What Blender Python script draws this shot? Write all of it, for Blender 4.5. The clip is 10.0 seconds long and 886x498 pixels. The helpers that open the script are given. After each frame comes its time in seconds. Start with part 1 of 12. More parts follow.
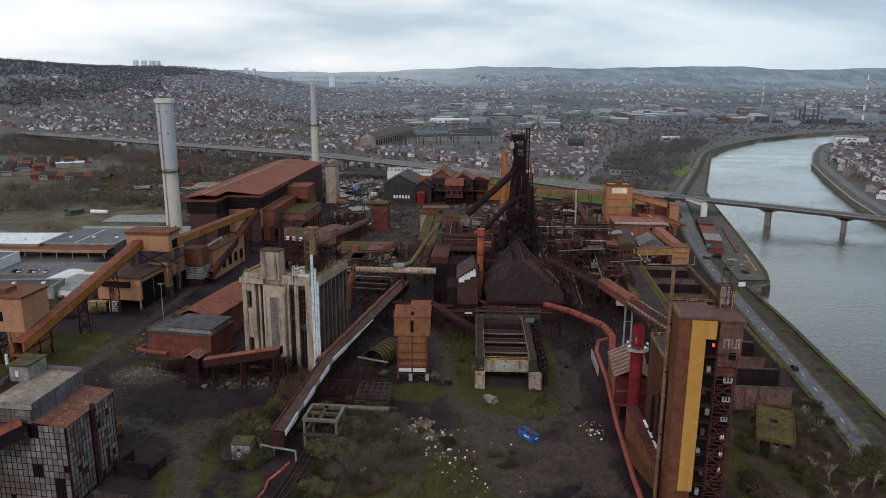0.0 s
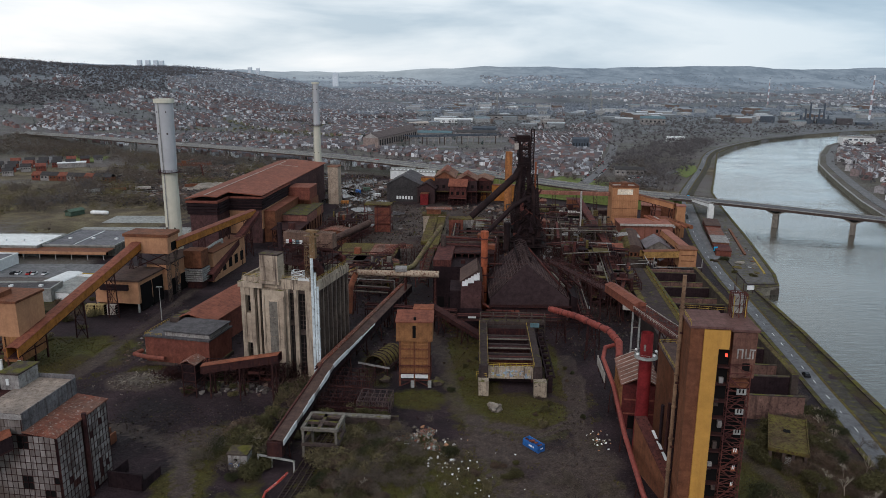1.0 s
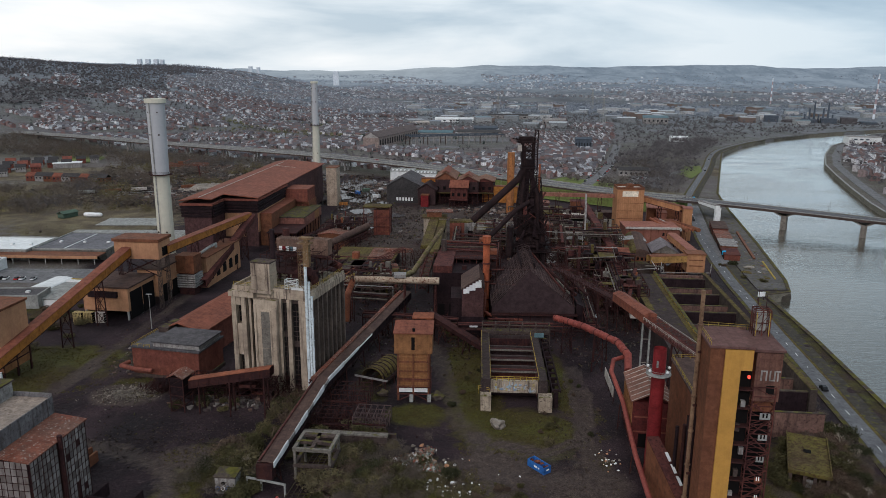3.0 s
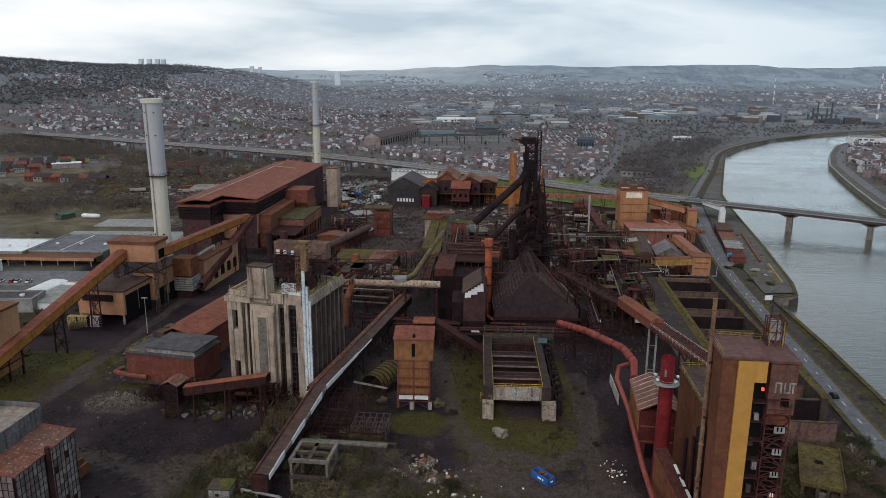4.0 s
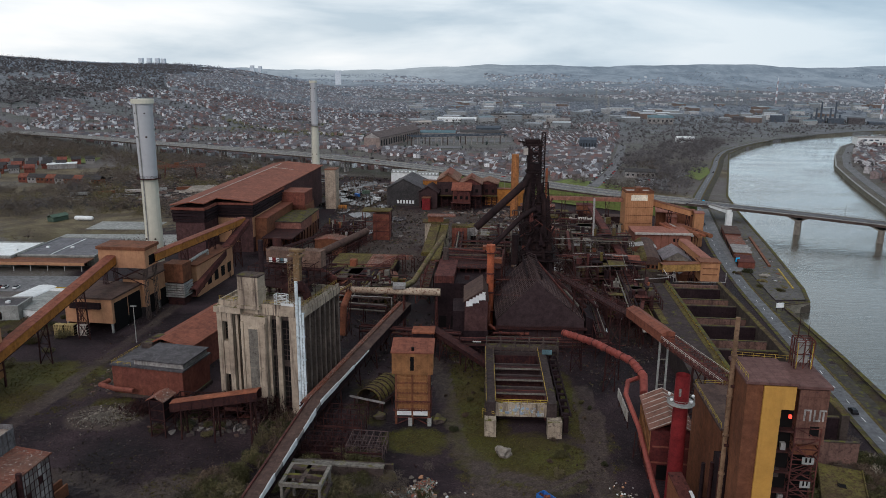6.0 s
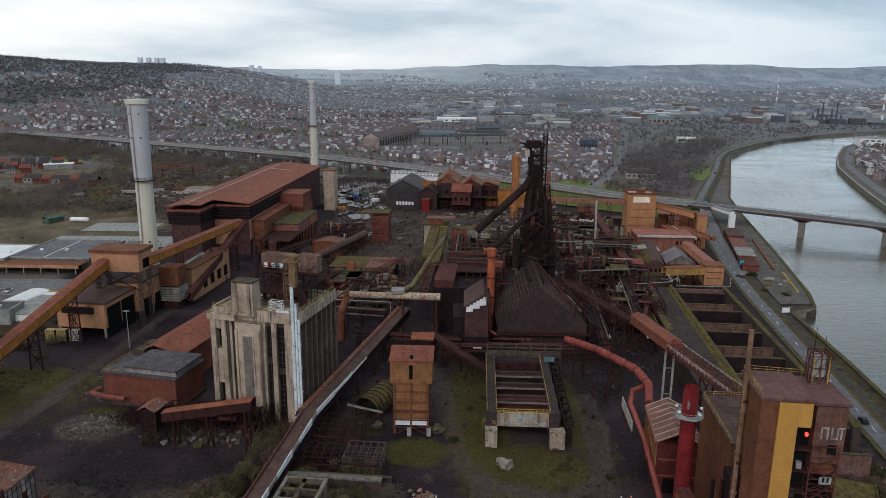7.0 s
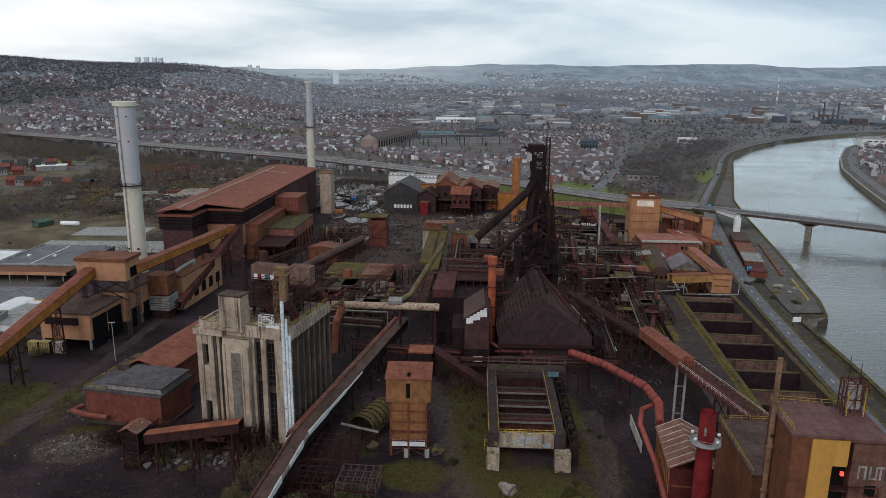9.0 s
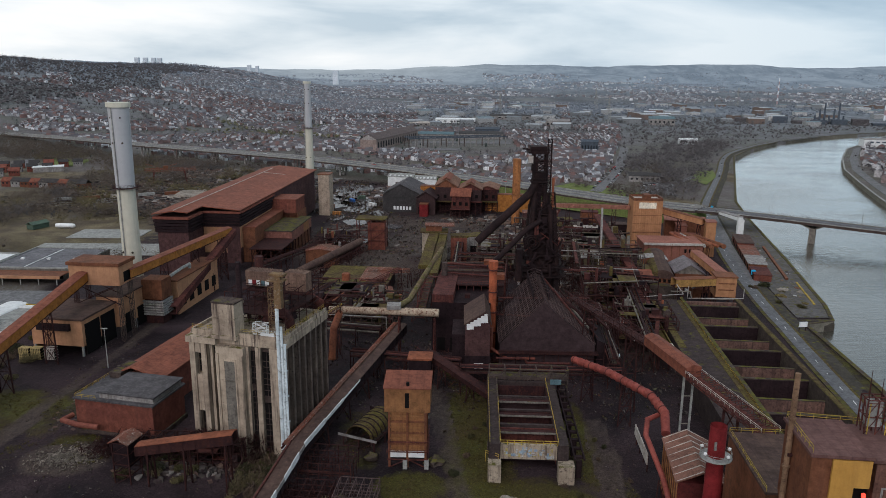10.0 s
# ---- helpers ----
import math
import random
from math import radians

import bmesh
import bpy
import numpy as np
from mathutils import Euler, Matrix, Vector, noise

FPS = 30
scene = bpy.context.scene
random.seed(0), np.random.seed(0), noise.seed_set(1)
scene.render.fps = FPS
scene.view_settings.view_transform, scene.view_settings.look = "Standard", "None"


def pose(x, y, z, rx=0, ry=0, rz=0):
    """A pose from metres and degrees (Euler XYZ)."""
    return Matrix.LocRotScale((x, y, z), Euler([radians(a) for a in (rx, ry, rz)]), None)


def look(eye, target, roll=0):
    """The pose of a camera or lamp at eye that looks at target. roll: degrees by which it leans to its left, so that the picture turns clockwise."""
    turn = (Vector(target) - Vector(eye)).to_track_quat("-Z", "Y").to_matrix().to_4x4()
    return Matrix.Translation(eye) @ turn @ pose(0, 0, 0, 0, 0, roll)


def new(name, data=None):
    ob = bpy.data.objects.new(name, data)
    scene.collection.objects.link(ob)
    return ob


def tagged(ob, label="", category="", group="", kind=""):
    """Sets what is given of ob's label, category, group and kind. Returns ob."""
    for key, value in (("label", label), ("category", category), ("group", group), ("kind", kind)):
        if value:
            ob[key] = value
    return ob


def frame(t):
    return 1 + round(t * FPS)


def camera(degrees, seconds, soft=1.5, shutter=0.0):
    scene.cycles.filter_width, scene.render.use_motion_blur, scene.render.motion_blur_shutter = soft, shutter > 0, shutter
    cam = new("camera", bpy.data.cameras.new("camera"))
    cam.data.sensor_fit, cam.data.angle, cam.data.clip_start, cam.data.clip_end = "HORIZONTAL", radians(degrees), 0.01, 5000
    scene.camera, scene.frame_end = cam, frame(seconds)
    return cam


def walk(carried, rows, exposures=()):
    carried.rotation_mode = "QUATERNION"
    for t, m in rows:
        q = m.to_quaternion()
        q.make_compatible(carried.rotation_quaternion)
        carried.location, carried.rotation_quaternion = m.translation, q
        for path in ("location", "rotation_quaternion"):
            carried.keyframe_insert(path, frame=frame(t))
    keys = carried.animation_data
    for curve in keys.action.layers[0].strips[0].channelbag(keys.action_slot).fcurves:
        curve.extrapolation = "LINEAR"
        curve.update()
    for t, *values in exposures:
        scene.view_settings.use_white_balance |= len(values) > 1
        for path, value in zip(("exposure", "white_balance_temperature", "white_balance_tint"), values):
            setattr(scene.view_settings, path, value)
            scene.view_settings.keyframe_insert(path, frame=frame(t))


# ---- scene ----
cam = camera(62.5, 10.0, soft=0.75)
PATH = [
    (0, (-0.568, -3.405, 104.581), (-0.542, -1.462, 104.11), 0.4),
    (0.5, (-0.386, -0.426, 104.559), (-0.365, 1.517, 104.087), 0.4),
    (1, (-0.26, 2.512, 104.538), (-0.244, 4.456, 104.066), 0.4),
    (1.5, (-0.126, 5.491, 104.499), (-0.113, 7.434, 104.027), 0.4),
    (2, (0.026, 8.436, 104.534), (0.038, 10.379, 104.061), 0.4),
    (2.5, (0.016, 11.375, 104.571), (0.03, 13.318, 104.097), 0.4),
    (4, (0.183, 20.304, 104.424), (0.192, 22.247, 103.949), 0.4),
    (4.5, (0.233, 23.075, 104.329), (0.241, 25.018, 103.855), 0.4),
    (5, (0.293, 25.953, 104.335), (0.301, 27.896, 103.86), 0.4),
    (5.5, (0.38, 28.71, 104.391), (0.387, 30.653, 103.915), 0.4),
    (7, (0.318, 37.753, 104.619), (0.326, 39.695, 104.142), 0.5),
    (7.5, (0.355, 40.641, 104.705), (0.364, 42.584, 104.228), 0.4),
    (8, (0.355, 43.578, 104.802), (0.364, 45.521, 104.326), 0.4),
    (8.5, (0.296, 46.455, 104.952), (0.307, 48.397, 104.475), 0.4),
    (9, (0.31, 49.311, 105.154), (0.321, 51.253, 104.676), 0.5),
    (9.5, (0.187, 52.367, 105.247), (0.198, 54.309, 104.769), 0.5),
    (10, (0.273, 55.191, 105.149), (0.285, 57.133, 104.672), 0.5),
]
walk(cam, [(t, look(eye, target, roll)) for t, eye, target, roll in PATH])

# ---- world and sun: a bright overcast winter sky ----
world = bpy.data.worlds.new("overcast_sky")
scene.world = world
world.use_nodes = True
wt = world.node_tree
wt.nodes.clear()
w_out = wt.nodes.new("ShaderNodeOutputWorld")
w_bg = wt.nodes.new("ShaderNodeBackground")
w_sky = wt.nodes.new("ShaderNodeTexSky")
w_sky.sky_type, w_sky.sun_disc = "NISHITA", False
w_sky.sun_elevation, w_sky.sun_rotation = radians(38), radians(200)
w_gain = wt.nodes.new("ShaderNodeMix")
w_gain.data_type, w_gain.blend_type = "RGBA", "MULTIPLY"
w_gain.inputs[0].default_value = 1.0
w_gain.inputs[7].default_value = (0.1, 0.1, 0.1, 1)
w_co = wt.nodes.new("ShaderNodeTexCoord")
w_map = wt.nodes.new("ShaderNodeMapping")
w_map.inputs["Location"].default_value = (0.3, 0.12, 0.0)
w_map.inputs["Scale"].default_value = (2.2, 2.2, 10.0)
w_n = wt.nodes.new("ShaderNodeTexNoise")
w_n.inputs["Scale"].default_value, w_n.inputs["Detail"].default_value = 1.1, 6
w_n.inputs["Roughness"].default_value, w_n.inputs["Distortion"].default_value = 0.52, 0.25
w_r = wt.nodes.new("ShaderNodeValToRGB")
w_r.color_ramp.elements[0].position, w_r.color_ramp.elements[0].color = 0.36, (0.52, 0.62, 0.71, 1)
w_r.color_ramp.elements[1].position, w_r.color_ramp.elements[1].color = 0.60, (0.97, 0.985, 1.0, 1)
e = w_r.color_ramp.elements.new(0.48)
e.color = (0.77, 0.835, 0.89, 1)
w_mix = wt.nodes.new("ShaderNodeMix")
w_mix.data_type = "RGBA"
w_mix.inputs[0].default_value = 0.94
wt.links.new(w_sky.outputs[0], w_gain.inputs[6])
wt.links.new(w_co.outputs["Generated"], w_map.inputs[0])
wt.links.new(w_map.outputs[0], w_n.inputs["Vector"])
wt.links.new(w_n.outputs["Fac"], w_r.inputs[0])
wt.links.new(w_gain.outputs[2], w_mix.inputs[6])
wt.links.new(w_r.outputs[0], w_mix.inputs[7])
w_sep = wt.nodes.new("ShaderNodeSeparateXYZ")
wt.links.new(w_co.outputs["Generated"], w_sep.inputs[0])
w_east = wt.nodes.new("ShaderNodeMapRange")
w_east.inputs[1].default_value, w_east.inputs[2].default_value = -0.15, 0.6
w_east.inputs[3].default_value, w_east.inputs[4].default_value = 0.0, 0.8
wt.links.new(w_sep.outputs[0], w_east.inputs[0])
w_bank = wt.nodes.new("ShaderNodeMix")
w_bank.data_type, w_bank.blend_type = "RGBA", "MULTIPLY"
w_bank.inputs[7].default_value = (0.57, 0.70, 0.80, 1)
wt.links.new(w_east.outputs[0], w_bank.inputs[0])
wt.links.new(w_mix.outputs[2], w_bank.inputs[6])
wt.links.new(w_bank.outputs[2], w_bg.inputs[0])
w_bg.inputs[1].default_value = 1.06
wt.links.new(w_bg.outputs[0], w_out.inputs[0])

sun_lamp = bpy.data.lights.new("sun", "SUN")
sun_lamp.energy, sun_lamp.angle, sun_lamp.color = 0.98, radians(18), (1.0, 0.895, 0.94)
sun_ob = new("sun", sun_lamp)
sun_ob.matrix_world = look((-120, -260, 300), (0, 200, 0))

# ---- materials ----
def node_mat(name):
    m = bpy.data.materials.new(name)
    m.use_nodes = True
    nt = m.node_tree
    nt.nodes["Principled BSDF"].inputs["Specular IOR Level"].default_value = 0.08
    return m, nt, nt.nodes["Principled BSDF"]


def noise_node(nt, vec, scale, detail=5, rough=0.6):
    n = nt.nodes.new("ShaderNodeTexNoise")
    n.inputs["Scale"].default_value, n.inputs["Detail"].default_value = scale, detail
    n.inputs["Roughness"].default_value = rough
    nt.links.new(vec, n.inputs["Vector"])
    return n.outputs["Fac"]


def ramp_node(nt, fac, lo, hi):
    r = nt.nodes.new("ShaderNodeMapRange")
    r.inputs[1].default_value, r.inputs[2].default_value = lo, hi
    nt.links.new(fac, r.inputs[0])
    return r.outputs[0]


def mix_node(nt, fac, a, b, blend="MIX"):
    n = nt.nodes.new("ShaderNodeMix")
    n.data_type, n.blend_type = "RGBA", blend
    for sock, v in ((n.inputs[0], fac), (n.inputs[6], a), (n.inputs[7], b)):
        if isinstance(v, (int, float)):
            sock.default_value = v
        elif isinstance(v, tuple):
            sock.default_value = (*v, 1) if len(v) == 3 else v
        else:
            nt.links.new(v, sock)
    return n.outputs[2]


def stretched(nt, vec, sx, sy, sz):
    n = nt.nodes.new("ShaderNodeMapping")
    n.inputs["Scale"].default_value = (sx, sy, sz)
    nt.links.new(vec, n.inputs[0])
    return n.outputs[0]


def surface(name, base, second, stain, rough=0.8, metal=0.0, stains=(0.52, 0.7), streak=0.0, moss=0.0, bump=0.3, island=0.12, grime_by=0.46, seam=0.0):
    """A weathered surface: two tones at metre scale, stains with shapes of their own, rain streaks, moss on flat tops."""
    m, nt, b = node_mat(name)
    geo = nt.nodes.new("ShaderNodeNewGeometry")
    pos = geo.outputs["Position"]
    big = noise_node(nt, pos, 0.11, 4)
    fine = noise_node(nt, pos, 1.3, 6, 0.7)
    col = mix_node(nt, ramp_node(nt, big, 0.38, 0.62), base, second)
    col = mix_node(nt, ramp_node(nt, fine, stains[0], stains[1]), col, stain)
    if streak:
        s = noise_node(nt, stretched(nt, pos, 1.0, 1.0, 0.06), 0.9, 4, 0.65)
        sf = nt.nodes.new("ShaderNodeMath")
        sf.operation = "MULTIPLY"
        sf.inputs[1].default_value = streak
        nt.links.new(ramp_node(nt, s, 0.5, 0.68), sf.inputs[0])
        col = mix_node(nt, sf.outputs[0], col, stain)
    if moss:
        sep = nt.nodes.new("ShaderNodeSeparateXYZ")
        nt.links.new(geo.outputs["Normal"], sep.inputs[0])
        up = ramp_node(nt, sep.outputs[2], 0.6, 0.9)
        mm = nt.nodes.new("ShaderNodeMath")
        mm.operation = "MULTIPLY"
        nt.links.new(up, mm.inputs[0])
        nt.links.new(ramp_node(nt, noise_node(nt, pos, 0.35, 5), 0.62 - 0.3 * moss, 0.7 - 0.2 * moss), mm.inputs[1])
        col = mix_node(nt, mm.outputs[0], col, (0.092, 0.083, 0.018))
    grime = nt.nodes.new("ShaderNodeMapRange")
    grime.inputs[1].default_value, grime.inputs[2].default_value = 0.32, 0.68
    grime.inputs[3].default_value, grime.inputs[4].default_value = 1 - grime_by, 1 + 0.75 * grime_by
    nt.links.new(noise_node(nt, pos, 0.42, 9, 0.78), grime.inputs[0])
    col = mix_node(nt, 1.0, col, grime.outputs[0], "MULTIPLY")
    if seam:
        tc = nt.nodes.new("ShaderNodeTexCoord")
        sx = nt.nodes.new("ShaderNodeSeparateXYZ")
        nt.links.new(tc.outputs["Object"], sx.inputs[0])
        dark = None
        for axis, step in ((0, seam), (1, seam), (2, seam * 2.6)):
            pp = nt.nodes.new("ShaderNodeMath")
            pp.operation = "PINGPONG"
            pp.inputs[1].default_value = step / 2
            nt.links.new(sx.outputs[axis], pp.inputs[0])
            band = nt.nodes.new("ShaderNodeMapRange")
            band.inputs[1].default_value, band.inputs[2].default_value = 0.05, 0.13
            band.inputs[3].default_value, band.inputs[4].default_value = 0.84, 1.0
            nt.links.new(pp.outputs[0], band.inputs[0])
            if dark is None:
                dark = band.outputs[0]
            else:
                mn = nt.nodes.new("ShaderNodeMath")
                mn.operation = "MINIMUM"
                nt.links.new(dark, mn.inputs[0])
                nt.links.new(band.outputs[0], mn.inputs[1])
                dark = mn.outputs[0]
        col = mix_node(nt, 1.0, col, dark, "MULTIPLY")
    hv = nt.nodes.new("ShaderNodeHueSaturation")
    hv.inputs["Saturation"].default_value = 0.97
    val = nt.nodes.new("ShaderNodeMapRange")
    val.inputs[3].default_value, val.inputs[4].default_value = 1 - island, 1 + island
    nt.links.new(geo.outputs["Random Per Island"], val.inputs[0])
    nt.links.new(val.outputs[0], hv.inputs["Value"])
    nt.links.new(col, hv.inputs["Color"])
    nt.links.new(hv.outputs[0], b.inputs["Base Color"])
    rr = nt.nodes.new("ShaderNodeMapRange")
    rr.inputs[3].default_value, rr.inputs[4].default_value = max(0.05, rough - 0.18), min(1, rough + 0.12)
    nt.links.new(fine, rr.inputs[0])
    nt.links.new(rr.outputs[0], b.inputs["Roughness"])
    b.inputs["Metallic"].default_value = metal
    bp = nt.nodes.new("ShaderNodeBump")
    bp.inputs["Strength"].default_value, bp.inputs["Distance"].default_value = bump, 0.15
    nt.links.new(fine, bp.inputs["Height"])
    nt.links.new(bp.outputs[0], b.inputs["Normal"])
    return m


RUST = surface("rusty_brown_steel", (0.122, 0.040, 0.030), (0.076, 0.027, 0.025), (0.024, 0.011, 0.013), 0.85, streak=0.5)
DARK = surface("sooty_dark_steel", (0.026, 0.0120, 0.0132), (0.042, 0.0180, 0.0175), (0.084, 0.028, 0.019), 0.85, streak=0.4)
FURNACE = surface("soot_black_furnace_steel", (0.0145, 0.0095, 0.0105), (0.024, 0.0140, 0.0140), (0.050, 0.022, 0.016), 0.8, stains=(0.6, 0.78), streak=0.3)
BLACKISH = surface("black_sooty_cladding", (0.030, 0.0175, 0.019), (0.021, 0.0125, 0.0145), (0.010, 0.0065, 0.008), 0.85, streak=0.3, seam=1.8)
ORANGE = surface("orange_brown_painted_steel", (0.300, 0.138, 0.056), (0.245, 0.110, 0.046), (0.13, 0.058, 0.030), 0.7, stains=(0.6, 0.8), streak=0.35, seam=1.4)
ORANGE_BRIGHT = surface("orange_painted_gallery", (0.40, 0.155, 0.028), (0.31, 0.12, 0.026), (0.13, 0.05, 0.02), 0.7, stains=(0.58, 0.78), streak=0.25)
TAN = surface("tan_painted_cladding", (0.44, 0.225, 0.118), (0.37, 0.185, 0.100), (0.20, 0.098, 0.062), 0.75, stains=(0.62, 0.85), streak=0.3, grime_by=0.22)
YELLOW = surface("yellow_painted_cladding", (0.50, 0.262, 0.052), (0.44, 0.228, 0.048), (0.28, 0.135, 0.035), 0.65, stains=(0.62, 0.85), streak=0.25, grime_by=0.15)
RAIL_YELLOW = surface("chipped_yellow_paint", (0.42, 0.29, 0.04), (0.3, 0.2, 0.04), (0.1, 0.06, 0.03), 0.7)
BROWN = surface("brown_painted_cladding", (0.188, 0.072, 0.036), (0.152, 0.058, 0.032), (0.095, 0.040, 0.027), 0.7, stains=(0.6, 0.8), streak=0.35, seam=1.5)
REDROOF = surface("rust_red_roof_sheets", (0.215, 0.070, 0.042), (0.170, 0.057, 0.036), (0.10, 0.039, 0.029), 0.75, stains=(0.56, 0.78), seam=2.2)
REDWALL = surface("faded_red_wall", (0.21, 0.068, 0.045), (0.17, 0.055, 0.04), (0.10, 0.04, 0.03), 0.8, stains=(0.58, 0.8), streak=0.4, seam=3.1)
PIPE_RED = surface("red_painted_pipe", (0.27, 0.062, 0.046), (0.21, 0.050, 0.040), (0.13, 0.05, 0.04), 0.55, stains=(0.58, 0.8))
RED = surface("bright_red_steel", (0.185, 0.017, 0.019), (0.150, 0.015, 0.017), (0.09, 0.016, 0.018), 0.5, stains=(0.62, 0.85))
PIPE_ORANGE = surface("rust_orange_pipe", (0.27, 0.085, 0.040), (0.19, 0.062, 0.034), (0.10, 0.04, 0.025), 0.75)
CONCRETE = surface("stained_pale_concrete", (0.42, 0.345, 0.26), (0.30, 0.24, 0.18), (0.075, 0.055, 0.045), 0.9, stains=(0.52, 0.72), streak=0.9, moss=0.3, grime_by=0.25)
CONC_DARK = surface("grimy_concrete", (0.090, 0.065, 0.055), (0.064, 0.047, 0.042), (0.030, 0.021, 0.021), 0.9, streak=0.5, moss=0.35)
CONC_MOSS = surface("mossy_concrete", (0.080, 0.060, 0.050), (0.058, 0.044, 0.038), (0.03, 0.023, 0.021), 0.95, moss=0.66)
MOSSY = surface("thick_yellow_green_moss", (0.118, 0.098, 0.024), (0.085, 0.060, 0.030), (0.055, 0.028, 0.019), 0.95, stains=(0.46, 0.64))
CONC_MID = surface("weathered_brown_grey_concrete", (0.19, 0.17, 0.145), (0.15, 0.132, 0.112), (0.07, 0.06, 0.052), 0.9, streak=0.5, moss=0.2)
# Distance haze is in the colour: a paler, bluer twig tone.
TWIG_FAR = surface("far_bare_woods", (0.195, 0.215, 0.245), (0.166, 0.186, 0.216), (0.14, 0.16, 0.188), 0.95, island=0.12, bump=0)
PIPE_PALE = surface("pale_blue_white_pipe", (0.56, 0.62, 0.64), (0.46, 0.52, 0.54), (0.16, 0.15, 0.14), 0.6, stains=(0.54, 0.7), grime_by=0.3)
BUNKER = surface("soot_streaked_tan_concrete", (0.43, 0.345, 0.26), (0.28, 0.218, 0.165), (0.065, 0.045, 0.04), 0.9, stains=(0.60, 0.78), streak=1.0, moss=0.3, grime_by=0.3)
# Stained concrete darkened for the tower side turned from the sun.
BUNKER_SHADED = surface("dark_stained_concrete", (0.165, 0.125, 0.102), (0.108, 0.082, 0.070), (0.045, 0.031, 0.03), 0.9, stains=(0.54, 0.7), streak=0.9, moss=0.3, grime_by=0.35)
CONC_GREY = surface("grey_concrete", (0.30, 0.30, 0.28), (0.26, 0.26, 0.245), (0.17, 0.17, 0.16), 0.9, streak=0.3)
CHIM_UP = surface("pale_grey_chimney_cladding", (0.40, 0.40, 0.41), (0.38, 0.38, 0.39), (0.33, 0.33, 0.33), 0.7, stains=(0.6, 0.85), streak=0.12, bump=0.1, grime_by=0.06)
CHIM_LOW = surface("cream_chimney_concrete", (0.52, 0.49, 0.40), (0.47, 0.45, 0.37), (0.33, 0.31, 0.25), 0.8, stains=(0.6, 0.85), streak=0.3, bump=0.1, grime_by=0.08)
WHITE = surface("dirty_white_paint", (0.72, 0.73, 0.72), (0.62, 0.63, 0.62), (0.35, 0.33, 0.30), 0.6, stains=(0.6, 0.8), grime_by=0.2)
SHEETING = surface("pale_fibre_cement_sheets", (0.34, 0.32, 0.30), (0.25, 0.235, 0.225), (0.12, 0.10, 0.09), 0.9, stains=(0.52, 0.72), streak=0.7, island=0.25)
LAWN = surface("rough_green_lawn", (0.125, 0.165, 0.044), (0.145, 0.160, 0.056), (0.10, 0.108, 0.044), 0.95)
ROOF_GREY = surface("grey_felt_roof", (0.094, 0.086, 0.090), (0.066, 0.060, 0.063), (0.14, 0.13, 0.128), 0.85)
ROOF_WORN = surface("rust_patched_roof", (0.19, 0.060, 0.036), (0.145, 0.075, 0.055), (0.33, 0.29, 0.26), 0.8, stains=(0.56, 0.66), seam=1.7)
ROOF_PALE = surface("pale_dusty_roof", (0.46, 0.42, 0.38), (0.38, 0.34, 0.30), (0.27, 0.16, 0.11), 0.85)
ROOF_DARK = surface("dark_slate_roof", (0.055, 0.05, 0.05), (0.045, 0.042, 0.042), (0.03, 0.028, 0.028), 0.75)
# The blue-grey holds the haze over the far steelworks.
FAR_DARK = surface("blue_grey_far_steel", (0.085, 0.10, 0.12), (0.07, 0.085, 0.105), (0.055, 0.068, 0.085), 0.9)
ASPHALT = surface("worn_asphalt", (0.138, 0.138, 0.145), (0.112, 0.112, 0.119), (0.075, 0.073, 0.073), 0.7, bump=0.1)
ASPHALT_PALE = surface("pale_asphalt", (0.178, 0.174, 0.176), (0.14, 0.137, 0.14), (0.09, 0.087, 0.087), 0.85, bump=0.1)
QUAY = surface("quay_masonry", (0.17, 0.155, 0.125), (0.13, 0.12, 0.095), (0.07, 0.065, 0.05), 0.9, moss=0.4)
APRON = surface("stained_quay_paving", (0.105, 0.100, 0.098), (0.080, 0.074, 0.070), (0.135, 0.110, 0.090), 0.88, stains=(0.5, 0.7), moss=0.22)
QUAY_EARTH = surface("damp_quay_earth", (0.058, 0.050, 0.042), (0.044, 0.039, 0.034), (0.085, 0.075, 0.05), 0.9, moss=0.25)
CONC_SOOT = surface("sooty_concrete", (0.052, 0.037, 0.036), (0.036, 0.026, 0.026), (0.075, 0.058, 0.05), 0.92, streak=0.4, moss=0.12)
TOWER_ROOF = surface("dull_maroon_roof_sheets", (0.140, 0.072, 0.063), (0.115, 0.058, 0.052), (0.18, 0.115, 0.10), 0.75, stains=(0.62, 0.8), seam=2.0)
GALLERY_ROOF = surface("worn_brown_grey_roof", (0.095, 0.058, 0.046), (0.070, 0.042, 0.036), (0.14, 0.085, 0.062), 0.8, stains=(0.55, 0.75), seam=2.4)
SOOT_BROWN = surface("soot_brown_cladding", (0.052, 0.030, 0.030), (0.043, 0.025, 0.026), (0.026, 0.016, 0.018), 0.85, stains=(0.6, 0.8), seam=1.6)
GREEN_SHEET = surface("dull_green_sheets", (0.10, 0.15, 0.11), (0.08, 0.12, 0.09), (0.06, 0.07, 0.05), 0.8, seam=1.5)
BLUE = surface("blue_painted_steel", (0.02, 0.13, 0.40), (0.02, 0.10, 0.32), (0.03, 0.06, 0.12), 0.5, stains=(0.62, 0.8))
TEAL_ROOF = surface("teal_blue_roof", (0.10, 0.17, 0.19), (0.08, 0.14, 0.16), (0.06, 0.09, 0.1), 0.7)
TWIG = surface("bare_winter_twigs", (0.108, 0.088, 0.076), (0.088, 0.072, 0.064), (0.070, 0.058, 0.053), 0.95, island=0.16, bump=0)
TWIG_TOWN = surface("purplish_bare_town_trees", (0.118, 0.106, 0.106), (0.096, 0.088, 0.090), (0.078, 0.073, 0.076), 0.95, island=0.16, bump=0)
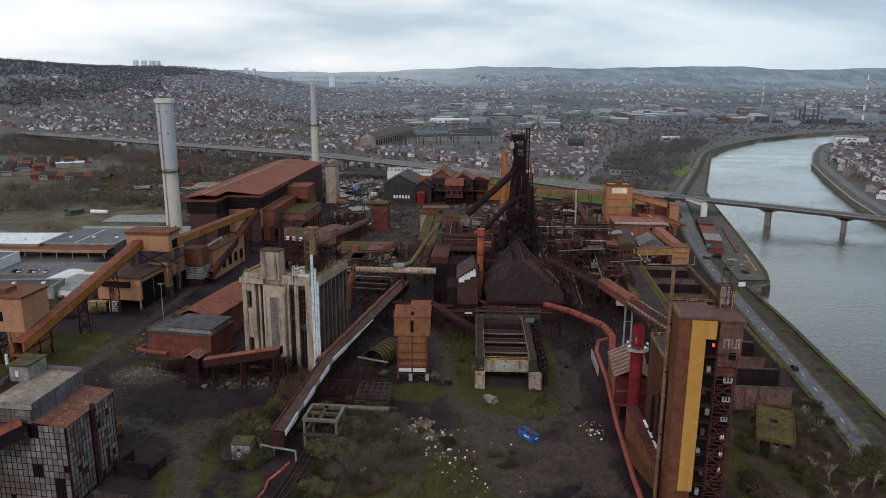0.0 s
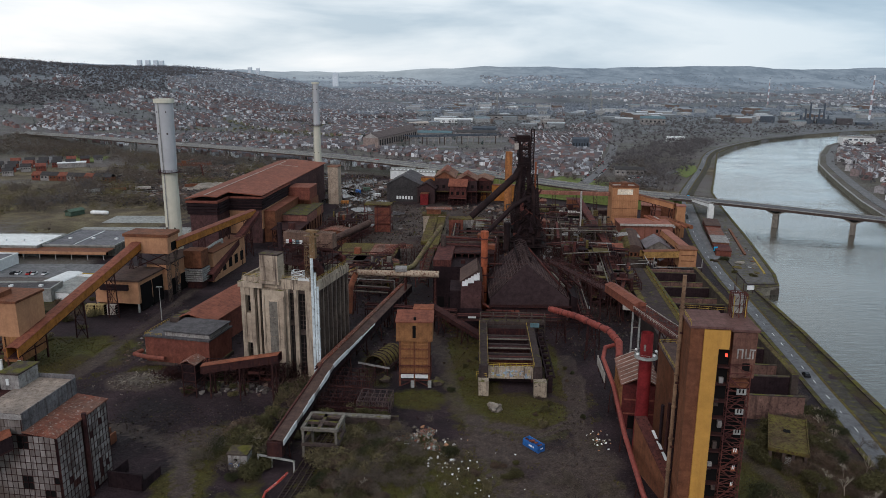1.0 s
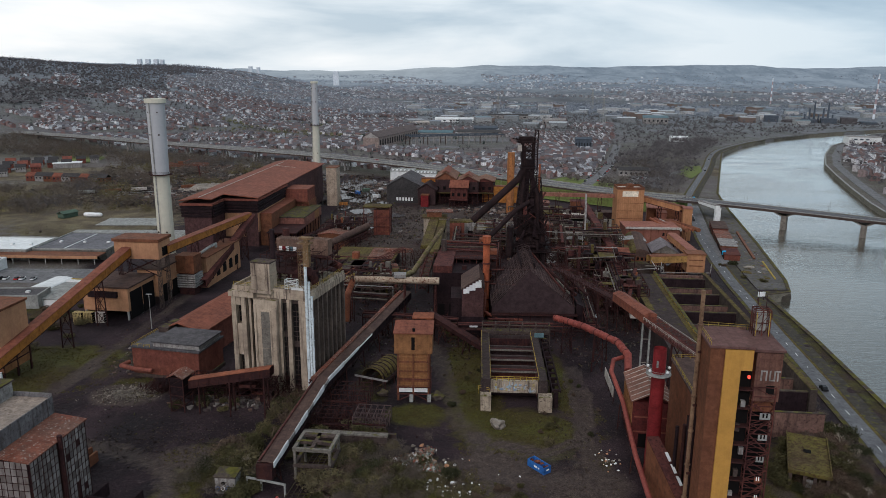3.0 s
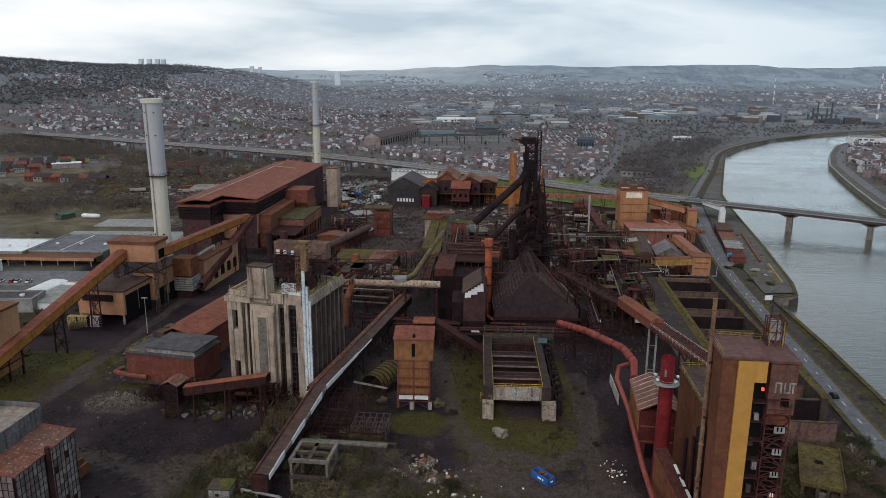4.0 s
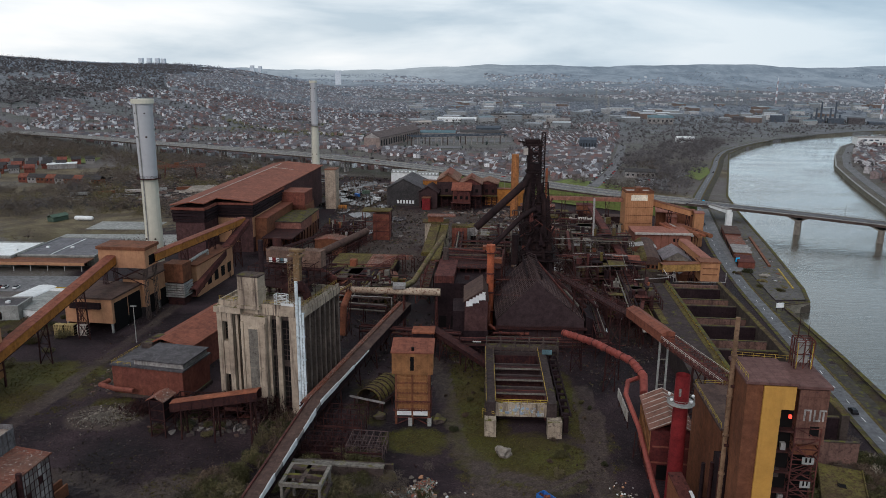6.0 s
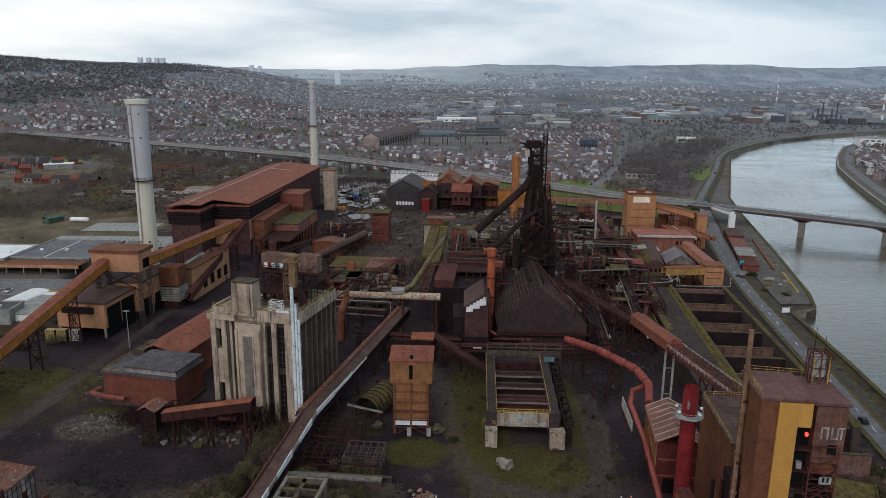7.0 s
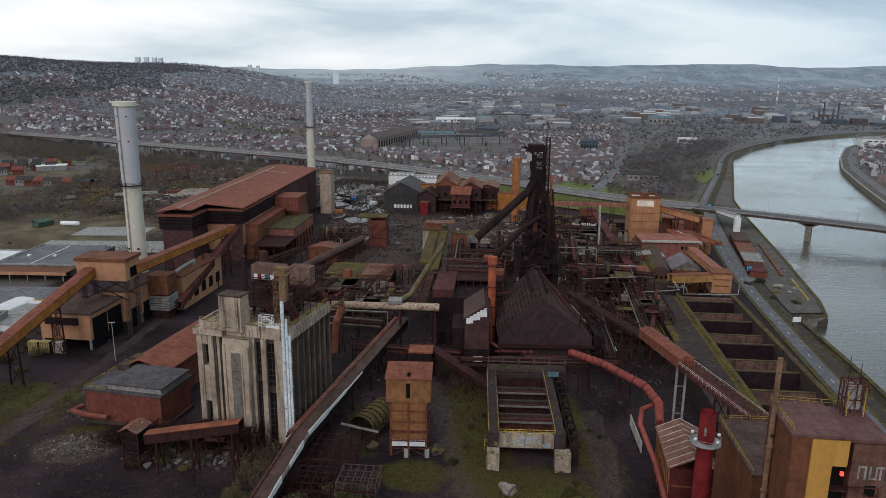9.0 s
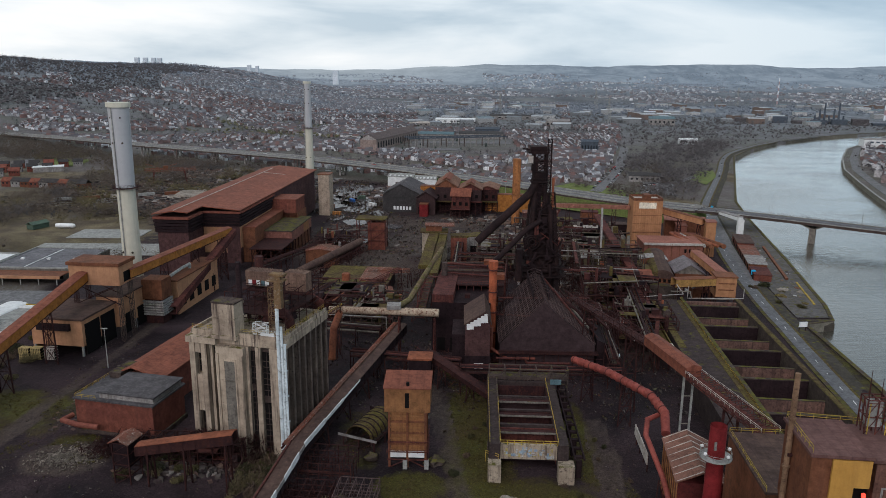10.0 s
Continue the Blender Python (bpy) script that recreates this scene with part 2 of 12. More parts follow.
TWIG_MID = surface("grey_brown_valley_woods", (0.120, 0.116, 0.114), (0.100, 0.099, 0.100), (0.088, 0.088, 0.092), 0.95, island=0.18, bump=0)
TWIG_TOP = surface("grey_brown_hilltop_woods", (0.108, 0.098, 0.098), (0.086, 0.080, 0.084), (0.070, 0.067, 0.073), 0.95, island=0.14, bump=0)
TWIG_OLIVE = surface("yellow_olive_willows", (0.155, 0.142, 0.078), (0.125, 0.12, 0.075), (0.10, 0.095, 0.07), 0.95, island=0.18, bump=0)
EVERGREEN_FAR = surface("dull_evergreen_trees", (0.045, 0.06, 0.052), (0.038, 0.05, 0.046), (0.03, 0.04, 0.04), 0.95, island=0.2, bump=0)
TWIG_HILL = surface("dark_bare_hill_woods", (0.085, 0.078, 0.078), (0.070, 0.066, 0.068), (0.058, 0.056, 0.058), 0.95, island=0.14, bump=0)
TWIG_BROWN = surface("red_brown_bare_scrub", (0.115, 0.078, 0.054), (0.085, 0.06, 0.045), (0.06, 0.044, 0.036), 0.95, island=0.2, bump=0)
TWIG_GREEN = surface("olive_winter_scrub", (0.140, 0.117, 0.056), (0.115, 0.094, 0.052), (0.086, 0.068, 0.045), 0.95, island=0.2, bump=0)
TWIG_PALE = surface("pale_bare_branches", (0.30, 0.26, 0.20), (0.24, 0.2, 0.16), (0.15, 0.12, 0.1), 0.9, island=0.3, bump=0)
PIPE_CREAM = surface("flaking_cream_pipe_paint", (0.40, 0.32, 0.235), (0.29, 0.21, 0.15), (0.13, 0.055, 0.034), 0.7, stains=(0.5, 0.62))
TWIG_SCRUB = surface("dull_brown_scrub", (0.128, 0.102, 0.080), (0.104, 0.083, 0.068), (0.080, 0.064, 0.055), 0.95, island=0.18, bump=0)
PIPE_MOSS = surface("mossy_rusted_pipe", (0.16, 0.125, 0.06), (0.12, 0.075, 0.045), (0.30, 0.25, 0.19), 0.85, stains=(0.56, 0.68), moss=0.5)
RAFTER = surface("bare_roof_steel", (0.105, 0.070, 0.066), (0.072, 0.049, 0.049), (0.028, 0.018, 0.02), 0.85)
HALL_WALL = surface("purple_brown_hall_cladding", (0.098, 0.048, 0.045), (0.075, 0.037, 0.037), (0.045, 0.024, 0.026), 0.8, streak=0.4, seam=2.0)
BIN_FACE = surface("brown_stained_bin_wall", (0.185, 0.105, 0.082), (0.13, 0.075, 0.062), (0.05, 0.03, 0.027), 0.9, streak=0.7)
RUBBLE = surface("pale_rubble", (0.25, 0.215, 0.18), (0.17, 0.145, 0.12), (0.085, 0.07, 0.06), 0.95, island=0.4)


def plain(name, col, rough=0.6, emit=0.0):
    m, nt, b = node_mat(name)
    b.inputs["Base Color"].default_value = (*col, 1)
    b.inputs["Roughness"].default_value = rough
    if emit:
        b.inputs["Emission Color"].default_value = (*col, 1)
        b.inputs["Emission Strength"].default_value = emit
    return m


GLASS = plain("dark_window_glass", (0.02, 0.022, 0.025), 0.15)
# Near-black: paints the shade inside openings; also serves tyres and letter bars.
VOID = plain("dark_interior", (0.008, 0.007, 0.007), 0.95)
WHITE_PLAIN = plain("white_marking_paint", (0.78, 0.78, 0.76), 0.6)
BLUE_SIGN = plain("blue_sign_face", (0.03, 0.42, 0.75), 0.5)
RED_LAMP = plain("red_warning_lamp", (1.0, 0.08, 0.05), 0.4, 1.2)

# the ground: sooty earth, worn tracks, grass, and town soil (distance haze painted in), blended by where each lies
GROUND, nt, b = node_mat("sooty_ground_with_moss_and_tracks")
geo = nt.nodes.new("ShaderNodeNewGeometry")
pos = geo.outputs["Position"]
att = nt.nodes.new("ShaderNodeAttribute")
att.attribute_name = "cover"
sep = nt.nodes.new("ShaderNodeSeparateColor")
nt.links.new(att.outputs["Color"], sep.inputs[0])
n1, n2, n3 = noise_node(nt, pos, 0.05, 6, 0.6), noise_node(nt, pos, 0.5, 7, 0.7), noise_node(nt, pos, 0.012, 6, 0.65)
soot = mix_node(nt, ramp_node(nt, n1, 0.4, 0.62), (0.0140, 0.0092, 0.0110), (0.040, 0.0268, 0.0295))
soot = mix_node(nt, ramp_node(nt, n2, 0.55, 0.78), soot, (0.068, 0.051, 0.049))
n4 = noise_node(nt, pos, 2.2, 6, 0.75)
grass = mix_node(nt, ramp_node(nt, n1, 0.38, 0.62), (0.057, 0.054, 0.013), (0.054, 0.041, 0.018))
grass = mix_node(nt, ramp_node(nt, n2, 0.5, 0.72), grass, (0.042, 0.035, 0.015))
dirt = mix_node(nt, ramp_node(nt, n2, 0.4, 0.65), (0.072, 0.053, 0.045), (0.040, 0.030, 0.027))
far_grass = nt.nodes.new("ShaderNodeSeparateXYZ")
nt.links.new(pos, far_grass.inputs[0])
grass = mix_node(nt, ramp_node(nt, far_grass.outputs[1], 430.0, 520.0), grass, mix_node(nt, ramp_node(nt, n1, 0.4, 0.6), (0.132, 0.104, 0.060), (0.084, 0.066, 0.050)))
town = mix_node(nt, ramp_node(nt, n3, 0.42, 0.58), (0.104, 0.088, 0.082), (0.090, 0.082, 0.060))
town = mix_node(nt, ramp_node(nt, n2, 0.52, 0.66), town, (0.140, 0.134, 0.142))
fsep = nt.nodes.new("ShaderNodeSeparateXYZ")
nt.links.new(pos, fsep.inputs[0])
# Haze mixed into the soil colour: paler and bluer from y 900 to 2300.
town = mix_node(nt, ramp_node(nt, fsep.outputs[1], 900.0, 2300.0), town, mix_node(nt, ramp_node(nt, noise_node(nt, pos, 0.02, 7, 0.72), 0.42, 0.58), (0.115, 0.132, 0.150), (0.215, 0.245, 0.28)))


def soft_mask(chan, amount):
    a = nt.nodes.new("ShaderNodeMath")
    a.operation = "ADD"
    nt.links.new(chan, a.inputs[0])
    c = nt.nodes.new("ShaderNodeMath")
    c.operation = "MULTIPLY_ADD"
    c.inputs[1].default_value, c.inputs[2].default_value = amount, -amount / 2
    nt.links.new(noise_node(nt, pos, 0.16, 7, 0.68), c.inputs[0])
    nt.links.new(c.outputs[0], a.inputs[1])
    return ramp_node(nt, a.outputs[0], 0.36, 0.64)


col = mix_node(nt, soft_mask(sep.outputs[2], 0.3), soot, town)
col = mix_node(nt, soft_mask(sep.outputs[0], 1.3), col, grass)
col = mix_node(nt, soft_mask(sep.outputs[1], 0.8), col, dirt)
grit = nt.nodes.new("ShaderNodeMapRange")
grit.inputs[1].default_value, grit.inputs[2].default_value = 0.3, 0.7
grit.inputs[3].default_value, grit.inputs[4].default_value = 0.3, 1.7
nt.links.new(n4, grit.inputs[0])
col = mix_node(nt, 1.0, col, grit.outputs[0], "MULTIPLY")
nt.links.new(col, b.inputs["Base Color"])
wet = nt.nodes.new("ShaderNodeMapRange")
wet.inputs[1].default_value, wet.inputs[2].default_value = 0.35, 0.6
wet.inputs[3].default_value, wet.inputs[4].default_value = 0.62, 0.95
nt.links.new(n1, wet.inputs[0])
nt.links.new(wet.outputs[0], b.inputs["Roughness"])
bp = nt.nodes.new("ShaderNodeBump")
bp.inputs["Strength"].default_value, bp.inputs["Distance"].default_value = 0.7, 0.5
nt.links.new(n2, bp.inputs["Height"])
nt.links.new(bp.outputs[0], b.inputs["Normal"])

WATER, nt, b = node_mat("grey_river_water")
geo = nt.nodes.new("ShaderNodeNewGeometry")
b.inputs["Base Color"].default_value = (0.056, 0.052, 0.042, 1)
b.inputs["Specular IOR Level"].default_value = 0.0
b.inputs["Roughness"].default_value = 0.6
swell = noise_node(nt, stretched(nt, geo.outputs["Position"], 0.25, 1.0, 1.0), 0.42, 6, 0.66)
patch = noise_node(nt, stretched(nt, geo.outputs["Position"], 0.4, 1.0, 1.0), 0.02, 4, 0.6)
bp = nt.nodes.new("ShaderNodeBump")
bp.inputs["Distance"].default_value = 0.7
calm = nt.nodes.new("ShaderNodeMapRange")
calm.inputs[1].default_value, calm.inputs[2].default_value = 0.4, 0.62
calm.inputs[3].default_value, calm.inputs[4].default_value = 0.18, 0.5
nt.links.new(patch, calm.inputs[0])
nt.links.new(calm.outputs[0], bp.inputs["Strength"])
nt.links.new(swell, bp.inputs["Height"])
nt.links.new(bp.outputs[0], b.inputs["Normal"])
gloss = nt.nodes.new("ShaderNodeBsdfGlossy")
gloss.inputs["Roughness"].default_value = 0.1
gloss.inputs["Color"].default_value = (1.0, 0.985, 0.955, 1)
nt.links.new(bp.outputs[0], gloss.inputs["Normal"])
fres = nt.nodes.new("ShaderNodeFresnel")
fres.inputs["IOR"].default_value = 1.33
nt.links.new(bp.outputs[0], fres.inputs["Normal"])
gain = nt.nodes.new("ShaderNodeMath")
gain.operation, gain.use_clamp = "MULTIPLY", True
gain.inputs[1].default_value = 1.7
nt.links.new(fres.outputs[0], gain.inputs[0])
blend = nt.nodes.new("ShaderNodeMixShader")
nt.links.new(gain.outputs[0], blend.inputs[0])
nt.links.new(b.outputs[0], blend.inputs[1])
nt.links.new(gloss.outputs[0], blend.inputs[2])
nt.links.new(blend.outputs[0], nt.nodes["Material Output"].inputs[0])


def island_mat(name, colours, rough=0.85):
    """One of several colours for each loose piece."""
    m, nt, b = node_mat(name)
    geo = nt.nodes.new("ShaderNodeNewGeometry")
    r = nt.nodes.new("ShaderNodeValToRGB")
    r.color_ramp.interpolation = "CONSTANT"
    while len(r.color_ramp.elements) < len(colours):
        r.color_ramp.elements.new(0.5)
    for i, c in enumerate(colours):
        r.color_ramp.elements[i].position = i / len(colours)
        r.color_ramp.elements[i].color = (*c, 1)
    nt.links.new(geo.outputs["Random Per Island"], r.inputs[0])
    col = mix_node(nt, ramp_node(nt, noise_node(nt, geo.outputs["Position"], 0.6, 4), 0.4, 0.8), r.outputs[0], (0.10, 0.09, 0.08))
    nt.links.new(col, b.inputs["Base Color"])
    b.inputs["Roughness"].default_value = rough
    return m


HOUSE_WALL = island_mat("house_walls", [(0.34, 0.32, 0.33), (0.20, 0.13, 0.125), (0.58, 0.58, 0.60), (0.26, 0.20, 0.195), (0.19, 0.125, 0.12), (0.46, 0.44, 0.445), (0.25, 0.14, 0.13), (0.84, 0.85, 0.87), (0.78, 0.78, 0.80)])
HOUSE_ROOF = island_mat("house_roofs", [(0.088, 0.086, 0.100), (0.110, 0.098, 0.106), (0.14, 0.100, 0.100), (0.078, 0.078, 0.092), (0.125, 0.108, 0.115), (0.17, 0.095, 0.088), (0.16, 0.16, 0.175), (0.38, 0.39, 0.41), (0.12, 0.112, 0.124)])
# House colours again with haze mixed in, paler and bluer.
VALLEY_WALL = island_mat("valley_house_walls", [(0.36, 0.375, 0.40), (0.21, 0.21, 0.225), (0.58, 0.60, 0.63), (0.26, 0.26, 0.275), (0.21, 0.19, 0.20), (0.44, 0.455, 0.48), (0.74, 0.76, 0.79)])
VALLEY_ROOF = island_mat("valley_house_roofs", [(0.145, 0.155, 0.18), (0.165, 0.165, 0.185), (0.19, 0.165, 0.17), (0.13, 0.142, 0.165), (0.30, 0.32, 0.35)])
# Shed colours carry haze too, since all stand beyond 1350 m.
SHED_WALL = island_mat("shed_walls", [(0.35, 0.36, 0.36), (0.22, 0.24, 0.25), (0.5, 0.5, 0.49), (0.18, 0.13, 0.11)])
SHED_ROOF = island_mat("shed_roofs", [(0.27, 0.30, 0.33), (0.45, 0.48, 0.50), (0.20, 0.225, 0.25), (0.17, 0.24, 0.27), (0.60, 0.63, 0.65), (0.33, 0.35, 0.37)])


SHEET_PANEL, nt, b = node_mat("weathered_pale_wall_sheet")
oi = nt.nodes.new("ShaderNodeObjectInfo")
geo = nt.nodes.new("ShaderNodeNewGeometry")
tone = nt.nodes.new("ShaderNodeValToRGB")
for i, (q_, c_) in enumerate(((0.0, (0.085, 0.070, 0.066)), (1.0, (0.29, 0.262, 0.248)))):
    tone.color_ramp.elements[i].position, tone.color_ramp.elements[i].color = q_, (*c_, 1)
for q_, c_ in ((0.14, (0.15, 0.13, 0.122)), (0.5, (0.215, 0.192, 0.182))):
    tone.color_ramp.elements.new(q_).color = (*c_, 1)
nt.links.new(oi.outputs["Random"], tone.inputs[0])
st_n = noise_node(nt, stretched(nt, geo.outputs["Position"], 1.0, 1.0, 0.12), 0.7, 6, 0.7)
col = mix_node(nt, ramp_node(nt, st_n, 0.50, 0.66), tone.outputs[0], (0.052, 0.036, 0.034))
col = mix_node(nt, ramp_node(nt, noise_node(nt, geo.outputs["Position"], 0.09, 4), 0.45, 0.7), col, (0.10, 0.08, 0.07))
nt.links.new(col, b.inputs["Base Color"])
b.inputs["Roughness"].default_value = 0.9

PUDDLE, nt, b = node_mat("shallow_rain_water")
geo = nt.nodes.new("ShaderNodeNewGeometry")
nt.links.new(mix_node(nt, ramp_node(nt, noise_node(nt, geo.outputs["Position"], 0.35, 5), 0.4, 0.6), (0.03, 0.022, 0.022), (0.09, 0.08, 0.08)), b.inputs["Base Color"])
b.inputs["Roughness"].default_value = 0.22

# ---- mesh tools ----
def part(name, bm, material, parent=None, label="", smooth=False):
    """Links a bmesh as one mesh object, under a thing or a part of one."""
    me = bpy.data.meshes.new(name)
    if smooth:
        bmesh.ops.split_edges(bm, edges=[e for e in bm.edges if any(len(f.verts) > 4 for f in e.link_faces)])
    bm.to_mesh(me)
    bm.free()
    for m in material if isinstance(material, (list, tuple)) else (material,):
        me.materials.append(m)
    if smooth:
        for p in me.polygons:
            p.use_smooth = len(p.vertices) < 5
    ob = new(name, me)
    ob.parent = parent
    if label:
        ob["label"] = label
    return ob


def stuff_mesh(name, verts, faces, materials, face_mats=None, parent=None):
    me = bpy.data.meshes.new(name)
    me.from_pydata(verts, [], faces)
    for m in materials:
        me.materials.append(m)
    if face_mats is not None:
        me.polygons.foreach_set("material_index", face_mats)
    me.update()
    ob = new(name, me)
    ob.parent = parent
    return ob


def thing(name, label, category, m=None, group="", kind=""):
    ob = tagged(new(name), label, category, group, kind)
    if m is not None:
        ob.matrix_world = m
    return ob


FACES = ((0, 3, 2, 1), (4, 5, 6, 7), (0, 1, 5, 4), (1, 2, 6, 5), (2, 3, 7, 6), (3, 0, 4, 7))


def hexa(bm, pts):
    v = [bm.verts.new(p) for p in pts]
    for f in FACES:
        bm.faces.new([v[i] for i in f])


def box(bm, x0, x1, y0, y1, z0, z1, m=None):
    pts = [Vector(p) for p in ((x0, y0, z0), (x1, y0, z0), (x1, y1, z0), (x0, y1, z0), (x0, y0, z1), (x1, y0, z1), (x1, y1, z1), (x0, y1, z1))]
    hexa(bm, [m @ p for p in pts] if m is not None else pts)


def boxes(*rows):
    bm = bmesh.new()
    for r in rows:
        box(bm, *r)
    return bm


def side_axes(p0, p1):
    p0, p1 = Vector(p0), Vector(p1)
    d = (p1 - p0).normalized()
    up = Vector((0, 0, 1)) if abs(d.z) < 0.95 else Vector((0, 1, 0))
    s = d.cross(up).normalized()
    return p0, p1, s, s.cross(d).normalized()


def beam(bm, p0, p1, w=0.3, h=None):
    h = w if h is None else h
    p0, p1, s, u = side_axes(p0, p1)
    s, u = s * (w / 2), u * (h / 2)
    hexa(bm, [p0 - s - u, p0 + s - u, p0 + s + u, p0 - s + u, p1 - s - u, p1 + s - u, p1 + s + u, p1 - s + u])


def tube(bm, p0, p1, r0, r1=None, n=12, caps=True):
    r1 = r0 if r1 is None else r1
    p0, p1, s, u = side_axes(p0, p1)
    a = [bm.verts.new(p0 + s * (r0 * math.cos(6.28319 * i / n)) + u * (r0 * math.sin(6.28319 * i / n))) for i in range(n)]
    c = [bm.verts.new(p1 + s * (r1 * math.cos(6.28319 * i / n)) + u * (r1 * math.sin(6.28319 * i / n))) for i in range(n)]
    for i in range(n):
        bm.faces.new((a[i], a[(i + 1) % n], c[(i + 1) % n], c[i]))
    if caps:
        bm.faces.new(a[::-1])
        bm.faces.new(c)


def pipe_run(bm, pts, r, n=10):
    for p0, p1 in zip(pts, pts[1:]):
        tube(bm, p0, p1, r, r, n)
    for p in pts[1:-1]:
        bmesh.ops.create_icosphere(bm, subdivisions=2, radius=r * 1.03, matrix=Matrix.Translation(p))


def gable(bm, x0, x1, y0, y1, z0, z1, along="y", over=0.0, thick=0.0, ridge=0.5):
    """A gabled solid from eaves z0 to ridge z1; with thick, a roof of that thickness instead."""
    def ring(t):
        if along == "y":
            c = x0 + (x1 - x0) * ridge
            return [Vector((x0 - over, t, z0)), Vector((x1 + over, t, z0)), Vector((c, t, z1))]
        c = y0 + (y1 - y0) * ridge
        return [Vector((t, y0 - over, z0)), Vector((t, y1 + over, z0)), Vector((t, c, z1))]
    t0, t1 = (y0 - over, y1 + over) if along == "y" else (x0 - over, x1 + over)
    if thick:
        a, c = ring(t0), ring(t1)
        up = Vector((0, 0, thick))
        for i, j in ((0, 2), (1, 2)):
            hexa(bm, [a[i], a[j], c[j], c[i], a[i] + up, a[j] + up, c[j] + up, c[i] + up])
        return
    a, c = [bm.verts.new(p) for p in ring(t0)], [bm.verts.new(p) for p in ring(t1)]
    bm.faces.new(a)
    bm.faces.new(c[::-1])
    for i in range(3):
        bm.faces.new((a[i], c[i], c[(i + 1) % 3], a[(i + 1) % 3]))


def lattice(bm, p0, p1, wide, deep, bays, w=0.25):
    """A braced box truss from p0 to p1."""
    p0, p1, s, u = side_axes(p0, p1)
    s, u = s * (wide / 2), u * (deep / 2)
    cor = (-s - u, s - u, s + u, -s + u)
    for c in cor:
        beam(bm, p0 + c, p1 + c, w)
    for i in range(bays + 1):
        q = p0.lerp(p1, i / bays)
        for k in range(4):
            beam(bm, q + cor[k], q + cor[(k + 1) % 4], w * 0.7)
        if i < bays:
            q2 = p0.lerp(p1, (i + 1) / bays)
            for k in range(4):
                a, c = (k, (k + 1) % 4) if i % 2 else ((k + 1) % 4, k)
                beam(bm, q + cor[a], q2 + cor[c], w * 0.6)


def railing(bm, pts, h=1.1, step=2.5, w=0.08):
    for p0, p1 in zip(pts, pts[1:]):
        p0, p1 = Vector(p0), Vector(p1)
        n = max(1, round((p1 - p0).length / step))
        for i in range(n + 1):
            q = p0.lerp(p1, i / n)
            beam(bm, q, q + Vector((0, 0, h)), w)
        for k in (0.55, 1.0):
            beam(bm, p0 + Vector((0, 0, h * k)), p1 + Vector((0, 0, h * k)), w)


def grid_frame(bm, x0, x1, y0, y1, z0, z1, nx, ny, nz, w=0.35, brace=True, rnd=None):
    """An open steel frame of columns, beams and some braces."""
    xs = [x0 + (x1 - x0) * i / nx for i in range(nx + 1)]
    ys = [y0 + (y1 - y0) * i / ny for i in range(ny + 1)]
    zs = [z0 + (z1 - z0) * i / nz for i in range(nz + 1)]
    for x in xs:
        for y in ys:
            beam(bm, (x, y, z0), (x, y, z1), w)
    for z in zs[1:]:
        for x in xs:
            beam(bm, (x, y0, z), (x, y1, z), w * 0.8)
        for y in ys:
            beam(bm, (x0, y, z), (x1, y, z), w * 0.8)
    if brace:
        for k in range(nz):
            for i in range(nx):
                if rnd is None or rnd.random() < 0.6:
                    beam(bm, (xs[i], y0, zs[k]), (xs[i + 1], y0, zs[k + 1]), w * 0.5)
            for j in range(ny):
                if rnd is None or rnd.random() < 0.6:
                    beam(bm, (x0, ys[j], zs[k]), (x0, ys[j + 1], zs[k + 1]), w * 0.5)


def trestle(bm, p, top, wide, turn, w=0.4, spread=0.0):
    """Two legs with cross braces under a gallery at p."""
    d = Vector((math.cos(turn), math.sin(turn), 0))
    a, c = Vector((*p, 0)) - d * (wide / 2 + spread), Vector((*p, 0)) + d * (wide / 2 + spread)
    at, ct = Vector((*p, top)) - d * (wide / 2), Vector((*p, top)) + d * (wide / 2)
    beam(bm, a, at, w)
    beam(bm, c, ct, w)
    n = max(1, int(top / 6))
    for i in range(n):
        p1, p2 = a.lerp(at, i / n), c.lerp(ct, i / n)
        q1, q2 = a.lerp(at, (i + 1) / n), c.lerp(ct, (i + 1) / n)
        beam(bm, q1, q2, w * 0.7)
        beam(bm, p1, q2, w * 0.5)
        beam(bm, p2, q1, w * 0.5)


def stand(parent, material, p, top, wide, turn, w=0.4, spread=0.0):
    """A trestle in pieces: two legs, with the braces under the first leg."""
    d = Vector((math.cos(turn), math.sin(turn), 0))
    a, c = Vector((*p, 0)) - d * (wide / 2 + spread), Vector((*p, 0)) + d * (wide / 2 + spread)
    at, ct = Vector((*p, top)) - d * (wide / 2), Vector((*p, top)) + d * (wide / 2)

    def one(name, q0, q1, t, under):
        bm = bmesh.new()
        beam(bm, q0, q1, t)
        return part(name, bm, material, under)
    leg = one("leg", a, at, w, parent)
    one("leg", c, ct, w, parent)
    n = max(1, int(top / 6))
    for i in range(n):
        p1, p2 = a.lerp(at, i / n), c.lerp(ct, i / n)
        q1, q2 = a.lerp(at, (i + 1) / n), c.lerp(ct, (i + 1) / n)
        one("cross_beam", q1, q2, w * 0.7, leg)
        one("brace", p1, q2, w * 0.5, leg)
        one("brace", p2, q1, w * 0.5, leg)


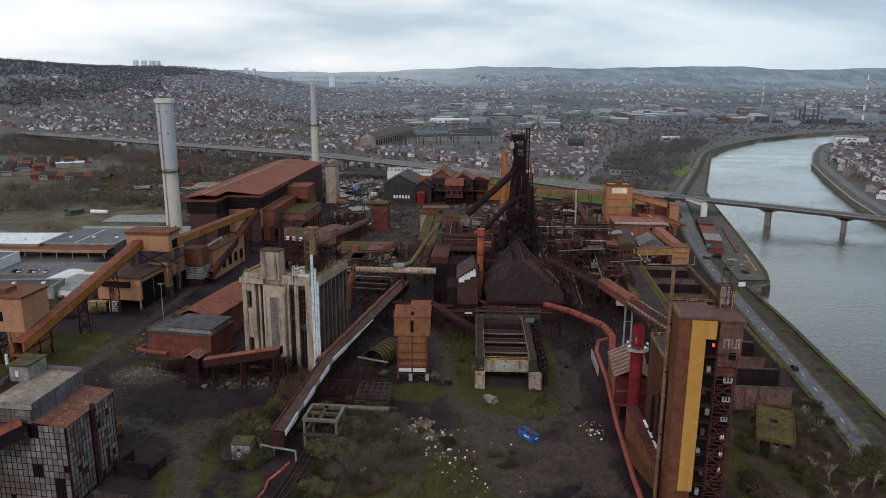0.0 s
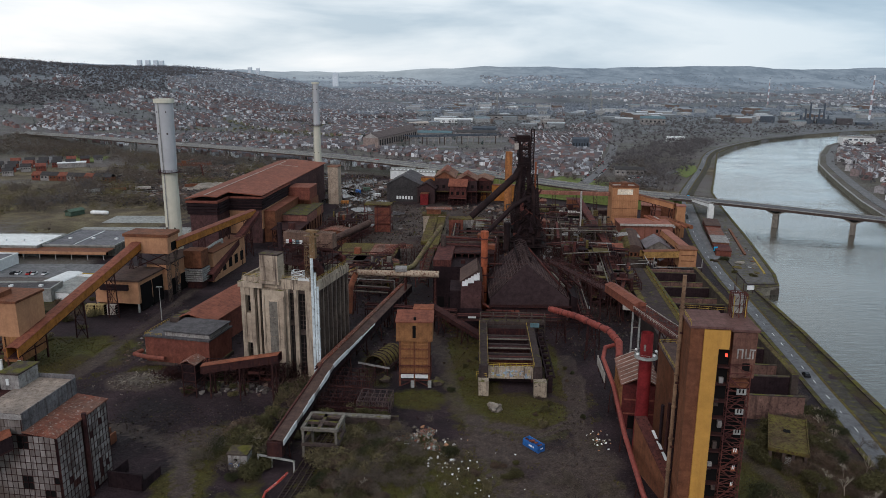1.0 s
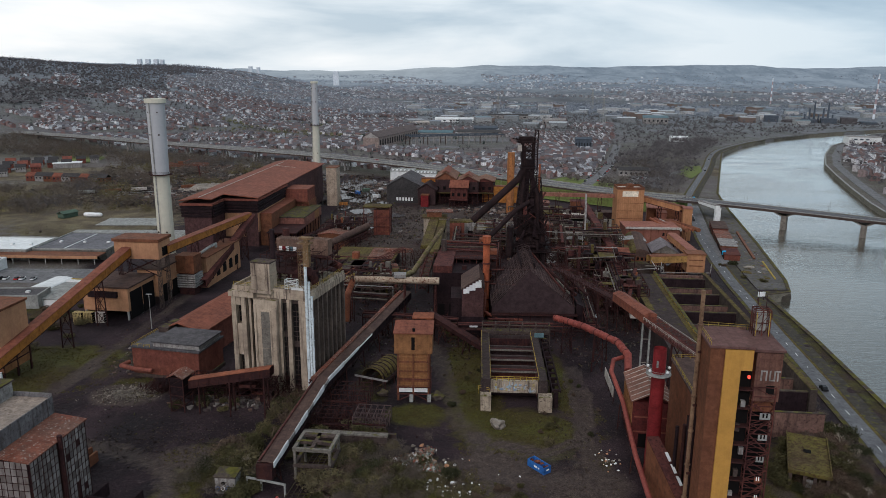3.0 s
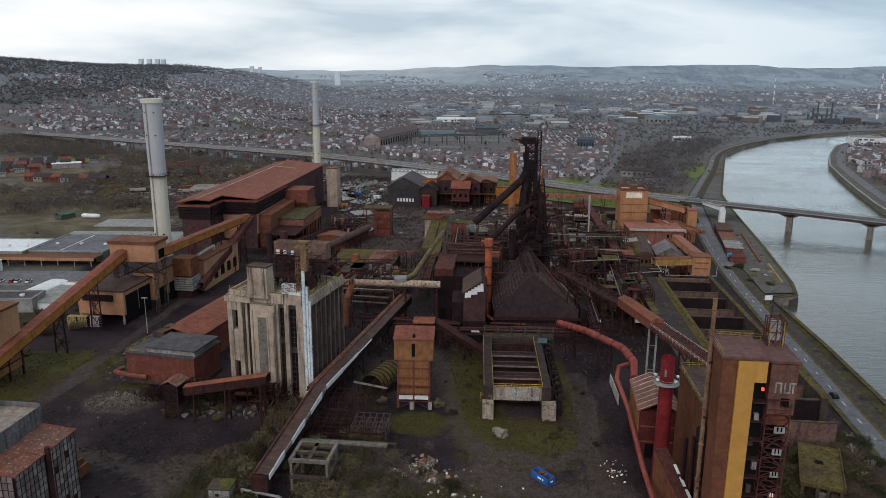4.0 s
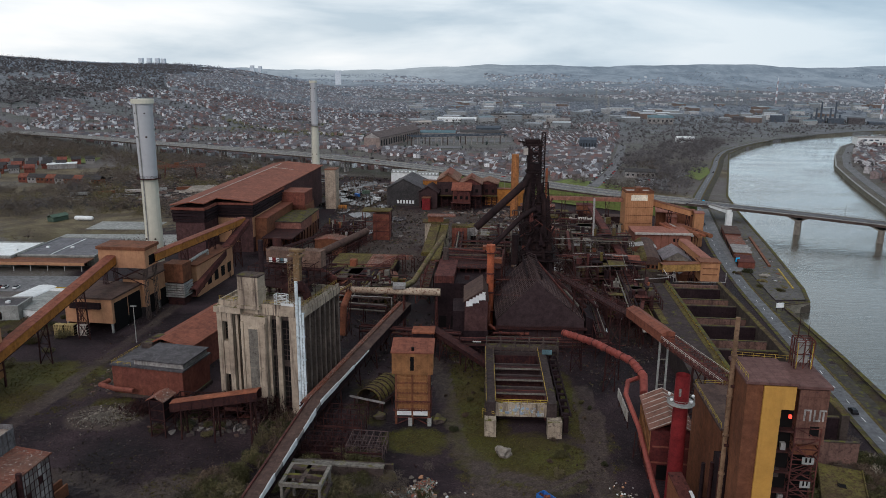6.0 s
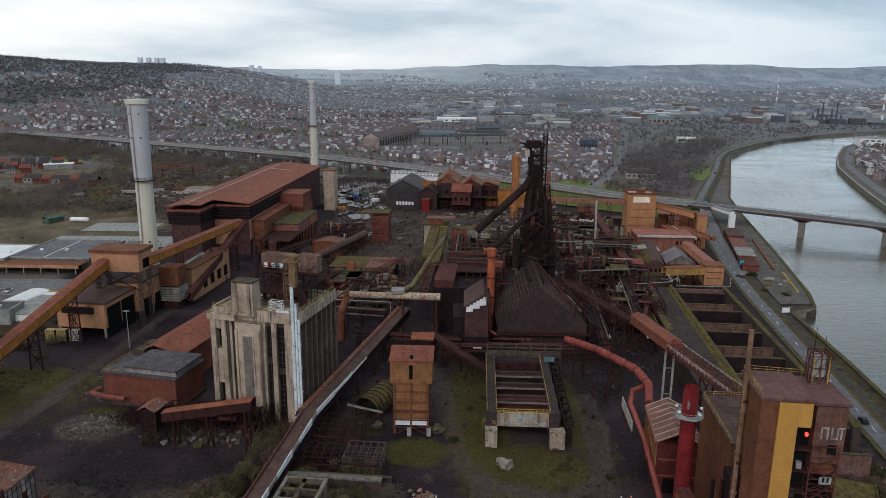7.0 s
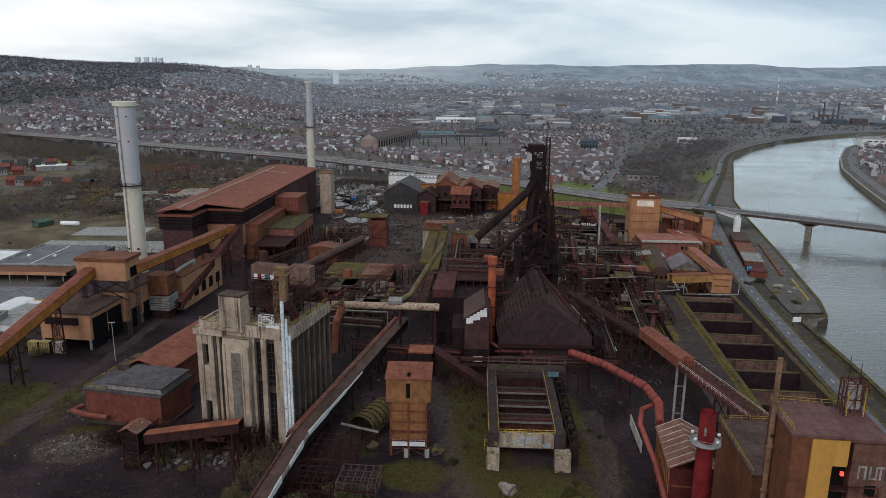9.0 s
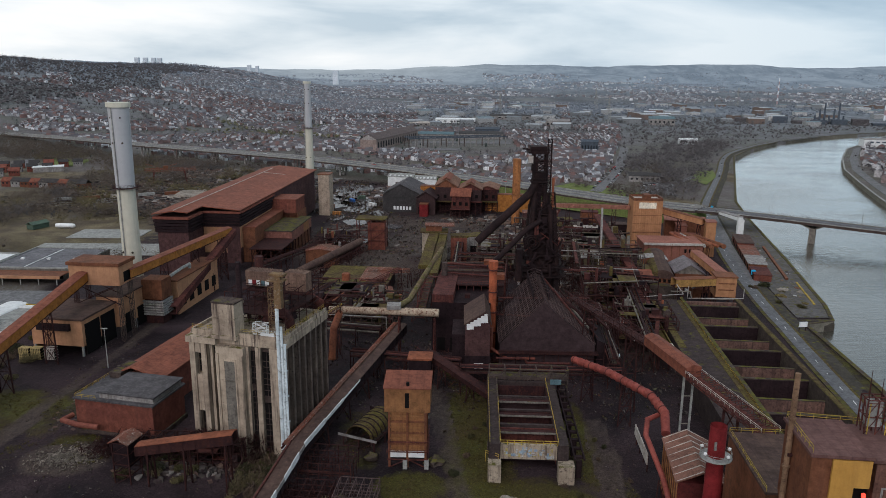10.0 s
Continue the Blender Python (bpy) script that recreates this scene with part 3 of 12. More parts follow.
def gallery(name, label, p0, p1, wide, high, roof_mat, wall_mat, legs=(), soffit=True, ribs=8, roof_over=0.25, group="", foot=0.0):
    """A sloping conveyor gallery on trestles; p0 and p1 lie on the middle of its floor."""
    th = thing(name, label, "conveyor gallery", group=group)
    a, c, s, u = side_axes(p0, p1)
    up = Vector((0, 0, 1))
    bm = bmesh.new()
    for sg in (-1, 1):
        o = s * (sg * wide / 2)
        i = s * (sg * (wide / 2 - 0.25))
        hexa(bm, [a + i, a + o, c + o, c + i, a + i + up * high, a + o + up * high, c + o + up * high, c + i + up * high])
    side = part("side_wall", bm, wall_mat, th)
    bm = bmesh.new()
    q = s * (wide / 2)
    hexa(bm, [a - q - up * 0.4, a + q - up * 0.4, c + q - up * 0.4, c - q - up * 0.4, a - q, a + q, c + q, c - q])
    part("floor_deck", bm, DARK, th)
    bm = bmesh.new()
    q = s * (wide / 2 + roof_over)
    crown = up * (high + 0.35)
    for sg in (-1, 1):
        e0, e1 = a + q * sg + up * high, c + q * sg + up * high
        hexa(bm, [e0, a + crown, c + crown, e1, e0 + up * 0.15, a + crown + up * 0.15, c + crown + up * 0.15, e1 + up * 0.15])
    part("roof", bm, roof_mat, th)
    for k in range(ribs + 1):
        m = a.lerp(c, k / ribs)
        for sg in (-1, 1):
            bm = bmesh.new()
            o = m + s * (sg * (wide / 2 + 0.08))
            beam(bm, o - up * 0.3, o + up * high, 0.16)
            part("rib", bm, wall_mat, side)
    for f in legs:
        m = a.lerp(c, f)
        stand(th, DARK, (m.x, m.y), m.z - 0.3, wide * 0.9, math.atan2(s.y, s.x), 0.4, 0.5)
    return th

# ---- the land: one ground sheet, river, banks ----
LEFT_BANK = ((104, -400), (122, 60), (136, 165), (145, 233), (152.5, 290), (156.7, 333), (158, 351), (172.4, 356), (180, 377), (200.7, 461), (228, 579), (248, 655), (319, 838), (377, 988), (442, 1091), (535, 1208), (630, 1290), (755, 1371), (900, 1440), (1000, 1500), (1000, 5000))
RIGHT_BANK = ((298, -400), (315, 200), (323, 450), (340, 546), (359, 611), (387, 691), (418, 775), (455, 870), (512, 981), (582, 1099), (681, 1217), (770, 1320), (905, 1400), (1008, 1490), (1010, 5000))
WATER_Z = -4.0


def smooth(a, c, v):
    t = np.clip((v - a) / (c - a), 0, 1)
    return t * t * (3 - 2 * t)


def bank(line, y):
    return np.interp(y, [p[1] for p in line], [p[0] for p in line])


def wob(x, y, s, seed=0.0):
    return np.sin(x / s + seed + 1.7 * np.sin(y / s * 0.7 + seed)) * np.sin(y / s * 1.13 - seed * 2 + 1.3 * np.sin(x / s * 0.6))


def land(x, y):
    """The height of the ground."""
    x, y = np.asarray(x, float), np.asarray(y, float)
    s = (-x * 0.75 + (y - 1000) * 0.45 - 250) / 1050
    w = smooth(-0.04, -0.36, x / np.maximum(y, 300))
    h = (108 + 12 * smooth(-0.45, -0.62, x / np.maximum(y, 300))) * smooth(0, 1, s) * w * smooth(700, 1100, y)
    h = h + 9 * w * smooth(1200, 2000, y) * wob(x, y, 260, 0.4)
    near = 0.25 * wob(x, y, 9, 0.3) + 0.12 * wob(x, y, 3.7, 1.2)
    h = h + near * smooth(900, 500, y)
    h = h + 1.3 * smooth(16, 6, np.hypot((x + 101) * 0.75, y - 236)) + 0.8 * smooth(14, 5, np.hypot(x + 4, y - 182))
    return h


GRASS = ((-6, 172, 28, 22, 1.1), (12, 246, 9, 42, 1.2), (25, 212, 17, 15, 1.2), (-6, 224, 10, 8, 0.9), (42, 250, 5, 30, 0.8), (-152, 250, 24, 26, 0.9), (-118, 262, 7, 30, 0.5), (-104, 246, 7, 6, 0.9), (84, 178, 9, 34, 1.0), (103, 170, 18, 40, 0.8), (-140, 268, 30, 16, 0.75), (-150, 235, 16, 12, 0.6), (-66, 172, 8, 16, 0.9), (-95, 238, 9, 6, 0.6), (44, 180, 5, 28, 0.6), (47, 225, 6, 30, 0.45), (-62, 195, 16, 14, 0.6), (-30, 200, 12, 14, 0.7), (8, 300, 7, 10, 0.8), (-22, 250, 8, 22, 0.5), (-50, 165, 8, 18, 0.5),
         (-350, 590, 95, 110, 0.9), (-240, 520, 60, 60, 0.9), (135, 640, 48, 24, 1.3), (95, 665, 40, 18, 1.2), (-420, 760, 110, 60, 0.8), (190, 640, 26, 40, 0.9), (-180, 330, 14, 30, 0.6), (-210, 300, 40, 30, 0.7), (300, 800, 20, 40, 1.0), (-25, 380, 18, 30, 0.45), (112, 420, 14, 24, 0.6))
TRACKS = (((-2, 285), (2, 260), (5.8, 222), (12, 206), (14, 190), (20, 166), (24, 140), (24, 90)), ((5.8, 222), (14, 207), (30, 200), (42, 208), (46, 225), (48, 260)), ((14, 196), (34, 186), (44, 172), (50, 150)), ((-60, 150), (-66, 172), (-72, 190), (-90, 202), (-118, 208)),
          ((48, 240), (43, 200), (38, 178)), ((80, 215), (88, 185), (94, 155), (98, 120)), ((-130, 222), (-126, 262), (-122, 300), (-118, 350)))


def near_line(x, y, line):
    d = np.full(x.shape, 1e9)
    for (x0, y0), (x1, y1) in zip([p[:2] for p in line], [p[:2] for p in line[1:]]):
        t = np.clip(((x - x0) * (x1 - x0) + (y - y0) * (y1 - y0)) / ((x1 - x0) ** 2 + (y1 - y0) ** 2), 0, 1)
        d = np.minimum(d, np.hypot(x - x0 - t * (x1 - x0), y - y0 - t * (y1 - y0)))
    return d


def grow(start, stop, step, rate):
    out = [start]
    while out[-1] < stop:
        out.append(out[-1] + step)
        step *= rate
    return out


rows_y = [-400, -200, -60, 20, 70, 100] + list(np.arange(115, 300, 1.25)) + list(np.arange(300, 470, 2.8)) + grow(472, 4900, 6, 1.035)
left_off = [0, 0.8, 1.6] + list(np.arange(4, 20, 3.0)) + list(np.arange(20, 250, 1.3)) + list(np.arange(250, 350, 3.0)) + grow(352, 4200, 7, 1.06)
right_off = [0, 0.8, 1.6] + grow(5, 3200, 7, 1.09)
Y = np.array(rows_y)
xl, xr = bank(LEFT_BANK, Y)[:, None], bank(RIGHT_BANK, Y)[:, None]
lo, ro = np.array(left_off)[::-1], np.array(right_off)
GX = np.concatenate([xl - lo, xl + 0.3, (xl + xr) / 2, xr - 0.3, xr + ro], axis=1)
GY = np.repeat(Y[:, None], GX.shape[1], axis=1)
GZ = land(GX, GY)
nl = len(lo)
GZ[:, nl:nl + 3] = np.where(GY[:, nl:nl + 3] < 1515, -9.0, -1.0)
nr, nc = GX.shape
idx = np.arange(nr * nc).reshape(nr, nc)
quads = np.stack([idx[:-1, :-1], idx[:-1, 1:], idx[1:, 1:], idx[1:, :-1]], -1).reshape(-1, 4)
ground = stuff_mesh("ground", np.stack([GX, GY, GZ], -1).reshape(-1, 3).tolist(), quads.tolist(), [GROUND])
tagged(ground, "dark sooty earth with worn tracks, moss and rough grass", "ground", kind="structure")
cr = np.zeros(GX.shape)
for gx, gy, ra, rb, wgt in GRASS:
    cr = np.maximum(cr, wgt * np.exp(-0.7 * (((GX - gx) / ra) ** 2 + ((GY - gy) / rb) ** 2) ** 1.5))
cr = np.maximum(cr, 0.55 * smooth(6, 1, np.abs(GX - bank(LEFT_BANK, GY) + 3)) * (GX < bank(LEFT_BANK, GY)) * smooth(352, 335, GY))
cg = np.zeros(GX.shape)
for line in TRACKS:
    dl = near_line(GX, GY, line)
    cg = np.maximum(cg, 0.54 * smooth(5.0, 1.6, dl))
    for rut in (0.0, 2.3):
        cg = np.maximum(cg, 0.95 * 0.8 * smooth(1.1, 0.3, np.abs(dl - 0.9 - rut + 0.5 * wob(GX, GY, 14, rut))) * (0.75 + 0.4 * wob(GX, GY, 23, 3 + rut)))
cg = np.maximum(cg, 0.9 * smooth(13, 6, np.hypot((GX + 101) * 0.75, GY - 236)))
cg = np.maximum(cg, 0.75 * smooth(12, 3, np.hypot((GX + 70) * 0.8, GY - 198)))
cg = np.maximum(cg, (0.58 + 0.25 * wob(GX, GY, 8, 1.1)) * smooth(1.2, 0.6, np.hypot((GX - 26) / 30, (GY - 184) / 26)))
cg = np.maximum(cg, 0.8 * smooth(60, 20, np.hypot(GX + 60, (GY - 640) * 0.8)))
cg = np.maximum(cg, (0.66 + 0.25 * wob(GX, GY, 11, 0.4)) * smooth(1.2, 0.7, np.hypot((GX + 20) / 75, (GY - 490) / 130)))
cg = np.maximum(cg, 0.56 * smooth(1.2, 0.7, np.hypot((GX - 85) / 34, (GY - 385) / 95)))
cb = np.maximum(smooth(560, 700, GY), smooth(-170, -215, GX))
cb = np.maximum(cb, smooth(160, 190, GX))
cb = cb * (1 - smooth(1.25, 0.8, np.hypot((GX + 150) / 150, (GY - 660) / 110)))
lay = ground.data.color_attributes.new("cover", "FLOAT_COLOR", "POINT")
lay.data.foreach_set("color", np.stack([cr, cg, cb, np.ones(cr.shape)], -1).reshape(-1).astype(np.float32))
for p in ground.data.polygons:
    p.use_smooth = True

wy = np.array(sorted(q for q in set([p[1] for p in LEFT_BANK] + [p[1] for p in RIGHT_BANK]) if q < 1510))
wv = [(x, y, WATER_Z) for y in wy for x in (bank(LEFT_BANK, y) - 0.2, bank(RIGHT_BANK, y) + 0.2)]
water = stuff_mesh("water", wv, [(2 * i, 2 * i + 1, 2 * i + 3, 2 * i + 2) for i in range(len(wy) - 1)], [WATER])
tagged(water, "wide grey river with small ripples reflecting the sky", "river", kind="structure")


def ribbon(bm, line, off0, off1, z0, z1, hfun=None):
    """A solid strip along a line between two side offsets."""
    pts = []
    for i, p in enumerate(line):
        a, c = Vector(line[max(0, i - 1)][:2]), Vector(line[min(len(line) - 1, i + 1)][:2])
        d = (c - a).normalized()
        s = Vector((d.y, -d.x))
        z = (p[2] if len(p) > 2 else 0) + (float(hfun(p[0], p[1])) if hfun else 0)
        q0, q1 = Vector(p[:2]) + s * off0, Vector(p[:2]) + s * off1
        pts.append([bm.verts.new((*q, z + dz)) for q, dz in ((q0, z0), (q1, z0), (q1, z1), (q0, z1))])
    for a, c in zip(pts, pts[1:]):
        for k in range(4):
            bm.faces.new((a[k], a[(k + 1) % 4], c[(k + 1) % 4], c[k]))
    bm.faces.new(pts[0][::-1])
    bm.faces.new(pts[-1])


def refine(line, step):
    out = []
    for p, q in zip(line, line[1:]):
        n = max(1, round(math.dist(p[:2], q[:2]) / step))
        out += [tuple(a + (c - a) * i / n for a, c in zip(p, q)) for i in range(n)]
    return out + [line[-1]]


def rounded(line, times=2):
    for _ in range(times):
        out = [line[0]]
        for p, q in zip(line, line[1:]):
            out.append(tuple(a * 0.75 + c * 0.25 for a, c in zip(p, q)))
            out.append(tuple(a * 0.25 + c * 0.75 for a, c in zip(p, q)))
        line = out + [line[-1]]
    return line


for nm, line, sg, lab in (("quay_wall", LEFT_BANK[1:-1], -1, "weathered stone quay wall with mossy coping along the river"), ("quay_wall", RIGHT_BANK[1:-1], 1, "stone embankment wall on the far bank of the river")):
    th = thing(nm, lab, "quay wall", kind="structure")
    bm = bmesh.new()
    ribbon(bm, line, *((-0.9, 0.5) if sg < 0 else (-0.5, 0.9)), -9, 0.25)
    part("masonry", bm, QUAY, th)
    bm = bmesh.new()
    ribbon(bm, line, *((-1.1, 0.65) if sg < 0 else (-0.65, 1.1)), 0.25, 0.6)
    part("coping", bm, CONC_MOSS if sg < 0 else CONC_GREY, th)

# the inlet's concrete pier head beside the quay
bm = bmesh.new()
hexa(bm, [Vector(p) for p in ((158, 352.6, -8), (172.6, 354.6, -8), (172.6, 357.4, -8), (158, 356.4, -8), (158, 352.6, -2.6), (172.6, 354.6, -0.9), (172.6, 357.4, 0.9), (158, 356.4, 0.6))])
tagged(part("pier_head", bm, QUAY_EARTH), "low grimy concrete pier head at the quay corner", "pier", kind="structure")

# roads
ROAD = ((104, -60), (112, 90), (121.6, 172), (127, 207), (133.7, 251), (140, 296), (150, 368), (160, 425), (172, 481), (196, 570), (208, 618), (232, 676), (300, 830), (352, 962), (398, 1050), (500, 1180), (620, 1280), (760, 1400))
road_line = refine(rounded(ROAD, 1), 12)
bm = bmesh.new()
ribbon(bm, road_line, -2.7, 2.7, -0.3, 0.32, land)
tagged(part("road", bm, ASPHALT), "grey riverside road with white lane marks", "road", kind="structure")
bm = bmesh.new()
dash = refine(rounded(ROAD, 1), 3)
for i in range(0, min(len(dash) - 2, 330), 4):
    ribbon(bm, dash[i:i + 2], -0.08, 0.08, 0.3, 0.36, land)
tagged(part("lane_marks", bm, WHITE_PLAIN), "white dashed lane marks on the road", "road marking", kind="structure")
for o0, o1, mm, nm in ((2.75, 3.9, MOSSY, "narrow mossy verge along the riverside road"), (3.95, 8.6, QUAY_EARTH, "damp dark quay path beside the riverside road"), (-4.4, -2.75, CONC_MOSS, "mossy verge along the works wall")):
    bm = bmesh.new()
    ribbon(bm, road_line[:110], o0, o1, -0.3, 0.28, land)
    tagged(part("verge", bm, mm), nm, "verge", kind="structure")

bm = bmesh.new()
ribbon(bm, [p for p in road_line if 405 < p[1] < 600], 2.72, 7.0, -0.2, 0.335, land)
tagged(part("lay_by", bm, ASPHALT_PALE), "wide pale lay-by beside the riverside road", "road", kind="structure")
# the motorway viaduct
VIADUCT = ((-1500, 1600, 24), (-900, 1235, 18), (-626, 1082, 14.8), (-468, 1010, 14.2), (-362, 946, 14), (-217, 866, 14), (-146, 830, 13.6), (-51, 764, 12.8), (15, 714, 11.8), (62, 675, 11), (118, 622, 10), (160, 583, 10.5), (185, 562, 11.4))
vline = refine(rounded(VIADUCT, 2), 18)
viaduct = thing("viaduct", "long concrete motorway viaduct on slender piers", "viaduct")
bm = bmesh.new()
ribbon(bm, vline, -11, 11, -1.6, 0)
part("deck", bm, CONC_DARK, viaduct)
bm = bmesh.new()
ribbon(bm, vline, -10, 10, 0.0, 0.06)
part("carriageway", bm, ASPHALT_PALE, viaduct, "grey asphalt carriageway")
for o in (-11.2, 10.6, -0.3):
    bm = bmesh.new()
    ribbon(bm, vline, o, o + 0.6, -0.3, 0.95)
    part("parapet", bm, CONC_GREY, viaduct)
for i in range(3, len(vline) - 4, 3):
    x, y, z = vline[i]
    if -1100 < x < 20:
        d = (Vector(vline[i + 1][:2]) - Vector(vline[i - 1][:2])).normalized()
        s = Vector((d.y, -d.x))
        bm = bmesh.new()
        g = float(land(x, y))
        for o in (-6, -1.5, 3):
            tube(bm, (x + s.x * o, y + s.y * o, g - 1), (x + s.x * o, y + s.y * o, z - 2.4), 1.15, 1.05, 8)
        beam(bm, (x - s.x * 9.5, y - s.y * 9.5, z - 2.1), (x + s.x * 9.5, y + s.y * 9.5, z - 2.1), 1.4, 1.0)
        part("pier", bm, SHEETING, viaduct)
bm = bmesh.new()
emb = [p for p in vline if -30 < p[0] < 190]
ribbon(bm, emb, -13, 13, -15, -1.7)
tagged(part("embankment", bm, LAWN), "grassy embankment under the end of the viaduct", "embankment", kind="structure")

# the river bridge
BRIDGE = ((178, 567, 11.2), (209, 549.5, 10.7), (247, 528, 9.8), (290, 503, 8.5), (311, 491, 7.9), (380, 451, 6.6), (470, 399, 5.5))
bline = refine(rounded(BRIDGE, 1), 8)
bridge = thing("bridge", "low concrete road bridge on two-legged river piers", "bridge")
bm = bmesh.new()
ribbon(bm, bline, -7.5, 7.5, -1.7, 0)
part("deck", bm, CONC_DARK, bridge)
bm = bmesh.new()
ribbon(bm, bline, -6, 6, 0, 0.07)
part("carriageway", bm, ASPHALT, bridge)
for o in (-7.6, 7.2):
    bm = bmesh.new()
    ribbon(bm, bline, o, o + 0.4, 0, 0.5)
    part("kerb", bm, CONC_GREY, bridge)
    bm = bmesh.new()
    railing(bm, [(p[0] + 0.53 * (o + 0.2), p[1] + 0.85 * (o + 0.2), p[2] + 0.4) for p in bline], 1.0, 3.0, 0.07)
    part("railing", bm, DARK, bridge)
for px_, py_, zt in ((248.3, 527.3, 8.0), (291.5, 502.2, 6.7), (335, 477, 5.7)):
    bm = bmesh.new()
    m = pose(px_, py_, 0, 0, 0, -30)
    for k in (-3.4, 3.4):
        hexa(bm, [m @ Vector(q) for q in ((-2.0, k - 2.9, -9), (2.0, k - 2.9, -9), (2.0, k + 2.9, -9), (-2.0, k + 2.9, -9), (-1.8, k - 2.7, zt - 2), (1.8, k - 2.7, zt - 2), (1.8, k + 2.7, zt - 2), (-1.8, k + 2.7, zt - 2))])
    for sg in (-1, 1):
        hexa(bm, [m @ Vector(q) for q in ((0, -6, zt - 2.6), (sg * 1.9, -6, zt - 2.6), (sg * 1.9, 6, zt - 2.6), (0, 6, zt - 2.6), (sg * 5.5, -6, zt + 0.3), (sg * 7.6, -6, zt + 0.2), (sg * 7.6, 6, zt + 0.2), (sg * 5.5, 6, zt + 0.3))])
    part("river_pier", bm, CONC_MID, bridge)
for t_ in (0.16, 0.34, 0.52, 0.72):
    p = bline[int(t_ * (len(bline) - 1))]
    for sg in (-1, 1):
        bm = bmesh.new()
        q = Vector((p[0] + 0.53 * 7 * sg, p[1] + 0.85 * 7 * sg, p[2]))
        tube(bm, q, q + Vector((0, 0, 8.5)), 0.13, 0.08, 6)
        beam(bm, q + Vector((0, 0, 8.5)), q + Vector((-0.8 * sg, -1.2 * sg, 8.8)), 0.12)
        part("lamp_post", bm, CONC_GREY, bridge)
# white stair tower from the quay up to the bridge
st = thing("bridge_stair", "white walled stair from the quay up to the bridge", "stair")
bm = bmesh.new()
hexa(bm, [Vector(q) for q in ((199, 529, 0), (202.6, 528, 0), (202.6, 530.5, 0), (199, 531.5, 0), (199, 529, 11.4), (202.6, 528, 10.2), (202.6, 530.5, 10.2), (199, 531.5, 11.4))])
hexa(bm, [Vector(q) for q in ((193, 551, 10.0), (199.5, 530, 9.0), (202.4, 530, 9.0), (196.5, 551, 10.0), (193, 551, 11.6), (199.5, 530, 11.5), (202.4, 530, 11.5), (196.5, 551, 11.6))])
part("stair_wall", bm, WHITE, st)
bm = bmesh.new()
hexa(bm, [Vector(q) for q in ((192.6, 551, 11.65), (199.1, 530, 11.55), (202.8, 530, 11.55), (196.9, 551, 11.65), (192.6, 551, 12.1), (199.1, 530, 12.0), (202.8, 530, 12.0), (196.9, 551, 12.1))])
part("stair_roof", bm, SHEETING, st, "dull tan roof over the stair")

# ---- distance: the hazy valley and its wooded hills ----
HAZE, nt, b = node_mat("hazy_distance")
geo = nt.nodes.new("ShaderNodeNewGeometry")
sp = nt.nodes.new("ShaderNodeSeparateXYZ")
nt.links.new(geo.outputs["Position"], sp.inputs[0])
# Haze painted as glowing colour: bluer and paler with distance.
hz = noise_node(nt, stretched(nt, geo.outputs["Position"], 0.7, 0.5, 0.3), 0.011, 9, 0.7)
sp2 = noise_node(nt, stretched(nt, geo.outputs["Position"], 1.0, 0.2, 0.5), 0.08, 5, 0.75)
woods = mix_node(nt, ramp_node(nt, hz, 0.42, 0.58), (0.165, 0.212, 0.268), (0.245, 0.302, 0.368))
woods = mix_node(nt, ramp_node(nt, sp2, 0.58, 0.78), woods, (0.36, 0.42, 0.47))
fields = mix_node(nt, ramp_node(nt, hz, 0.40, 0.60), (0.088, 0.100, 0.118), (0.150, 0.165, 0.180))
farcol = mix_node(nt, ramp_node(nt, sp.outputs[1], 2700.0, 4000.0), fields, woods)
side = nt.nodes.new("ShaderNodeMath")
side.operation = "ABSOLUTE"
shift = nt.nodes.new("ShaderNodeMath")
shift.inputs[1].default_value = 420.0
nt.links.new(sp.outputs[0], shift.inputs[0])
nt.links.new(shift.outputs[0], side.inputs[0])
# Bright mist mixed into the colour round the gap in the hills.
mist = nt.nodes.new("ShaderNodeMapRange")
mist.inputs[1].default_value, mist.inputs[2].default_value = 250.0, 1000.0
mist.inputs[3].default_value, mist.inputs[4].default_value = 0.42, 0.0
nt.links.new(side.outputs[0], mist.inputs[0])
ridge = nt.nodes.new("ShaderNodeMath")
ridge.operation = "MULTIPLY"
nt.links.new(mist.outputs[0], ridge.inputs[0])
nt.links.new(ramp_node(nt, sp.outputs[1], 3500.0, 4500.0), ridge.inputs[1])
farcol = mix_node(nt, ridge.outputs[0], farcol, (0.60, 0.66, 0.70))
em = nt.nodes.new("ShaderNodeEmission")
nt.links.new(farcol, em.inputs[0])
nt.links.new(em.outputs[0], nt.nodes["Material Output"].inputs[0])
hx, hy = np.meshgrid(np.linspace(-3400, 3700, 320), np.array([2350, 2450, 2550] + list(np.arange(2650, 4560, 70.0)) + [4600, 4700.0]))


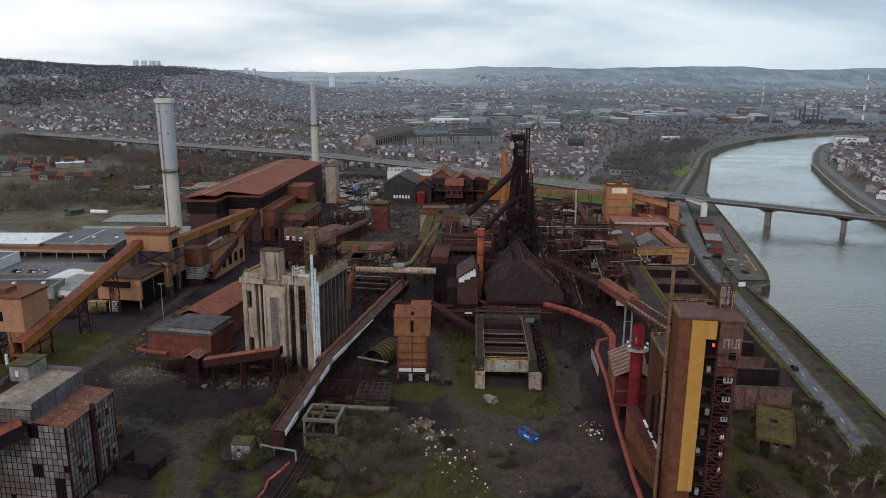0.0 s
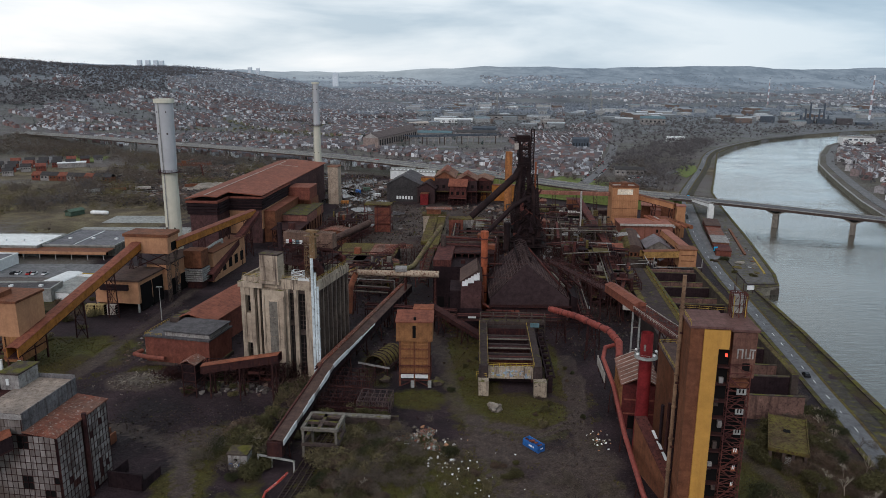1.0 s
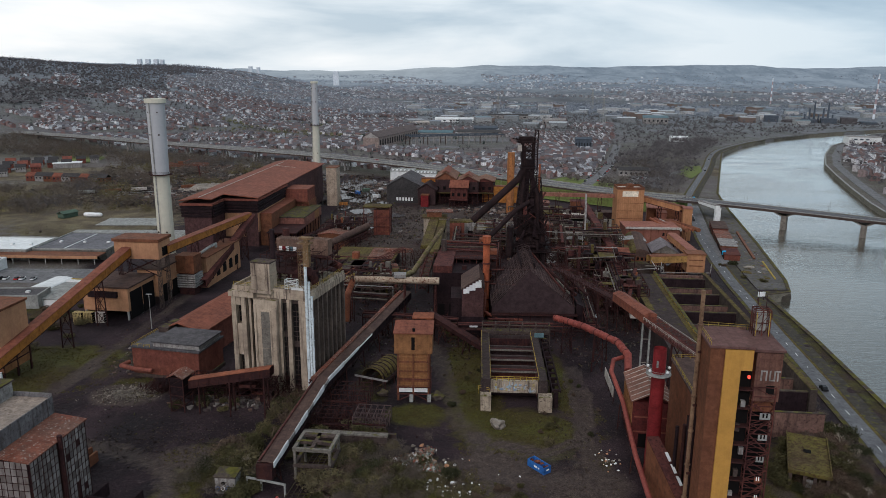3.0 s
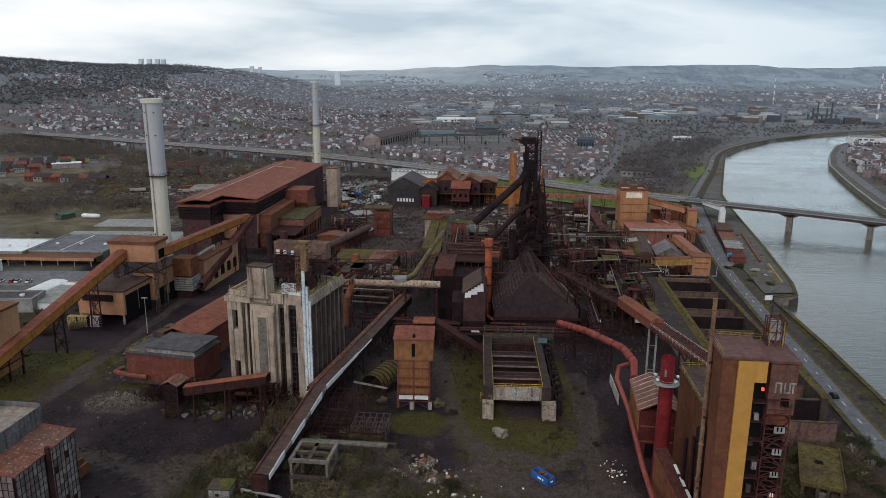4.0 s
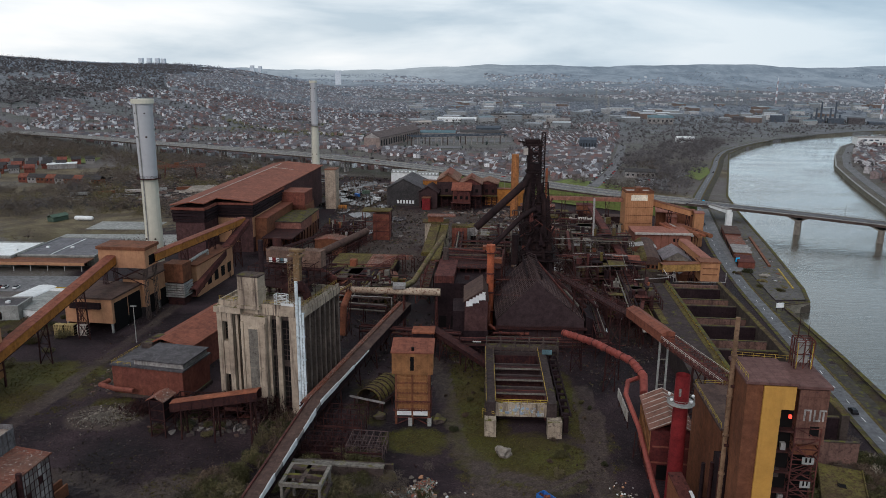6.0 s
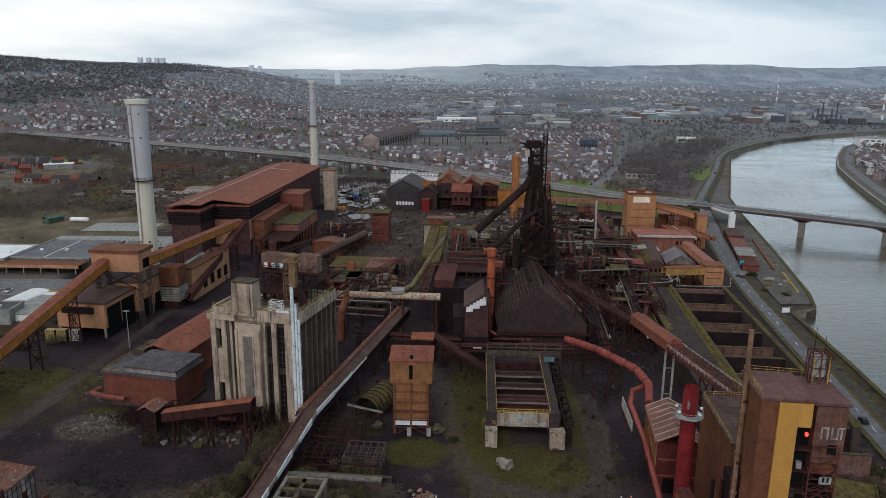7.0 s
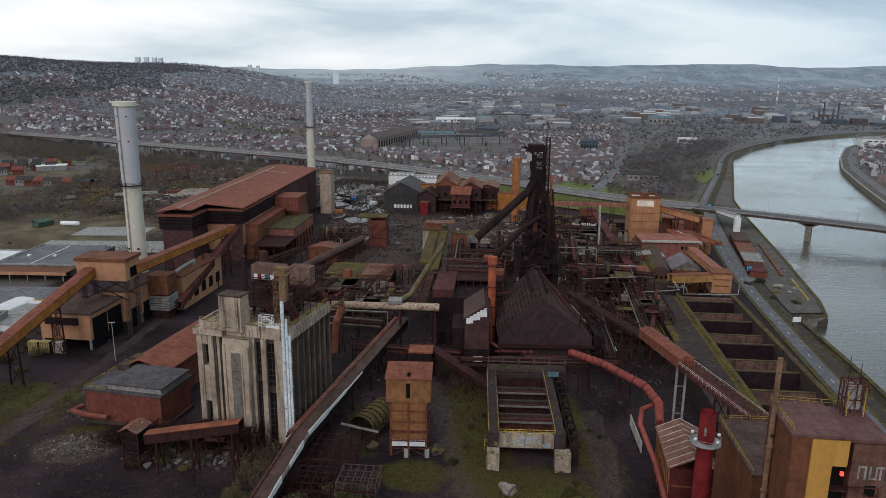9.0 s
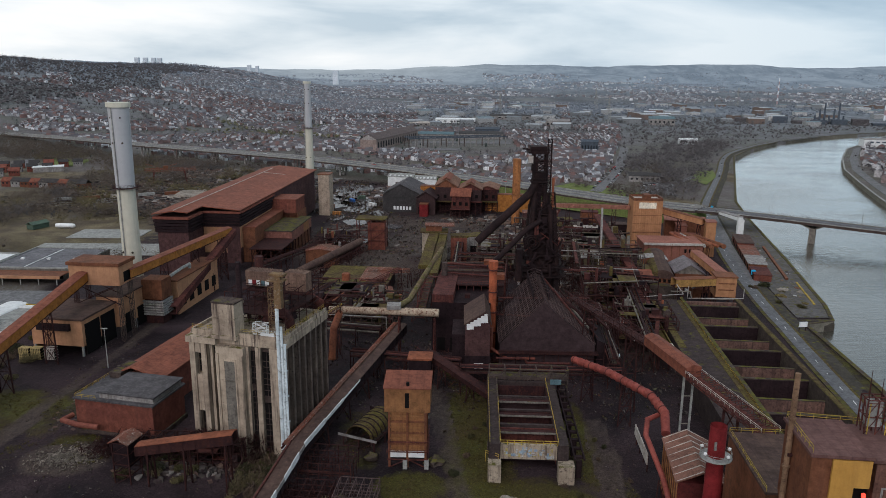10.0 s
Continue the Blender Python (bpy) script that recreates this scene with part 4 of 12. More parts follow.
def far_height(hx, hy):
    """The height of the far valley floor, rising gently to the far valley side."""
    ang = hx / hy
    floor = 50 * smooth(2300, 4500, hy) + 4 * wob(hx, hy, 90, 2.0) * smooth(2600, 3200, hy)
    prof = smooth(3750, 4600, hy)
    top_h = np.interp(ang, [-0.7, -0.45, -0.3, -0.2, -0.1, 0.0, 0.06, 0.15, 0.3, 0.5, 0.7], [150, 140, 112, 100, 100, 124, 137, 142, 145, 148, 152])
    z = 3 + floor + (top_h - 53) * prof * (1 - 0.04 * (1 + wob(hx, hy, 330, 0.7)))
    z = np.maximum(z, land(hx, hy) * 0.995 - 6)
    return z + 4 * wob(hx, hy, 60, 0.3) * prof + 14 * smooth(0.0, 0.25, ang) * wob(hx * 0.6, hy * 1.6, 210, 1.1) * smooth(3100, 3500, hy)


hzz = far_height(hx, hy)
hzz[0] = -5
hzz[-1] = hzz[-2] * 0.9
ii = np.arange(hx.size).reshape(hx.shape)
q = np.stack([ii[:-1, :-1], ii[:-1, 1:], ii[1:, 1:], ii[1:, :-1]], -1).reshape(-1, 4)
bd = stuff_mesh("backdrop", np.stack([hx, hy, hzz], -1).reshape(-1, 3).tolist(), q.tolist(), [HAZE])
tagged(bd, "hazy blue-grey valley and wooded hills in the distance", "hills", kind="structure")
for p in bd.data.polygons:
    p.use_smooth = True

# ---- the town: terraced houses, sheds and winter trees ----
rs = np.random.RandomState(4)


def house_rows(cx, cy, w, d, h, rh, ang_, height=None):
    """Vertices and faces of many gabled houses; walls and roof are separate islands."""
    n = len(cx)
    ca, sa = np.cos(ang_), np.sin(ang_)
    g = land(cx, cy) if height is None else height(cx, cy)
    hw, hd = w / 2, d / 2

    def pt(lx, ly, z):
        return np.stack([cx + lx * ca - ly * sa, cy + lx * sa + ly * ca, g + z], -1)
    o = 0.35
    z0 = np.full(n, -2.0)
    V = np.stack([pt(-hw, -hd, z0), pt(hw, -hd, z0), pt(hw, hd, z0), pt(-hw, hd, z0), pt(-hw, -hd, h), pt(hw, -hd, h), pt(hw, hd, h), pt(-hw, hd, h), pt(-hw, 0 * hd, h + rh), pt(hw, 0 * hd, h + rh),
                  pt(-hw - o, -hd - o, h - 0.1), pt(hw + o, -hd - o, h - 0.1), pt(hw + o, 0 * hd, h + rh + 0.25), pt(-hw - o, 0 * hd, h + rh + 0.25), pt(hw + o, hd + o, h - 0.1), pt(-hw - o, hd + o, h - 0.1)], 1)
    F, M = [], []
    for i in range(n):
        k = 16 * i
        F += [(k, k + 1, k + 5, k + 4), (k + 2, k + 3, k + 7, k + 6), (k + 1, k + 2, k + 6, k + 9, k + 5), (k + 3, k, k + 4, k + 8, k + 7), (k + 10, k + 11, k + 12, k + 13), (k + 13, k + 12, k + 14, k + 15)]
        M += [0, 0, 0, 0, 1, 1]
    return V.reshape(-1, 3), F, M


def street_houses(inside, x0, x1, y0, y1, seed, gap=27.0, fill=0.85):
    r = np.random.RandomState(seed)
    X, Yh, A = [], [], []
    cell = 170.0
    for bx in np.arange(x0, x1, cell):
        for by in np.arange(y0, y1, cell):
            a = r.choice([0.15, 0.35, -0.25, 0.9, 1.2, -0.6]) + r.uniform(-0.1, 0.1)
            c, s_ = math.cos(a), math.sin(a)
            for v in np.arange(-cell * 0.5, cell * 0.5, gap):
                u = -cell * 0.5
                while u < cell * 0.5:
                    run = r.randint(2, 9)
                    if r.rand() < fill:
                        for k in range(run):
                            uu = u + k * 5.0
                            if uu < cell * 0.5:
                                X.append(bx + cell / 2 + uu * c - v * s_)
                                Yh.append(by + cell / 2 + uu * s_ + v * c)
                                A.append(a)
                    u += run * 5.0 + r.uniform(3, 12)
    X, Yh, A = np.array(X), np.array(Yh), np.array(A)
    k = inside(X, Yh)
    return X[k], Yh[k], A[k]


CAR_STREET = ((140, 700), (166, 760), (196, 850), (232, 980), (262, 1090))
AVENUE = ((-96, 1150), (-84, 1200), (-70, 1254), (-37, 1392), (8, 1630), (93, 1970), (240, 2330))


def wooded(x, y):
    """Where woods cover the hill: the top, and two belts running down its side."""
    a, z = x / y, land(x, y)
    top = z > 84 + 9 * wob(x, y, 120, 0.2)
    mid = (a < -0.36) & (a > -0.475) & (z > 60 + 10 * wob(x, y, 70, 1.2)) & (z < 92)
    low = (a < -0.47) & (z > 44 + 6 * wob(x, y, 60, 0.5)) & (z < 70 + 8 * wob(x, y, 50, 1.9))
    return top | mid | low


def in_town(x, y):
    a = x / y
    clear = near_line(x, y, VIADUCT) > 20
    far = (y > 8 + np.interp(x, [p[0] for p in VIADUCT], [p[1] for p in VIADUCT])) & (y < 2500) & (a > -0.68) & (a < 0.17) & (np.abs(wob(x, y, 150, 1.0)) > 0.06)
    est = (a > -0.03) & (a < 0.16) & (y > 1380) & (y < 2100)
    works = (x > -118) & (x < 112) & (y > 1012) & (y < 1215)
    avenue = (near_line(x, y, AVENUE) < 17) | (near_line(x, y, CAR_STREET) < 11)
    right = (a > 0.13) & (a < 0.235) & (y > 760) & (y < 1500)
    open_ = wob(x, y, 62, 2.6) > -0.42
    return clear & open_ & ~works & ~avenue & ((far & ~est & ~wooded(x, y)) | right)


X1, Y1, A1 = street_houses(in_town, -1750, 460, 700, 2500, 3, 13.0, 0.92)
keep = rs.rand(len(X1)) < np.clip(1.15 - (Y1 - 900) / 3200, 0.5, 1)
X1, Y1, A1 = X1[keep], Y1[keep], A1[keep]
n = len(X1)
# Streets beyond y 1850 take the haze-tinted wall and roof colours.
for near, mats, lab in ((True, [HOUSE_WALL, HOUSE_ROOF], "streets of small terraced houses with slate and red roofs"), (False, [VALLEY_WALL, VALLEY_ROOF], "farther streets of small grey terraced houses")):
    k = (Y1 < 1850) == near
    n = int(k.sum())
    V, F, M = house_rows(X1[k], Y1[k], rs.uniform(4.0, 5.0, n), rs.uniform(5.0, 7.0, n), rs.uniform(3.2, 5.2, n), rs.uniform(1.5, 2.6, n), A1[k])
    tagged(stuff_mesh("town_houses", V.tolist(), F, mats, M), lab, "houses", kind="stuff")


def in_isle(x, y):
    return (x > bank(RIGHT_BANK, y) + 26) & (x < bank(RIGHT_BANK, y) + 330) & (y > 560) & (y < 1110)


X2, Y2, A2 = street_houses(in_isle, 400, 900, 560, 1110, 8, 17, 0.95)
n = len(X2)
V, F, M = house_rows(X2, Y2, rs.uniform(4.6, 6.4, n), rs.uniform(6, 8.5, n), rs.uniform(3.5, 7, n), rs.uniform(0.8, 2.2, n), A2)
tagged(stuff_mesh("riverside_houses", V.tolist(), F, [HOUSE_WALL, HOUSE_ROOF], M), "houses and small blocks on the far river bank", "houses", kind="stuff")


def leaf_cloud(cx, cy, cz, rx, rz, k, size, seed, slim=0.7):
    """Crowns of many small loose blades."""
    r = np.random.RandomState(seed)
    n = len(cx)
    d = r.normal(size=(n, k, 3))
    d /= np.linalg.norm(d, axis=2, keepdims=True)
    rad = r.uniform(0.25, 1.0, (n, k, 1)) ** 0.5
    lump = 0.75 + 0.5 * r.rand(n, k, 1)
    c = np.stack([cx, cy, cz], -1)[:, None, :] + d * rad * lump * np.stack([rx, rx, rz], -1)[:, None, :]
    u = r.normal(size=(n, k, 3))
    w = r.normal(size=(n, k, 3))
    sz = np.broadcast_to(np.asarray(size, float).reshape(-1, 1, 1), (n, 1, 1)) * r.uniform(0.5, 1.2, (n, k, 1))
    if slim > 0.4:
        u -= 0.85 * (u * d).sum(2, keepdims=True) * d
        w -= 0.85 * (w * d).sum(2, keepdims=True) * d
    u *= sz / np.linalg.norm(u, axis=2, keepdims=True)
    w *= sz / np.linalg.norm(w, axis=2, keepdims=True)
    V = np.stack([c - u, c + w * slim, c + u, c - w * slim], 2).reshape(-1, 3)
    F = np.arange(n * k * 4).reshape(-1, 4)
    return V, F


CORE = bmesh.new()
bmesh.ops.create_icosphere(CORE, subdivisions=1, radius=1)
CORE_V = np.array([v.co[:] for v in CORE.verts])
CORE_F = np.array([[v.index for v in f.verts] for f in CORE.faces])
CORE.free()


def wood(name, label, x, y, h, mat, k, seed, spread=0.36, size=0.16, core=0.55, height=None):
    """Bare trees as uneven clumps of loose twig blades round a ragged heart."""
    g = land(x, y) if height is None else height(x, y)
    r = np.random.RandomState(seed + 900)
    n = len(x)
    wide = spread * r.uniform(0.7, 1.35, n)
    tall = r.uniform(0.75, 1.2, n)
    V, F = leaf_cloud(x, y, g + h * 0.55 * tall, h * wide, h * 0.5 * tall, int(k * 1.9), h * size * 1.25, seed, 0.18)
    lump = CORE_V[None] * r.uniform(0.25 + 0.3 * (core > 0.7), 1.15, (n, len(CORE_V), 1)) * core
    lump = lump * np.stack([h * wide, h * wide * r.uniform(0.7, 1.3, n), h * 0.46 * tall], -1)[:, None, :]
    C = (lump + np.stack([x, y, g + h * 0.42], -1)[:, None, :]).reshape(-1, 3)
    CF = (CORE_F[None] + (np.arange(n) * len(CORE_V))[:, None, None]).reshape(-1, 3) + len(V)
    ob = stuff_mesh(name, V.tolist() + C.tolist(), F.tolist() + CF.tolist(), [mat])
    return tagged(ob, label, "trees", kind="stuff")


def scatter(num, x0, x1, y0, y1, test, seed):
    r = np.random.RandomState(seed)
    x, y = r.uniform(x0, x1, num), r.uniform(y0, y1, num)
    k = test(x, y)
    return x[k], y[k], r.uniform(0.7, 1.3, k.sum())


off_river = lambda x, y: (x < bank(LEFT_BANK, y) - 16) | (x > bank(RIGHT_BANK, y) + 16)
off_road = lambda x, y: (near_line(x, y, VIADUCT) > 30) & (near_line(x, y, ROAD) > 8) & off_river(x, y)
x, y, s = scatter(20500, -1800, 900, 740, 2500, lambda x, y: off_road(x, y) & (x / y > -0.7) & (y > np.interp(x, [p[0] for p in VIADUCT], [p[1] for p in VIADUCT])) & (near_line(x, y, AVENUE) > 14) & ~((x > -118) & (x < 112) & (y > 1012) & (y < 1215)) & ((wob(x, y, 62, 2.6) < -0.34) | (np.random.RandomState(2).rand(len(x)) < 0.45)), 21)
k = y < 1750
wood("town_trees", "bare winter trees among the streets", x[k], y[k], 8.0 * s[k], TWIG_TOWN, 13, 1, 0.5, 0.10, 0.5)
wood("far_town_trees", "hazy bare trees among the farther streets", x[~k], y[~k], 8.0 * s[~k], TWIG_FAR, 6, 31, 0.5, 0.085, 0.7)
x, y, s = scatter(34000, -2100, -300, 1150, 2700, wooded, 22)
wood("hill_wood", "brown leafless woods over the hilltop", x, y, 8.5 * s, TWIG_TOP, 12, 2, 0.55, 0.07, 0.6)
x, y, s = scatter(6400, -560, -140, 400, 960, lambda x, y: off_road(x, y) & (wob(x, y, 38, 0.9) > -0.22) & (x < -150 - 0.1 * (y - 400)) & ~((y < 545) & (x > -330) & (wob(x, y, 30, 1.4) < 0.3)) & ~((x < -345) & (y > 655) & (y < 890)), 23)
pick = wob(x, y, 26, 0.3) > 0.12
third = np.random.RandomState(77).rand(len(x))
hs_ = s * (0.5 + 0.9 * np.random.RandomState(78).rand(len(x)))
wood("scrub_wood", "tangled olive scrub on waste ground", x[pick], y[pick], 6 * hs_[pick], TWIG_GREEN, 70, 3, 0.6, 0.085, 0.28)
wood("dark_bushes", "dark evergreen bushes among the scrub", x[~pick & (third < 0.1)], y[~pick & (third < 0.1)], 6 * hs_[~pick & (third < 0.1)], TWIG_HILL, 70, 15, 0.5, 0.085, 0.3)
pick = ~pick & (third > 0.25)
wood("brown_scrub", "red-brown leafless scrub on waste ground", x[pick], y[pick], 7.2 * hs_[pick], TWIG_SCRUB, 80, 13, 0.55, 0.08, 0.28)
x, y, s = scatter(5200, -600, -150, 700, 1090, lambda x, y: (near_line(x, y, VIADUCT) > 12) & (near_line(x, y, VIADUCT) < 95) & (y < np.interp(x, [p[0] for p in VIADUCT], [p[1] for p in VIADUCT])) & (wob(x, y, 44, 2.2) > -0.45) & (np.hypot((x + 225) / 70, (y - 730) / 110) > 1) & ~((x < -385) & (y < 870) & (x > -460)), 29)
under_trees = (x, y, 8.5 * s, TWIG_SCRUB, 60, 41, 0.5, 0.07, 0.3)
x, y, s = scatter(3200, -330, -60, 560, 900, lambda x, y: off_road(x, y) & (wob(x, y, 45, 1.9) > 0.0 + 1.2 * smooth(-190, -120, x)) & (np.hypot((x + 235) / 85, (y - 715) / 110) > 1), 24)
wood("viaduct_wood", "tall brown leafless trees below the viaduct", *under_trees)
wood("railside_scrub", "brown leafless scrub beside the railway yard", x, y, 6.5 * s, TWIG_TOWN, 60, 4, 0.55, 0.08, 0.28)
x, y, s = scatter(1350, 165, 420, 600, 1150, lambda x, y: off_road(x, y) & (x < bank(LEFT_BANK, y) - 30) & (x > bank(LEFT_BANK, y) - 128) & (wob(x, y, 40, 0.4) > -0.45) & ~((x < 215) & (y < 660)) & ~((y < 820) & (x < bank(LEFT_BANK, y) - 72)), 25)
wood("riverside_wood", "bare brown trees in a park by the river", x, y, 10.5 * s, TWIG_TOWN, 130, 5, 0.5, 0.055, 0.35)
x, y, s = scatter(620, 120, 245, 650, 900, lambda x, y: off_road(x, y) & (near_line(x, y, CAR_STREET) > 10) & (wob(x, y, 22, 0.8) > -0.1), 83)
wood("roadside_thicket", "brown thicket and small bare trees beside the slip road", x, y, 7 * s, TWIG, 100, 20, 0.55, 0.055, 0.35)
x, y, s = scatter(1300, 350, 900, 520, 1150, lambda x, y: (x > bank(RIGHT_BANK, y) + 24) & (wob(x, y, 50, 0.2) > -0.25), 26)
wood("bank_trees", "dark bare trees between the riverside houses", x, y, 9 * s, TWIG_HILL, 30, 6, 0.42, 0.06)
x, y, s = scatter(6500, -150, 2200, 1220, 2500, lambda x, y: off_road(x, y) & (near_line(x, y, AVENUE) > 14) & (x / y < 0.75) & (wob(x, y, 140, 1.1) > -0.2), 27)
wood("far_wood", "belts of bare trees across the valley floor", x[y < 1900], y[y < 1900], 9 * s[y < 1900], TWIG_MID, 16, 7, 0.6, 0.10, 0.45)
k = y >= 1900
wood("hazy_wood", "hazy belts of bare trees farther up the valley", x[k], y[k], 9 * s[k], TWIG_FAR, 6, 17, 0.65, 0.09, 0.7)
# yellow-olive willows and dark evergreens among the streets
x, y, s = scatter(420, -420, -120, 1180, 1420, lambda x, y: wob(x, y, 40, 0.6) > -0.1, 81)
wood("olive_trees", "yellow-olive willow thicket among the streets", x, y, 8 * s, TWIG_OLIVE, 20, 18, 0.6, 0.09)
x, y, s = scatter(170, -760, 120, 880, 1500, lambda x, y: off_road(x, y) & (x / y > -0.7), 82)
wood("garden_evergreens", "dark evergreen trees in the town gardens", x, y, 9 * s, EVERGREEN_FAR, 24, 19, 0.34, 0.09)


def in_estate(x, y):
    a = x / y
    return off_road(x, y) & (((a > -0.05) & (a < 0.2) & (y > 1350) & (y < 2400)) | ((a > 0.17) & (y > 1560) & (y < 2400) & (a < 0.7)))


x, y, s = scatter(190, -200, 1600, 1350, 2400, in_estate, 28)
n = len(x)
V, F, M = house_rows(x, y, 30 * s, 18 + 24 * rs.rand(n), 7 + 5 * rs.rand(n), 0.8 + 0.8 * rs.rand(n), rs.choice([0.1, 0.35, -0.2], n))
tagged(stuff_mesh("industrial_sheds", V.tolist(), F, [SHED_WALL, SHED_ROOF], M), "large flat sheds and works of a distant industrial estate", "sheds", kind="stuff")


# the farther town, thinning out along the valley floor and up the far side
def valley(x, y):
    return np.maximum(land(x, y), far_height(x, y))


# Stronger haze painted into the farthest walls, roofs and woods.
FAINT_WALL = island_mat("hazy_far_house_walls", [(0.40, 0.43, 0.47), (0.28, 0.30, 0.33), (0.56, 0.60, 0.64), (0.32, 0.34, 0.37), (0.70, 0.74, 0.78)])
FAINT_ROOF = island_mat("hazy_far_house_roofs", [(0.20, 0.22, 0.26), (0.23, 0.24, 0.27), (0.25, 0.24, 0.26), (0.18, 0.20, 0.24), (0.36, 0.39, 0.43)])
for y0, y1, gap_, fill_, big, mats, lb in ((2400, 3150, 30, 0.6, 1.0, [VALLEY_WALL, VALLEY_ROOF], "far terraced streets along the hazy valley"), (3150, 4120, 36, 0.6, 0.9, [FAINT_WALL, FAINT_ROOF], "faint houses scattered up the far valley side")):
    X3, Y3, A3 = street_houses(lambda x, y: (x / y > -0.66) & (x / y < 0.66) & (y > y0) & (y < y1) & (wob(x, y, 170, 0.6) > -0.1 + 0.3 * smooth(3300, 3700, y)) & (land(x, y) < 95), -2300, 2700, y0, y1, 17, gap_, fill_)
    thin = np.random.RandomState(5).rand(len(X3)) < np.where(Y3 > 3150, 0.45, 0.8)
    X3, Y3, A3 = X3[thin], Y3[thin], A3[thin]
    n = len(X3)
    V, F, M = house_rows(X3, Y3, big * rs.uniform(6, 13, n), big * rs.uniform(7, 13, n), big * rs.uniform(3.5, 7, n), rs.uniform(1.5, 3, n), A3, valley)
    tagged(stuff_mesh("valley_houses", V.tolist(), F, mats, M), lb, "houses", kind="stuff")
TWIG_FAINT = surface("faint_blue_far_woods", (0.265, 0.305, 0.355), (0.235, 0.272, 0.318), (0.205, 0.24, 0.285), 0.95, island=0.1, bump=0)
x, y, s = scatter(9000, -2200, 2300, 2400, 3300, lambda x, y: (np.abs(x / y) < 0.66) & (wob(x, y, 130, 1.7) > -0.3), 33)
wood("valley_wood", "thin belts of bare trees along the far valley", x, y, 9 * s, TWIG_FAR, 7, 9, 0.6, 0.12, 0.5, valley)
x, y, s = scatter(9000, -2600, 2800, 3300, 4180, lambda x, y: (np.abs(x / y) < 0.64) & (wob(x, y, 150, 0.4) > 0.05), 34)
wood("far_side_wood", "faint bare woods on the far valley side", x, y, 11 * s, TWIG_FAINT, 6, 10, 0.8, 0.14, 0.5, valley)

# the road on the far bank
bm = bmesh.new()
ribbon(bm, refine(RIGHT_BANK[2:-3], 15), 8, 17, -0.3, 0.3, land)
tagged(part("bank_road", bm, ASPHALT_PALE), "grey road along the far river bank", "road", kind="structure")

# paved quay apron between the road and the river
ay = np.arange(360, 640, 10.0)
roadx = np.interp(ay, [p[1] for p in ROAD], [p[0] for p in ROAD])
av = [(x, y, 0.36) for y, a in zip(ay, roadx) for x in (a + 9.5, bank(LEFT_BANK, y) - 1.2)]
ap = stuff_mesh("quay_apron", av, [(2 * i, 2 * i + 1, 2 * i + 3, 2 * i + 2) for i in range(len(ay) - 1)], [APRON])
tagged(ap, "stained paving of the quay apron", "quay", kind="structure")

# ---- the works ----
def chimney(x, y, label, zs, rs_, mats, ladders, platform_z, top_r):
    th = thing("chimney", label, "chimney", pose(x, y, 0))
    bm = bmesh.new()
    tube(bm, (0, 0, -1), (0, 0, zs[0]), rs_[0], rs_[1], 24)
    part("lower_shaft", bm, mats[0], th, "cream lower shaft", True)
    bm = bmesh.new()
    tube(bm, (0, 0, zs[0]), (0, 0, zs[1]), rs_[2], rs_[3], 24)
    part("upper_shaft", bm, mats[1], th, "pale grey upper shaft", True)
    bm = bmesh.new()
    tube(bm, (0, 0, zs[1] - 1.0), (0, 0, zs[1] + 0.9), top_r, top_r, 24)
    part("rim", bm, CHIM_LOW, th)
    bm = bmesh.new()
    tube(bm, (0, 0, platform_z - 0.3), (0, 0, platform_z), rs_[2] + 1.5, rs_[2] + 1.5, 24)
    deck = part("platform", bm, DARK, th)
    bm = bmesh.new()
    railing(bm, [((rs_[2] + 1.4) * math.cos(a * 0.5236), (rs_[2] + 1.4) * math.sin(a * 0.5236), platform_z) for a in range(13)], 1.2, 2.0, 0.1)
    part("railing", bm, DARK, deck)
    for a in ladders:
        bm = bmesh.new()
        c, s = math.cos(a), math.sin(a)
        for i in range(16):
            z0, z1 = zs[1] * i / 16, zs[1] * (i + 1) / 16
            r = (rs_[0] + (rs_[1] - rs_[0]) * z0 / zs[0]) if z0 < zs[0] else rs_[2] + (rs_[3] - rs_[2]) * (z0 - zs[0]) / (zs[1] - zs[0])
            r2 = (rs_[0] + (rs_[1] - rs_[0]) * z1 / zs[0]) if z1 <= zs[0] else rs_[2] + (rs_[3] - rs_[2]) * (z1 - zs[0]) / (zs[1] - zs[0])
            beam(bm, (c * (r + 0.2), s * (r + 0.2), z0), (c * (r2 + 0.2), s * (r2 + 0.2), z1), 0.45)
        part("ladder", bm, CONC_GREY, th)
    for k, a in enumerate((-2.2, -1.1)):
        for z in (zs[0] * 0.5, zs[0] + (zs[1] - zs[0]) * 0.55, zs[0] + (zs[1] - zs[0]) * 0.85):
            bm = bmesh.new()
            r = rs_[2] if z > zs[0] else rs_[0]
            bmesh.ops.create_icosphere(bm, subdivisions=1, radius=0.55, matrix=Matrix.Translation((math.cos(a) * r, math.sin(a) * r, z)))
            part("warning_light", bm, CONC_DARK, th)
    return th


chimney(-133, 363.6, "tall pale chimney with a dark ring platform halfway up", (55.3, 90), (3.9, 3.75, 3.85, 4.25), (CHIM_LOW, CHIM_UP), (-1.9,), 55.6, 4.9)
chimney(-119, 727, "slender pale chimney beyond the red-roofed hall", (52.5, 93), (4.1, 3.5, 3.4, 3.0), (CHIM_LOW, CHIM_UP), (-2.4,), 52.7, 3.6)

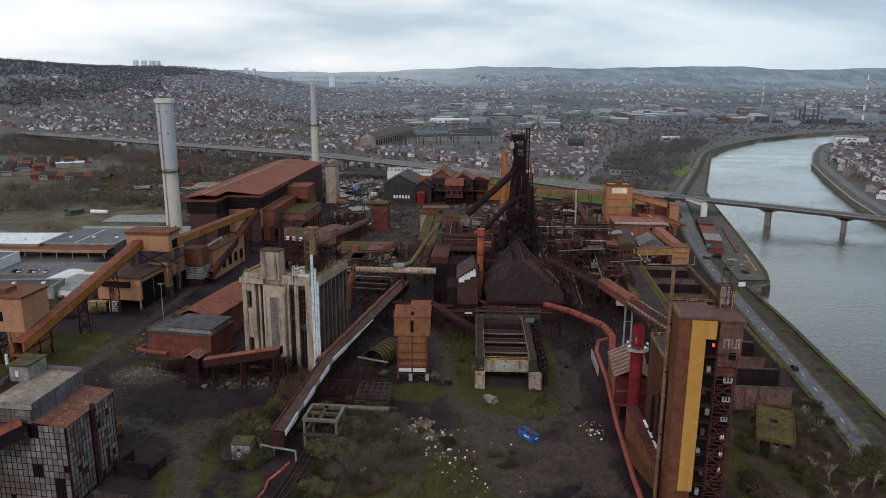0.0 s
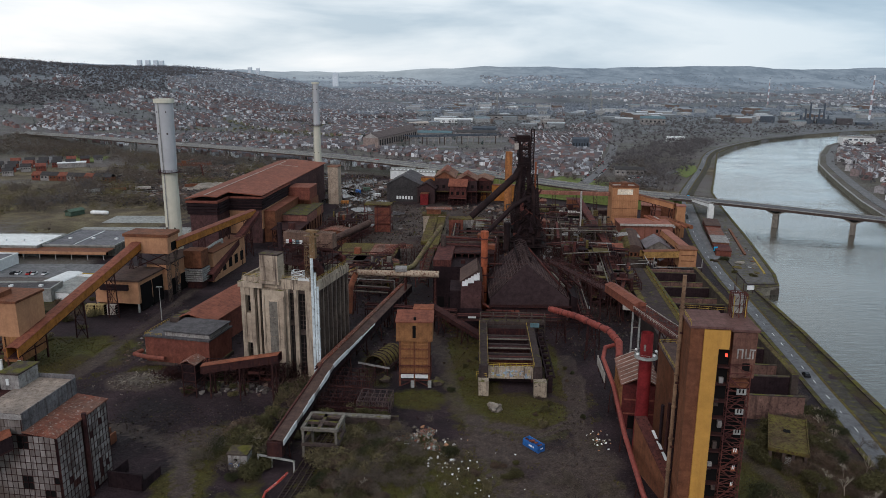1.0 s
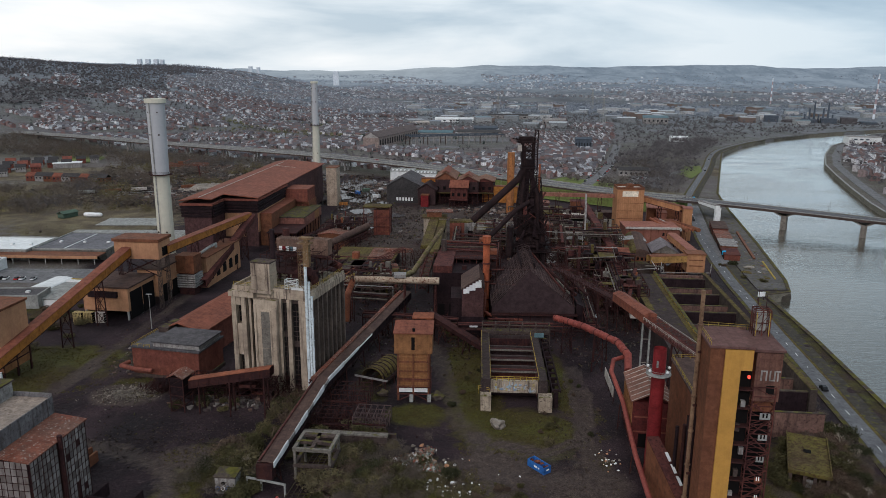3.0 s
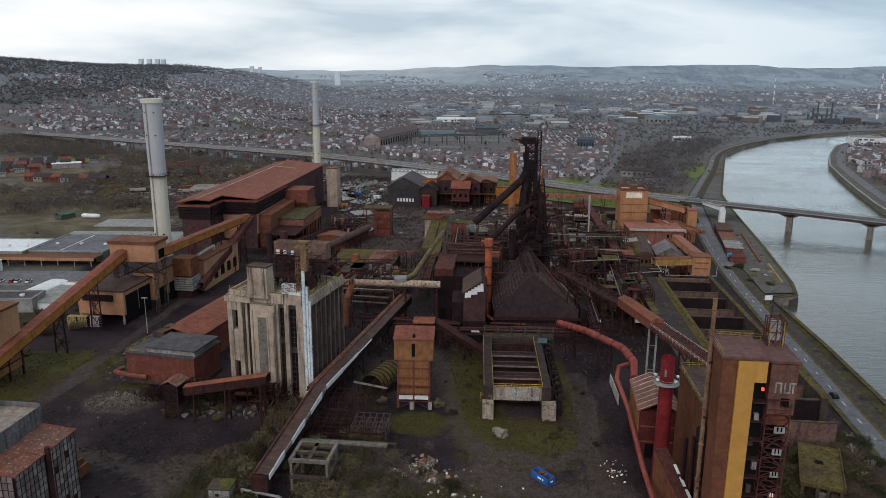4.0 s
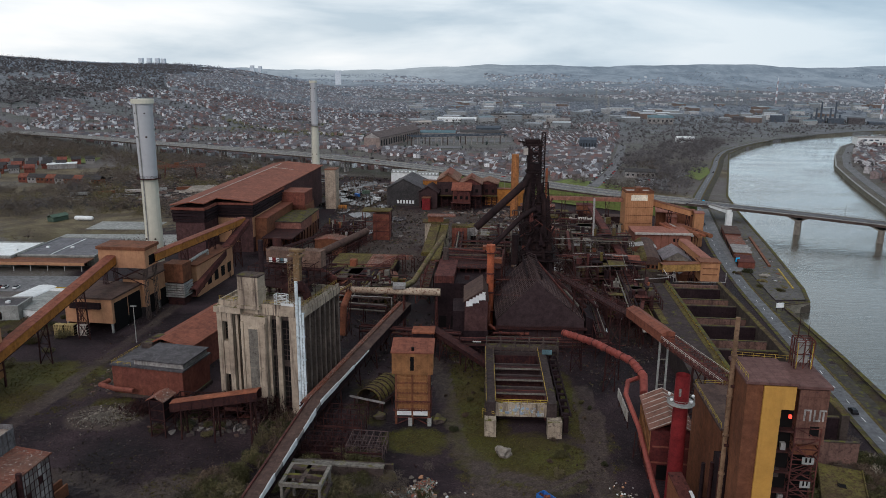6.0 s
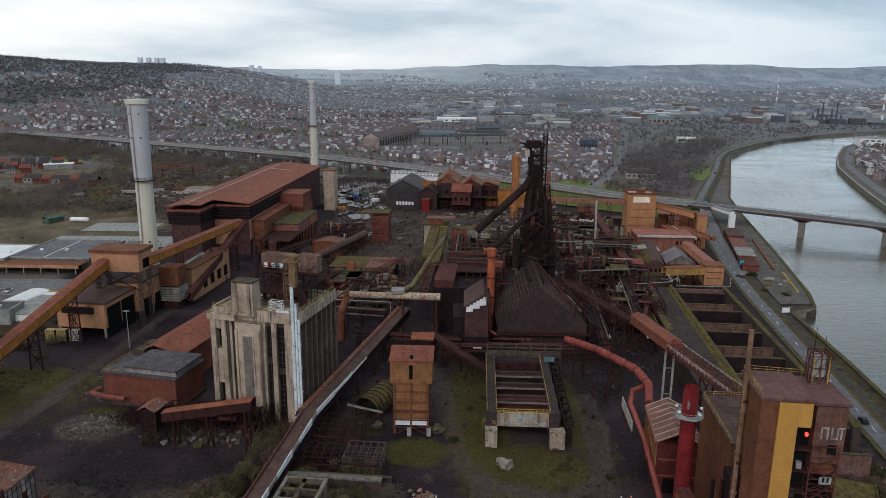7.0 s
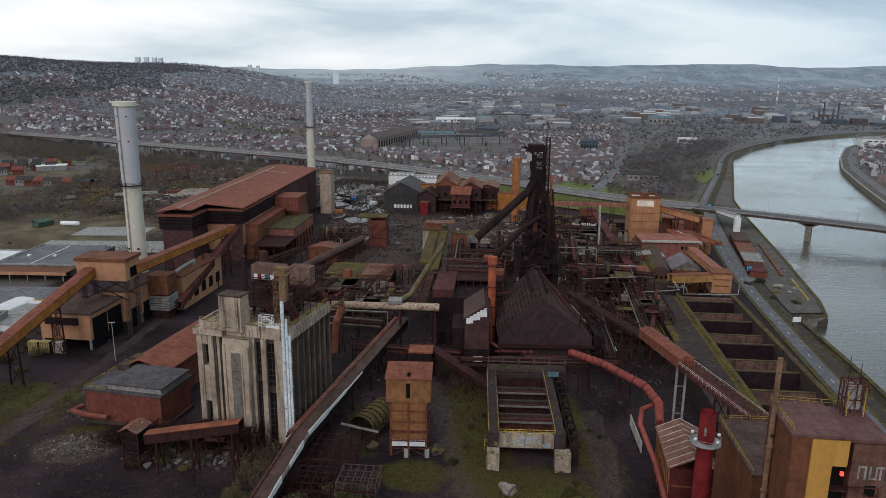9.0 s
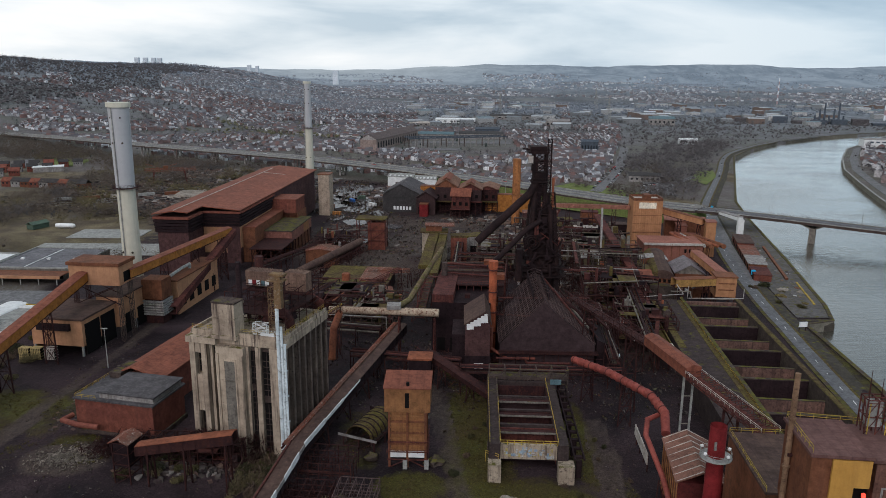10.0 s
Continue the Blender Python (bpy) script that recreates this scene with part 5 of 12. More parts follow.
# the great hall with the rust-red roof
hall = thing("sinter_hall", "huge steel hall with a rust-red roof and louvred sides", "industrial hall", pose(-108.3, 445.5, 0, 0, 0, -4.8))
bm = boxes((-37.5, -21, -18.5, 165, 0, 29.2), (-21, -0.4, 0.5, 165, 0, 29.2))
part("wall", bm, HALL_WALL, hall)
part("side_cladding", boxes((-0.38, -0.05, 0.7, 58, 9, 20.6), (-20.5, -8, 0.2, 0.48, 6, 20.4)), TAN, hall, "tan side cladding")
bm = bmesh.new()
for xa, za, xb, zb, yn in ((-39.5, 30.6, -28, 32.4, -20), (-28, 32.4, -20, 31.7, -20), (-20, 31.7, 1, 29.8, -1)):
    hexa(bm, [Vector(p) for p in ((xa, yn, za), (xb, yn, zb), (xb, 167, zb), (xa, 167, za), (xa, yn, za + 0.5), (xb, yn, zb + 0.5), (xb, 167, zb + 0.5), (xa, 167, za + 0.5))])
part("roof", bm, REDROOF, hall)
bm = bmesh.new()
beam(bm, (-28, -19, 33.0), (-28, 150, 33.0), 0.5, 0.3)
beam(bm, (-28, 128, 33.0), (-12, 128, 31.5), 0.4, 0.3)
part("ridge_cap", bm, ROOF_PALE, hall, "pale ridge strip")
for k in range(5):
    z = 28.2 - 1.75 * k
    bm = boxes((-39.2 + 0.2 * k, -19.8 - 0.2 * k, -19.9 + 0.2 * k, -18.2, z, z + 1.3), (-19.9, 1.0 - 0.2 * k, -0.9 + 0.2 * k, 0.9, z, z + 1.1), (-0.6, 1.2 - 0.2 * k, 0.9, 60, z, z + 1.1), (-21.2, -19.6, -18.2, -0.9, z, z + 1.3), (-39.2, -37.2, -18.2, 148, z, z + 1.3))
    part("louvre", bm, BLACKISH if k else REDWALL, hall)
bm = boxes((-0.2, 7, 4, 60, 0, 19.8), (-0.2, 16, 57, 78, 0, 18), (7, 22, 20, 62, 0, 8.5))
part("annex_wall", bm, BROWN, hall, "sooty brown side annex")
bm = boxes((-0.5, 15.5, 57, 76, 14.5, 26), )
part("red_block", bm, REDWALL, hall, "faded red block")
bm = boxes((0.2, 15.8, 56.7, 76.5, 26, 26.5), (0.4, 7.6, 3.6, 60.4, 19.8, 20.2))
part("block_roof", bm, REDROOF, hall)
bm = boxes((6.5, 23, 19, 63, 8.5, 14.5))
part("lower_block", bm, surface("dusty_pink_brown_cladding", (0.27, 0.115, 0.085), (0.22, 0.090, 0.068), (0.12, 0.052, 0.044), 0.8, streak=0.4, seam=2.0), hall)
for i in range(7):
    part("column", boxes((22.6, 23.1, 19.5 + 7 * i, 20 + 7 * i, -0.5, 8.6)), DARK, hall)
bm = boxes((6.2, 23.4, 18.6, 63.4, 14.5, 15))
part("lower_roof", bm, CONC_MOSS, hall, "mossy flat roof")
bm = boxes((22.8, 23.2, 45, 56, 9, 14.2))
part("panel", bm, ORANGE, hall)
bm = bmesh.new()
grid_frame(bm, 8, 24, -6, 18, 0, 10, 3, 3, 2, 0.5)
box(bm, 7, 25, -7, 19, 10, 10.6)
part("outer_frame", bm, DARK, hall)
for i in range(5):
    bm = boxes((7.01, 7.2, 8 + 10 * i, 13 + 10 * i, 2, 5.5))
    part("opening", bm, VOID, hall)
# grey-white panel tower at the far end of the hall
part("tower_cap", boxes((8.2, 17.2, 139.6, 152.4, 30, 30.6)), BROWN, hall)
bm = boxes((8.6, 16.8, 140, 152, 0, 30))
part("end_tower", bm, surface("cream_panel_cladding", (0.42, 0.33, 0.25), (0.36, 0.28, 0.21), (0.22, 0.15, 0.11), 0.85, streak=0.4, seam=3.0), hall, "cream panel-clad end tower")

# conveyor galleries on the west side
gallery("conveyor_gallery", "long orange conveyor gallery rising to a transfer house", (-145.6, 238, 8.2), (-137.5, 329, 24.6), 4.0, 3.4, REDROOF, ORANGE_BRIGHT, (0.45, 0.72), group="orange conveyors")
gallery("conveyor_gallery", "orange conveyor gallery between transfer house and hall", (-123, 333.5, 24.2), (-109.5, 428, 21.2), 3.8, 3.2, REDROOF, ORANGE_BRIGHT, (0.3, 0.6, 0.9), group="orange conveyors")
gallery("conveyor_gallery", "brown conveyor gallery coming down from the hall to the ground", (-107.5, 429, 20.4), (-113, 352, 3.0), 3.4, 2.8, RUST, RUST, (0.2, 0.45), group="orange conveyors")
xf = thing("transfer_house", "tan transfer house raised on lattice legs", "transfer house", pose(-132.4, 333, 0.6, 0, 0, -6))
part("wall", boxes((-10.2, 10.2, -5.5, 5.5, 22.2, 30.3)), TAN, xf)
part("roof", boxes((-10.8, 10.8, -6.1, 6.1, 30.0, 31.3)), BROWN, xf)
for x, y in ((-9, -4), (9, -4), (9, 4), (-9, 4)):
    bm = bmesh.new()
    lattice(bm, (x, y, -0.5), (x, y, 22.2), 1.3, 1.3, 9, 0.16)
    part("leg", bm, CONC_DARK if x > 0 else DARK, xf)
bm = bmesh.new()
for sg in (-4, 4):
    beam(bm, (-9, sg, 14), (9, sg, 22), 0.3)
    beam(bm, (9, sg, 14), (-9, sg, 22), 0.3)
part("brace", bm, DARK, xf)
part("opening", boxes((10.1, 10.3, -2.4, 2.4, 23, 27)), VOID, xf)

ot = thing("transfer_tower", "orange-tan transfer tower on dark steel legs", "transfer tower", pose(-155, 246, 0, 0, 0, -6))
part("wall", boxes((-8.5, 8.5, 0, 15, 13, 25.4)), TAN, ot)
part("lower_wall", boxes((1.5, 8.2, 0.2, 14, 3.5, 12.9)), ORANGE, ot, "stained orange lower wall")
part("roof", boxes((-9, 9, -0.5, 15.5, 25.4, 26.2), (-6, 1, 3, 9, 26.2, 28)), BROWN, ot)
part("band", boxes((1.4, 8.7, -0.15, 0.2, 7.2, 8.2), (1.4, 8.7, -0.15, 0.2, 4.4, 5.4)), BROWN, ot)
for i in range(3):
    part("opening", boxes((-8 + 3.2 * i, -5.6 + 3.2 * i, -0.12, 0.4, 15 + i, 18.5 + i)), VOID, ot)
bm = bmesh.new()
grid_frame(bm, -8, 8, 0.5, 14.5, -0.5, 13, 3, 2, 2, 0.6)
part("leg_frame", bm, DARK, ot)
for x in (-7, 0.5, 7.5):
    bm = bmesh.new()
    tube(bm, (x, -0.6, -0.5), (x, -0.6, 4.5), 0.55, 0.55, 10)
    part("white_leg", bm, WHITE, ot, "white painted leg")
bm = bmesh.new()
railing(bm, [(-8.5, -1.4, 17), (0.5, -1.4, 17), (0.5, -1.4, 20)], 1.1)
part("railing", bm, RAIL_YELLOW, ot)

cb_ = thing("crusher_house", "tan crusher building with dark open side bays", "industrial building", pose(-141.2, 312, 0, 0, 0, -8))
part("wall", boxes((-10.5, 10, 0, 22, 4, 14.2), (2, 12, 22, 52, 4, 16), (-10.5, -9.8, 0.3, 50, 0, 4)), TAN, cb_)
part("roof", boxes((-11.2, 10.8, -0.8, 22.5, 14.2, 14.9), (1.4, 12.6, 22.5, 52.5, 16, 16.6)), GALLERY_ROOF, cb_)
part("canopy", boxes((-7.5, 5.5, -1.4, 0, 10.2, 12.6)), BLACKISH, cb_)
for i in range(2):
    part("bay", boxes((10.01, 10.2, 1.6 + 10 * i, 10.8 + 10 * i, 0.3, 12.2)), VOID, cb_)
for i in range(3):
    part("bay", boxes((12.01, 12.2, 25 + 9 * i, 31 + 9 * i, 0.5, 8.5)), VOID, cb_)
for x, y in ((9.3, 0.5), (9.3, 11), (-9.8, 0.5), (9.3, 21), (11.5, 33), (11.5, 42), (11.5, 51)):
    bm = boxes((x - 0.35, x + 0.35, y - 0.35, y + 0.35, -0.5, 4))
    part("leg", bm, CONC_GREY, cb_)
bm = bmesh.new()
lattice(bm, (-2.5, -2, -0.5), (-2.5, -2, 13), 1.2, 1.2, 6, 0.15)
part("stair_tower", bm, DARK, cb_)
sl = thing("sludge_hopper", "brown hopper box over stacked pale louvres", "hopper", pose(-119, 352, 0, 0, 0, -8))
part("box", boxes((-4.5, 4.5, -4, 4, 10.5, 19)), BROWN, sl)
for k in range(6):
    part("louvre", boxes((-4.7, 4.7, -4.3, 4.3, 3.6 + 1.1 * k, 4.3 + 1.1 * k)), SHEETING, sl)
part("base", boxes((-3.8, 3.8, -3.4, 3.4, -0.5, 10.4)), DARK, sl)
wp = thing("duct_house", "long tan duct house beside the chimney", "industrial building", pose(-117, 360, 0, 0, 0, -8))
part("wall", boxes((-4, 4, 0, 40, 0, 15)), TAN, wp)
part("roof", boxes((-4.5, 4.5, -0.4, 40.4, 15, 15.6)), BROWN, wp)
bm = bmesh.new()
pipe_run(bm, [Vector((0, -3, 16.5)), Vector((0, 12, 17.5)), Vector((0, 20, 17.5)), Vector((0, 20, 14))], 0.7)
part("duct", bm, CONC_GREY, wp)
for i in range(5):
    part("opening", boxes((4.01, 4.15, 3 + 7.5 * i, 7 + 7.5 * i, 3, 8)), VOID, wp)

# the red brick building with the grey roof
rb = thing("pump_house", "faded red flat-roofed building with a grey felt roof", "industrial building", pose(-106.2, 253.2, 0, 0, 0, -13))
part("wall", boxes((0, 25.5, 0, 16, 0.3, 10.6), (3, 17, 16, 60, 0, 11.6)), REDWALL, rb)
part("roof", boxes((-0.5, 26, -0.5, 16.5, 10.6, 11.1)), ROOF_GREY, rb)
part("upper_wall", boxes((7.5, 25.2, 1.2, 15.4, 11.1, 12.7)), SHEETING, rb, "pale raised clerestory wall")
part("upper_roof", boxes((7, 25.7, 0.7, 16, 12.7, 13.1)), ROOF_GREY, rb)
part("plinth", boxes((-0.4, 26, -0.4, 16.3, -0.8, 1.2)), CONC_DARK, rb)
bm = bmesh.new()
gable(bm, 2, 18, 16.5, 61, 11.6, 14.2, "y", 0.5, 0.4, 0.35)
part("rear_roof", bm, REDROOF, rb, "rust-red pitched roof")
bm = bmesh.new()
pipe_run(bm, [Vector((-3, 2, 4)), Vector((-3.6, -1.6, 4)), Vector((2, -2.4, 3.6)), Vector((9, -2.4, 3.6))], 0.8)
part("pipe", bm, REDWALL, rb)
bm = bmesh.new()
railing(bm, [(0, 0, 11.1), (7, 0, 11.1)], 1.0)
railing(bm, [(0, 16, 11.1), (0, 0, 11.1)], 1.0)
part("railing", bm, RAIL_YELLOW, rb)
bm = boxes((1, 5, 14.5, 18.5, 11, 13), (2, 5.5, 19, 23, 0, 13.5))
part("roof_box", bm, CONC_DARK, rb)

# the concrete bunker tower with pilasters
sb = thing("bunker_tower", "tall stained pale concrete bunker block with pilasters", "bunker tower", pose(-67.2, 241.8, 0, 0, 0, -15.5) @ Matrix.Diagonal((0.90, 0.72, 1.048, 1)))
# Core darker than the bays: recess shade is put into its colour.
part("core", boxes((0.8, 29, 3.2, 39, 0, 31.5)), CONC_DARK, sb, "dark grimy core wall")
part("cornice", boxes((-0.6, 31, 2, 40, 31.5, 33.6), (-1, 9.2, -0.6, 3, 31.5, 33.2)), BUNKER, sb)
part("parapet", boxes((-0.4, 30.6, 2.2, 2.7, 33.6, 34.6), (30.2, 30.7, 2.7, 39.6, 33.6, 34.6), (-0.4, 0.1, 2.7, 39.6, 33.6, 34.6)), BUNKER, sb)
# front bays
part("corner_bay", boxes((-0.2, 1.6, 0, 9, -0.5, 31.5), (3.8, 5.6, 0, 4, -0.5, 31.5), (1.6, 3.8, 0.7, 4, 12.2, 22.5), (1.6, 3.8, 0.7, 4, -0.5, 2.8), (1.6, 3.8, 0.4, 4, 28.6, 31.5)), BUNKER, sb)
part("centre_bay", boxes((9.2, 18.3, -0.8, 3.4, -0.5, 31.3)), BUNKER, sb)
for x in (9.75, 17.75):
    part("pilaster", boxes((x - 0.45, x + 0.45, -1.4, -0.6, -0.5, 29.5)), BUNKER, sb)
part("panel", boxes((12.0, 15.4, -0.95, -0.79, 3, 27.5)), CONC_MID, sb, "darker sunk panel")
part("panel_frame", boxes((11.5, 12.0, -1.05, -0.78, 3, 28), (15.4, 15.9, -1.05, -0.78, 3, 28), (12.0, 15.4, -1.05, -0.78, 27.5, 28)), BUNKER, sb)
for z in (9, 15.5, 22):
    part("string_course", boxes((9.25, 18.25, -0.95, -0.78, z, z + 0.25)), BUNKER, sb)
for x0, x1 in ((6.2, 7.1), (8.2, 9.2), (18.3, 19.2), (21.4, 23), (26, 29.6)):
    part("pilaster", boxes((x0, x1, 1.2, 3.4, -0.5, 31.5)), BUNKER, sb)
for x0, x1, z0, z1 in ((1.7, 3.7, 22.8, 28.4), (19.3, 21.3, 21, 30), (23.2, 25.8, 18, 30), (7.1, 8.1, 4, 30), (19.3, 21.3, 3, 19), (23.2, 25.8, 2, 16), (1.7, 3.7, 3, 12)):
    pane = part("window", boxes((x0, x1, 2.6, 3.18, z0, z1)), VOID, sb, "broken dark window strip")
    bm = bmesh.new()
    for k in range(int((z1 - z0) / 1.6)):
        box(bm, x0, x1, 2.45, 2.6, z0 + 1.6 * k, z0 + 1.6 * k + 0.18)
    box(bm, (x0 + x1) / 2 - 0.08, (x0 + x1) / 2 + 0.08, 2.45, 2.6, z0, z1)
    part("glazing_bar", bm, CONC_DARK, pane)
# Ribs and lintels here use the copy with side shade in its colour.
for i in range(8):
    y = 3.6 + 5.0 * i
    part("rib", boxes((28.4, 30.6, y, y + 1.25, -0.5, 31.5)), BUNKER_SHADED, sb)
    if i < 7:
        part("slender_rib", boxes((28.7, 29.5, y + 2.9, y + 3.4, -0.5, 30.4)), CONC_DARK, sb)
        part("lintel", boxes((28.7, 30.0, y + 1.25, y + 5.0, 30.6, 31.5)), BUNKER_SHADED, sb)
part("rib_base", boxes((28.8, 30.7, 3.5, 39.5, -0.5, 1.8)), CONC_DARK, sb)
part("head_house", boxes((8.4, 15.8, 0, 6.5, 33.2, 42.6)), BUNKER, sb, "square concrete stair head")
part("head_band", boxes((8.0, 16.2, -0.4, 6.9, 33.2, 34.2)), BUNKER, sb)
part("head_cap", boxes((8.2, 16, -0.2, 6.7, 42.6, 43.0)), CONC_DARK, sb)
part("head_course", boxes((8.2, 16.0, -0.2, 6.7, 38.6, 38.9)), BUNKER, sb)
bm = bmesh.new()
tube(bm, (13.4, 9.5, 33.6), (13.4, 9.5, 52), 0.95, 0.9, 12)
part("head_flue", bm, BLACKISH, sb, "black steel flue behind the stair head", True)
bm = bmesh.new()
railing(bm, [(0, 2.6, 34.6), (8, 2.6, 34.6)], 1.1)
railing(bm, [(16.5, 2.6, 34.6), (30, 2.6, 34.6), (30, 39, 34.6)], 1.1)
part("railing", bm, RAIL_YELLOW, sb)
rr = random.Random(5)
bm = bmesh.new()
grid_frame(bm, 8, 28, 10, 40, 33.6, 43.6, 4, 5, 3, 0.2, True, rr)
box(bm, 8, 27, 12, 40, 37.4, 37.7)
box(bm, 7, 28.5, 24, 36, 41.2, 41.5)
railing(bm, [(7, 24, 41.5), (28.5, 24, 41.5)], 1.1)
part("roof_frame", bm, DARK, sb)
for k in range(7):
    bm = bmesh.new()
    x, y = rr.uniform(9, 25), rr.uniform(14, 38)
    if k % 2:
        tube(bm, (x, y, 33.6), (x, y, 33.6 + rr.uniform(3, 6)), rr.uniform(0.4, 0.9), n=12)
    else:
        box(bm, x - 2, x + 2, y - 2.5, y + 2.5, 37.7, 37.7 + rr.uniform(2, 4.5))
    part("plant_unit", bm, rr.choice([RUST, CONC_DARK, GALLERY_ROOF, CONC_MID]), sb)
CABIN_BROWN = surface("dusty_brown_cabin_sheets", (0.20, 0.125, 0.092), (0.155, 0.095, 0.072), (0.085, 0.05, 0.04), 0.8, streak=0.4)
for x0, x1, y0, y1, z0, z1 in ((8, 19, 26, 31.5, 42.2, 46.3), (21.5, 28.6, 27, 32, 41.5, 46.6)):
    part("roof_cabin", boxes((x0, x1, y0, y1, z0, z1)), CABIN_BROWN, sb, "brown ribbed cabin")
    for q in range(int((x1 - x0) / 0.9)):
        part("cabin_rib", boxes((x0 + 0.9 * q, x0 + 0.9 * q + 0.25, y0 - 0.18, y0, z0, z1), (x0 + 0.9 * q, x0 + 0.9 * q + 0.25, y0, y1, z1, z1 + 0.15)), CABIN_BROWN, sb)
for q, (x, mt) in enumerate(((9, WHITE), (10.4, RED), (11.8, WHITE), (13.4, TEAL_ROOF), (14.9, WHITE))):
    part("spray_patch", boxes((x, x + 1.3, 25.74, 25.8, 42.5, 43.9)), mt, sb)
bm = bmesh.new()
pipe_run(bm, [Vector((24 - 4.2 * math.cos(math.pi * i / 8), 14, 34.5 + 4.2 * math.sin(math.pi * i / 8))) for i in range(9)], 1.5, 12)
bmesh.ops.remove_doubles(bm, verts=bm.verts[:], dist=0.02)
part("duct_bend", bm, DARK, sb)
hop = bmesh.new()
hexa(hop, [Vector(p) for p in ((20, 20, 34.5), (26, 20, 34.5), (26, 25, 34.5), (20, 25, 34.5), (21.5, 21, 41), (24.5, 21, 41), (24.5, 24, 41), (21.5, 24, 41))])
part("hopper", hop, BLACKISH, sb)
bm = bmesh.new()
for k, x in enumerate((29.3, 30.5, 31.5)):
    tube(bm, (x, 0.9 - 0.2 * k, 0.5), (x, 0.9 - 0.2 * k, 42.5 - 4.5 * k), (0.6, 0.42, 0.42)[k], n=8)
for z in range(5, 34, 7):
    box(bm, 29.2, 31.6, 0.9, 2.2, z, z + 0.2)
part("white_pipe", bm, PIPE_PALE, sb, "bundle of pale vertical pipes")
bm = bmesh.new()
lattice(bm, (27.0, 3.5, 33.6), (27.0, 3.5, 47.5), 2.0, 2.0, 9, 0.16)
box(bm, 28.6, 30.6, 1.2, 3.4, 42.5, 49.4)
box(bm, 26.4, 31.4, 0.6, 4.6, 49.4, 49.8)
box(bm, 27.2, 31.8, 1.0, 4.0, 50.8, 51.4)
box(bm, 28.8, 30.4, 1.6, 3.2, 49.8, 50.8)
part("mast", bm, surface("ochre_rusted_mast", (0.20, 0.125, 0.060), (0.13, 0.075, 0.042), (0.30, 0.28, 0.25), 0.8, stains=(0.56, 0.68)), sb)
bm = bmesh.new()
lattice(bm, (22.5, 4.2, 33.8), (22.5, 4.2, 37.5), 4.5, 2.2, 4, 0.15)
box(bm, 23, 27.5, 2.4, 5.6, 34.2, 35.3)
part("white_frame", bm, WHITE, sb)
bm = bmesh.new()
tube(bm, (29, 40, 35.5), (18, 44, 38.5), 1.3, n=10)
part("roof_duct", bm, RUST, sb)
# the dark inner stack and white gutter pipe
bm = bmesh.new()
tube(bm, (2, 50, 0), (2, 50, 46), 1.6, n=14)
part("flue", bm, DARK, sb, "dark steel flue")

bf = thing("burnt_frame", "burnt-out dark steel frame against the bunker tower", "steel frame", pose(-80, 233.5, 0, 0, 0, -3))
rbf = random.Random(19)
bm = bmesh.new()
grid_frame(bm, 0, 28, 0, 6.5, -0.5, 7.5, 7, 2, 3, 0.26, True, rbf)
part("frame", bm, DARK, bf)
for k in range(9):
    x0, y0 = rbf.uniform(0, 22), rbf.uniform(0, 4)
    z0 = rbf.choice([2.2, 4.8, 7.2])
    part("deck", boxes((x0, x0 + rbf.uniform(2, 6), y0, y0 + rbf.uniform(1, 3), z0, z0 + 0.2)), rbf.choice([DARK, BLACKISH, RUST]), bf)
for k in range(10):
    x0, y0 = rbf.uniform(1, 27), rbf.uniform(0.5, 6)
    part("bin", boxes((x0 - 0.8, x0 + 0.8, y0 - 0.6, y0 + 0.6, 0, rbf.uniform(1, 3.5))), rbf.choice([BLACKISH, DARK, SOOT_BROWN]), bf)

# low conveyor at the foot of the bunker tower
gallery("conveyor_gallery", "short sloping conveyor with a rusty orange roof on thin legs", (-76.8, 226.0, 8.6), (-50.4, 221.6, 14.4), 3.0, 2.3, PIPE_ORANGE, DARK, (0.12, 0.5, 0.92))
lh = thing("loading_hut", "small dark hopper hut with a patched pitched roof", "hut", pose(-80.6, 227.6, 0, 0, 0, -13))
bm = bmesh.new()
grid_frame(bm, -2.3, 2.3, -2.5, 2.5, -0.5, 11.4, 1, 1, 4, 0.28)
part("frame", bm, DARK, lh)
part("bin", boxes((-2.1, 2.1, -2.3, 2.3, 4.6, 11.4)), BLACKISH, lh)
bm = bmesh.new()
gable(bm, -2.7, 2.7, -3.2, 3.2, 11.4, 12.8, "y", 0.2, 0.25)
part("roof", bm, ROOF_WORN, lh)

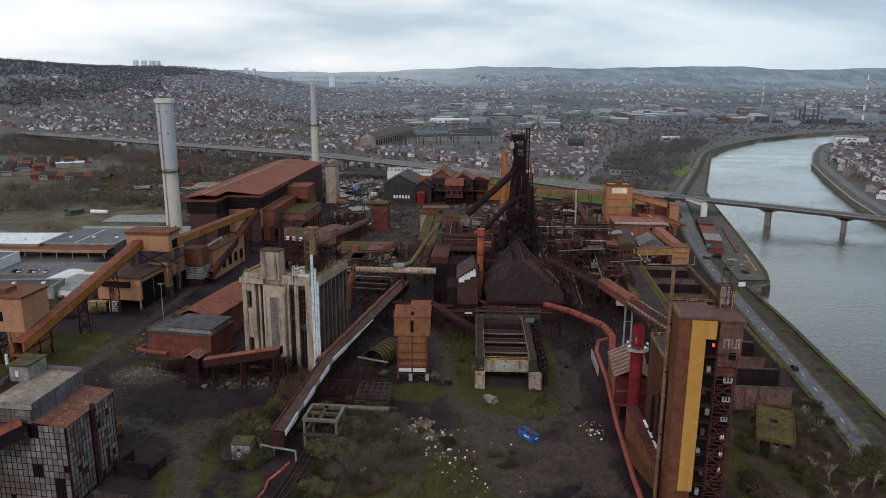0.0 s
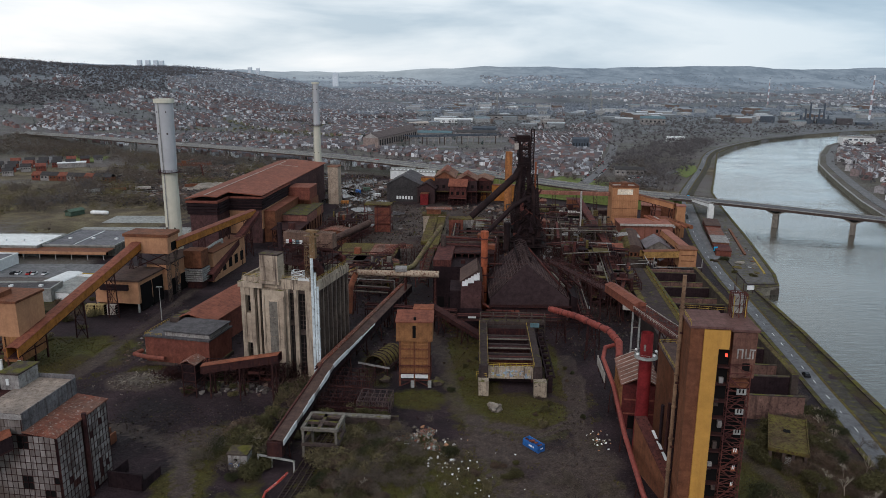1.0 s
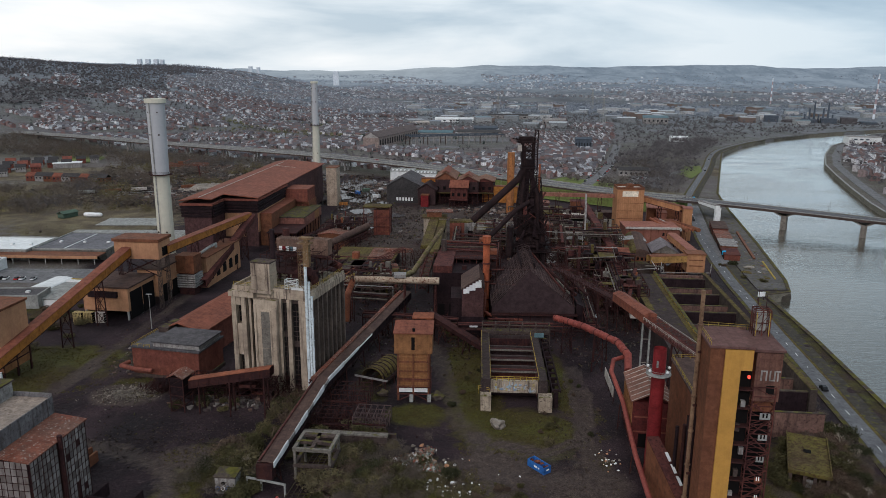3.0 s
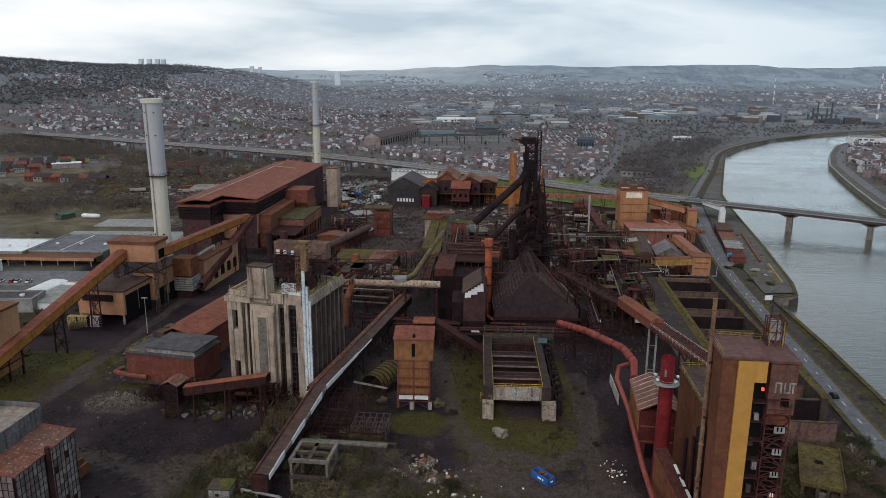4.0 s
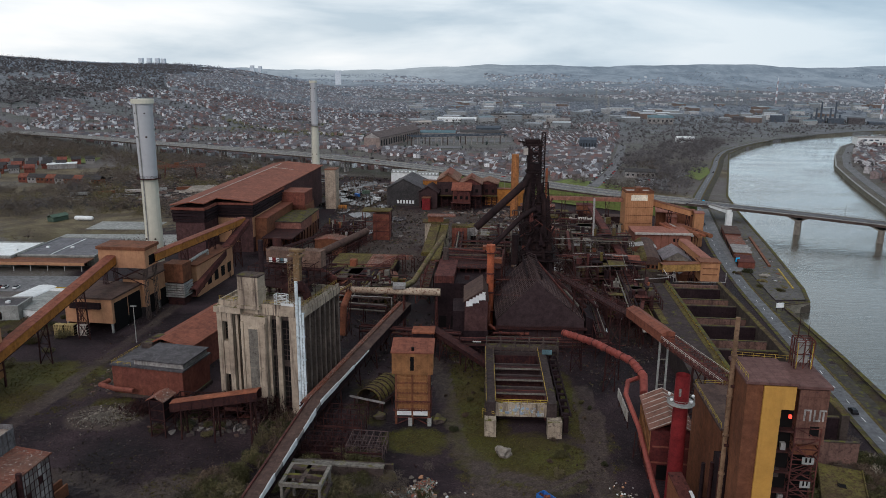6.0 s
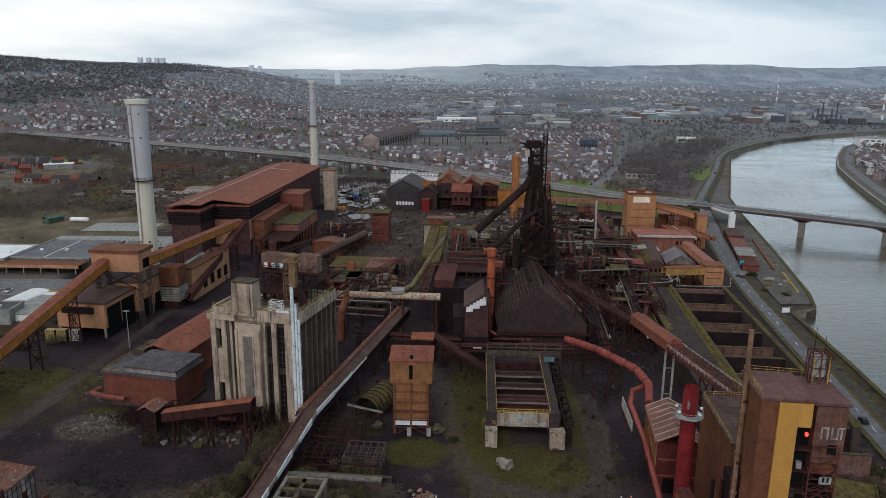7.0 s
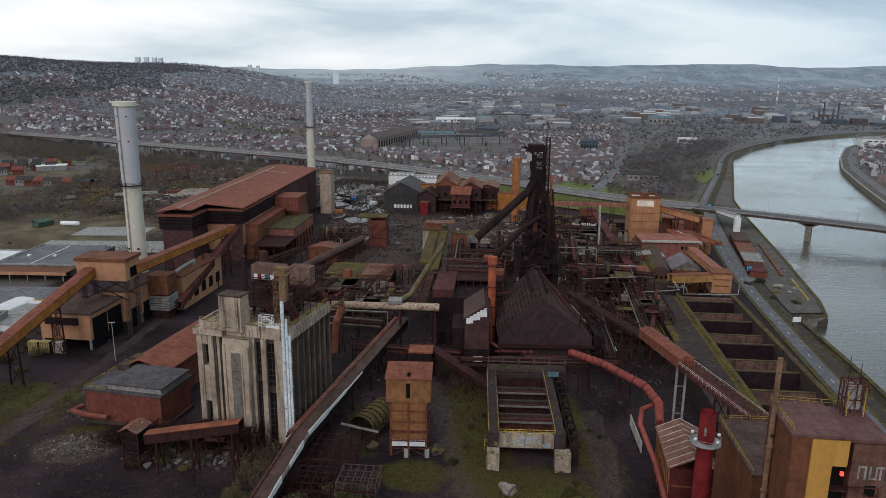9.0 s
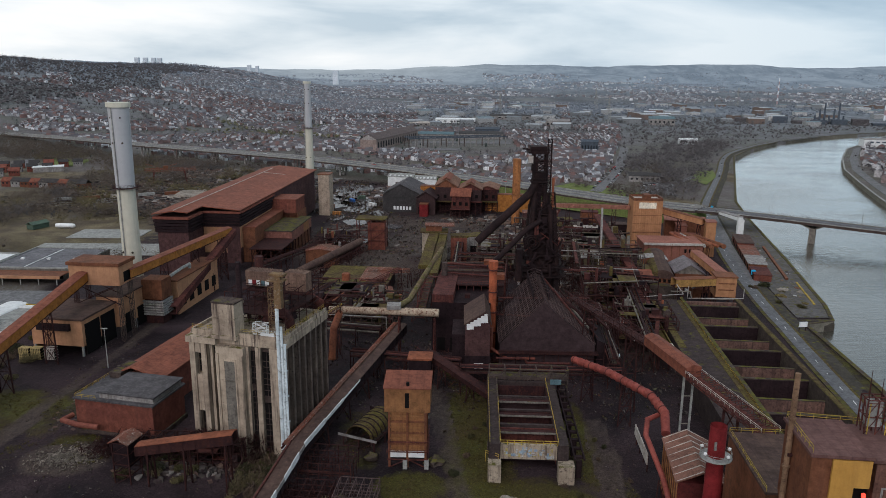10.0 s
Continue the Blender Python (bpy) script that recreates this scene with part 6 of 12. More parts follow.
# the long brown gallery down to the rail siding
g1 = gallery("conveyor_gallery", "long brown conveyor gallery with a worn roof", (-13.6, 318, 8.2), (-36.8, 229, 6.6), 4.0, 3.0, GALLERY_ROOF, BLACKISH, (0.1, 0.28, 0.46, 0.64, 0.82), ribs=22)
g2 = gallery("conveyor_gallery", "brown conveyor gallery bending down to the rail siding", (-36.6, 230, 6.6), (-43.6, 181.5, 4.6), 4.0, 3.0, GALLERY_ROOF, BLACKISH, (0.35, 0.62, 0.9), ribs=16)
for g, p0, p1 in ((g1, (-13.6, 318, 8.2), (-36.8, 229, 6.6)), (g2, (-36.6, 230, 6.6), (-43.6, 181.5, 4.6))):
    a, c, s, u = side_axes(p0, p1)
    sg = 1 if s.x > 0 else -1
    if g is g2:
        for k in range(9):
            q0, q1 = a.lerp(c, k / 9), a.lerp(c, (k + 0.985) / 9)
            bm = bmesh.new()
            q = s * (sg * 2.3)
            beam(bm, q0 + q + Vector((0, 0, 2.6)), q1 + q + Vector((0, 0, 2.6)), 0.2, 1.15 + 0.35 * (k * 5 % 3))
            part("side_sheet", bm, WHITE if k % 3 else SHEETING, g, "pale side sheet")
    else:
        for k in range(3):
            q0, q1 = a.lerp(c, 0.55 + 0.15 * k), a.lerp(c, 0.55 + 0.15 * (k + 0.97))
            bm = bmesh.new()
            q = s * (sg * 2.3)
            beam(bm, q0 + q + Vector((0, 0, 2.8)), q1 + q + Vector((0, 0, 2.8)), 0.25, 0.5 + 0.5 * k)
            part("side_sheet", bm, WHITE, g, "pale side sheet")
        for k, (off, zz, r_, mt) in enumerate(((2.8, 2.9, 0.65, ROOF_WORN), (3.7, 2.2, 0.3, RUST), (4.1, 1.2, 0.25, DARK))):
            bm = bmesh.new()
            e = -s * sg * off + Vector((0, 0, zz))
            for n_ in range(12):
                tube(bm, a.lerp(c, n_ / 12) + e, a.lerp(c, (n_ + 0.96) / 12) + e, r_, n=10)
                tube(bm, a.lerp(c, (n_ + 0.95) / 12) + e, a.lerp(c, (n_ + 1.0) / 12) + e, r_ * 1.15, n=10)
            part("side_pipe", bm, mt, g, "rusty pipe along the gallery" if k == 0 else "")
        bm = bmesh.new()
        lattice(bm, a - s * sg * 3.1 - Vector((0, 0, 0.8)), c - s * sg * 3.1 - Vector((0, 0, 0.8)), 1.6, 2.4, 26, 0.2)
        part("side_truss", bm, DARK, g)
    bm = bmesh.new()
    o = -s * sg * 1.5 + Vector((0, 0, 3.6))
    beam(bm, a + o, c + o, 0.4, 0.4)
    part("cable_tray", bm, ROOF_WORN if g is g1 else RUST, g)
hd = thing("gallery_head", "dark end housing under the conveyor gallery", "conveyor head", pose(-43.7, 181, 0, 0, 0, -8))
part("housing", boxes((-2.1, 2.1, -0.3, 2.2, 3.4, 7.5)), DARK, hd)
bm = bmesh.new()
beam(bm, (-5, 0.5, 3.2), (6, -1.5, 3.2), 0.5, 0.4)
for x, y in ((-5, 0.5), (5.7, -1.4), (-1, 0)):
    beam(bm, (x, y, -0.5), (x, y, 3.4), 0.4)
part("portal_frame", bm, CONC_GREY, hd)

# tan hopper tower
tt = thing("hopper_tower", "tan box hopper on an orange ribbed frame with a red roof", "hopper tower", pose(-7.8, 234, 0, 0, 0, -2))
part("wall", boxes((-6.1, 6.1, 0, 8.5, 16.2, 23)), ORANGE, tt)
bm = bmesh.new()
hexa(bm, [Vector(p) for p in ((-6.4, -0.4, 23), (6.4, -0.4, 23), (6.4, 8.9, 24.2), (-6.4, 8.9, 24.2), (-6.4, -0.4, 23.3), (6.4, -0.4, 23.3), (6.4, 8.9, 24.6), (-6.4, 8.9, 24.6))])
hexa(bm, [Vector(p) for p in ((-6.1, 0, 22.9), (6.1, 0, 22.9), (6.1, 8.5, 22.9), (-6.1, 8.5, 22.9), (-6.1, 0, 23.0), (6.1, 0, 23.0), (6.1, 8.5, 24.1), (-6.1, 8.5, 24.1))])
part("roof", bm, REDROOF, tt)
part("slot", boxes((-0.6, 0.5, -0.08, 0.2, 17.5, 21.8)), VOID, tt)
part("hatch", boxes((-0.3, 0.5, 0.8, 1.6, 23.4, 24.4)), VOID, tt)
part("bin", boxes((-4.5, 4.5, 0.8, 8, 4.5, 16.2)), ORANGE, tt)
for k in range(7):
    z = 4.8 + 1.65 * k
    part("hoop", boxes((-4.8, 4.8, 0.3, 0.8, z, z + 0.45), (4.5, 4.8, 0.8, 8, z, z + 0.45)), BROWN if k % 2 else ORANGE, tt)
for i in range(9):
    part("stiffener", boxes((-4.5 + 1.08 * i, -4.2 + 1.08 * i, 0.45, 0.8, 4.6, 16.2)), ORANGE, tt)
for x in (-4.9, 0, 4.9):
    for y in (0.4, 8.2):
        part("leg", boxes((x - 0.3, x + 0.3, y - 0.3, y + 0.3, -0.5, 16.2)), BROWN, tt)
part("white_band", boxes((-4.6, -0.3, -0.02, 0.1, 3.0, 4.8), (0.3, 4.6, -0.02, 0.1, 3.0, 4.8)), WHITE, tt, "dirty white sheet band")
for z in (2.3, 4.6, 7.5):
    for p0, p1 in (((-5.5, 0, z), (5.5, 0, z)), ((5.5, 0, z), (5.5, 10, z))):
        bm = bmesh.new()
        beam(bm, p0, p1, 0.3)
        part("cross_beam", bm, RUST, tt)
for x in (-5.4, 5.4):
    bm = bmesh.new()
    beam(bm, (x, 0.1, -0.3), (0, 0.1, 2.4), 0.25)
    part("brace", bm, RUST, tt)
bm = bmesh.new()
railing(bm, [(-5.6, -0.8, 4.6), (5.6, -0.8, 4.6)], 1.0)
part("railing", bm, RUST, tt)
for x in (-0.6, 5.2):
    part("footing", boxes((x - 0.6, x + 0.6, -0.9, 0.4, -0.8, 2.3)), CONC_GREY, tt)

# half-round shed
hs = thing("arched_shed", "half-round mossy corrugated shed with white ribs", "shed", pose(-22, 243.5, 2.2, 0, 0, -24))
bm = bmesh.new()
R, L = 4.2, 14
prev = None
for i in range(13):
    a = math.pi * i / 12
    cur = [bm.verts.new((-R * math.cos(a), y, 1.2 + R * 0.9 * math.sin(a))) for y in (0, L)] + [bm.verts.new((-(R - 0.2) * math.cos(a), y, 1.2 + (R - 0.2) * 0.9 * math.sin(a))) for y in (0, L)]
    if prev:
        bm.faces.new((prev[0], cur[0], cur[1], prev[1]))
        bm.faces.new((prev[3], cur[3], cur[2], prev[2]))
        bm.faces.new((prev[2], cur[2], cur[0], prev[0]))
        bm.faces.new((prev[1], cur[1], cur[3], prev[3]))
    prev = cur
part("vault", bm, MOSSY, hs)
bm = bmesh.new()
grid_frame(bm, -5, 5, 0, 13, -2.6, 0.9, 2, 2, 1, 0.35)
part("base_frame", bm, DARK, hs)
for k in range(6):
    bm = bmesh.new()
    for i in range(12):
        a, c = math.pi * i / 12, math.pi * (i + 1) / 12
        beam(bm, (-(R + 0.06) * math.cos(a), 1 + 2.3 * k, 1.2 + (R + 0.06) * 0.9 * math.sin(a)), (-(R + 0.06) * math.cos(c), 1 + 2.3 * k, 1.2 + (R + 0.06) * 0.9 * math.sin(c)), 0.35, 0.14)
    part("rib", bm, BLACKISH, hs)
part("base_wall", boxes((-4.3, -3.9, 0, 14, -0.5, 1.3), (3.9, 4.3, 0, 14, -0.5, 1.3)), CONC_DARK, hs)
part("front_beam", boxes((-6.5, 6, -0.6, -0.2, 1.2, 1.8)), SHEETING, hs)
part("rear_wall", boxes((-3.9, 3.9, 13.6, 13.9, -0.5, 4.4)), BLACKISH, hs)

# the hopper pit with yellow rails
bp_ = thing("stock_bins", "roofless concrete stock bins with yellow handrails", "stock bins", pose(24.4, 226.5, 0, 0, 0, -3))
part("side_wall", boxes((-10.5, -7.6, 3, 46, 2.5, 9.4)), CONC_SOOT, bp_)
part("kerb", boxes((-10.6, -10.1, 3, 46, 9.4, 9.9), (-7.9, -7.5, 3, 46, 9.4, 9.8)), CONC_DARK, bp_)
for k, y in enumerate((6, 16, 25, 34)):
    part("bin_lining", boxes((-7.55, -7.3, y, y + 8, 2.4, 8.8), (7.3, 7.55, y, y + 8, 2.4, 8.8), (-7.3, 7.3, y + 7.7, y + 7.95, 2.4, 8.6)), (RUST, DARK, SOOT_BROWN, DARK)[k], bp_)
part("side_wall", boxes((7.6, 10.4, 3, 46, 2.5, 9.4)), CONC_SOOT, bp_)
for k, y in enumerate((5, 15, 24, 33, 44)):
    part("cross_wall", boxes((-7.6, 7.6, y, y + 0.9, 1.2 if k else 4.0, 9.0 if k else 8.2)), CONC_SOOT if k else CONCRETE, bp_, "" if k else "pale front wall with faded blue paint")
part("floor_slab", boxes((-10.5, 10.4, 9, 46, 1.2, 2.4)), BLACKISH, bp_)
for k, y in enumerate((10, 20, 29)):
    part("walkway_beam", boxes((-7.6, 7.6, y, y + 1.6, 8.6, 9.3)), DARK, bp_)
    part("bin_edge", boxes((-7.6, 7.6, y - 0.25, y - 0.02, 8.9, 9.4)), CONC_MID, bp_, "pale chipped edge strip")
for x0, x1 in ((-10.8, -7.4), (7.6, 11.8)):
    part("footing", boxes((x0, x1, -0.4, 3.4, -0.8, 5.0)), CONCRETE, bp_)
    part("footing", boxes((x0, x1, 14, 17, -0.8, 2.5)), CONC_DARK, bp_)
    part("footing", boxes((x0, x1, 30, 33, -0.8, 2.5)), CONC_DARK, bp_)
SPRAY = [surface("faded_spray_paint", c, tuple(q * 0.8 for q in c), (0.30, 0.24, 0.18), 0.85, stains=(0.5, 0.62)) for c in ((0.30, 0.40, 0.48), (0.44, 0.46, 0.46), (0.42, 0.34, 0.12), (0.22, 0.30, 0.40))]
rg = random.Random(17)
for k in range(46):
    gx, gz, gw = rg.uniform(-6.8, 6.0), rg.uniform(4.2, 6.8), rg.uniform(0.3, 1.0)
    part("spray_patch", boxes((gx, gx + gw, 4.9 - 0.002 * k, 4.99, gz, gz + rg.uniform(0.3, 1.0))), SPRAY[k % 4], bp_)
bm = bmesh.new()
railing(bm, [(-10.4, 3.2, 9.4), (-10.4, 45, 9.4)], 1.1, 3)
railing(bm, [(-7.6, 4.6, 8.3), (7.6, 4.6, 8.3)], 1.4, 1.9, 0.14)
railing(bm, [(-7.6, 3.2, 9.4), (-7.6, 30, 9.4)], 1.1, 3)
railing(bm, [(7.7, 3.2, 9.4), (7.7, 45, 9.4)], 1.1, 3)
railing(bm, [(-11.5, 1.2, 5.2), (-11.5, 4.5, 5.2), (-8, 2.5, 5.2)], 1.4, 1.5, 0.12)
part("handrail", bm, RAIL_YELLOW, bp_, "yellow handrails")
bm = bmesh.new()
box(bm, -10.4, 15, 45.5, 49.5, 9, 10)
grid_frame(bm, -10, 15, 45.5, 49.5, -0.5, 12.5, 5, 1, 2, 0.4)
railing(bm, [(-10.4, 45.5, 10), (15, 45.5, 10)], 1.2, 2)
part("rear_bridge", bm, CONC_DARK, bp_, "pale dusty cross bridge at the rear")
bm = bmesh.new()
for i in range(9):
    box(bm, 12, 14.5, 4 + 4.6 * i, 5 + 4.6 * i, 5.2, 5.8)
box(bm, 11.8, 12.2, 2, 46, 5.8, 6.4)
box(bm, 14.3, 14.7, 2, 46, 5.8, 6.4)
for y in (3, 14, 25, 36, 45):
    box(bm, 12.5, 14, y, y + 0.8, -0.5, 5.2)
part("side_track", bm, BLACKISH, bp_, "dark skip track on stub piers")
part("blue_panel", boxes((9, 12.4, 41, 41.4, 9.6, 11.2)), TEAL_ROOF, bp_)

# stacked crates beside the crusher house
CRATE = surface("faded_yellow_crate_wood", (0.40, 0.30, 0.12), (0.30, 0.23, 0.11), (0.14, 0.10, 0.06), 0.85)
for k, (x, mt, lb) in enumerate(((-154, CRATE, "stack of slatted yellow crates"), (-149.6, CRATE, "stack of slatted yellow crates"), (-144.6, ROOF_PALE, "stack of pale crates"))):
    th = thing("crate_stack", lb, "crates", pose(x, 307.5, 0, 0, 0, -6), group="crate stacks")
    part("core", boxes((0.1, 3.9, 0.1, 2.4, -0.3, 4.4)), VOID, th)
    for q in range(6):
        part("slat", boxes((0.1 + 0.66 * q, 0.5 + 0.66 * q, -0.05, 0.1, 0.1, 4.5)), mt, th)
    for q in range(5):
        part("board", boxes((0, 4, 0, 2.5, 4.4 - 1.05 * q, 4.55 - 1.05 * q)), mt, th)

# ---- the coal tower by the river side ----
tw = thing("charging_tower", "tall brown clad tower with a yellow strip and lattice front", "industrial tower", pose(53.9, 149.2, 0, 0, 0, -6.5) @ Matrix.Diagonal((0.87, 0.75, 1, 1)))
for row in ((0, 3.2, 0, 14.5, 40, 52), (0.2, 3.2, 0, 8.5, 12, 40), (3.2, 9.5, 2.5, 14.5, 6, 52), (9.6, 16, 2.5, 14.5, 38, 51.4)):
    part("wall", boxes(row), BROWN, tw)
part("lower_wall", boxes((0.8, 3.2, 0.4, 14.2, 0, 12), (3.2, 15.8, 5.5, 14.2, 0, 6)), BROWN, tw)
hop = bmesh.new()
hexa(hop, [Vector(p) for p in ((0.2, 0.2, 34), (3.2, 0.2, 34), (3.2, 9, 34), (0.2, 9, 34), (0, 0.1, 40), (3.2, 0.1, 40), (3.2, 14.4, 40), (0, 14.4, 40))])
part("overhang", hop, BROWN, tw)
# Dark steel here paints the shadow of the gap under the overhang.
part("shaft_wall", boxes((1.2, 3.2, 8.5, 14.2, 0, 36)), DARK, tw, "soot-black lower wall")
part("right_block", boxes((10.3, 16, 0.2, 2.5, 41, 51.2)), surface("brown_ribbed_cladding", (0.150, 0.072, 0.052), (0.122, 0.058, 0.044), (0.075, 0.036, 0.030), 0.75, streak=0.4, seam=1.2), tw)
part("yellow_strip", boxes((3.2, 6.9, -0.5, 2.5, 9.8, 51.8), (6.9, 9.4, -0.4, 2.4, 47.5, 51.8)), YELLOW, tw, "yellow painted cladding strip")
for i in range(8):
    part("strip_seam", boxes((3.3 + 0.45 * i, 3.38 + 0.45 * i, -0.55, -0.5, 9.8, 51.7)), YELLOW, tw)
part("roof", boxes((-0.4, 9.6, -0.6, 15, 52, 52.5), (9.6, 16.5, 0, 15, 51.4, 51.9)), TOWER_ROOF, tw)
bm = bmesh.new()
railing(bm, [(0, 0, 52.5), (0, 14.5, 52.5), (16, 14.5, 52)], 1.1, 2.2, 0.07)
part("roof_rail", bm, RAIL_YELLOW, tw)
# Near-black back plates paint the shade inside the stair recess.
part("recess", boxes((7.0, 10.2, 2.2, 2.45, 0, 47.4), (10.2, 16, 5.2, 5.45, 0, 38)), VOID, tw)
for k in range(11):
    part("landing", boxes((7.0, 10.2, 0.2, 2.4, 3 + 4 * k, 3.3 + 4 * k)), DARK, tw)
for k in range(8):
    bm = boxes((7.4 + (k % 3) * 0.7, 8.4 + (k % 3) * 0.7, 0.9, 1.9, 3.3 + 5.1 * k, 4.9 + 5.1 * k))
    part("motor_unit", bm, SHEETING if k % 2 else CONC_DARK, tw)
bm = bmesh.new()
lattice(bm, (12.8, 1.4, -0.5), (12.8, 1.4, 44), 5.0, 2.6, 22, 0.24)
part("lattice", bm, RUST, tw, "rusty stair lattice")
bm = bmesh.new()
for k in range(12):
    z = 1 + 3.6 * k
    x0, x1 = (10.6, 15) if k % 2 else (15, 10.6)
    beam(bm, (x0, 0.6, z), (x1, 0.6, z + 3.6), 0.55, 0.2)
part("stair_flight", bm, RUST, tw)
for k, z in enumerate((37.2, 32.6, 27.8, 23.2, 19, 15)):
    s = 1.15 - 0.14 * k
    bm = bmesh.new()
    box(bm, 13.4 - s, 13.4 + s, -0.25, -0.12, z, z + 1.35 - 0.1 * k)
    part("letter_plate", bm, CONC_GREY if k < 3 else PIPE_ORANGE, tw)
    bm = boxes((13.4 - 0.5 * s, 13.4 - 0.2 * s, -0.31, -0.26, z + 0.4, z + 1.3), (13.4 + 0.2 * s, 13.4 + 0.5 * s, -0.31, -0.26, z + 0.4, z + 1.3))
    part("letter_bar", bm, VOID if k < 3 else WHITE_PLAIN, tw)
for x0, x1, z0, z1 in ((11.5, 11.85, 45.4, 47.6), (12.6, 12.95, 45.4, 47.6), (13.4, 13.75, 45.4, 47.6), (14.4, 14.75, 45.4, 47.6), (15.1, 15.45, 45.4, 47.4), (14.75, 15.8, 47.3, 47.6), (11.85, 12.6, 47.3, 47.6), (13.75, 14.4, 45.4, 45.7)):
    part("sprayed_bar", boxes((x0, x1, 0.12, 0.17, z0, z1)), SHEETING, tw)
part("window", boxes((13, 14.8, 0.1, 0.19, 42.6, 44.4)), VOID, tw)
part("red_lamp", boxes((8.9, 9.4, 0.4, 1.0, 45.6, 46.2)), RED_LAMP, tw)
# roof lift frame
bm = bmesh.new()
grid_frame(bm, 11.8, 15.4, 10.5, 13.8, 52, 57.5, 2, 2, 2, 0.2)
railing(bm, [(11.6, 10.3, 56), (15.6, 10.3, 56), (15.6, 14, 56)], 1.1)
part("lift_frame", bm, RUST, tw, "rusty lift frame")
bm = bmesh.new()
for x in (12.2, 15.2):
    beam(bm, (x, 10.4, 52), (x, 10.4, 57), 0.16)
part("yellow_post", bm, RAIL_YELLOW, tw)
part("lift_drum", boxes((12.4, 14.6, 11.2, 13.4, 53, 57)), CONC_GREY, tw)
bm = bmesh.new()
for dx, dy, h in ((12, 11, 63), (13, 13.6, 64.5), (14.6, 12.5, 63.5)):
    tube(bm, (dx, dy, 57), (dx, dy, h - 3), 0.1, 0.05, 5)
part("aerial", bm, DARK, tw)
bm = bmesh.new()
tube(bm, (-0.6, 9.8, -0.5), (-0.6, 9.8, 61.5), 0.5, 0.5, 12)
for z in range(6, 58, 8):
    tube(bm, (-0.6, 9.8, z), (-0.6, 9.8, z + 0.3), 0.72, 0.72, 12)
part("vent_pipe", bm, surface("dull_tan_pipe_paint", (0.20, 0.125, 0.075), (0.16, 0.095, 0.058), (0.08, 0.042, 0.03), 0.75), tw, "tall tan vent pipe")
for z in (20, 36, 48):
    part("pipe_bracket", boxes((-0.8, 0.2, 9.1, 9.9, z, z + 0.5)), DARK, tw)

for k, (x, y, r_, z1) in enumerate(((0.1, 10.4, 0.45, 38), (0.4, 11.8, 0.3, 36), (-0.2, 13.0, 0.35, 33), (0.2, 14.2, 0.5, 30))):
    bm = bmesh.new()
    tube(bm, (x, y, -0.5), (x, y, z1), r_, r_, 8)
    part("down_pipe", bm, (BLACKISH, DARK, RUST, BLACKISH)[k], tw)

wg = thing("tower_wing", "brown clad wing with a flat dark roof behind the tower", "industrial building", pose(61.5, 176, 0, 0, 0, -5))
part("wall", boxes((0, 13, 0, 23, 0, 29)), BROWN, wg)
part("roof", boxes((-0.3, 13.3, -0.3, 23.3, 29, 29.5)), GALLERY_ROOF, wg)
bm = bmesh.new()
railing(bm, [(0, 0, 29.5), (0, 23, 29.5), (12, 23, 29.5)], 1.1, 2.2, 0.08)
part("roof_rail", bm, RAIL_YELLOW, wg)
part("link", boxes((-1, 10, -15, 0, 0, 24)), BLACKISH, wg, "dark link block")
for k in range(3):
    bm = bmesh.new()
    tube(bm, (-1.8 - 0.9 * k, -8 + 3 * k, -0.5), (-1.8 - 0.9 * k, -8 + 3 * k, 26 - 2 * k), 0.45, 0.45, 8)
    part("drain_pipe", bm, (RUST, DARK, BLACKISH)[k], wg)
la = thing("lower_annex", "low brown clad annex with an open dark slit", "annex", pose(60.2, 160, 0, 0, 0, 4))
bm = bmesh.new()
hexa(bm, [Vector(p) for p in ((-3.5, 2, 0), (-0.4, 2, 0), (-2.0, 24, 0), (-5.0, 24, 0), (-3.5, 2, 6), (-0.4, 2, 6), (-2.0, 24, 14), (-5.0, 24, 14))])
part("wall", bm, BROWN, la)
bm = bmesh.new()
hexa(bm, [Vector(p) for p in ((-3.6, 1.9, 6), (-0.2, 1.9, 6), (-1.9, 24, 14), (-5.1, 24, 14), (-3.6, 1.9, 6.3), (-0.2, 1.9, 6.3), (-1.9, 24, 14.3), (-5.1, 24, 14.3))])
part("roof", bm, RUST, la)
bm = bmesh.new()
for k in range(3):
    z0 = 9.4 + 1.25 * k
    beam(bm, (-1.6 - 0.15 * k, 9 + 3.4 * k, z0), (-1.7 - 0.15 * k, 11.5 + 3.4 * k, z0 + 1.0), 0.7, 0.15)
part("white_strip", bm, WHITE, la, "torn white sheeting strip")

# ---- red chimney, red shed, red gas pipe ----
rc = thing("red_chimney", "bright red steel chimney with a ring platform", "chimney", pose(56.9, 189, 0))
bm = bmesh.new()
tube(bm, (0, 0, -0.5), (0, 0, 36.2), 1.95, 1.65, 20, False)
tube(bm, (0, 0, 30), (0, 0, 36.2), 1.45, 1.45, 20, False)
tube(bm, (0, 0, -0.5), (0, 0, 29.9), 1.4, 1.4, 20)
part("shaft", bm, RED, rc, "", True)
bm = bmesh.new()
tube(bm, (0, 0, 29.2), (0, 0, 29.5), 3.2, 3.2, 18)
railing(bm, [(3.1 * math.cos(a * 0.5236), 3.1 * math.sin(a * 0.5236), 29.5) for a in range(13)], 1.1, 2, 0.07)
part("platform", bm, CONC_GREY, rc)
for a in (0.2, 2.4, 3.6, 5.2):
    bm = bmesh.new()
    bmesh.ops.create_icosphere(bm, subdivisions=1, radius=0.4, matrix=Matrix.Translation((3 * math.cos(a), 3 * math.sin(a), 30.6)))
    part("floodlight", bm, WHITE, rc)
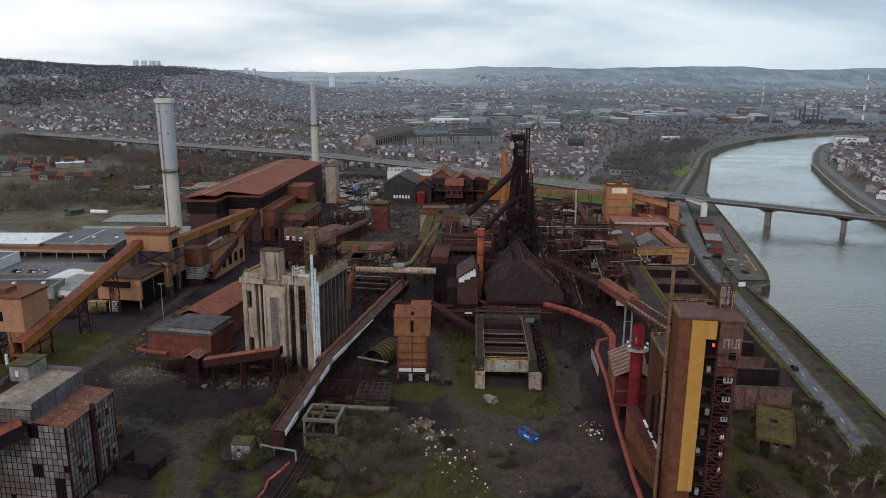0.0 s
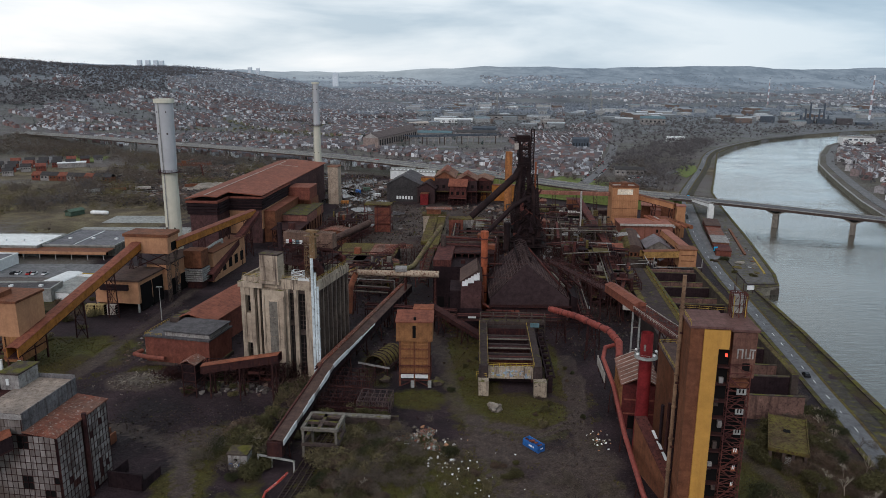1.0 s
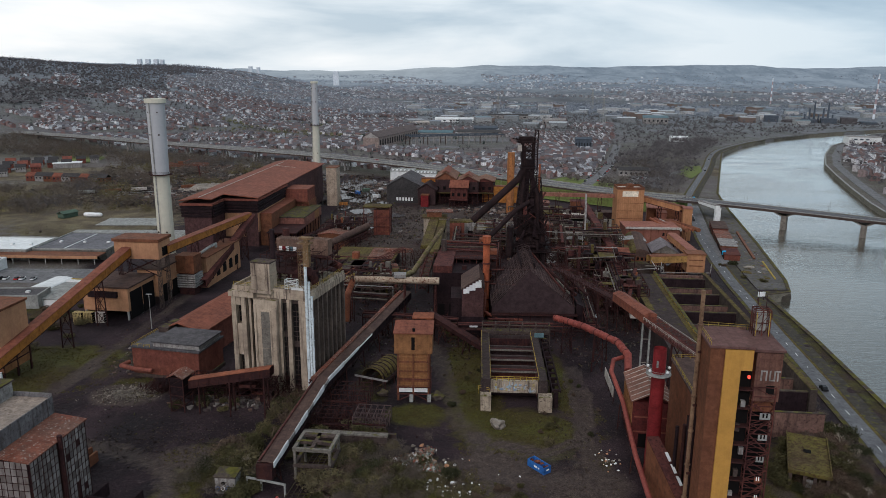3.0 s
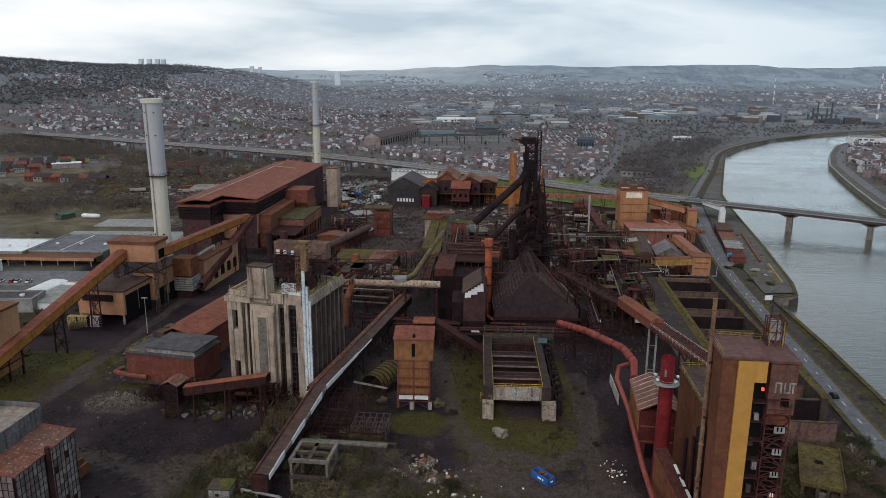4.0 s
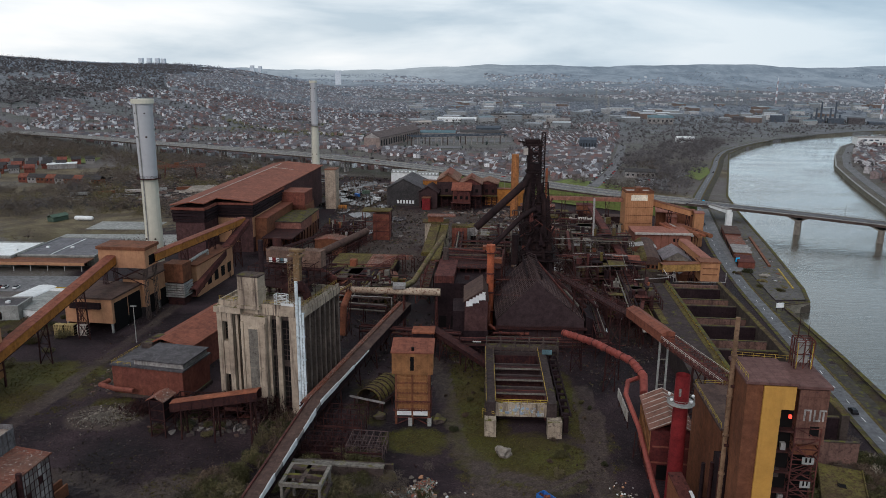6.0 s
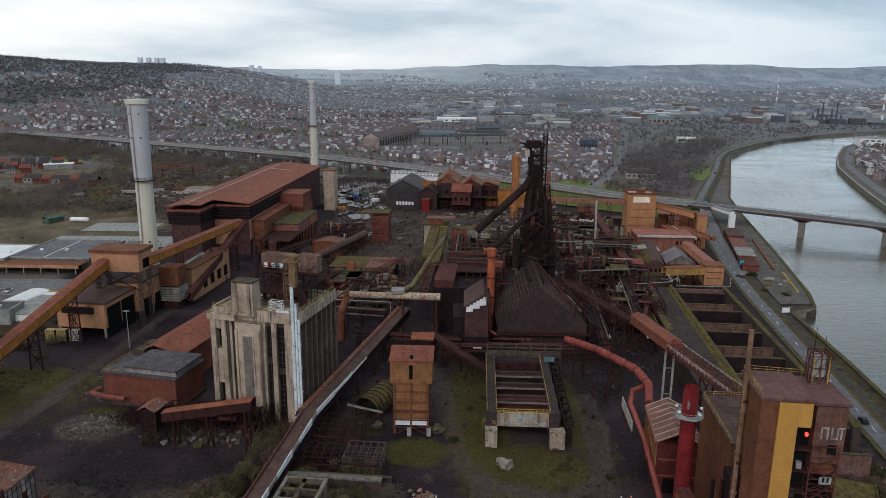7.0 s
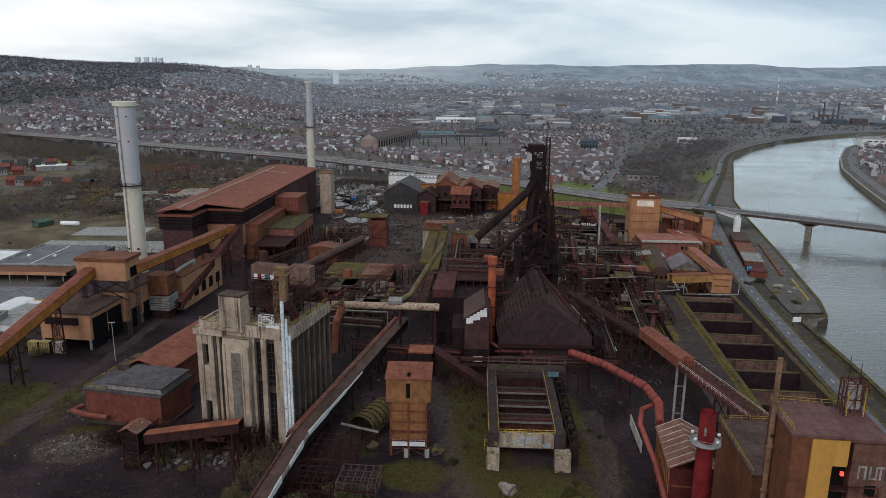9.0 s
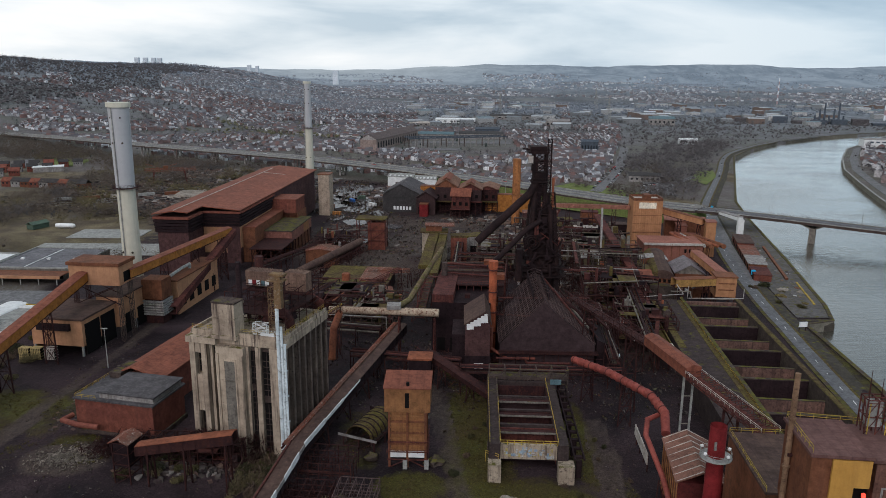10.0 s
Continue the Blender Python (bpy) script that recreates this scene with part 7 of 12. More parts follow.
part("white_mark", boxes((-1.25, -0.75, -1.86, -1.70, 31.6, 33.4)), SHEETING, rc)
rsd = thing("red_shed", "red shed with a striped pale-brown corrugated roof", "shed", pose(55.3, 204, 0, 0, 0, -8))
part("wall", boxes((0, 10.5, 0, 20, 0, 14.2)), surface("dark_red_shed_sheets", (0.125, 0.026, 0.024), (0.10, 0.023, 0.022), (0.06, 0.02, 0.02), 0.75, streak=0.4, seam=1.2), rsd)
bm = bmesh.new()
gable(bm, 0, 10.5, 0, 20, 14.2, 17, "y", 0.6, 0.3)
part("roof", bm, surface("pale_brown_roof_sheets", (0.20, 0.095, 0.068), (0.17, 0.08, 0.058), (0.11, 0.055, 0.04), 0.75), rsd)
for k in range(8):
    y = -0.2 + 2.9 * k
    bm = bmesh.new()
    beam(bm, (-0.6, y, 14.4), (5.25, y, 17.42), 0.22, 0.16)
    beam(bm, (11.1, y, 14.4), (5.25, y, 17.42), 0.22, 0.16)
    part("roof_rib", bm, ROOF_PALE, rsd)
for k in range(9):
    part("wall_rib", boxes((-0.25, 0.0, 0.3 + 2.35 * k, 0.8 + 2.35 * k, 2, 14)), ORANGE, rsd)
for z in (5, 9.5):
    part("wall_band", boxes((0.5, 10.5, -0.2, 0.0, z, z + 0.4)), REDWALL, rsd)
part("opening", boxes((2, 6, -0.1, 0.05, 0.3, 4.5)), VOID, rsd)

gp = thing("gas_pipe", "large faded red gas pipe bending down to the ground", "pipe")
bm = bmesh.new()
pipe_run(bm, [Vector(p) for p in ((45.2, 281, 12.4), (53, 267, 14.2), (61.0, 247, 15.6), (62.4, 238, 14.6), (60.8, 231, 12.0))], 1.2, 14)
part("large_pipe", bm, PIPE_RED, gp, "", True)
bm = bmesh.new()
pipe_run(bm, [Vector(p) for p in ((61.4, 240, 13), (57.2, 236, 13.6), (55.2, 230, 12.2), (55.4, 215, 9), (52.8, 190, 5.8), (50.4, 162, 4.6), (49.2, 140, 4.2), (47, 100, 4.2))], 0.7, 10)
part("small_pipe", bm, PIPE_RED, gp, "thinner pinkish-red pipe", True)
for p0, p1, n_ in (((45.2, 281, 12.4), (53, 267, 14.2), 6), ((53, 267, 14.2), (61.0, 247, 15.6), 8), ((61.0, 247, 15.6), (62.4, 238, 14.6), 4)):
    p0, p1 = Vector(p0), Vector(p1)
    d_ = (p1 - p0).normalized() * 0.12
    for k in range(n_):
        c = p0.lerp(p1, (k + 0.3) / n_)
        bm = bmesh.new()
        tube(bm, c - d_, c + d_, 1.36, n=14)
        part("flange", bm, RUST if k % 3 == 0 else PIPE_RED, gp)
for y, z in ((215, 8), (190, 5), (165, 3.8), (142, 3.4)):
    bm = bmesh.new()
    x = {215: 55.4, 190: 52.8, 165: 50.6, 142: 49.3}[y]
    trestle(bm, (x, y), z, 1.8, 0.1, 0.25, 0.3)
    part("support", bm, DARK, gp)
for x, y in ((49, 275), (57, 258)):
    stand(gp, DARK, (x, y), 13.5, 3, 0.1, 0.35, 0.5)
nb = thing("notice_board", "long weathered white board leaning over the pipe", "board", pose(57.2, 240, 0, 0, 0, -4))
part("panel", boxes((-0.15, 0.15, -8.5, 8.5, 2.6, 5.8)), ROOF_PALE, nb)
for y in (-7.5, -2.5, 2.5, 7.5):
    part("post", boxes((0.2, 0.5, y - 0.15, y + 0.15, -0.5, 5.6)), DARK, nb)

# gallery to the tower, half clad, half open truss
tg = thing("tower_gallery", "open truss conveyor with a rust-red roofed middle", "conveyor gallery")
ends = [Vector((50, 312, 24)), Vector((62.6, 256, 27.5)), Vector((66.6, 231, 28)), Vector((72.5, 199, 28.4))]
for i, (nm, mt) in enumerate((("rear_truss", DARK), ("clad_box", REDROOF), ("front_truss", RUST))):
    bm = bmesh.new()
    a, c = ends[i], ends[i + 1]
    if nm == "clad_box":
        _, _, s, u = side_axes(a, c)
        up = Vector((0, 0, 1))
        s = s * 2.1
        hexa(bm, [a - s, a + s, c + s, c - s, a - s + up * 2.8, a + s + up * 2.8, c + s + up * 2.8, c - s + up * 2.8])
        hexa(bm, [a - s * 1.1 + up * 2.8, a + s * 1.1 + up * 2.8, c + s * 1.1 + up * 2.8, c - s * 1.1 + up * 2.8, a + up * 3.6 - s * 0.05, a + up * 3.6 + s * 0.05, c + up * 3.6 + s * 0.05, c + up * 3.6 - s * 0.05])
    else:
        lattice(bm, a + Vector((0, 0, 0.8)), c + Vector((0, 0, 0.8)), 3.8, 2.2, 14, 0.2)
        _, _, s, u = side_axes(a, c)
        q = s * 1.7
        hexa(bm, [a - q, a + q, c + q, c - q, a - q + u * 0.2, a + q + u * 0.2, c + q + u * 0.2, c - q + u * 0.2])
    part(nm, bm, mt, tg)
bm = bmesh.new()
_, _, s, u = side_axes(ends[2], ends[3])
railing(bm, [ends[2] + s * 2.3 + u * 1.2, ends[3] + s * 2.3 + u * 1.2], 1.0, 2)
railing(bm, [ends[2] - s * 2.3 + u * 1.2, ends[3] - s * 2.3 + u * 1.2], 1.0, 2)
part("handrail", bm, ROOF_PALE, tg)
for f, mt in ((0.25, DARK), (0.8, DARK)):
    q = ends[0].lerp(ends[1], f)
    stand(tg, mt, (q.x, q.y), q.z, 3.4, 0.15, 0.4, 0.8)
for sx in (-1.2, 1.2):
    bm = bmesh.new()
    beam(bm, (66.2 + sx, 233, -0.5), (66.2 + sx, 233, 28), 0.5)
    part("post", bm, CONC_GREY, tg, "slim pale steel post")
bm = bmesh.new()
for z in (6, 14, 22):
    beam(bm, (65, 233, z), (67.4, 233, z), 0.25)
part("post_tie", bm, CONC_MID, tg)
stand(tg, DARK, (70, 214), 28, 3.6, 0.15, 0.5, 1.0)

# ---- ore bins beside the road ----
oy = thing("ore_bins", "long row of mossy roofless concrete ore bins", "ore bins", pose(99.5, 356, 0, 0, 0, -5.7) @ Matrix.Diagonal((0.82, 0.95, 1, 1)))
part("walkway", boxes((-9, 6.5, -125, 0, 8.4, 9.4), (-9, -8, -125, 0, 0, 8.4)), CONC_SOOT, oy, "broad sooty walkway")
part("moss_bank", boxes((4.2, 6.4, -124, -1, 9.4, 9.55), (-8.8, -5.6, -60, -1, 9.4, 9.52)), MOSSY, oy, "thick moss along the walkway edge")
part("moss_bank", boxes((34.7, 36.8, -139, 1, 10.3, 10.45)), MOSSY, oy)
part("inner_wall", boxes((6.5, 8, -130, 2, 0, 10.3)), CONC_MOSS, oy)
part("outer_wall", boxes((34.5, 37, -140, 2, 0, 10.3)), CONC_MOSS, oy)
part("rear_wall", boxes((8, 34.5, -2, -0.6, 0, 9.4)), BIN_FACE, oy)
for k in range(6):
    y = -6 - 26.5 * k
    part("cross_wall", boxes((8, 34.5, y, y + 1.2, 0, 9.0)), CONC_MOSS, oy)
    # Wall face coloured near-black for the shadow down in each bin.
    part("bin_face", boxes((8.05, 34.4, y - 0.22, y, 1, 8.7)), BLACKISH, oy, "black sooty wall face")
    part("ledge", boxes((8, 34.5, y - 13.8, y - 12.9, 0, 7.8)), BIN_FACE, oy, "brown stained inner wall")
    part("ledge_cap", boxes((8, 34.5, y - 13.9, y - 12.8, 7.8, 8.05)), CONC_MOSS, oy)
    part("bench", boxes((8, 34.5, y - 12.9, y - 0.22, 0, 2.2)), BLACKISH, oy)
part("bin_floor", boxes((6.5, 34.5, -140, 0, 0, 1)), BLACKISH, oy)
bm = bmesh.new()
railing(bm, [(6.2, -125, 9.4), (6.2, 0, 9.4)], 1.0, 3, 0.07)
part("handrail", bm, RAIL_YELLOW, oy)
bm = bmesh.new()
pipe_run(bm, [Vector(p) for p in ((2, 3, 12.5), (12, 3, 12.5), (12.5, 1.5, 10), (30, 1.5, 10), (36, 2, 10))], 0.25, 8)
part("pale_pipe", bm, CONC_MID, oy, "pale bent pipe run")

# ---- orange plant by the bridge ----
CREAM_PANEL = surface("cream_sign_panel", (0.78, 0.70, 0.56), (0.72, 0.64, 0.50), (0.55, 0.45, 0.33), 0.7)
SCREEN = surface("sunned_orange_cladding", (0.47, 0.225, 0.105), (0.41, 0.190, 0.090), (0.20, 0.092, 0.050), 0.7, stains=(0.6, 0.8), streak=0.35, seam=1.4, grime_by=0.25)
PINKRED = surface("pinkish_red_cladding", (0.30, 0.120, 0.085), (0.25, 0.098, 0.070), (0.15, 0.062, 0.048), 0.8, stains=(0.58, 0.8), streak=0.4, seam=2.0, grime_by=0.3)
ob_ = thing("screening_house", "tall orange-brown clad block with a white panel near its top", "industrial building", pose(117.5, 488, 0, 0, 0, -3))
part("wall", boxes((0, 17.5, 0, 15, 0, 29.6)), SCREEN, ob_)
for i in range(14):
    part("cladding_rib", boxes((0.5 + 1.25 * i, 0.75 + 1.25 * i, -0.16, 0, 0.5, 29)), SCREEN, ob_)
for k in range(4):
    part("cladding_joint", boxes((0.3, 17.2, -0.22, -0.165, 5 + 5.2 * k, 5.25 + 5.2 * k)), BROWN, ob_)
part("parapet", boxes((0, 17.5, 0, 0.5, 29.6, 31.2), (0, 0.5, 0.5, 15, 29.6, 31.2), (17, 17.5, 0.5, 15, 29.6, 31.2), (0, 17.5, 14.5, 15, 29.6, 31.2), (7, 11, 4, 10, 29.6, 32.6)), BROWN, ob_)
part("roof", boxes((0.5, 17, 0.5, 14.5, 29.4, 29.8)), ROOF_PALE, ob_)
part("white_panel", boxes((3.4, 13.6, -0.3, -0.05, 25.0, 28.6)), CREAM_PANEL, ob_)
gallery("conveyor_gallery", "orange-brown conveyor gallery sloping beside the screening house", (136, 502, 20.5), (157, 477, 17.5), 4, 3.2, BROWN, SCREEN, (0.5, 0.9))
gallery("conveyor_gallery", "tan conveyor gallery across the ore plant", (107, 373, 10.6), (127.4, 377, 10.2), 4.4, 3.4, BROWN, surface("dull_ochre_cladding", (0.36, 0.2, 0.06), (0.3, 0.17, 0.055), (0.15, 0.09, 0.04), 0.75), (0.2, 0.8))
gallery("conveyor_gallery", "brown gallery running up beside the road", (133.6, 383.4, 10.4), (136.6, 431, 9.6), 4.6, 3.4, PINKRED, SCREEN, (0.3, 0.7))
ob2 = thing("ore_transfer_house", "small orange-brown transfer house on legs beside the road", "transfer house", pose(127.2, 374.5, 0, 0, 0, -5))
part("wall", boxes((0, 9, 0, 8.5, 5, 14.2)), SCREEN, ob2)
part("roof", boxes((-0.4, 9.4, -0.4, 8.9, 14.2, 14.8)), BROWN, ob2)
part("slot", boxes((1, 8, -0.12, 0, 11.2, 11.7), (1, 8, -0.12, 0, 8.2, 8.7)), BROWN, ob2)
bm = bmesh.new()
grid_frame(bm, 0.5, 8.5, 0.5, 8, -0.5, 5, 1, 1, 1, 0.4)
part("leg_frame", bm, DARK, ob2)
ob3 = thing("ore_hall", "reddish brown plant hall with a pale roof edge", "industrial hall", pose(114, 447, 0, 0, 0, -3))
part("wall", boxes((0, 32, 0, 20, 0, 12.4)), PINKRED, ob3)
part("roof", boxes((-0.5, 32.5, -0.5, 20.5, 12.4, 13)), PINKRED, ob3)
part("roof_edge", boxes((-0.6, 32.6, -1.4, -0.5, 12.3, 13.5)), ROOF_PALE, ob3, "pale roof edge strip")
for i in range(7):
    part("wall_rib", boxes((2 + 4.3 * i, 2.3 + 4.3 * i, -0.2, -0.02, 0.3, 12)), BROWN, ob3)
for i in range(4):
    part("dark_window", boxes((22 + 2.4 * i, 23.2 + 2.4 * i, -0.1, 0.05, 8, 10)), VOID, ob3)
GREY_PURPLE = surface("purple_grey_sheet_roof", (0.21, 0.185, 0.19), (0.17, 0.148, 0.155), (0.10, 0.075, 0.075), 0.8, stains=(0.55, 0.75), seam=1.8)
for k, (x, y, w, d, h, hr, rt) in enumerate(((119, 407, 14, 20, 7, 11.5, GREY_PURPLE), (122, 388.5, 11, 10, 4.5, 8, GREY_PURPLE))):
    ob4 = thing("wagon_shed", "dark shed with a purple-grey gable roof", "shed", pose(x, y, 0, 0, 0, -8), group="wagon sheds")
    part("wall", boxes((0, w, 0, d, -0.4, h)), BROWN, ob4)
    bm = bmesh.new()
    gable(bm, 0, w, 0, d, h, hr - 0.1, "y", 0, 0)
    part("gable_wall", bm, CONC_MID if k == 0 else PINKRED, ob4)
    bm = bmesh.new()
    gable(bm, 0, w, 0, d, h + 0.1, hr, "y", 0.6, 0.3)
    part("roof", bm, rt, ob4)
    part("opening", boxes((w * 0.35, w * 0.65, -0.1, 0.02, 0.2, h * 0.6)), VOID, ob4)
ob5 = thing("valve_house", "long brown valve house with a mossy barrel roof", "shed", pose(103, 394, 0, 0, 0, -10.8))
part("wall", boxes((0, 10.5, 0, 46, -0.4, 8.6)), BROWN, ob5)
for k in range(8):
    a0, a1 = math.pi * k / 8, math.pi * (k + 1) / 8
    x0, x1 = 5.25 - 5.6 * math.cos(a0), 5.25 - 5.6 * math.cos(a1)
    q0, q1 = 8.6 + 4.0 * math.sin(a0), 8.6 + 4.0 * math.sin(a1)
    bm = bmesh.new()
    hexa(bm, [Vector(p) for p in ((x0, -0.4, 8.5), (x1, -0.4, 8.5), (x1, 46.3, 8.5), (x0, 46.3, 8.5), (x0, -0.4, q0 + 0.05), (x1, -0.4, q1 + 0.05), (x1, 46.3, q1 + 0.05), (x0, 46.3, q0 + 0.05))])
    part("roof_sheet", bm, MOSSY if k in (1, 2) else GALLERY_ROOF, ob5)
part("base", boxes((-1, 12, -5, 0, -0.4, 6)), CONC_MOSS, ob5)
for k in range(4):
    part("window", boxes((1.4 + 2.2 * k, 2.6 + 2.2 * k, -0.1, 0.02, 6.4, 8)), VOID, ob5)
for k in range(6):
    th = thing("slanting_duct", "rusty brown slanting duct between plant buildings", "duct", group="slanting ducts")
    bm = bmesh.new()
    x = 135 + 3.6 * k
    tube(bm, (x, 470 + 2 * k, 14 - 0.8 * k), (x + 6, 449, 11), 1.3 if k % 2 else 0.8, n=10)
    part("duct", bm, (PIPE_ORANGE, REDROOF, SHEETING, BROWN, PIPE_ORANGE, BROWN)[k], th)
    stand(th, RUST, (x + 2, 462), 11.5, 2, 0.2, 0.3)
sb2 = thing("side_bins", "rusty bins and brown roofs beside the screening house", "bins", pose(138, 468, 0, 0, 0, -12))
part("body", boxes((0, 16, 0, 24, 0, 9.5), (3, 9, 26, 40, 0, 13)), PINKRED, sb2)
dh = thing("discharge_house", "narrow orange discharge house on the end of the sloping gallery", "transfer house", pose(155.5, 469, 0, 0, 0, -12))
part("wall", boxes((0, 5.5, 0, 8, 0, 20.4)), SCREEN, dh)
part("roof", boxes((-0.3, 5.8, -0.3, 8.3, 20.4, 20.9)), PINKRED, dh)
rr_ = thing("rear_shed", "broad shed with a brown ribbed roof behind the galleries", "shed", pose(143, 506, 0, 0, 0, -14))
part("wall", boxes((0, 25, 0, 16, 0, 14)), BROWN, rr_)
part("roof", boxes((-0.4, 25.4, -0.4, 16.4, 14, 14.5)), PINKRED, rr_)
for k in range(8):
    part("roof_rib", boxes((1 + 3.2 * k, 1.25 + 3.2 * k, -0.3, 16.3, 14.5, 14.75)), BROWN, rr_)
part("roof", boxes((-0.3, 16.3, 6, 24.3, 9.5, 10), (2.7, 9.3, 25.7, 40.3, 13, 13.5)), REDROOF, sb2)

# quayside sheds
for i, (x, y, w, d, h, rz) in enumerate(((181.8, 486, 9.5, 25, 4.4, -15), (174.9, 460, 9, 24, 3.6, -15), (168.9, 438, 9.5, 20, 4, -15), (163.6, 418, 8.5, 17, 3.4, -15))):
    th = thing("quay_shed", "low brick quayside shed with a rusty roof" if i % 2 else "low brown quayside shed with a patched roof", "shed", pose(x, y, 0, 0, 0, rz), group="quay sheds")
    part("wall", boxes((0, w, 0, d, 0, h)), (REDWALL, ROOF_WORN, BROWN, REDWALL)[i], th)
    part("roof", boxes((-0.3, w + 0.3, -0.3, d + 0.3, h, h + 0.4)), (GALLERY_ROOF, ROOF_WORN, SHEETING, RUST)[i], th)
    for k in range(3):
        part("door", boxes((-0.08, 0.02, 2 + k * d / 3.4, 4.6 + k * d / 3.4, 0.2, 3)), VOID, th)
qc = thing("quay_wall_block", "long low dark wall on the quay apron", "wall", pose(181, 420, 0, 0, 0, -14.5))
part("wall", boxes((0, 1.4, 0, 74, -0.2, 1.3)), BROWN, qc)
bs = thing("billboard", "white roadside board on posts", "sign", pose(152.2, 342, 0, 0, 0, 6))
part("panel", boxes((-1.8, 1.8, -0.15, 0.15, 2.4, 4.6)), WHITE, bs)
for x in (-1.4, 1.4):
    part("post", boxes((x - 0.1, x + 0.1, 0.16, 0.36, -0.3, 4.2)), DARK, bs)
for i, (x, y, s) in enumerate(((165.2, 423, 1.25), (212, 612, 1.1))):
    th = thing("blue_sign", "small blue road sign on a post", "sign", pose(x, y, 0, 0, 0, 8), group="blue road signs")
    part("panel", boxes((-s, s, -0.08, 0.08, 2.2, 2.2 + 2 * s)), BLUE_SIGN, th)
    part("post", boxes((-0.08, 0.08, 0.09, 0.25, -0.3, 2.6)), CONC_GREY, th)


def car(x, y, rz, mat, label):
    th = thing("car", label, "car", pose(x, y, float(land(x, y)) + 0.35, 0, 0, rz), group="cars")
    bm = bmesh.new()
    hexa(bm, [Vector(p) for p in ((-0.9, -2.1, 0.3), (0.9, -2.1, 0.3), (0.9, 2.1, 0.3), (-0.9, 2.1, 0.3), (-0.85, -2.1, 0.9), (0.85, -2.1, 0.9), (0.85, 2.1, 0.85), (-0.85, 2.1, 0.85))])
    part("body", bm, mat, th)
    bm = bmesh.new()
    hexa(bm, [Vector(p) for p in ((-0.84, -1.6, 0.9), (0.84, -1.6, 0.9), (0.84, 1.2, 0.87), (-0.84, 1.2, 0.87), (-0.68, -1.2, 1.45), (0.68, -1.2, 1.45), (0.68, 0.5, 1.45), (-0.68, 0.5, 1.45))])
    part("cabin", bm, GLASS, th)
    for sx in (-0.85, 0.85):
        for sy in (-1.3, 1.3):
            bm = bmesh.new()
            tube(bm, (sx - 0.1, sy, 0.3), (sx + 0.1, sy, 0.3), 0.32, n=10)
            part("wheel", bm, VOID, th)
    return th


CAR_PAINT = {"black": plain("black_car_paint", (0.02, 0.02, 0.022), 0.3), "white": plain("white_car_paint", (0.7, 0.7, 0.7), 0.3), "silver": plain("silver_car_paint", (0.4, 0.41, 0.42), 0.3), "red": plain("red_car_paint", (0.4, 0.03, 0.03), 0.3)}
for x, y, rz, c in ((184, 530, -14, "black"), (187, 541, -14, "black"), (131, 243, -8, "black"), (290, 805, -23, "black"), (330, 905, -22, "white"), (352, 958, -22, "silver")):
    car(x, y, rz, CAR_PAINT[c], c + " car on the riverside road")

# ---- the blast furnace and its surroundings ----
rf = random.Random(12)
bf = thing("blast_furnace", "towering black and rust blast furnace with platforms and downcomers", "blast furnace", pose(42, 346, 0))
for k, (z, w) in enumerate(((24, 9.6), (28, 9.2), (32.5, 7.4), (38, 6.2), (43.5, 5.6), (49, 5.0))):
    part("platform", boxes((-w, w, -w * 0.9, w * 0.9, z, z + 0.5)), FURNACE, bf)
    bm = bmesh.new()
    railing(bm, [(-w, -w * 0.9, z + 0.5), (w, -w * 0.9, z + 0.5), (w, w * 0.9, z + 0.5), (-w, w * 0.9, z + 0.5), (-w, -w * 0.9, z + 0.5)], 1.2, 2.2, 0.12)
    part("railing", bm, FURNACE, bf)
bm = bmesh.new()
for x in (-9, 9):
    for y in (-8, 8):
        beam(bm, (x * 0.85, y * 0.85, -0.5), (x * 0.5, y * 0.5, 52), 1.2)
for k in range(6):
    f0, f1 = 0.85 - 0.32 * (k / 6), 0.85 - 0.32 * ((k + 1) / 6)
    z0, z1 = 8 * k, 8 * (k + 1)
    for (ax, ay), (cx, cy) in (((-9, -8), (9, -8)), ((9, -8), (9, 8)), ((-9, 8), (-9, -8)), ((9, 8), (-9, 8))):
        beam(bm, (ax * f0, ay * f0, z0), (cx * f1, cy * f1, z1), 0.45)
        beam(bm, (cx * f0, cy * f0, z0), (ax * f1, ay * f1, z1), 0.45)
        beam(bm, (ax * f1, ay * f1, z1), (cx * f1, cy * f1, z1), 0.6)
part("main_frame", bm, FURNACE, bf)
bm = bmesh.new()
for z0, z1, r0, r1 in ((0, 12, 6.0, 6.0), (12, 22, 6.0, 6.4), (22, 36, 6.2, 4.2), (36, 46, 4.2, 2.6)):
    tube(bm, (0, 0, z0), (0, 0, z1), r0, r1, 20)
part("furnace_shell", bm, FURNACE, bf)
bm = bmesh.new()
prev = None
for i in range(25):
    a = 6.28319 * i / 24
    p = Vector((8.2 * math.cos(a), 8.2 * math.sin(a) * 0.9, 26.8))
    if prev:
        tube(bm, prev, p, 0.9, n=8)
    prev = p
bmesh.ops.remove_doubles(bm, verts=bm.verts[:], dist=0.05)
part("bustle_pipe", bm, FURNACE, bf)
for x, y in ((-4.6, -4.4), (3.4, -4.4), (-4.6, 3.4), (3.4, 3.4)):
    bm = bmesh.new()
    pipe_run(bm, [Vector((x, y, 30)), Vector((x * 0.9, y * 0.9, 50)), Vector((x * 0.35 - 1.5, y * 0.3, 60))], 1.15, 10)
    part("uptake", bm, FURNACE, bf)
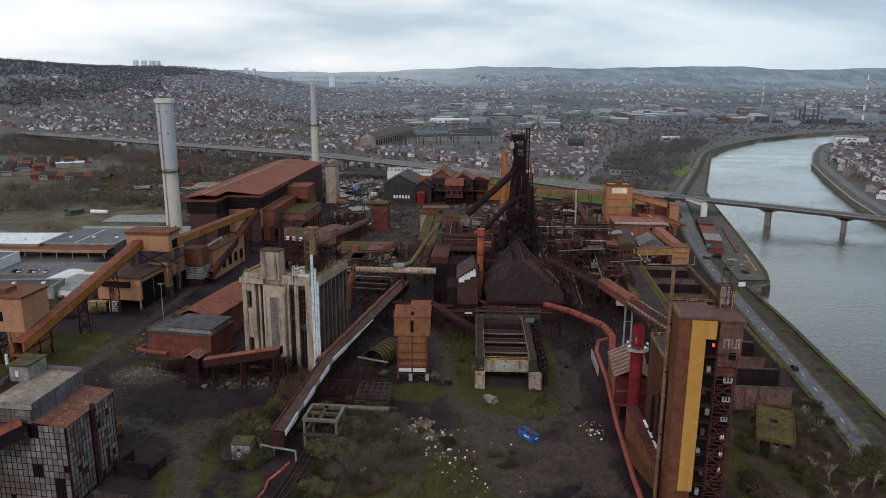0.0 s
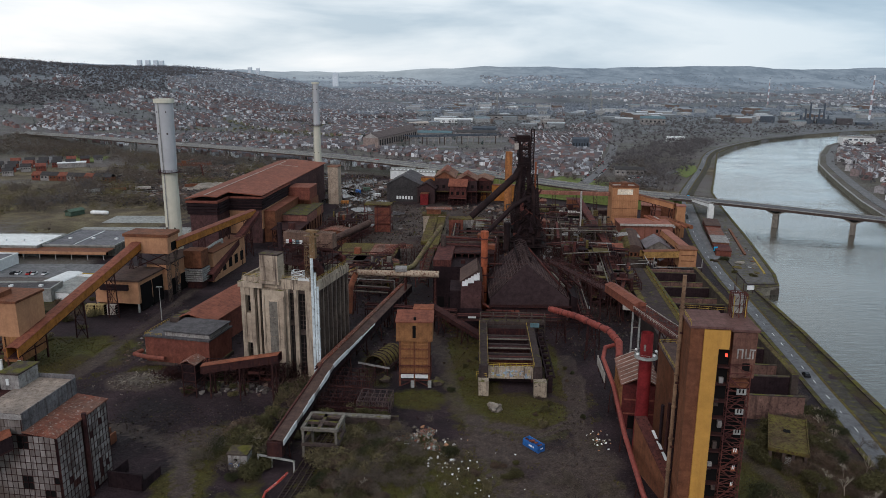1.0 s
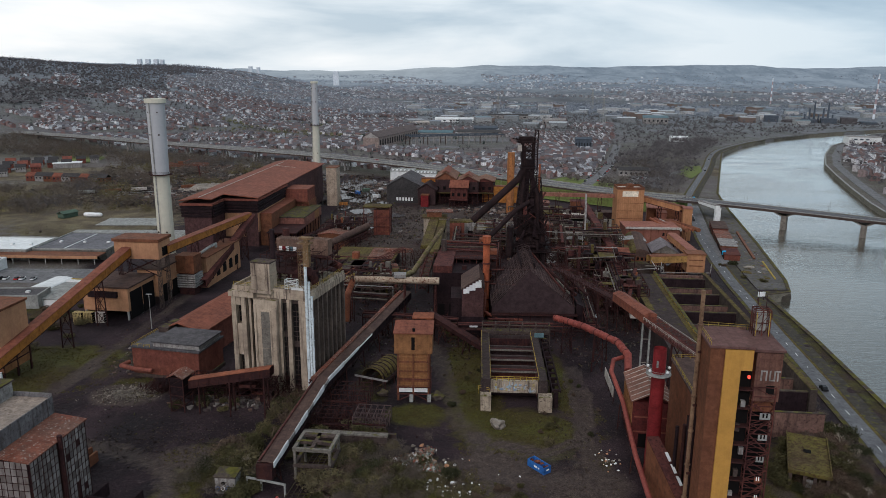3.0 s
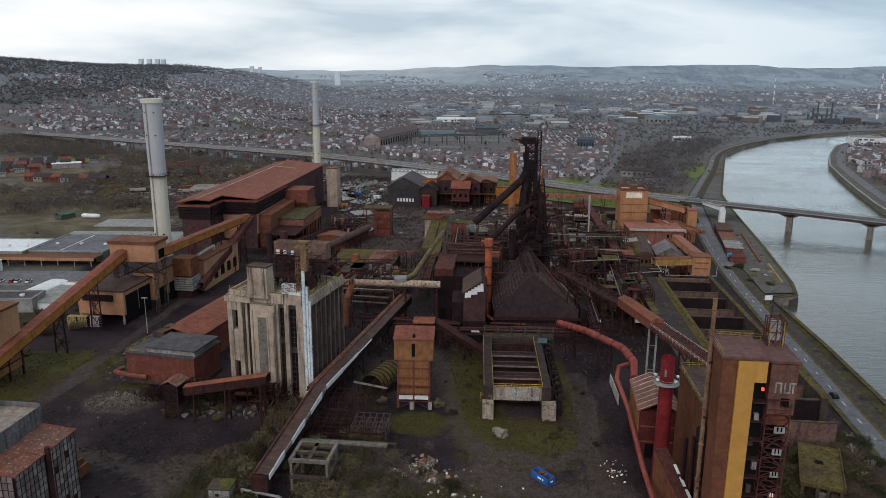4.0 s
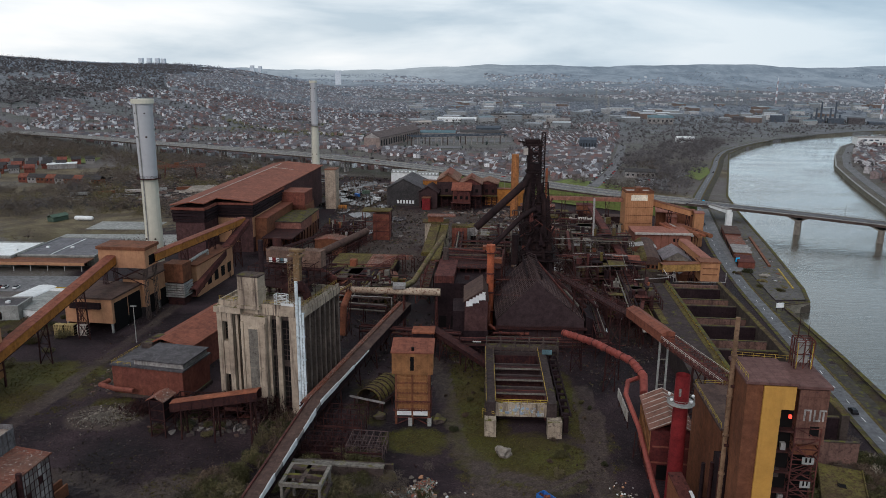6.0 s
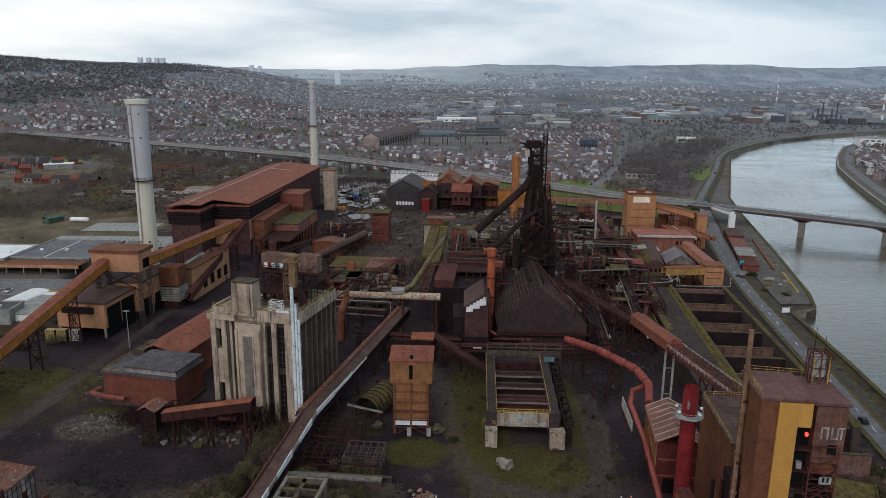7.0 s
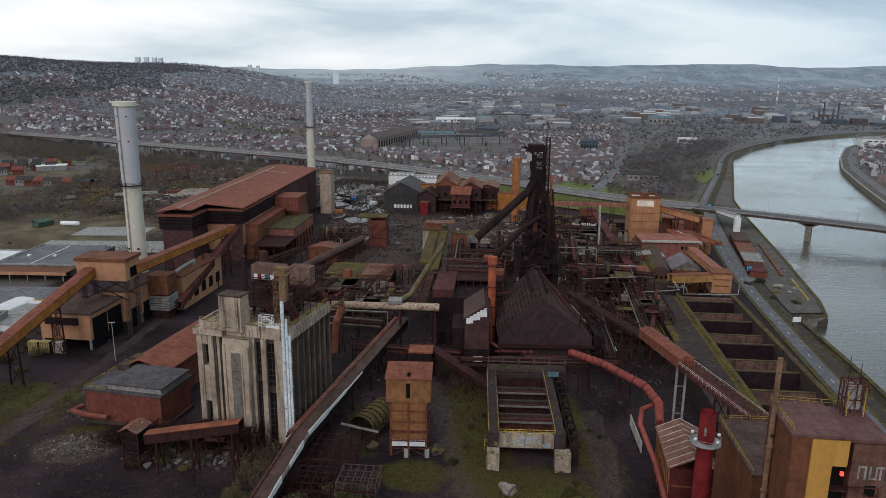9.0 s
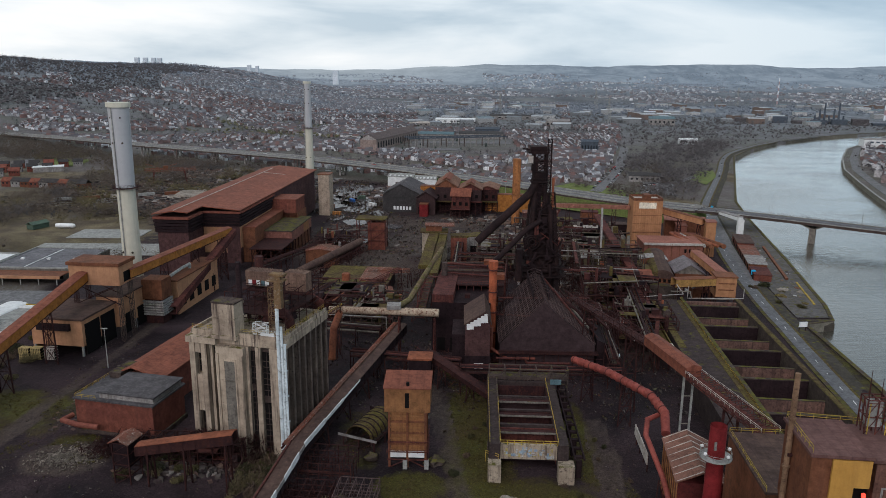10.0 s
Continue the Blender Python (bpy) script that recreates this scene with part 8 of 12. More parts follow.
for k in range(8):
    bm = bmesh.new()
    z0, z1 = 24 + 3 * k, 27 + 3 * k
    x0, x1 = (5.8, 8.4) if k % 2 else (8.4, 5.8)
    beam(bm, (x0 - 0.3 * k, -7.5, z0), (x1 - 0.3 * k, -7.5, z1), 1.0, 0.25)
    part("stair_flight", bm, FURNACE, bf)
# the throat tower
bm = bmesh.new()
lattice(bm, (-1.6, -1, 48), (-1.6, -1, 74), 4.6, 4.6, 8, 0.5)
part("throat_frame", bm, FURNACE, bf)
part("throat_core", boxes((-3.2, -0.8, -2.4, 0.6, 44, 63)), BLACKISH, bf)
for x, r_, z1 in ((-3.6, 1.25, 72), (0.6, 1.0, 66)):
    bm = bmesh.new()
    tube(bm, (x, -2.4, 26), (x, -2.4, z1), r_, r_ * 0.85, 14)
    part("riser", bm, FURNACE, bf, "", True)
    for z in range(30, int(z1), 6):
        bm = bmesh.new()
        tube(bm, (x, -2.4, z), (x, -2.4, z + 0.4), r_ + 0.25, n=14)
        part("flange", bm, FURNACE, bf)
part("head_housing", boxes((-4.4, 0.6, -3.4, 1.4, 62.5, 66), (-5.2, 1.4, -4.2, 2.2, 61.9, 62.5)), FURNACE, bf)
bm = bmesh.new()
grid_frame(bm, -4.4, 0.6, -3.4, 1.4, 66, 73.5, 1, 1, 2, 0.6, True)
box(bm, -6.6, 1.4, -4.4, 2.4, 73.5, 74.2)
part("head_frame", bm, FURNACE, bf)
part("winch_house", boxes((-5.8, 0.4, -3.8, 1.6, 74.2, 76.2)), FURNACE, bf)
part("pale_box", boxes((-6.6, -4.8, -4.6, -3, 69.8, 72.6)), ROOF_PALE, bf)
bm = bmesh.new()
railing(bm, [(-6.6, -4.4, 74.2), (1.4, -4.4, 74.2), (1.4, 2.4, 74.2)], 1.2, 2, 0.14)
railing(bm, [(-5.2, -4.2, 62.5), (1.4, -4.2, 62.5), (1.4, 2.2, 62.5)], 1.2, 2, 0.14)
for x in (-7.5, -9):
    beam(bm, (-6, -3, 74.8), (x, -3.4, 75.4), 0.5)
part("head_rail", bm, FURNACE, bf)
bm = bmesh.new()
lattice(bm, (1.9, -2, 40), (1.9, -2, 79), 1.5, 1.5, 18, 0.3)
part("hoist_mast", bm, FURNACE, bf, "slim lattice hoist mast")
bm = bmesh.new()
tube(bm, (3.6, -3.5, 30), (3.6, -3.5, 64), 0.5, n=8)
part("riser_pipe", bm, PIPE_ORANGE, bf)
# downcomers
bm = bmesh.new()
pipe_run(bm, [Vector(p) for p in ((-2.5, -2, 63), (-5.5, -3, 57.5), (-26.5, -7, 38.5))], 1.6, 14)
part("downcomer", bm, FURNACE, bf, "large dark inclined gas main", True)
bm = bmesh.new()
pipe_run(bm, [Vector(p) for p in ((-1, -5, 47), (-7, -7, 43.5), (-22, -12, 29))], 1.1, 12)
part("downcomer", bm, FURNACE, bf, "", True)
for k in range(40):
    bm = bmesh.new()
    z = rf.uniform(23, 50)
    w = 9.2 - (z - 24) * 0.18
    a = rf.choice([-1, 1])
    kind = rf.random()
    if kind < 0.4:
        x = rf.uniform(-w, w)
        tube(bm, (x, -w * 0.85, z), (x + rf.uniform(-2, 2), -w * 0.85, z + rf.uniform(3, 8)), rf.uniform(0.25, 0.7), n=8)
    elif kind < 0.75:
        x = rf.uniform(-w, w - 3)
        box(bm, x, x + rf.uniform(1.5, 3.5), -w * 0.88, -w * 0.88 + 2.5, z, z + rf.uniform(1.2, 3))
    else:
        beam(bm, (a * w, -w * 0.9, z), (a * (w - 8), -w * 0.9, z + 6), 0.35)
    part("plant_unit", bm, rf.choice([FURNACE, RUST, FURNACE, BLACKISH, BLACKISH]), bf)
for a0 in range(3):
    bm = bmesh.new()
    prev = None
    for i in range(17):
        a = 6.28319 * i / 16
        p = Vector((-4.4 + (2.9 - 0.9 * a0) * math.cos(a), -7.4, 38.5 + (2.9 - 0.9 * a0) * math.sin(a)))
        if prev:
            tube(bm, prev, p, 0.28, n=6)
        prev = p
    part("hoist_wheel", bm, FURNACE, bf)
bm = bmesh.new()
tube(bm, (-9.5, -8, 23), (-9.5, -8, 36), 1.5, n=14)
part("dust_catcher", bm, FURNACE, bf)
bm = bmesh.new()
lattice(bm, (6.6, -5, 20), (3.2, -3.2, 58), 2.2, 2.2, 16, 0.28)
part("stair_tower", bm, FURNACE, bf)

# downcomer trestle and gas cleaning frame west of the furnace
gc = thing("gas_cleaning_frame", "rusty open steel frame with pipes and ducts", "steel frame", pose(14, 338, 0, 0, 0, -6))
bm = bmesh.new()
grid_frame(bm, -14, 13, 0, 30, -0.5, 22, 4, 4, 3, 0.55, True, rf)
part("frame", bm, RUST, gc)
part("deck", boxes((-14, 13, 4, 30, 14.6, 14.9), (-14, 6, 10, 30, 21.6, 22)), DARK, gc)
for k in range(16):
    bm = bmesh.new()
    x, y, z = rf.uniform(-12, 11), rf.uniform(2, 28), rf.choice([0, 7, 14.9, 22])
    if k % 3 == 0:
        tube(bm, (x, y, z), (x, y, z + rf.uniform(4, 9)), rf.uniform(0.6, 1.6), n=12)
    elif k % 3 == 1:
        tube(bm, (-13, y, z + 1.5), (12, y + rf.uniform(-5, 5), z + 1.5), rf.uniform(0.3, 0.7), n=8)
    else:
        box(bm, x - 2, x + 2, y - 2, y + 2, z, z + rf.uniform(2, 5))
    part("plant_unit", bm, rf.choice([RUST, DARK, BROWN, CONC_DARK, PIPE_ORANGE]), gc)

# the cast house
ch = thing("cast_house", "black gabled cast house with a stripped open roof lattice", "cast house", pose(38.7, 297.5, 0, 0, 0, -2))
bm = bmesh.new()
v = [bm.verts.new(p) for p in ((-16.5, 0, 0), (17, 0, 0), (17, 0, 11), (-1.6, 0, 26.6), (-16.5, 0, 11))]
w_ = [bm.verts.new(p.co + Vector((0, 0.6, 0))) for p in v]
bm.faces.new(v)
bm.faces.new(w_[::-1])
for i in range(5):
    bm.faces.new((v[i], w_[i], w_[(i + 1) % 5], v[(i + 1) % 5]))
part("gable_wall", bm, surface("purple_brown_gable_sheets", (0.064, 0.041, 0.043), (0.054, 0.034, 0.036), (0.034, 0.022, 0.024), 0.85, stains=(0.6, 0.8), seam=1.4), ch, "sooty brown gable wall")
part("side_wall", boxes((-16.5, -16, 0.6, 38, 0, 11), (16.5, 17, 0.6, 38, 0, 11)), BLACKISH, ch)
# Near-black block paints the dark inside under the open roof.
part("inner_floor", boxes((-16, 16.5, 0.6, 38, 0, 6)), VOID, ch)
for y in np.arange(0.8, 39, 2.1):
    for x in (-16.8, 17.3):
        bm = bmesh.new()
        beam(bm, (x, y, 11.2), (-1.6, y, 26.9), 0.27)
        part("rafter", bm, RAFTER, ch)
for k in range(14):
    f = k / 13
    for x0, dx in ((-16.8, 15.2), (17.3, -18.9)):
        bm = bmesh.new()
        beam(bm, (x0 + dx * f, 0.6, 11.4 + 15.7 * f), (x0 + dx * f, 38.5, 11.4 + 15.7 * f), 0.19)
        part("purlin", bm, RAFTER, ch)
for sgn, x0 in ((-1, -16.8), (1, 17.3)):
    for y0, y1, f0, f1 in ((30, 38, 0.05, 0.95), (16, 24, 0.0, 0.24)):
        if sgn < 0 and y0 == 8:
            continue
        bm = bmesh.new()
        dx = -1.6 - x0
        hexa(bm, [Vector(p) for p in ((x0 + dx * f0, y0, 11.1 + 15.7 * f0), (x0 + dx * f1, y0, 11.1 + 15.7 * f1), (x0 + dx * f1, y1, 11.1 + 15.7 * f1), (x0 + dx * f0, y1, 11.1 + 15.7 * f0), (x0 + dx * f0, y0, 11.25 + 15.7 * f0), (x0 + dx * f1, y0, 11.25 + 15.7 * f1), (x0 + dx * f1, y1, 11.25 + 15.7 * f1), (x0 + dx * f0, y1, 11.25 + 15.7 * f0))])
        part("roof_sheet", bm, BLACKISH, ch)
bm = bmesh.new()
for k in range(2):
    beam(bm, (-16.8 + 30 * k, -0.3, 8 - 2 * k), (-10 + 30 * k, -0.3, 8 - 2 * k), 0.3)
railing(bm, [(-17, -2.2, 8.6), (17.5, -2.2, 8.6)], 1.1, 2.5, 0.1)
box(bm, -17, 18, -2.4, 0, 8.2, 8.6)
for x in range(-16, 18, 5):
    beam(bm, (x, -2.2, -0.5), (x, -2.2, 8.3), 0.35)
part("front_gantry", bm, DARK, ch)
bm = bmesh.new()
pipe_run(bm, [Vector(p) for p in ((-18, -3.2, 7), (-8, -3.2, 7), (-7, -3.2, 5.4), (8, -3.2, 5.4))], 0.4, 8)
part("front_pipe", bm, RUST, ch)
bm = bmesh.new()
hexa(bm, [Vector(p) for p in ((18, 2, 7), (26, 2, 5), (26, 22, 5), (18, 22, 7), (18, 2, 12.5), (26, 2, 9), (26, 22, 9), (18, 22, 12.5))])
box(bm, 18, 26, 2, 22, 0, 7)
part("side_bay", bm, BLACKISH, ch)
bm = bmesh.new()
tube(bm, (8, 24, 21), (19, 10, 13.5), 0.7, n=8)
tube(bm, (10, 30, 22), (24, 12, 13), 0.5, n=8)
part("runner_pipe", bm, DARK, ch)

for k, (a_, c_) in enumerate((((2.2, 36, 25.0), (13.5, 6, 16.0)), ((11.0, 20, 18.6), (16.0, 9, 14.4)), ((8.5, 37, 20.4), (19.5, 3, 11.4)))):
    bm = bmesh.new()
    tube(bm, a_, c_, 0.42 - 0.06 * k, n=8)
    part("roof_pipe", bm, (RUST, CONC_MID, DARK)[k], ch)
bm = bmesh.new()
for sg in (-1, 1):
    hexa(bm, [Vector(p) for p in ((-1.6 + sg * 2.6, 8, 25.0), (-1.6 + sg * 2.9, 8, 25.0), (-1.6 + sg * 2.9, 38, 25.0), (-1.6 + sg * 2.6, 38, 25.0), (-1.6 + sg * 2.6, 8, 27.6), (-1.6 + sg * 2.9, 8, 27.6), (-1.6 + sg * 2.9, 38, 27.6), (-1.6 + sg * 2.6, 38, 27.6))])
part("roof_monitor", bm, BLACKISH, ch, "raised black vent strip along the ridge")
for y in np.arange(8.2, 38, 4.2):
    bm = bmesh.new()
    beam(bm, (-4.4, y, 27.6), (-1.6, y, 28.8), 0.18)
    beam(bm, (1.2, y, 27.6), (-1.6, y, 28.8), 0.18)
    part("monitor_rafter", bm, RAFTER, ch)

# the red-orange vertical main
PIPE_VERMILION = surface("rust_vermilion_pipe", (0.36, 0.090, 0.036), (0.28, 0.072, 0.032), (0.10, 0.036, 0.024), 0.75, stains=(0.58, 0.74), streak=0.5)
rp = thing("vertical_main", "rust-orange vertical pipe with a flared head", "pipe", pose(20.8, 318.5, 0))
bm = bmesh.new()
tube(bm, (0, 0, -0.5), (0, 0, 33.5), 1.5, n=16)
tube(bm, (0, 0, 33.5), (0, 0, 36), 1.85, n=16)
part("pipe", bm, PIPE_VERMILION, rp)
for z in (8, 16, 24, 32.5):
    bm = bmesh.new()
    tube(bm, (0, 0, z), (0, 0, z + 0.4), 2.0, n=16)
    part("flange", bm, RUST, rp)
bm = bmesh.new()
pipe_run(bm, [Vector(p) for p in ((-1.4, -17, 16), (-1.4, -17, 8), (4, -21, 5.8), (14, -21, 5.8))], 0.55, 8)
part("branch_pipe", bm, REDWALL, rp)

wh = thing("control_house", "dark clad gabled house with stepped white gable panels", "building", pose(9.6, 292, 0, 0, 0, -2))
part("wall", boxes((0, 8.6, 0, 20, 0, 20)), HALL_WALL, wh)
part("dark_base", boxes((-0.3, 8.9, -0.3, 0.2, 0, 9)), BLACKISH, wh)
bm = bmesh.new()
gable(bm, 0, 8.6, 0, 20, 20, 24.8, "y", 0, 0, 0.8)
part("gable_wall", bm, HALL_WALL, wh)
bm = bmesh.new()
gable(bm, 0, 8.6, 0, 20, 20.2, 25.1, "y", 0.5, 0.3, 0.8)
part("roof", bm, GALLERY_ROOF, wh)
for k in range(6):
    part("white_panel", boxes((0.5 + 1.2 * k, 1.7 + 1.2 * k, -0.25, -0.02, 18.6 + 0.62 * k - (0.5 if k % 2 else 0), 20.6 + 0.75 * k)), WHITE, wh)
part("window", boxes((3.2, 6.4, -0.42, -0.32, 4.5, 6.4)), WHITE, wh)
part("annex", boxes((-4.5, 0, 2, 18, 0, 16)), BLACKISH, wh)

db = thing("stockhouse", "long black stockhouse block with a railed roof platform", "industrial building", pose(-2, 318, 0, 0, 0, -5))
part("wall", boxes((0, 22, 0, 28, 0, 20)), BLACKISH, db)
part("roof_block", boxes((0, 8, 0, 28, 20, 23)), RUST, db)
part("roof_deck", boxes((8, 27, 16, 28, 22, 22.5)), DARK, db)
bm = bmesh.new()
railing(bm, [(8, 16, 22.5), (27, 16, 22.5)], 1.4, 2.2, 0.13)
for x in range(9, 28, 3):
    beam(bm, (x, 16.2, 18), (x, 16.2, 22.2), 0.3)
part("railing", bm, RUST, db)
part("roof_hatch", boxes((12, 14, 6, 8, 20, 21.5)), DARK, db)
for i in range(4):
    part("opening", boxes((2 + 5 * i, 5 + 5 * i, -0.1, 0.05, 1, 6)), VOID, db)

# the horizontal gas main on portals
hp = thing("gas_main", "horizontal pale rusty gas main on portal legs", "pipe")
bm = bmesh.new()
tube(bm, (-40, 313, 18.4), (0.5, 308, 19), 1.35, n=16)
part("pipe", bm, PIPE_CREAM, hp, "", True)
bm = bmesh.new()
tube(bm, (-12, 309.6, 18.9), (0.5, 308, 19), 1.5, n=16)
part("pale_length", bm, PIPE_CREAM, hp, "", True)
for x, y in ((-37, 312.6), (-14, 309.8), (-1, 308.2)):
    stand(hp, RUST, (x, y), 17.2, 2.6, 1.4, 0.4, 0.6)
bm = bmesh.new()
pipe_run(bm, [Vector(p) for p in ((-36, 312, 18), (-37.5, 305, 14), (-38, 302, 3))], 1.3, 12)
part("elbow", bm, PIPE_ORANGE, hp, "rust-orange elbow", True)
bm = bmesh.new()
pipe_run(bm, [Vector(p) for p in ((-16, 311, 19.5), (-11, 330, 17), (-3, 372, 20), (2, 395, 22))], 1.15, 12)
part("inclined_main", bm, PIPE_MOSS, hp, "mossy flaking inclined main", True)
bm = boxes((-18.5, -13.5, 308.5, 313.5, 20, 21.4))
part("cap_block", bm, SHEETING, hp)

mr = thing("mossy_ramp", "moss-green ramp leading up to a pale concrete head house", "ramp", pose(-1, 452, 0, 0, 0, -1))
def ramp_slab(x0, x1, f0, f1, up, thick):
    """A length of the slope; f runs from 0 at the foot to 1 at the head house."""
    pts = []
    for dz in (0, thick):
        for f, xs in ((f0, (x0, x1)), (f1, (x1, x0))):
            pts += [Vector((xx - 5 + 7 * f, -110 + 110 * f, 6 + 8 * f + up + dz)) for xx in xs]
    slab = bmesh.new()
    hexa(slab, pts)
    return slab


part("ramp_deck", ramp_slab(-6, -0.6, 0.5, 1, 1.2, 1.8), MOSSY, mr)
part("ramp_deck", ramp_slab(-0.4, 4, 0.42, 1, 0.6, 1.6), MOSSY, mr)
part("ramp_belt", ramp_slab(-0.5, 2.6, 0, 0.42, 0.6, 0.8), CONC_DARK, mr, "grimy lower belt")
bm = bmesh.new()
lattice(bm, (-4.5, -110, 6.6), (-1.6, -64, 10), 3.6, 2.4, 12, 0.28)
part("ramp_truss", bm, RUST, mr)
for k in range(5):
    stand(mr, RUST, (-5 + k * 1.3, -100 + 22 * k), 6.0 + 1.6 * k, 6, 0, 0.35, 0.3)
part("head_house", boxes((-8, 6, 0, 9, 0, 17)), surface("cream_rendered_wall", (0.42, 0.35, 0.27), (0.35, 0.29, 0.22), (0.18, 0.13, 0.10), 0.9, streak=0.7, grime_by=0.3), mr, "cream rendered head house")
part("head_roof", boxes((-9, 6.5, -0.8, 9.5, 17, 17.6)), MOSSY, mr)
part("upper_box", boxes((-6, 3, 1, 8, 17.6, 20.5)), BROWN, mr)
part("upper_roof", boxes((-6.5, 10, 0.4, 8.6, 20.5, 21)), ROOF_WORN, mr)
part("head_opening", boxes((1, 5, -0.12, 0.02, 8, 15)), VOID, mr)
part("side_roof", boxes((8, 18, 1, 9, 14, 15)), MOSSY, mr)
part("side_house", boxes((8, 17, 1, 9, 0, 14)), REDWALL, mr)

# red box tower with the mossy canopy
rx = thing("weigh_house", "red box hopper under a mossy canopy roof on posts", "hopper tower", pose(-46, 480, 0, 0, 0, -4))
part("box", boxes((4, 14, 0, 9, 0.2, 16.6)), REDWALL, rx)
for k in range(4):
    part("wall_rib", boxes((3.8, 14.2, -0.2, 0, 2.5 + 3.8 * k, 2.75 + 3.8 * k)), BROWN, rx)
part("canopy", boxes((-3, 15, -1, 10, 18.4, 19)), MOSSY, rx)
bm = bmesh.new()
grid_frame(bm, -2.5, 14.5, -0.5, 9.5, -0.5, 18.3, 2, 1, 3, 0.4)
part("post_frame", bm, RUST, rx)

# grey gabled house and rust-roofed group under the viaduct
gh = thing("gabled_workshop", "dark slate workshop with a white window row", "workshop", pose(-42, 601, 0, 0, 0, -8))
part("wall", boxes((0, 29, 0, 40, 0, 13.5)), ROOF_DARK, gh)
bm = bmesh.new()
gable(bm, 0, 29, 0, 40, 13.5, 21, "y", 0, 0, 0.45)
part("gable_wall", bm, ROOF_DARK, gh)
bm = bmesh.new()
gable(bm, 0, 29, 0, 40, 13.7, 21.3, "y", 0.7, 0.4, 0.45)
part("roof", bm, ROOF_GREY, gh)
for i in range(6):
    part("window", boxes((8 + 2.4 * i, 9.6 + 2.4 * i, -0.12, 0.02, 2, 4.6)), WHITE, gh)
RUST_TAN = surface("rust_tan_roof_sheets", (0.235, 0.120, 0.075), (0.18, 0.088, 0.058), (0.085, 0.040, 0.032), 0.8, stains=(0.5, 0.7), streak=0.3, seam=1.6)
rcs = random.Random(61)
for i, (x, y, w, d, zo, z0, z1, ax_, rt, lb) in enumerate(((-17, 590, 15, 34, 0, 12, 17, "y", SOOT_BROWN, "dark purple-brown gabled casting shop"), (-3, 598, 17, 40, 9, 19.5, 25, "y", RUST_TAN, "tall casting shop with a tan pitched roof over an open frame"), (9, 583, 14, 13, 6, 15, 20, "x", REDROOF, "small casting shop with a rust-red hipped roof"), (15, 592, 17, 26, 10, 18.5, 23, "y", RUST_TAN, "casting shop with a rusty tan roof on a dark frame"), (29, 604, 16, 24, 8, 17, 19.5, "y", RUST_TAN, "casting shop with a shallow tan roof beside the orange wall"))):
    th = thing("casting_shop", lb, "workshop", pose(x, y, 0, 0, 0, -8 + 3 * (i % 2)), group="casting shops")
    part("wall", boxes((0.4, w - 0.4, 0.4, d, zo, z0)), (SOOT_BROWN, SOOT_BROWN, RUST, SOOT_BROWN, DARK)[i], th)
    bm = bmesh.new()
    gable(bm, 0.4, w - 0.4, 0.4, d, z0, z1, ax_, 0, 0)
    part("gable_wall", bm, (SOOT_BROWN, BROWN, BROWN, RUST, RUST)[i], th)
    bm = bmesh.new()
    gable(bm, 0, w, 0, d, z0 + 0.2, z1 + 0.3, ax_, 0.7, 0.4)
    part("roof", bm, rt, th)
    if zo:
        part("inner_wall", boxes((1, w - 1, 3, d - 1, -0.3, zo)), BLACKISH, th)
        bm = bmesh.new()
        grid_frame(bm, 0.2, w - 0.2, -3.5, 2.5, -0.5, zo, 4, 1, 3, 0.35, True, rcs)
        part("open_frame", bm, DARK, th)
        part("skirt_roof", boxes((-0.4, w + 0.4, -4, 0.4, zo, zo + 0.35)), (RUST, MOSSY, RUST)[i % 3], th, "rusty lean-to roof")
        for k in range(3):
            part("window", boxes((1.5 + k * w / 3.2, 3.6 + k * w / 3.2, 0.25, 0.45, zo + 2.5, zo + 5.0)), VOID, th)
    else:
        part("opening", boxes((2, 6, 0.2, 0.45, 0.5, 6)), VOID, th)
    if i in (1, 3):
        bm = bmesh.new()
        gable(bm, w * 0.32, w * 0.68, 3, d - 4, z1 - 0.6, z1 + 1.4, "y", 0.3, 0.2)
        part("ridge_vent", bm, REDROOF, th)
for x, y, w, d, h, mt, lb in ((-14, 583, 6, 6, 9, RED, "small bright red tank house"), (36, 606, 34, 6, 13, ORANGE_BRIGHT, "long bright orange plant wall"), (-14, 612, 12, 6, 18, ORANGE_BRIGHT, "tall orange clad plant block")):
    th = thing("plant_block", lb, "industrial building", pose(x, y, 0, 0, 0, -8))
    part("wall", boxes((0, w, 0, d, 0, h)), mt, th)
    part("roof", boxes((-0.3, w + 0.3, -0.3, d + 0.3, h, h + 0.5)), BROWN, th)
for k, (x, y, w) in enumerate(((-47, 724, 24), (-22, 710, 20))):
    wt_ = thing("white_warehouse", "low white warehouse with a ribbed pale roof beside the viaduct", "warehouse", pose(x, y, 0, 0, 0, -8), group="white warehouses")
    part("wall", boxes((0, w, 0, 13, 0, 9)), WHITE, wt_)
    bm = bmesh.new()
    gable(bm, 0, w, 0, 13, 9, 11.4, "x", 0.4, 0.3)
    part("roof", bm, CONC_GREY, wt_)
    for q in range(6):
        part("roof_light", boxes((1.5 + q * w / 6.2, 3.0 + q * w / 6.2, 0.6, 4.6, 9.3, 10.6)), WHITE, wt_)
    part("door", boxes((w * 0.3, w * 0.6, -0.1, 0.02, 0.2, 4.2)), CONC_DARK, wt_)
os_ = thing("orange_stack", "short rust-orange chimney behind the furnace", "chimney", pose(54, 558, 0))
bm = bmesh.new()
tube(bm, (0, 0, -0.5), (0, 0, 46), 2.9, 2.7, 16)
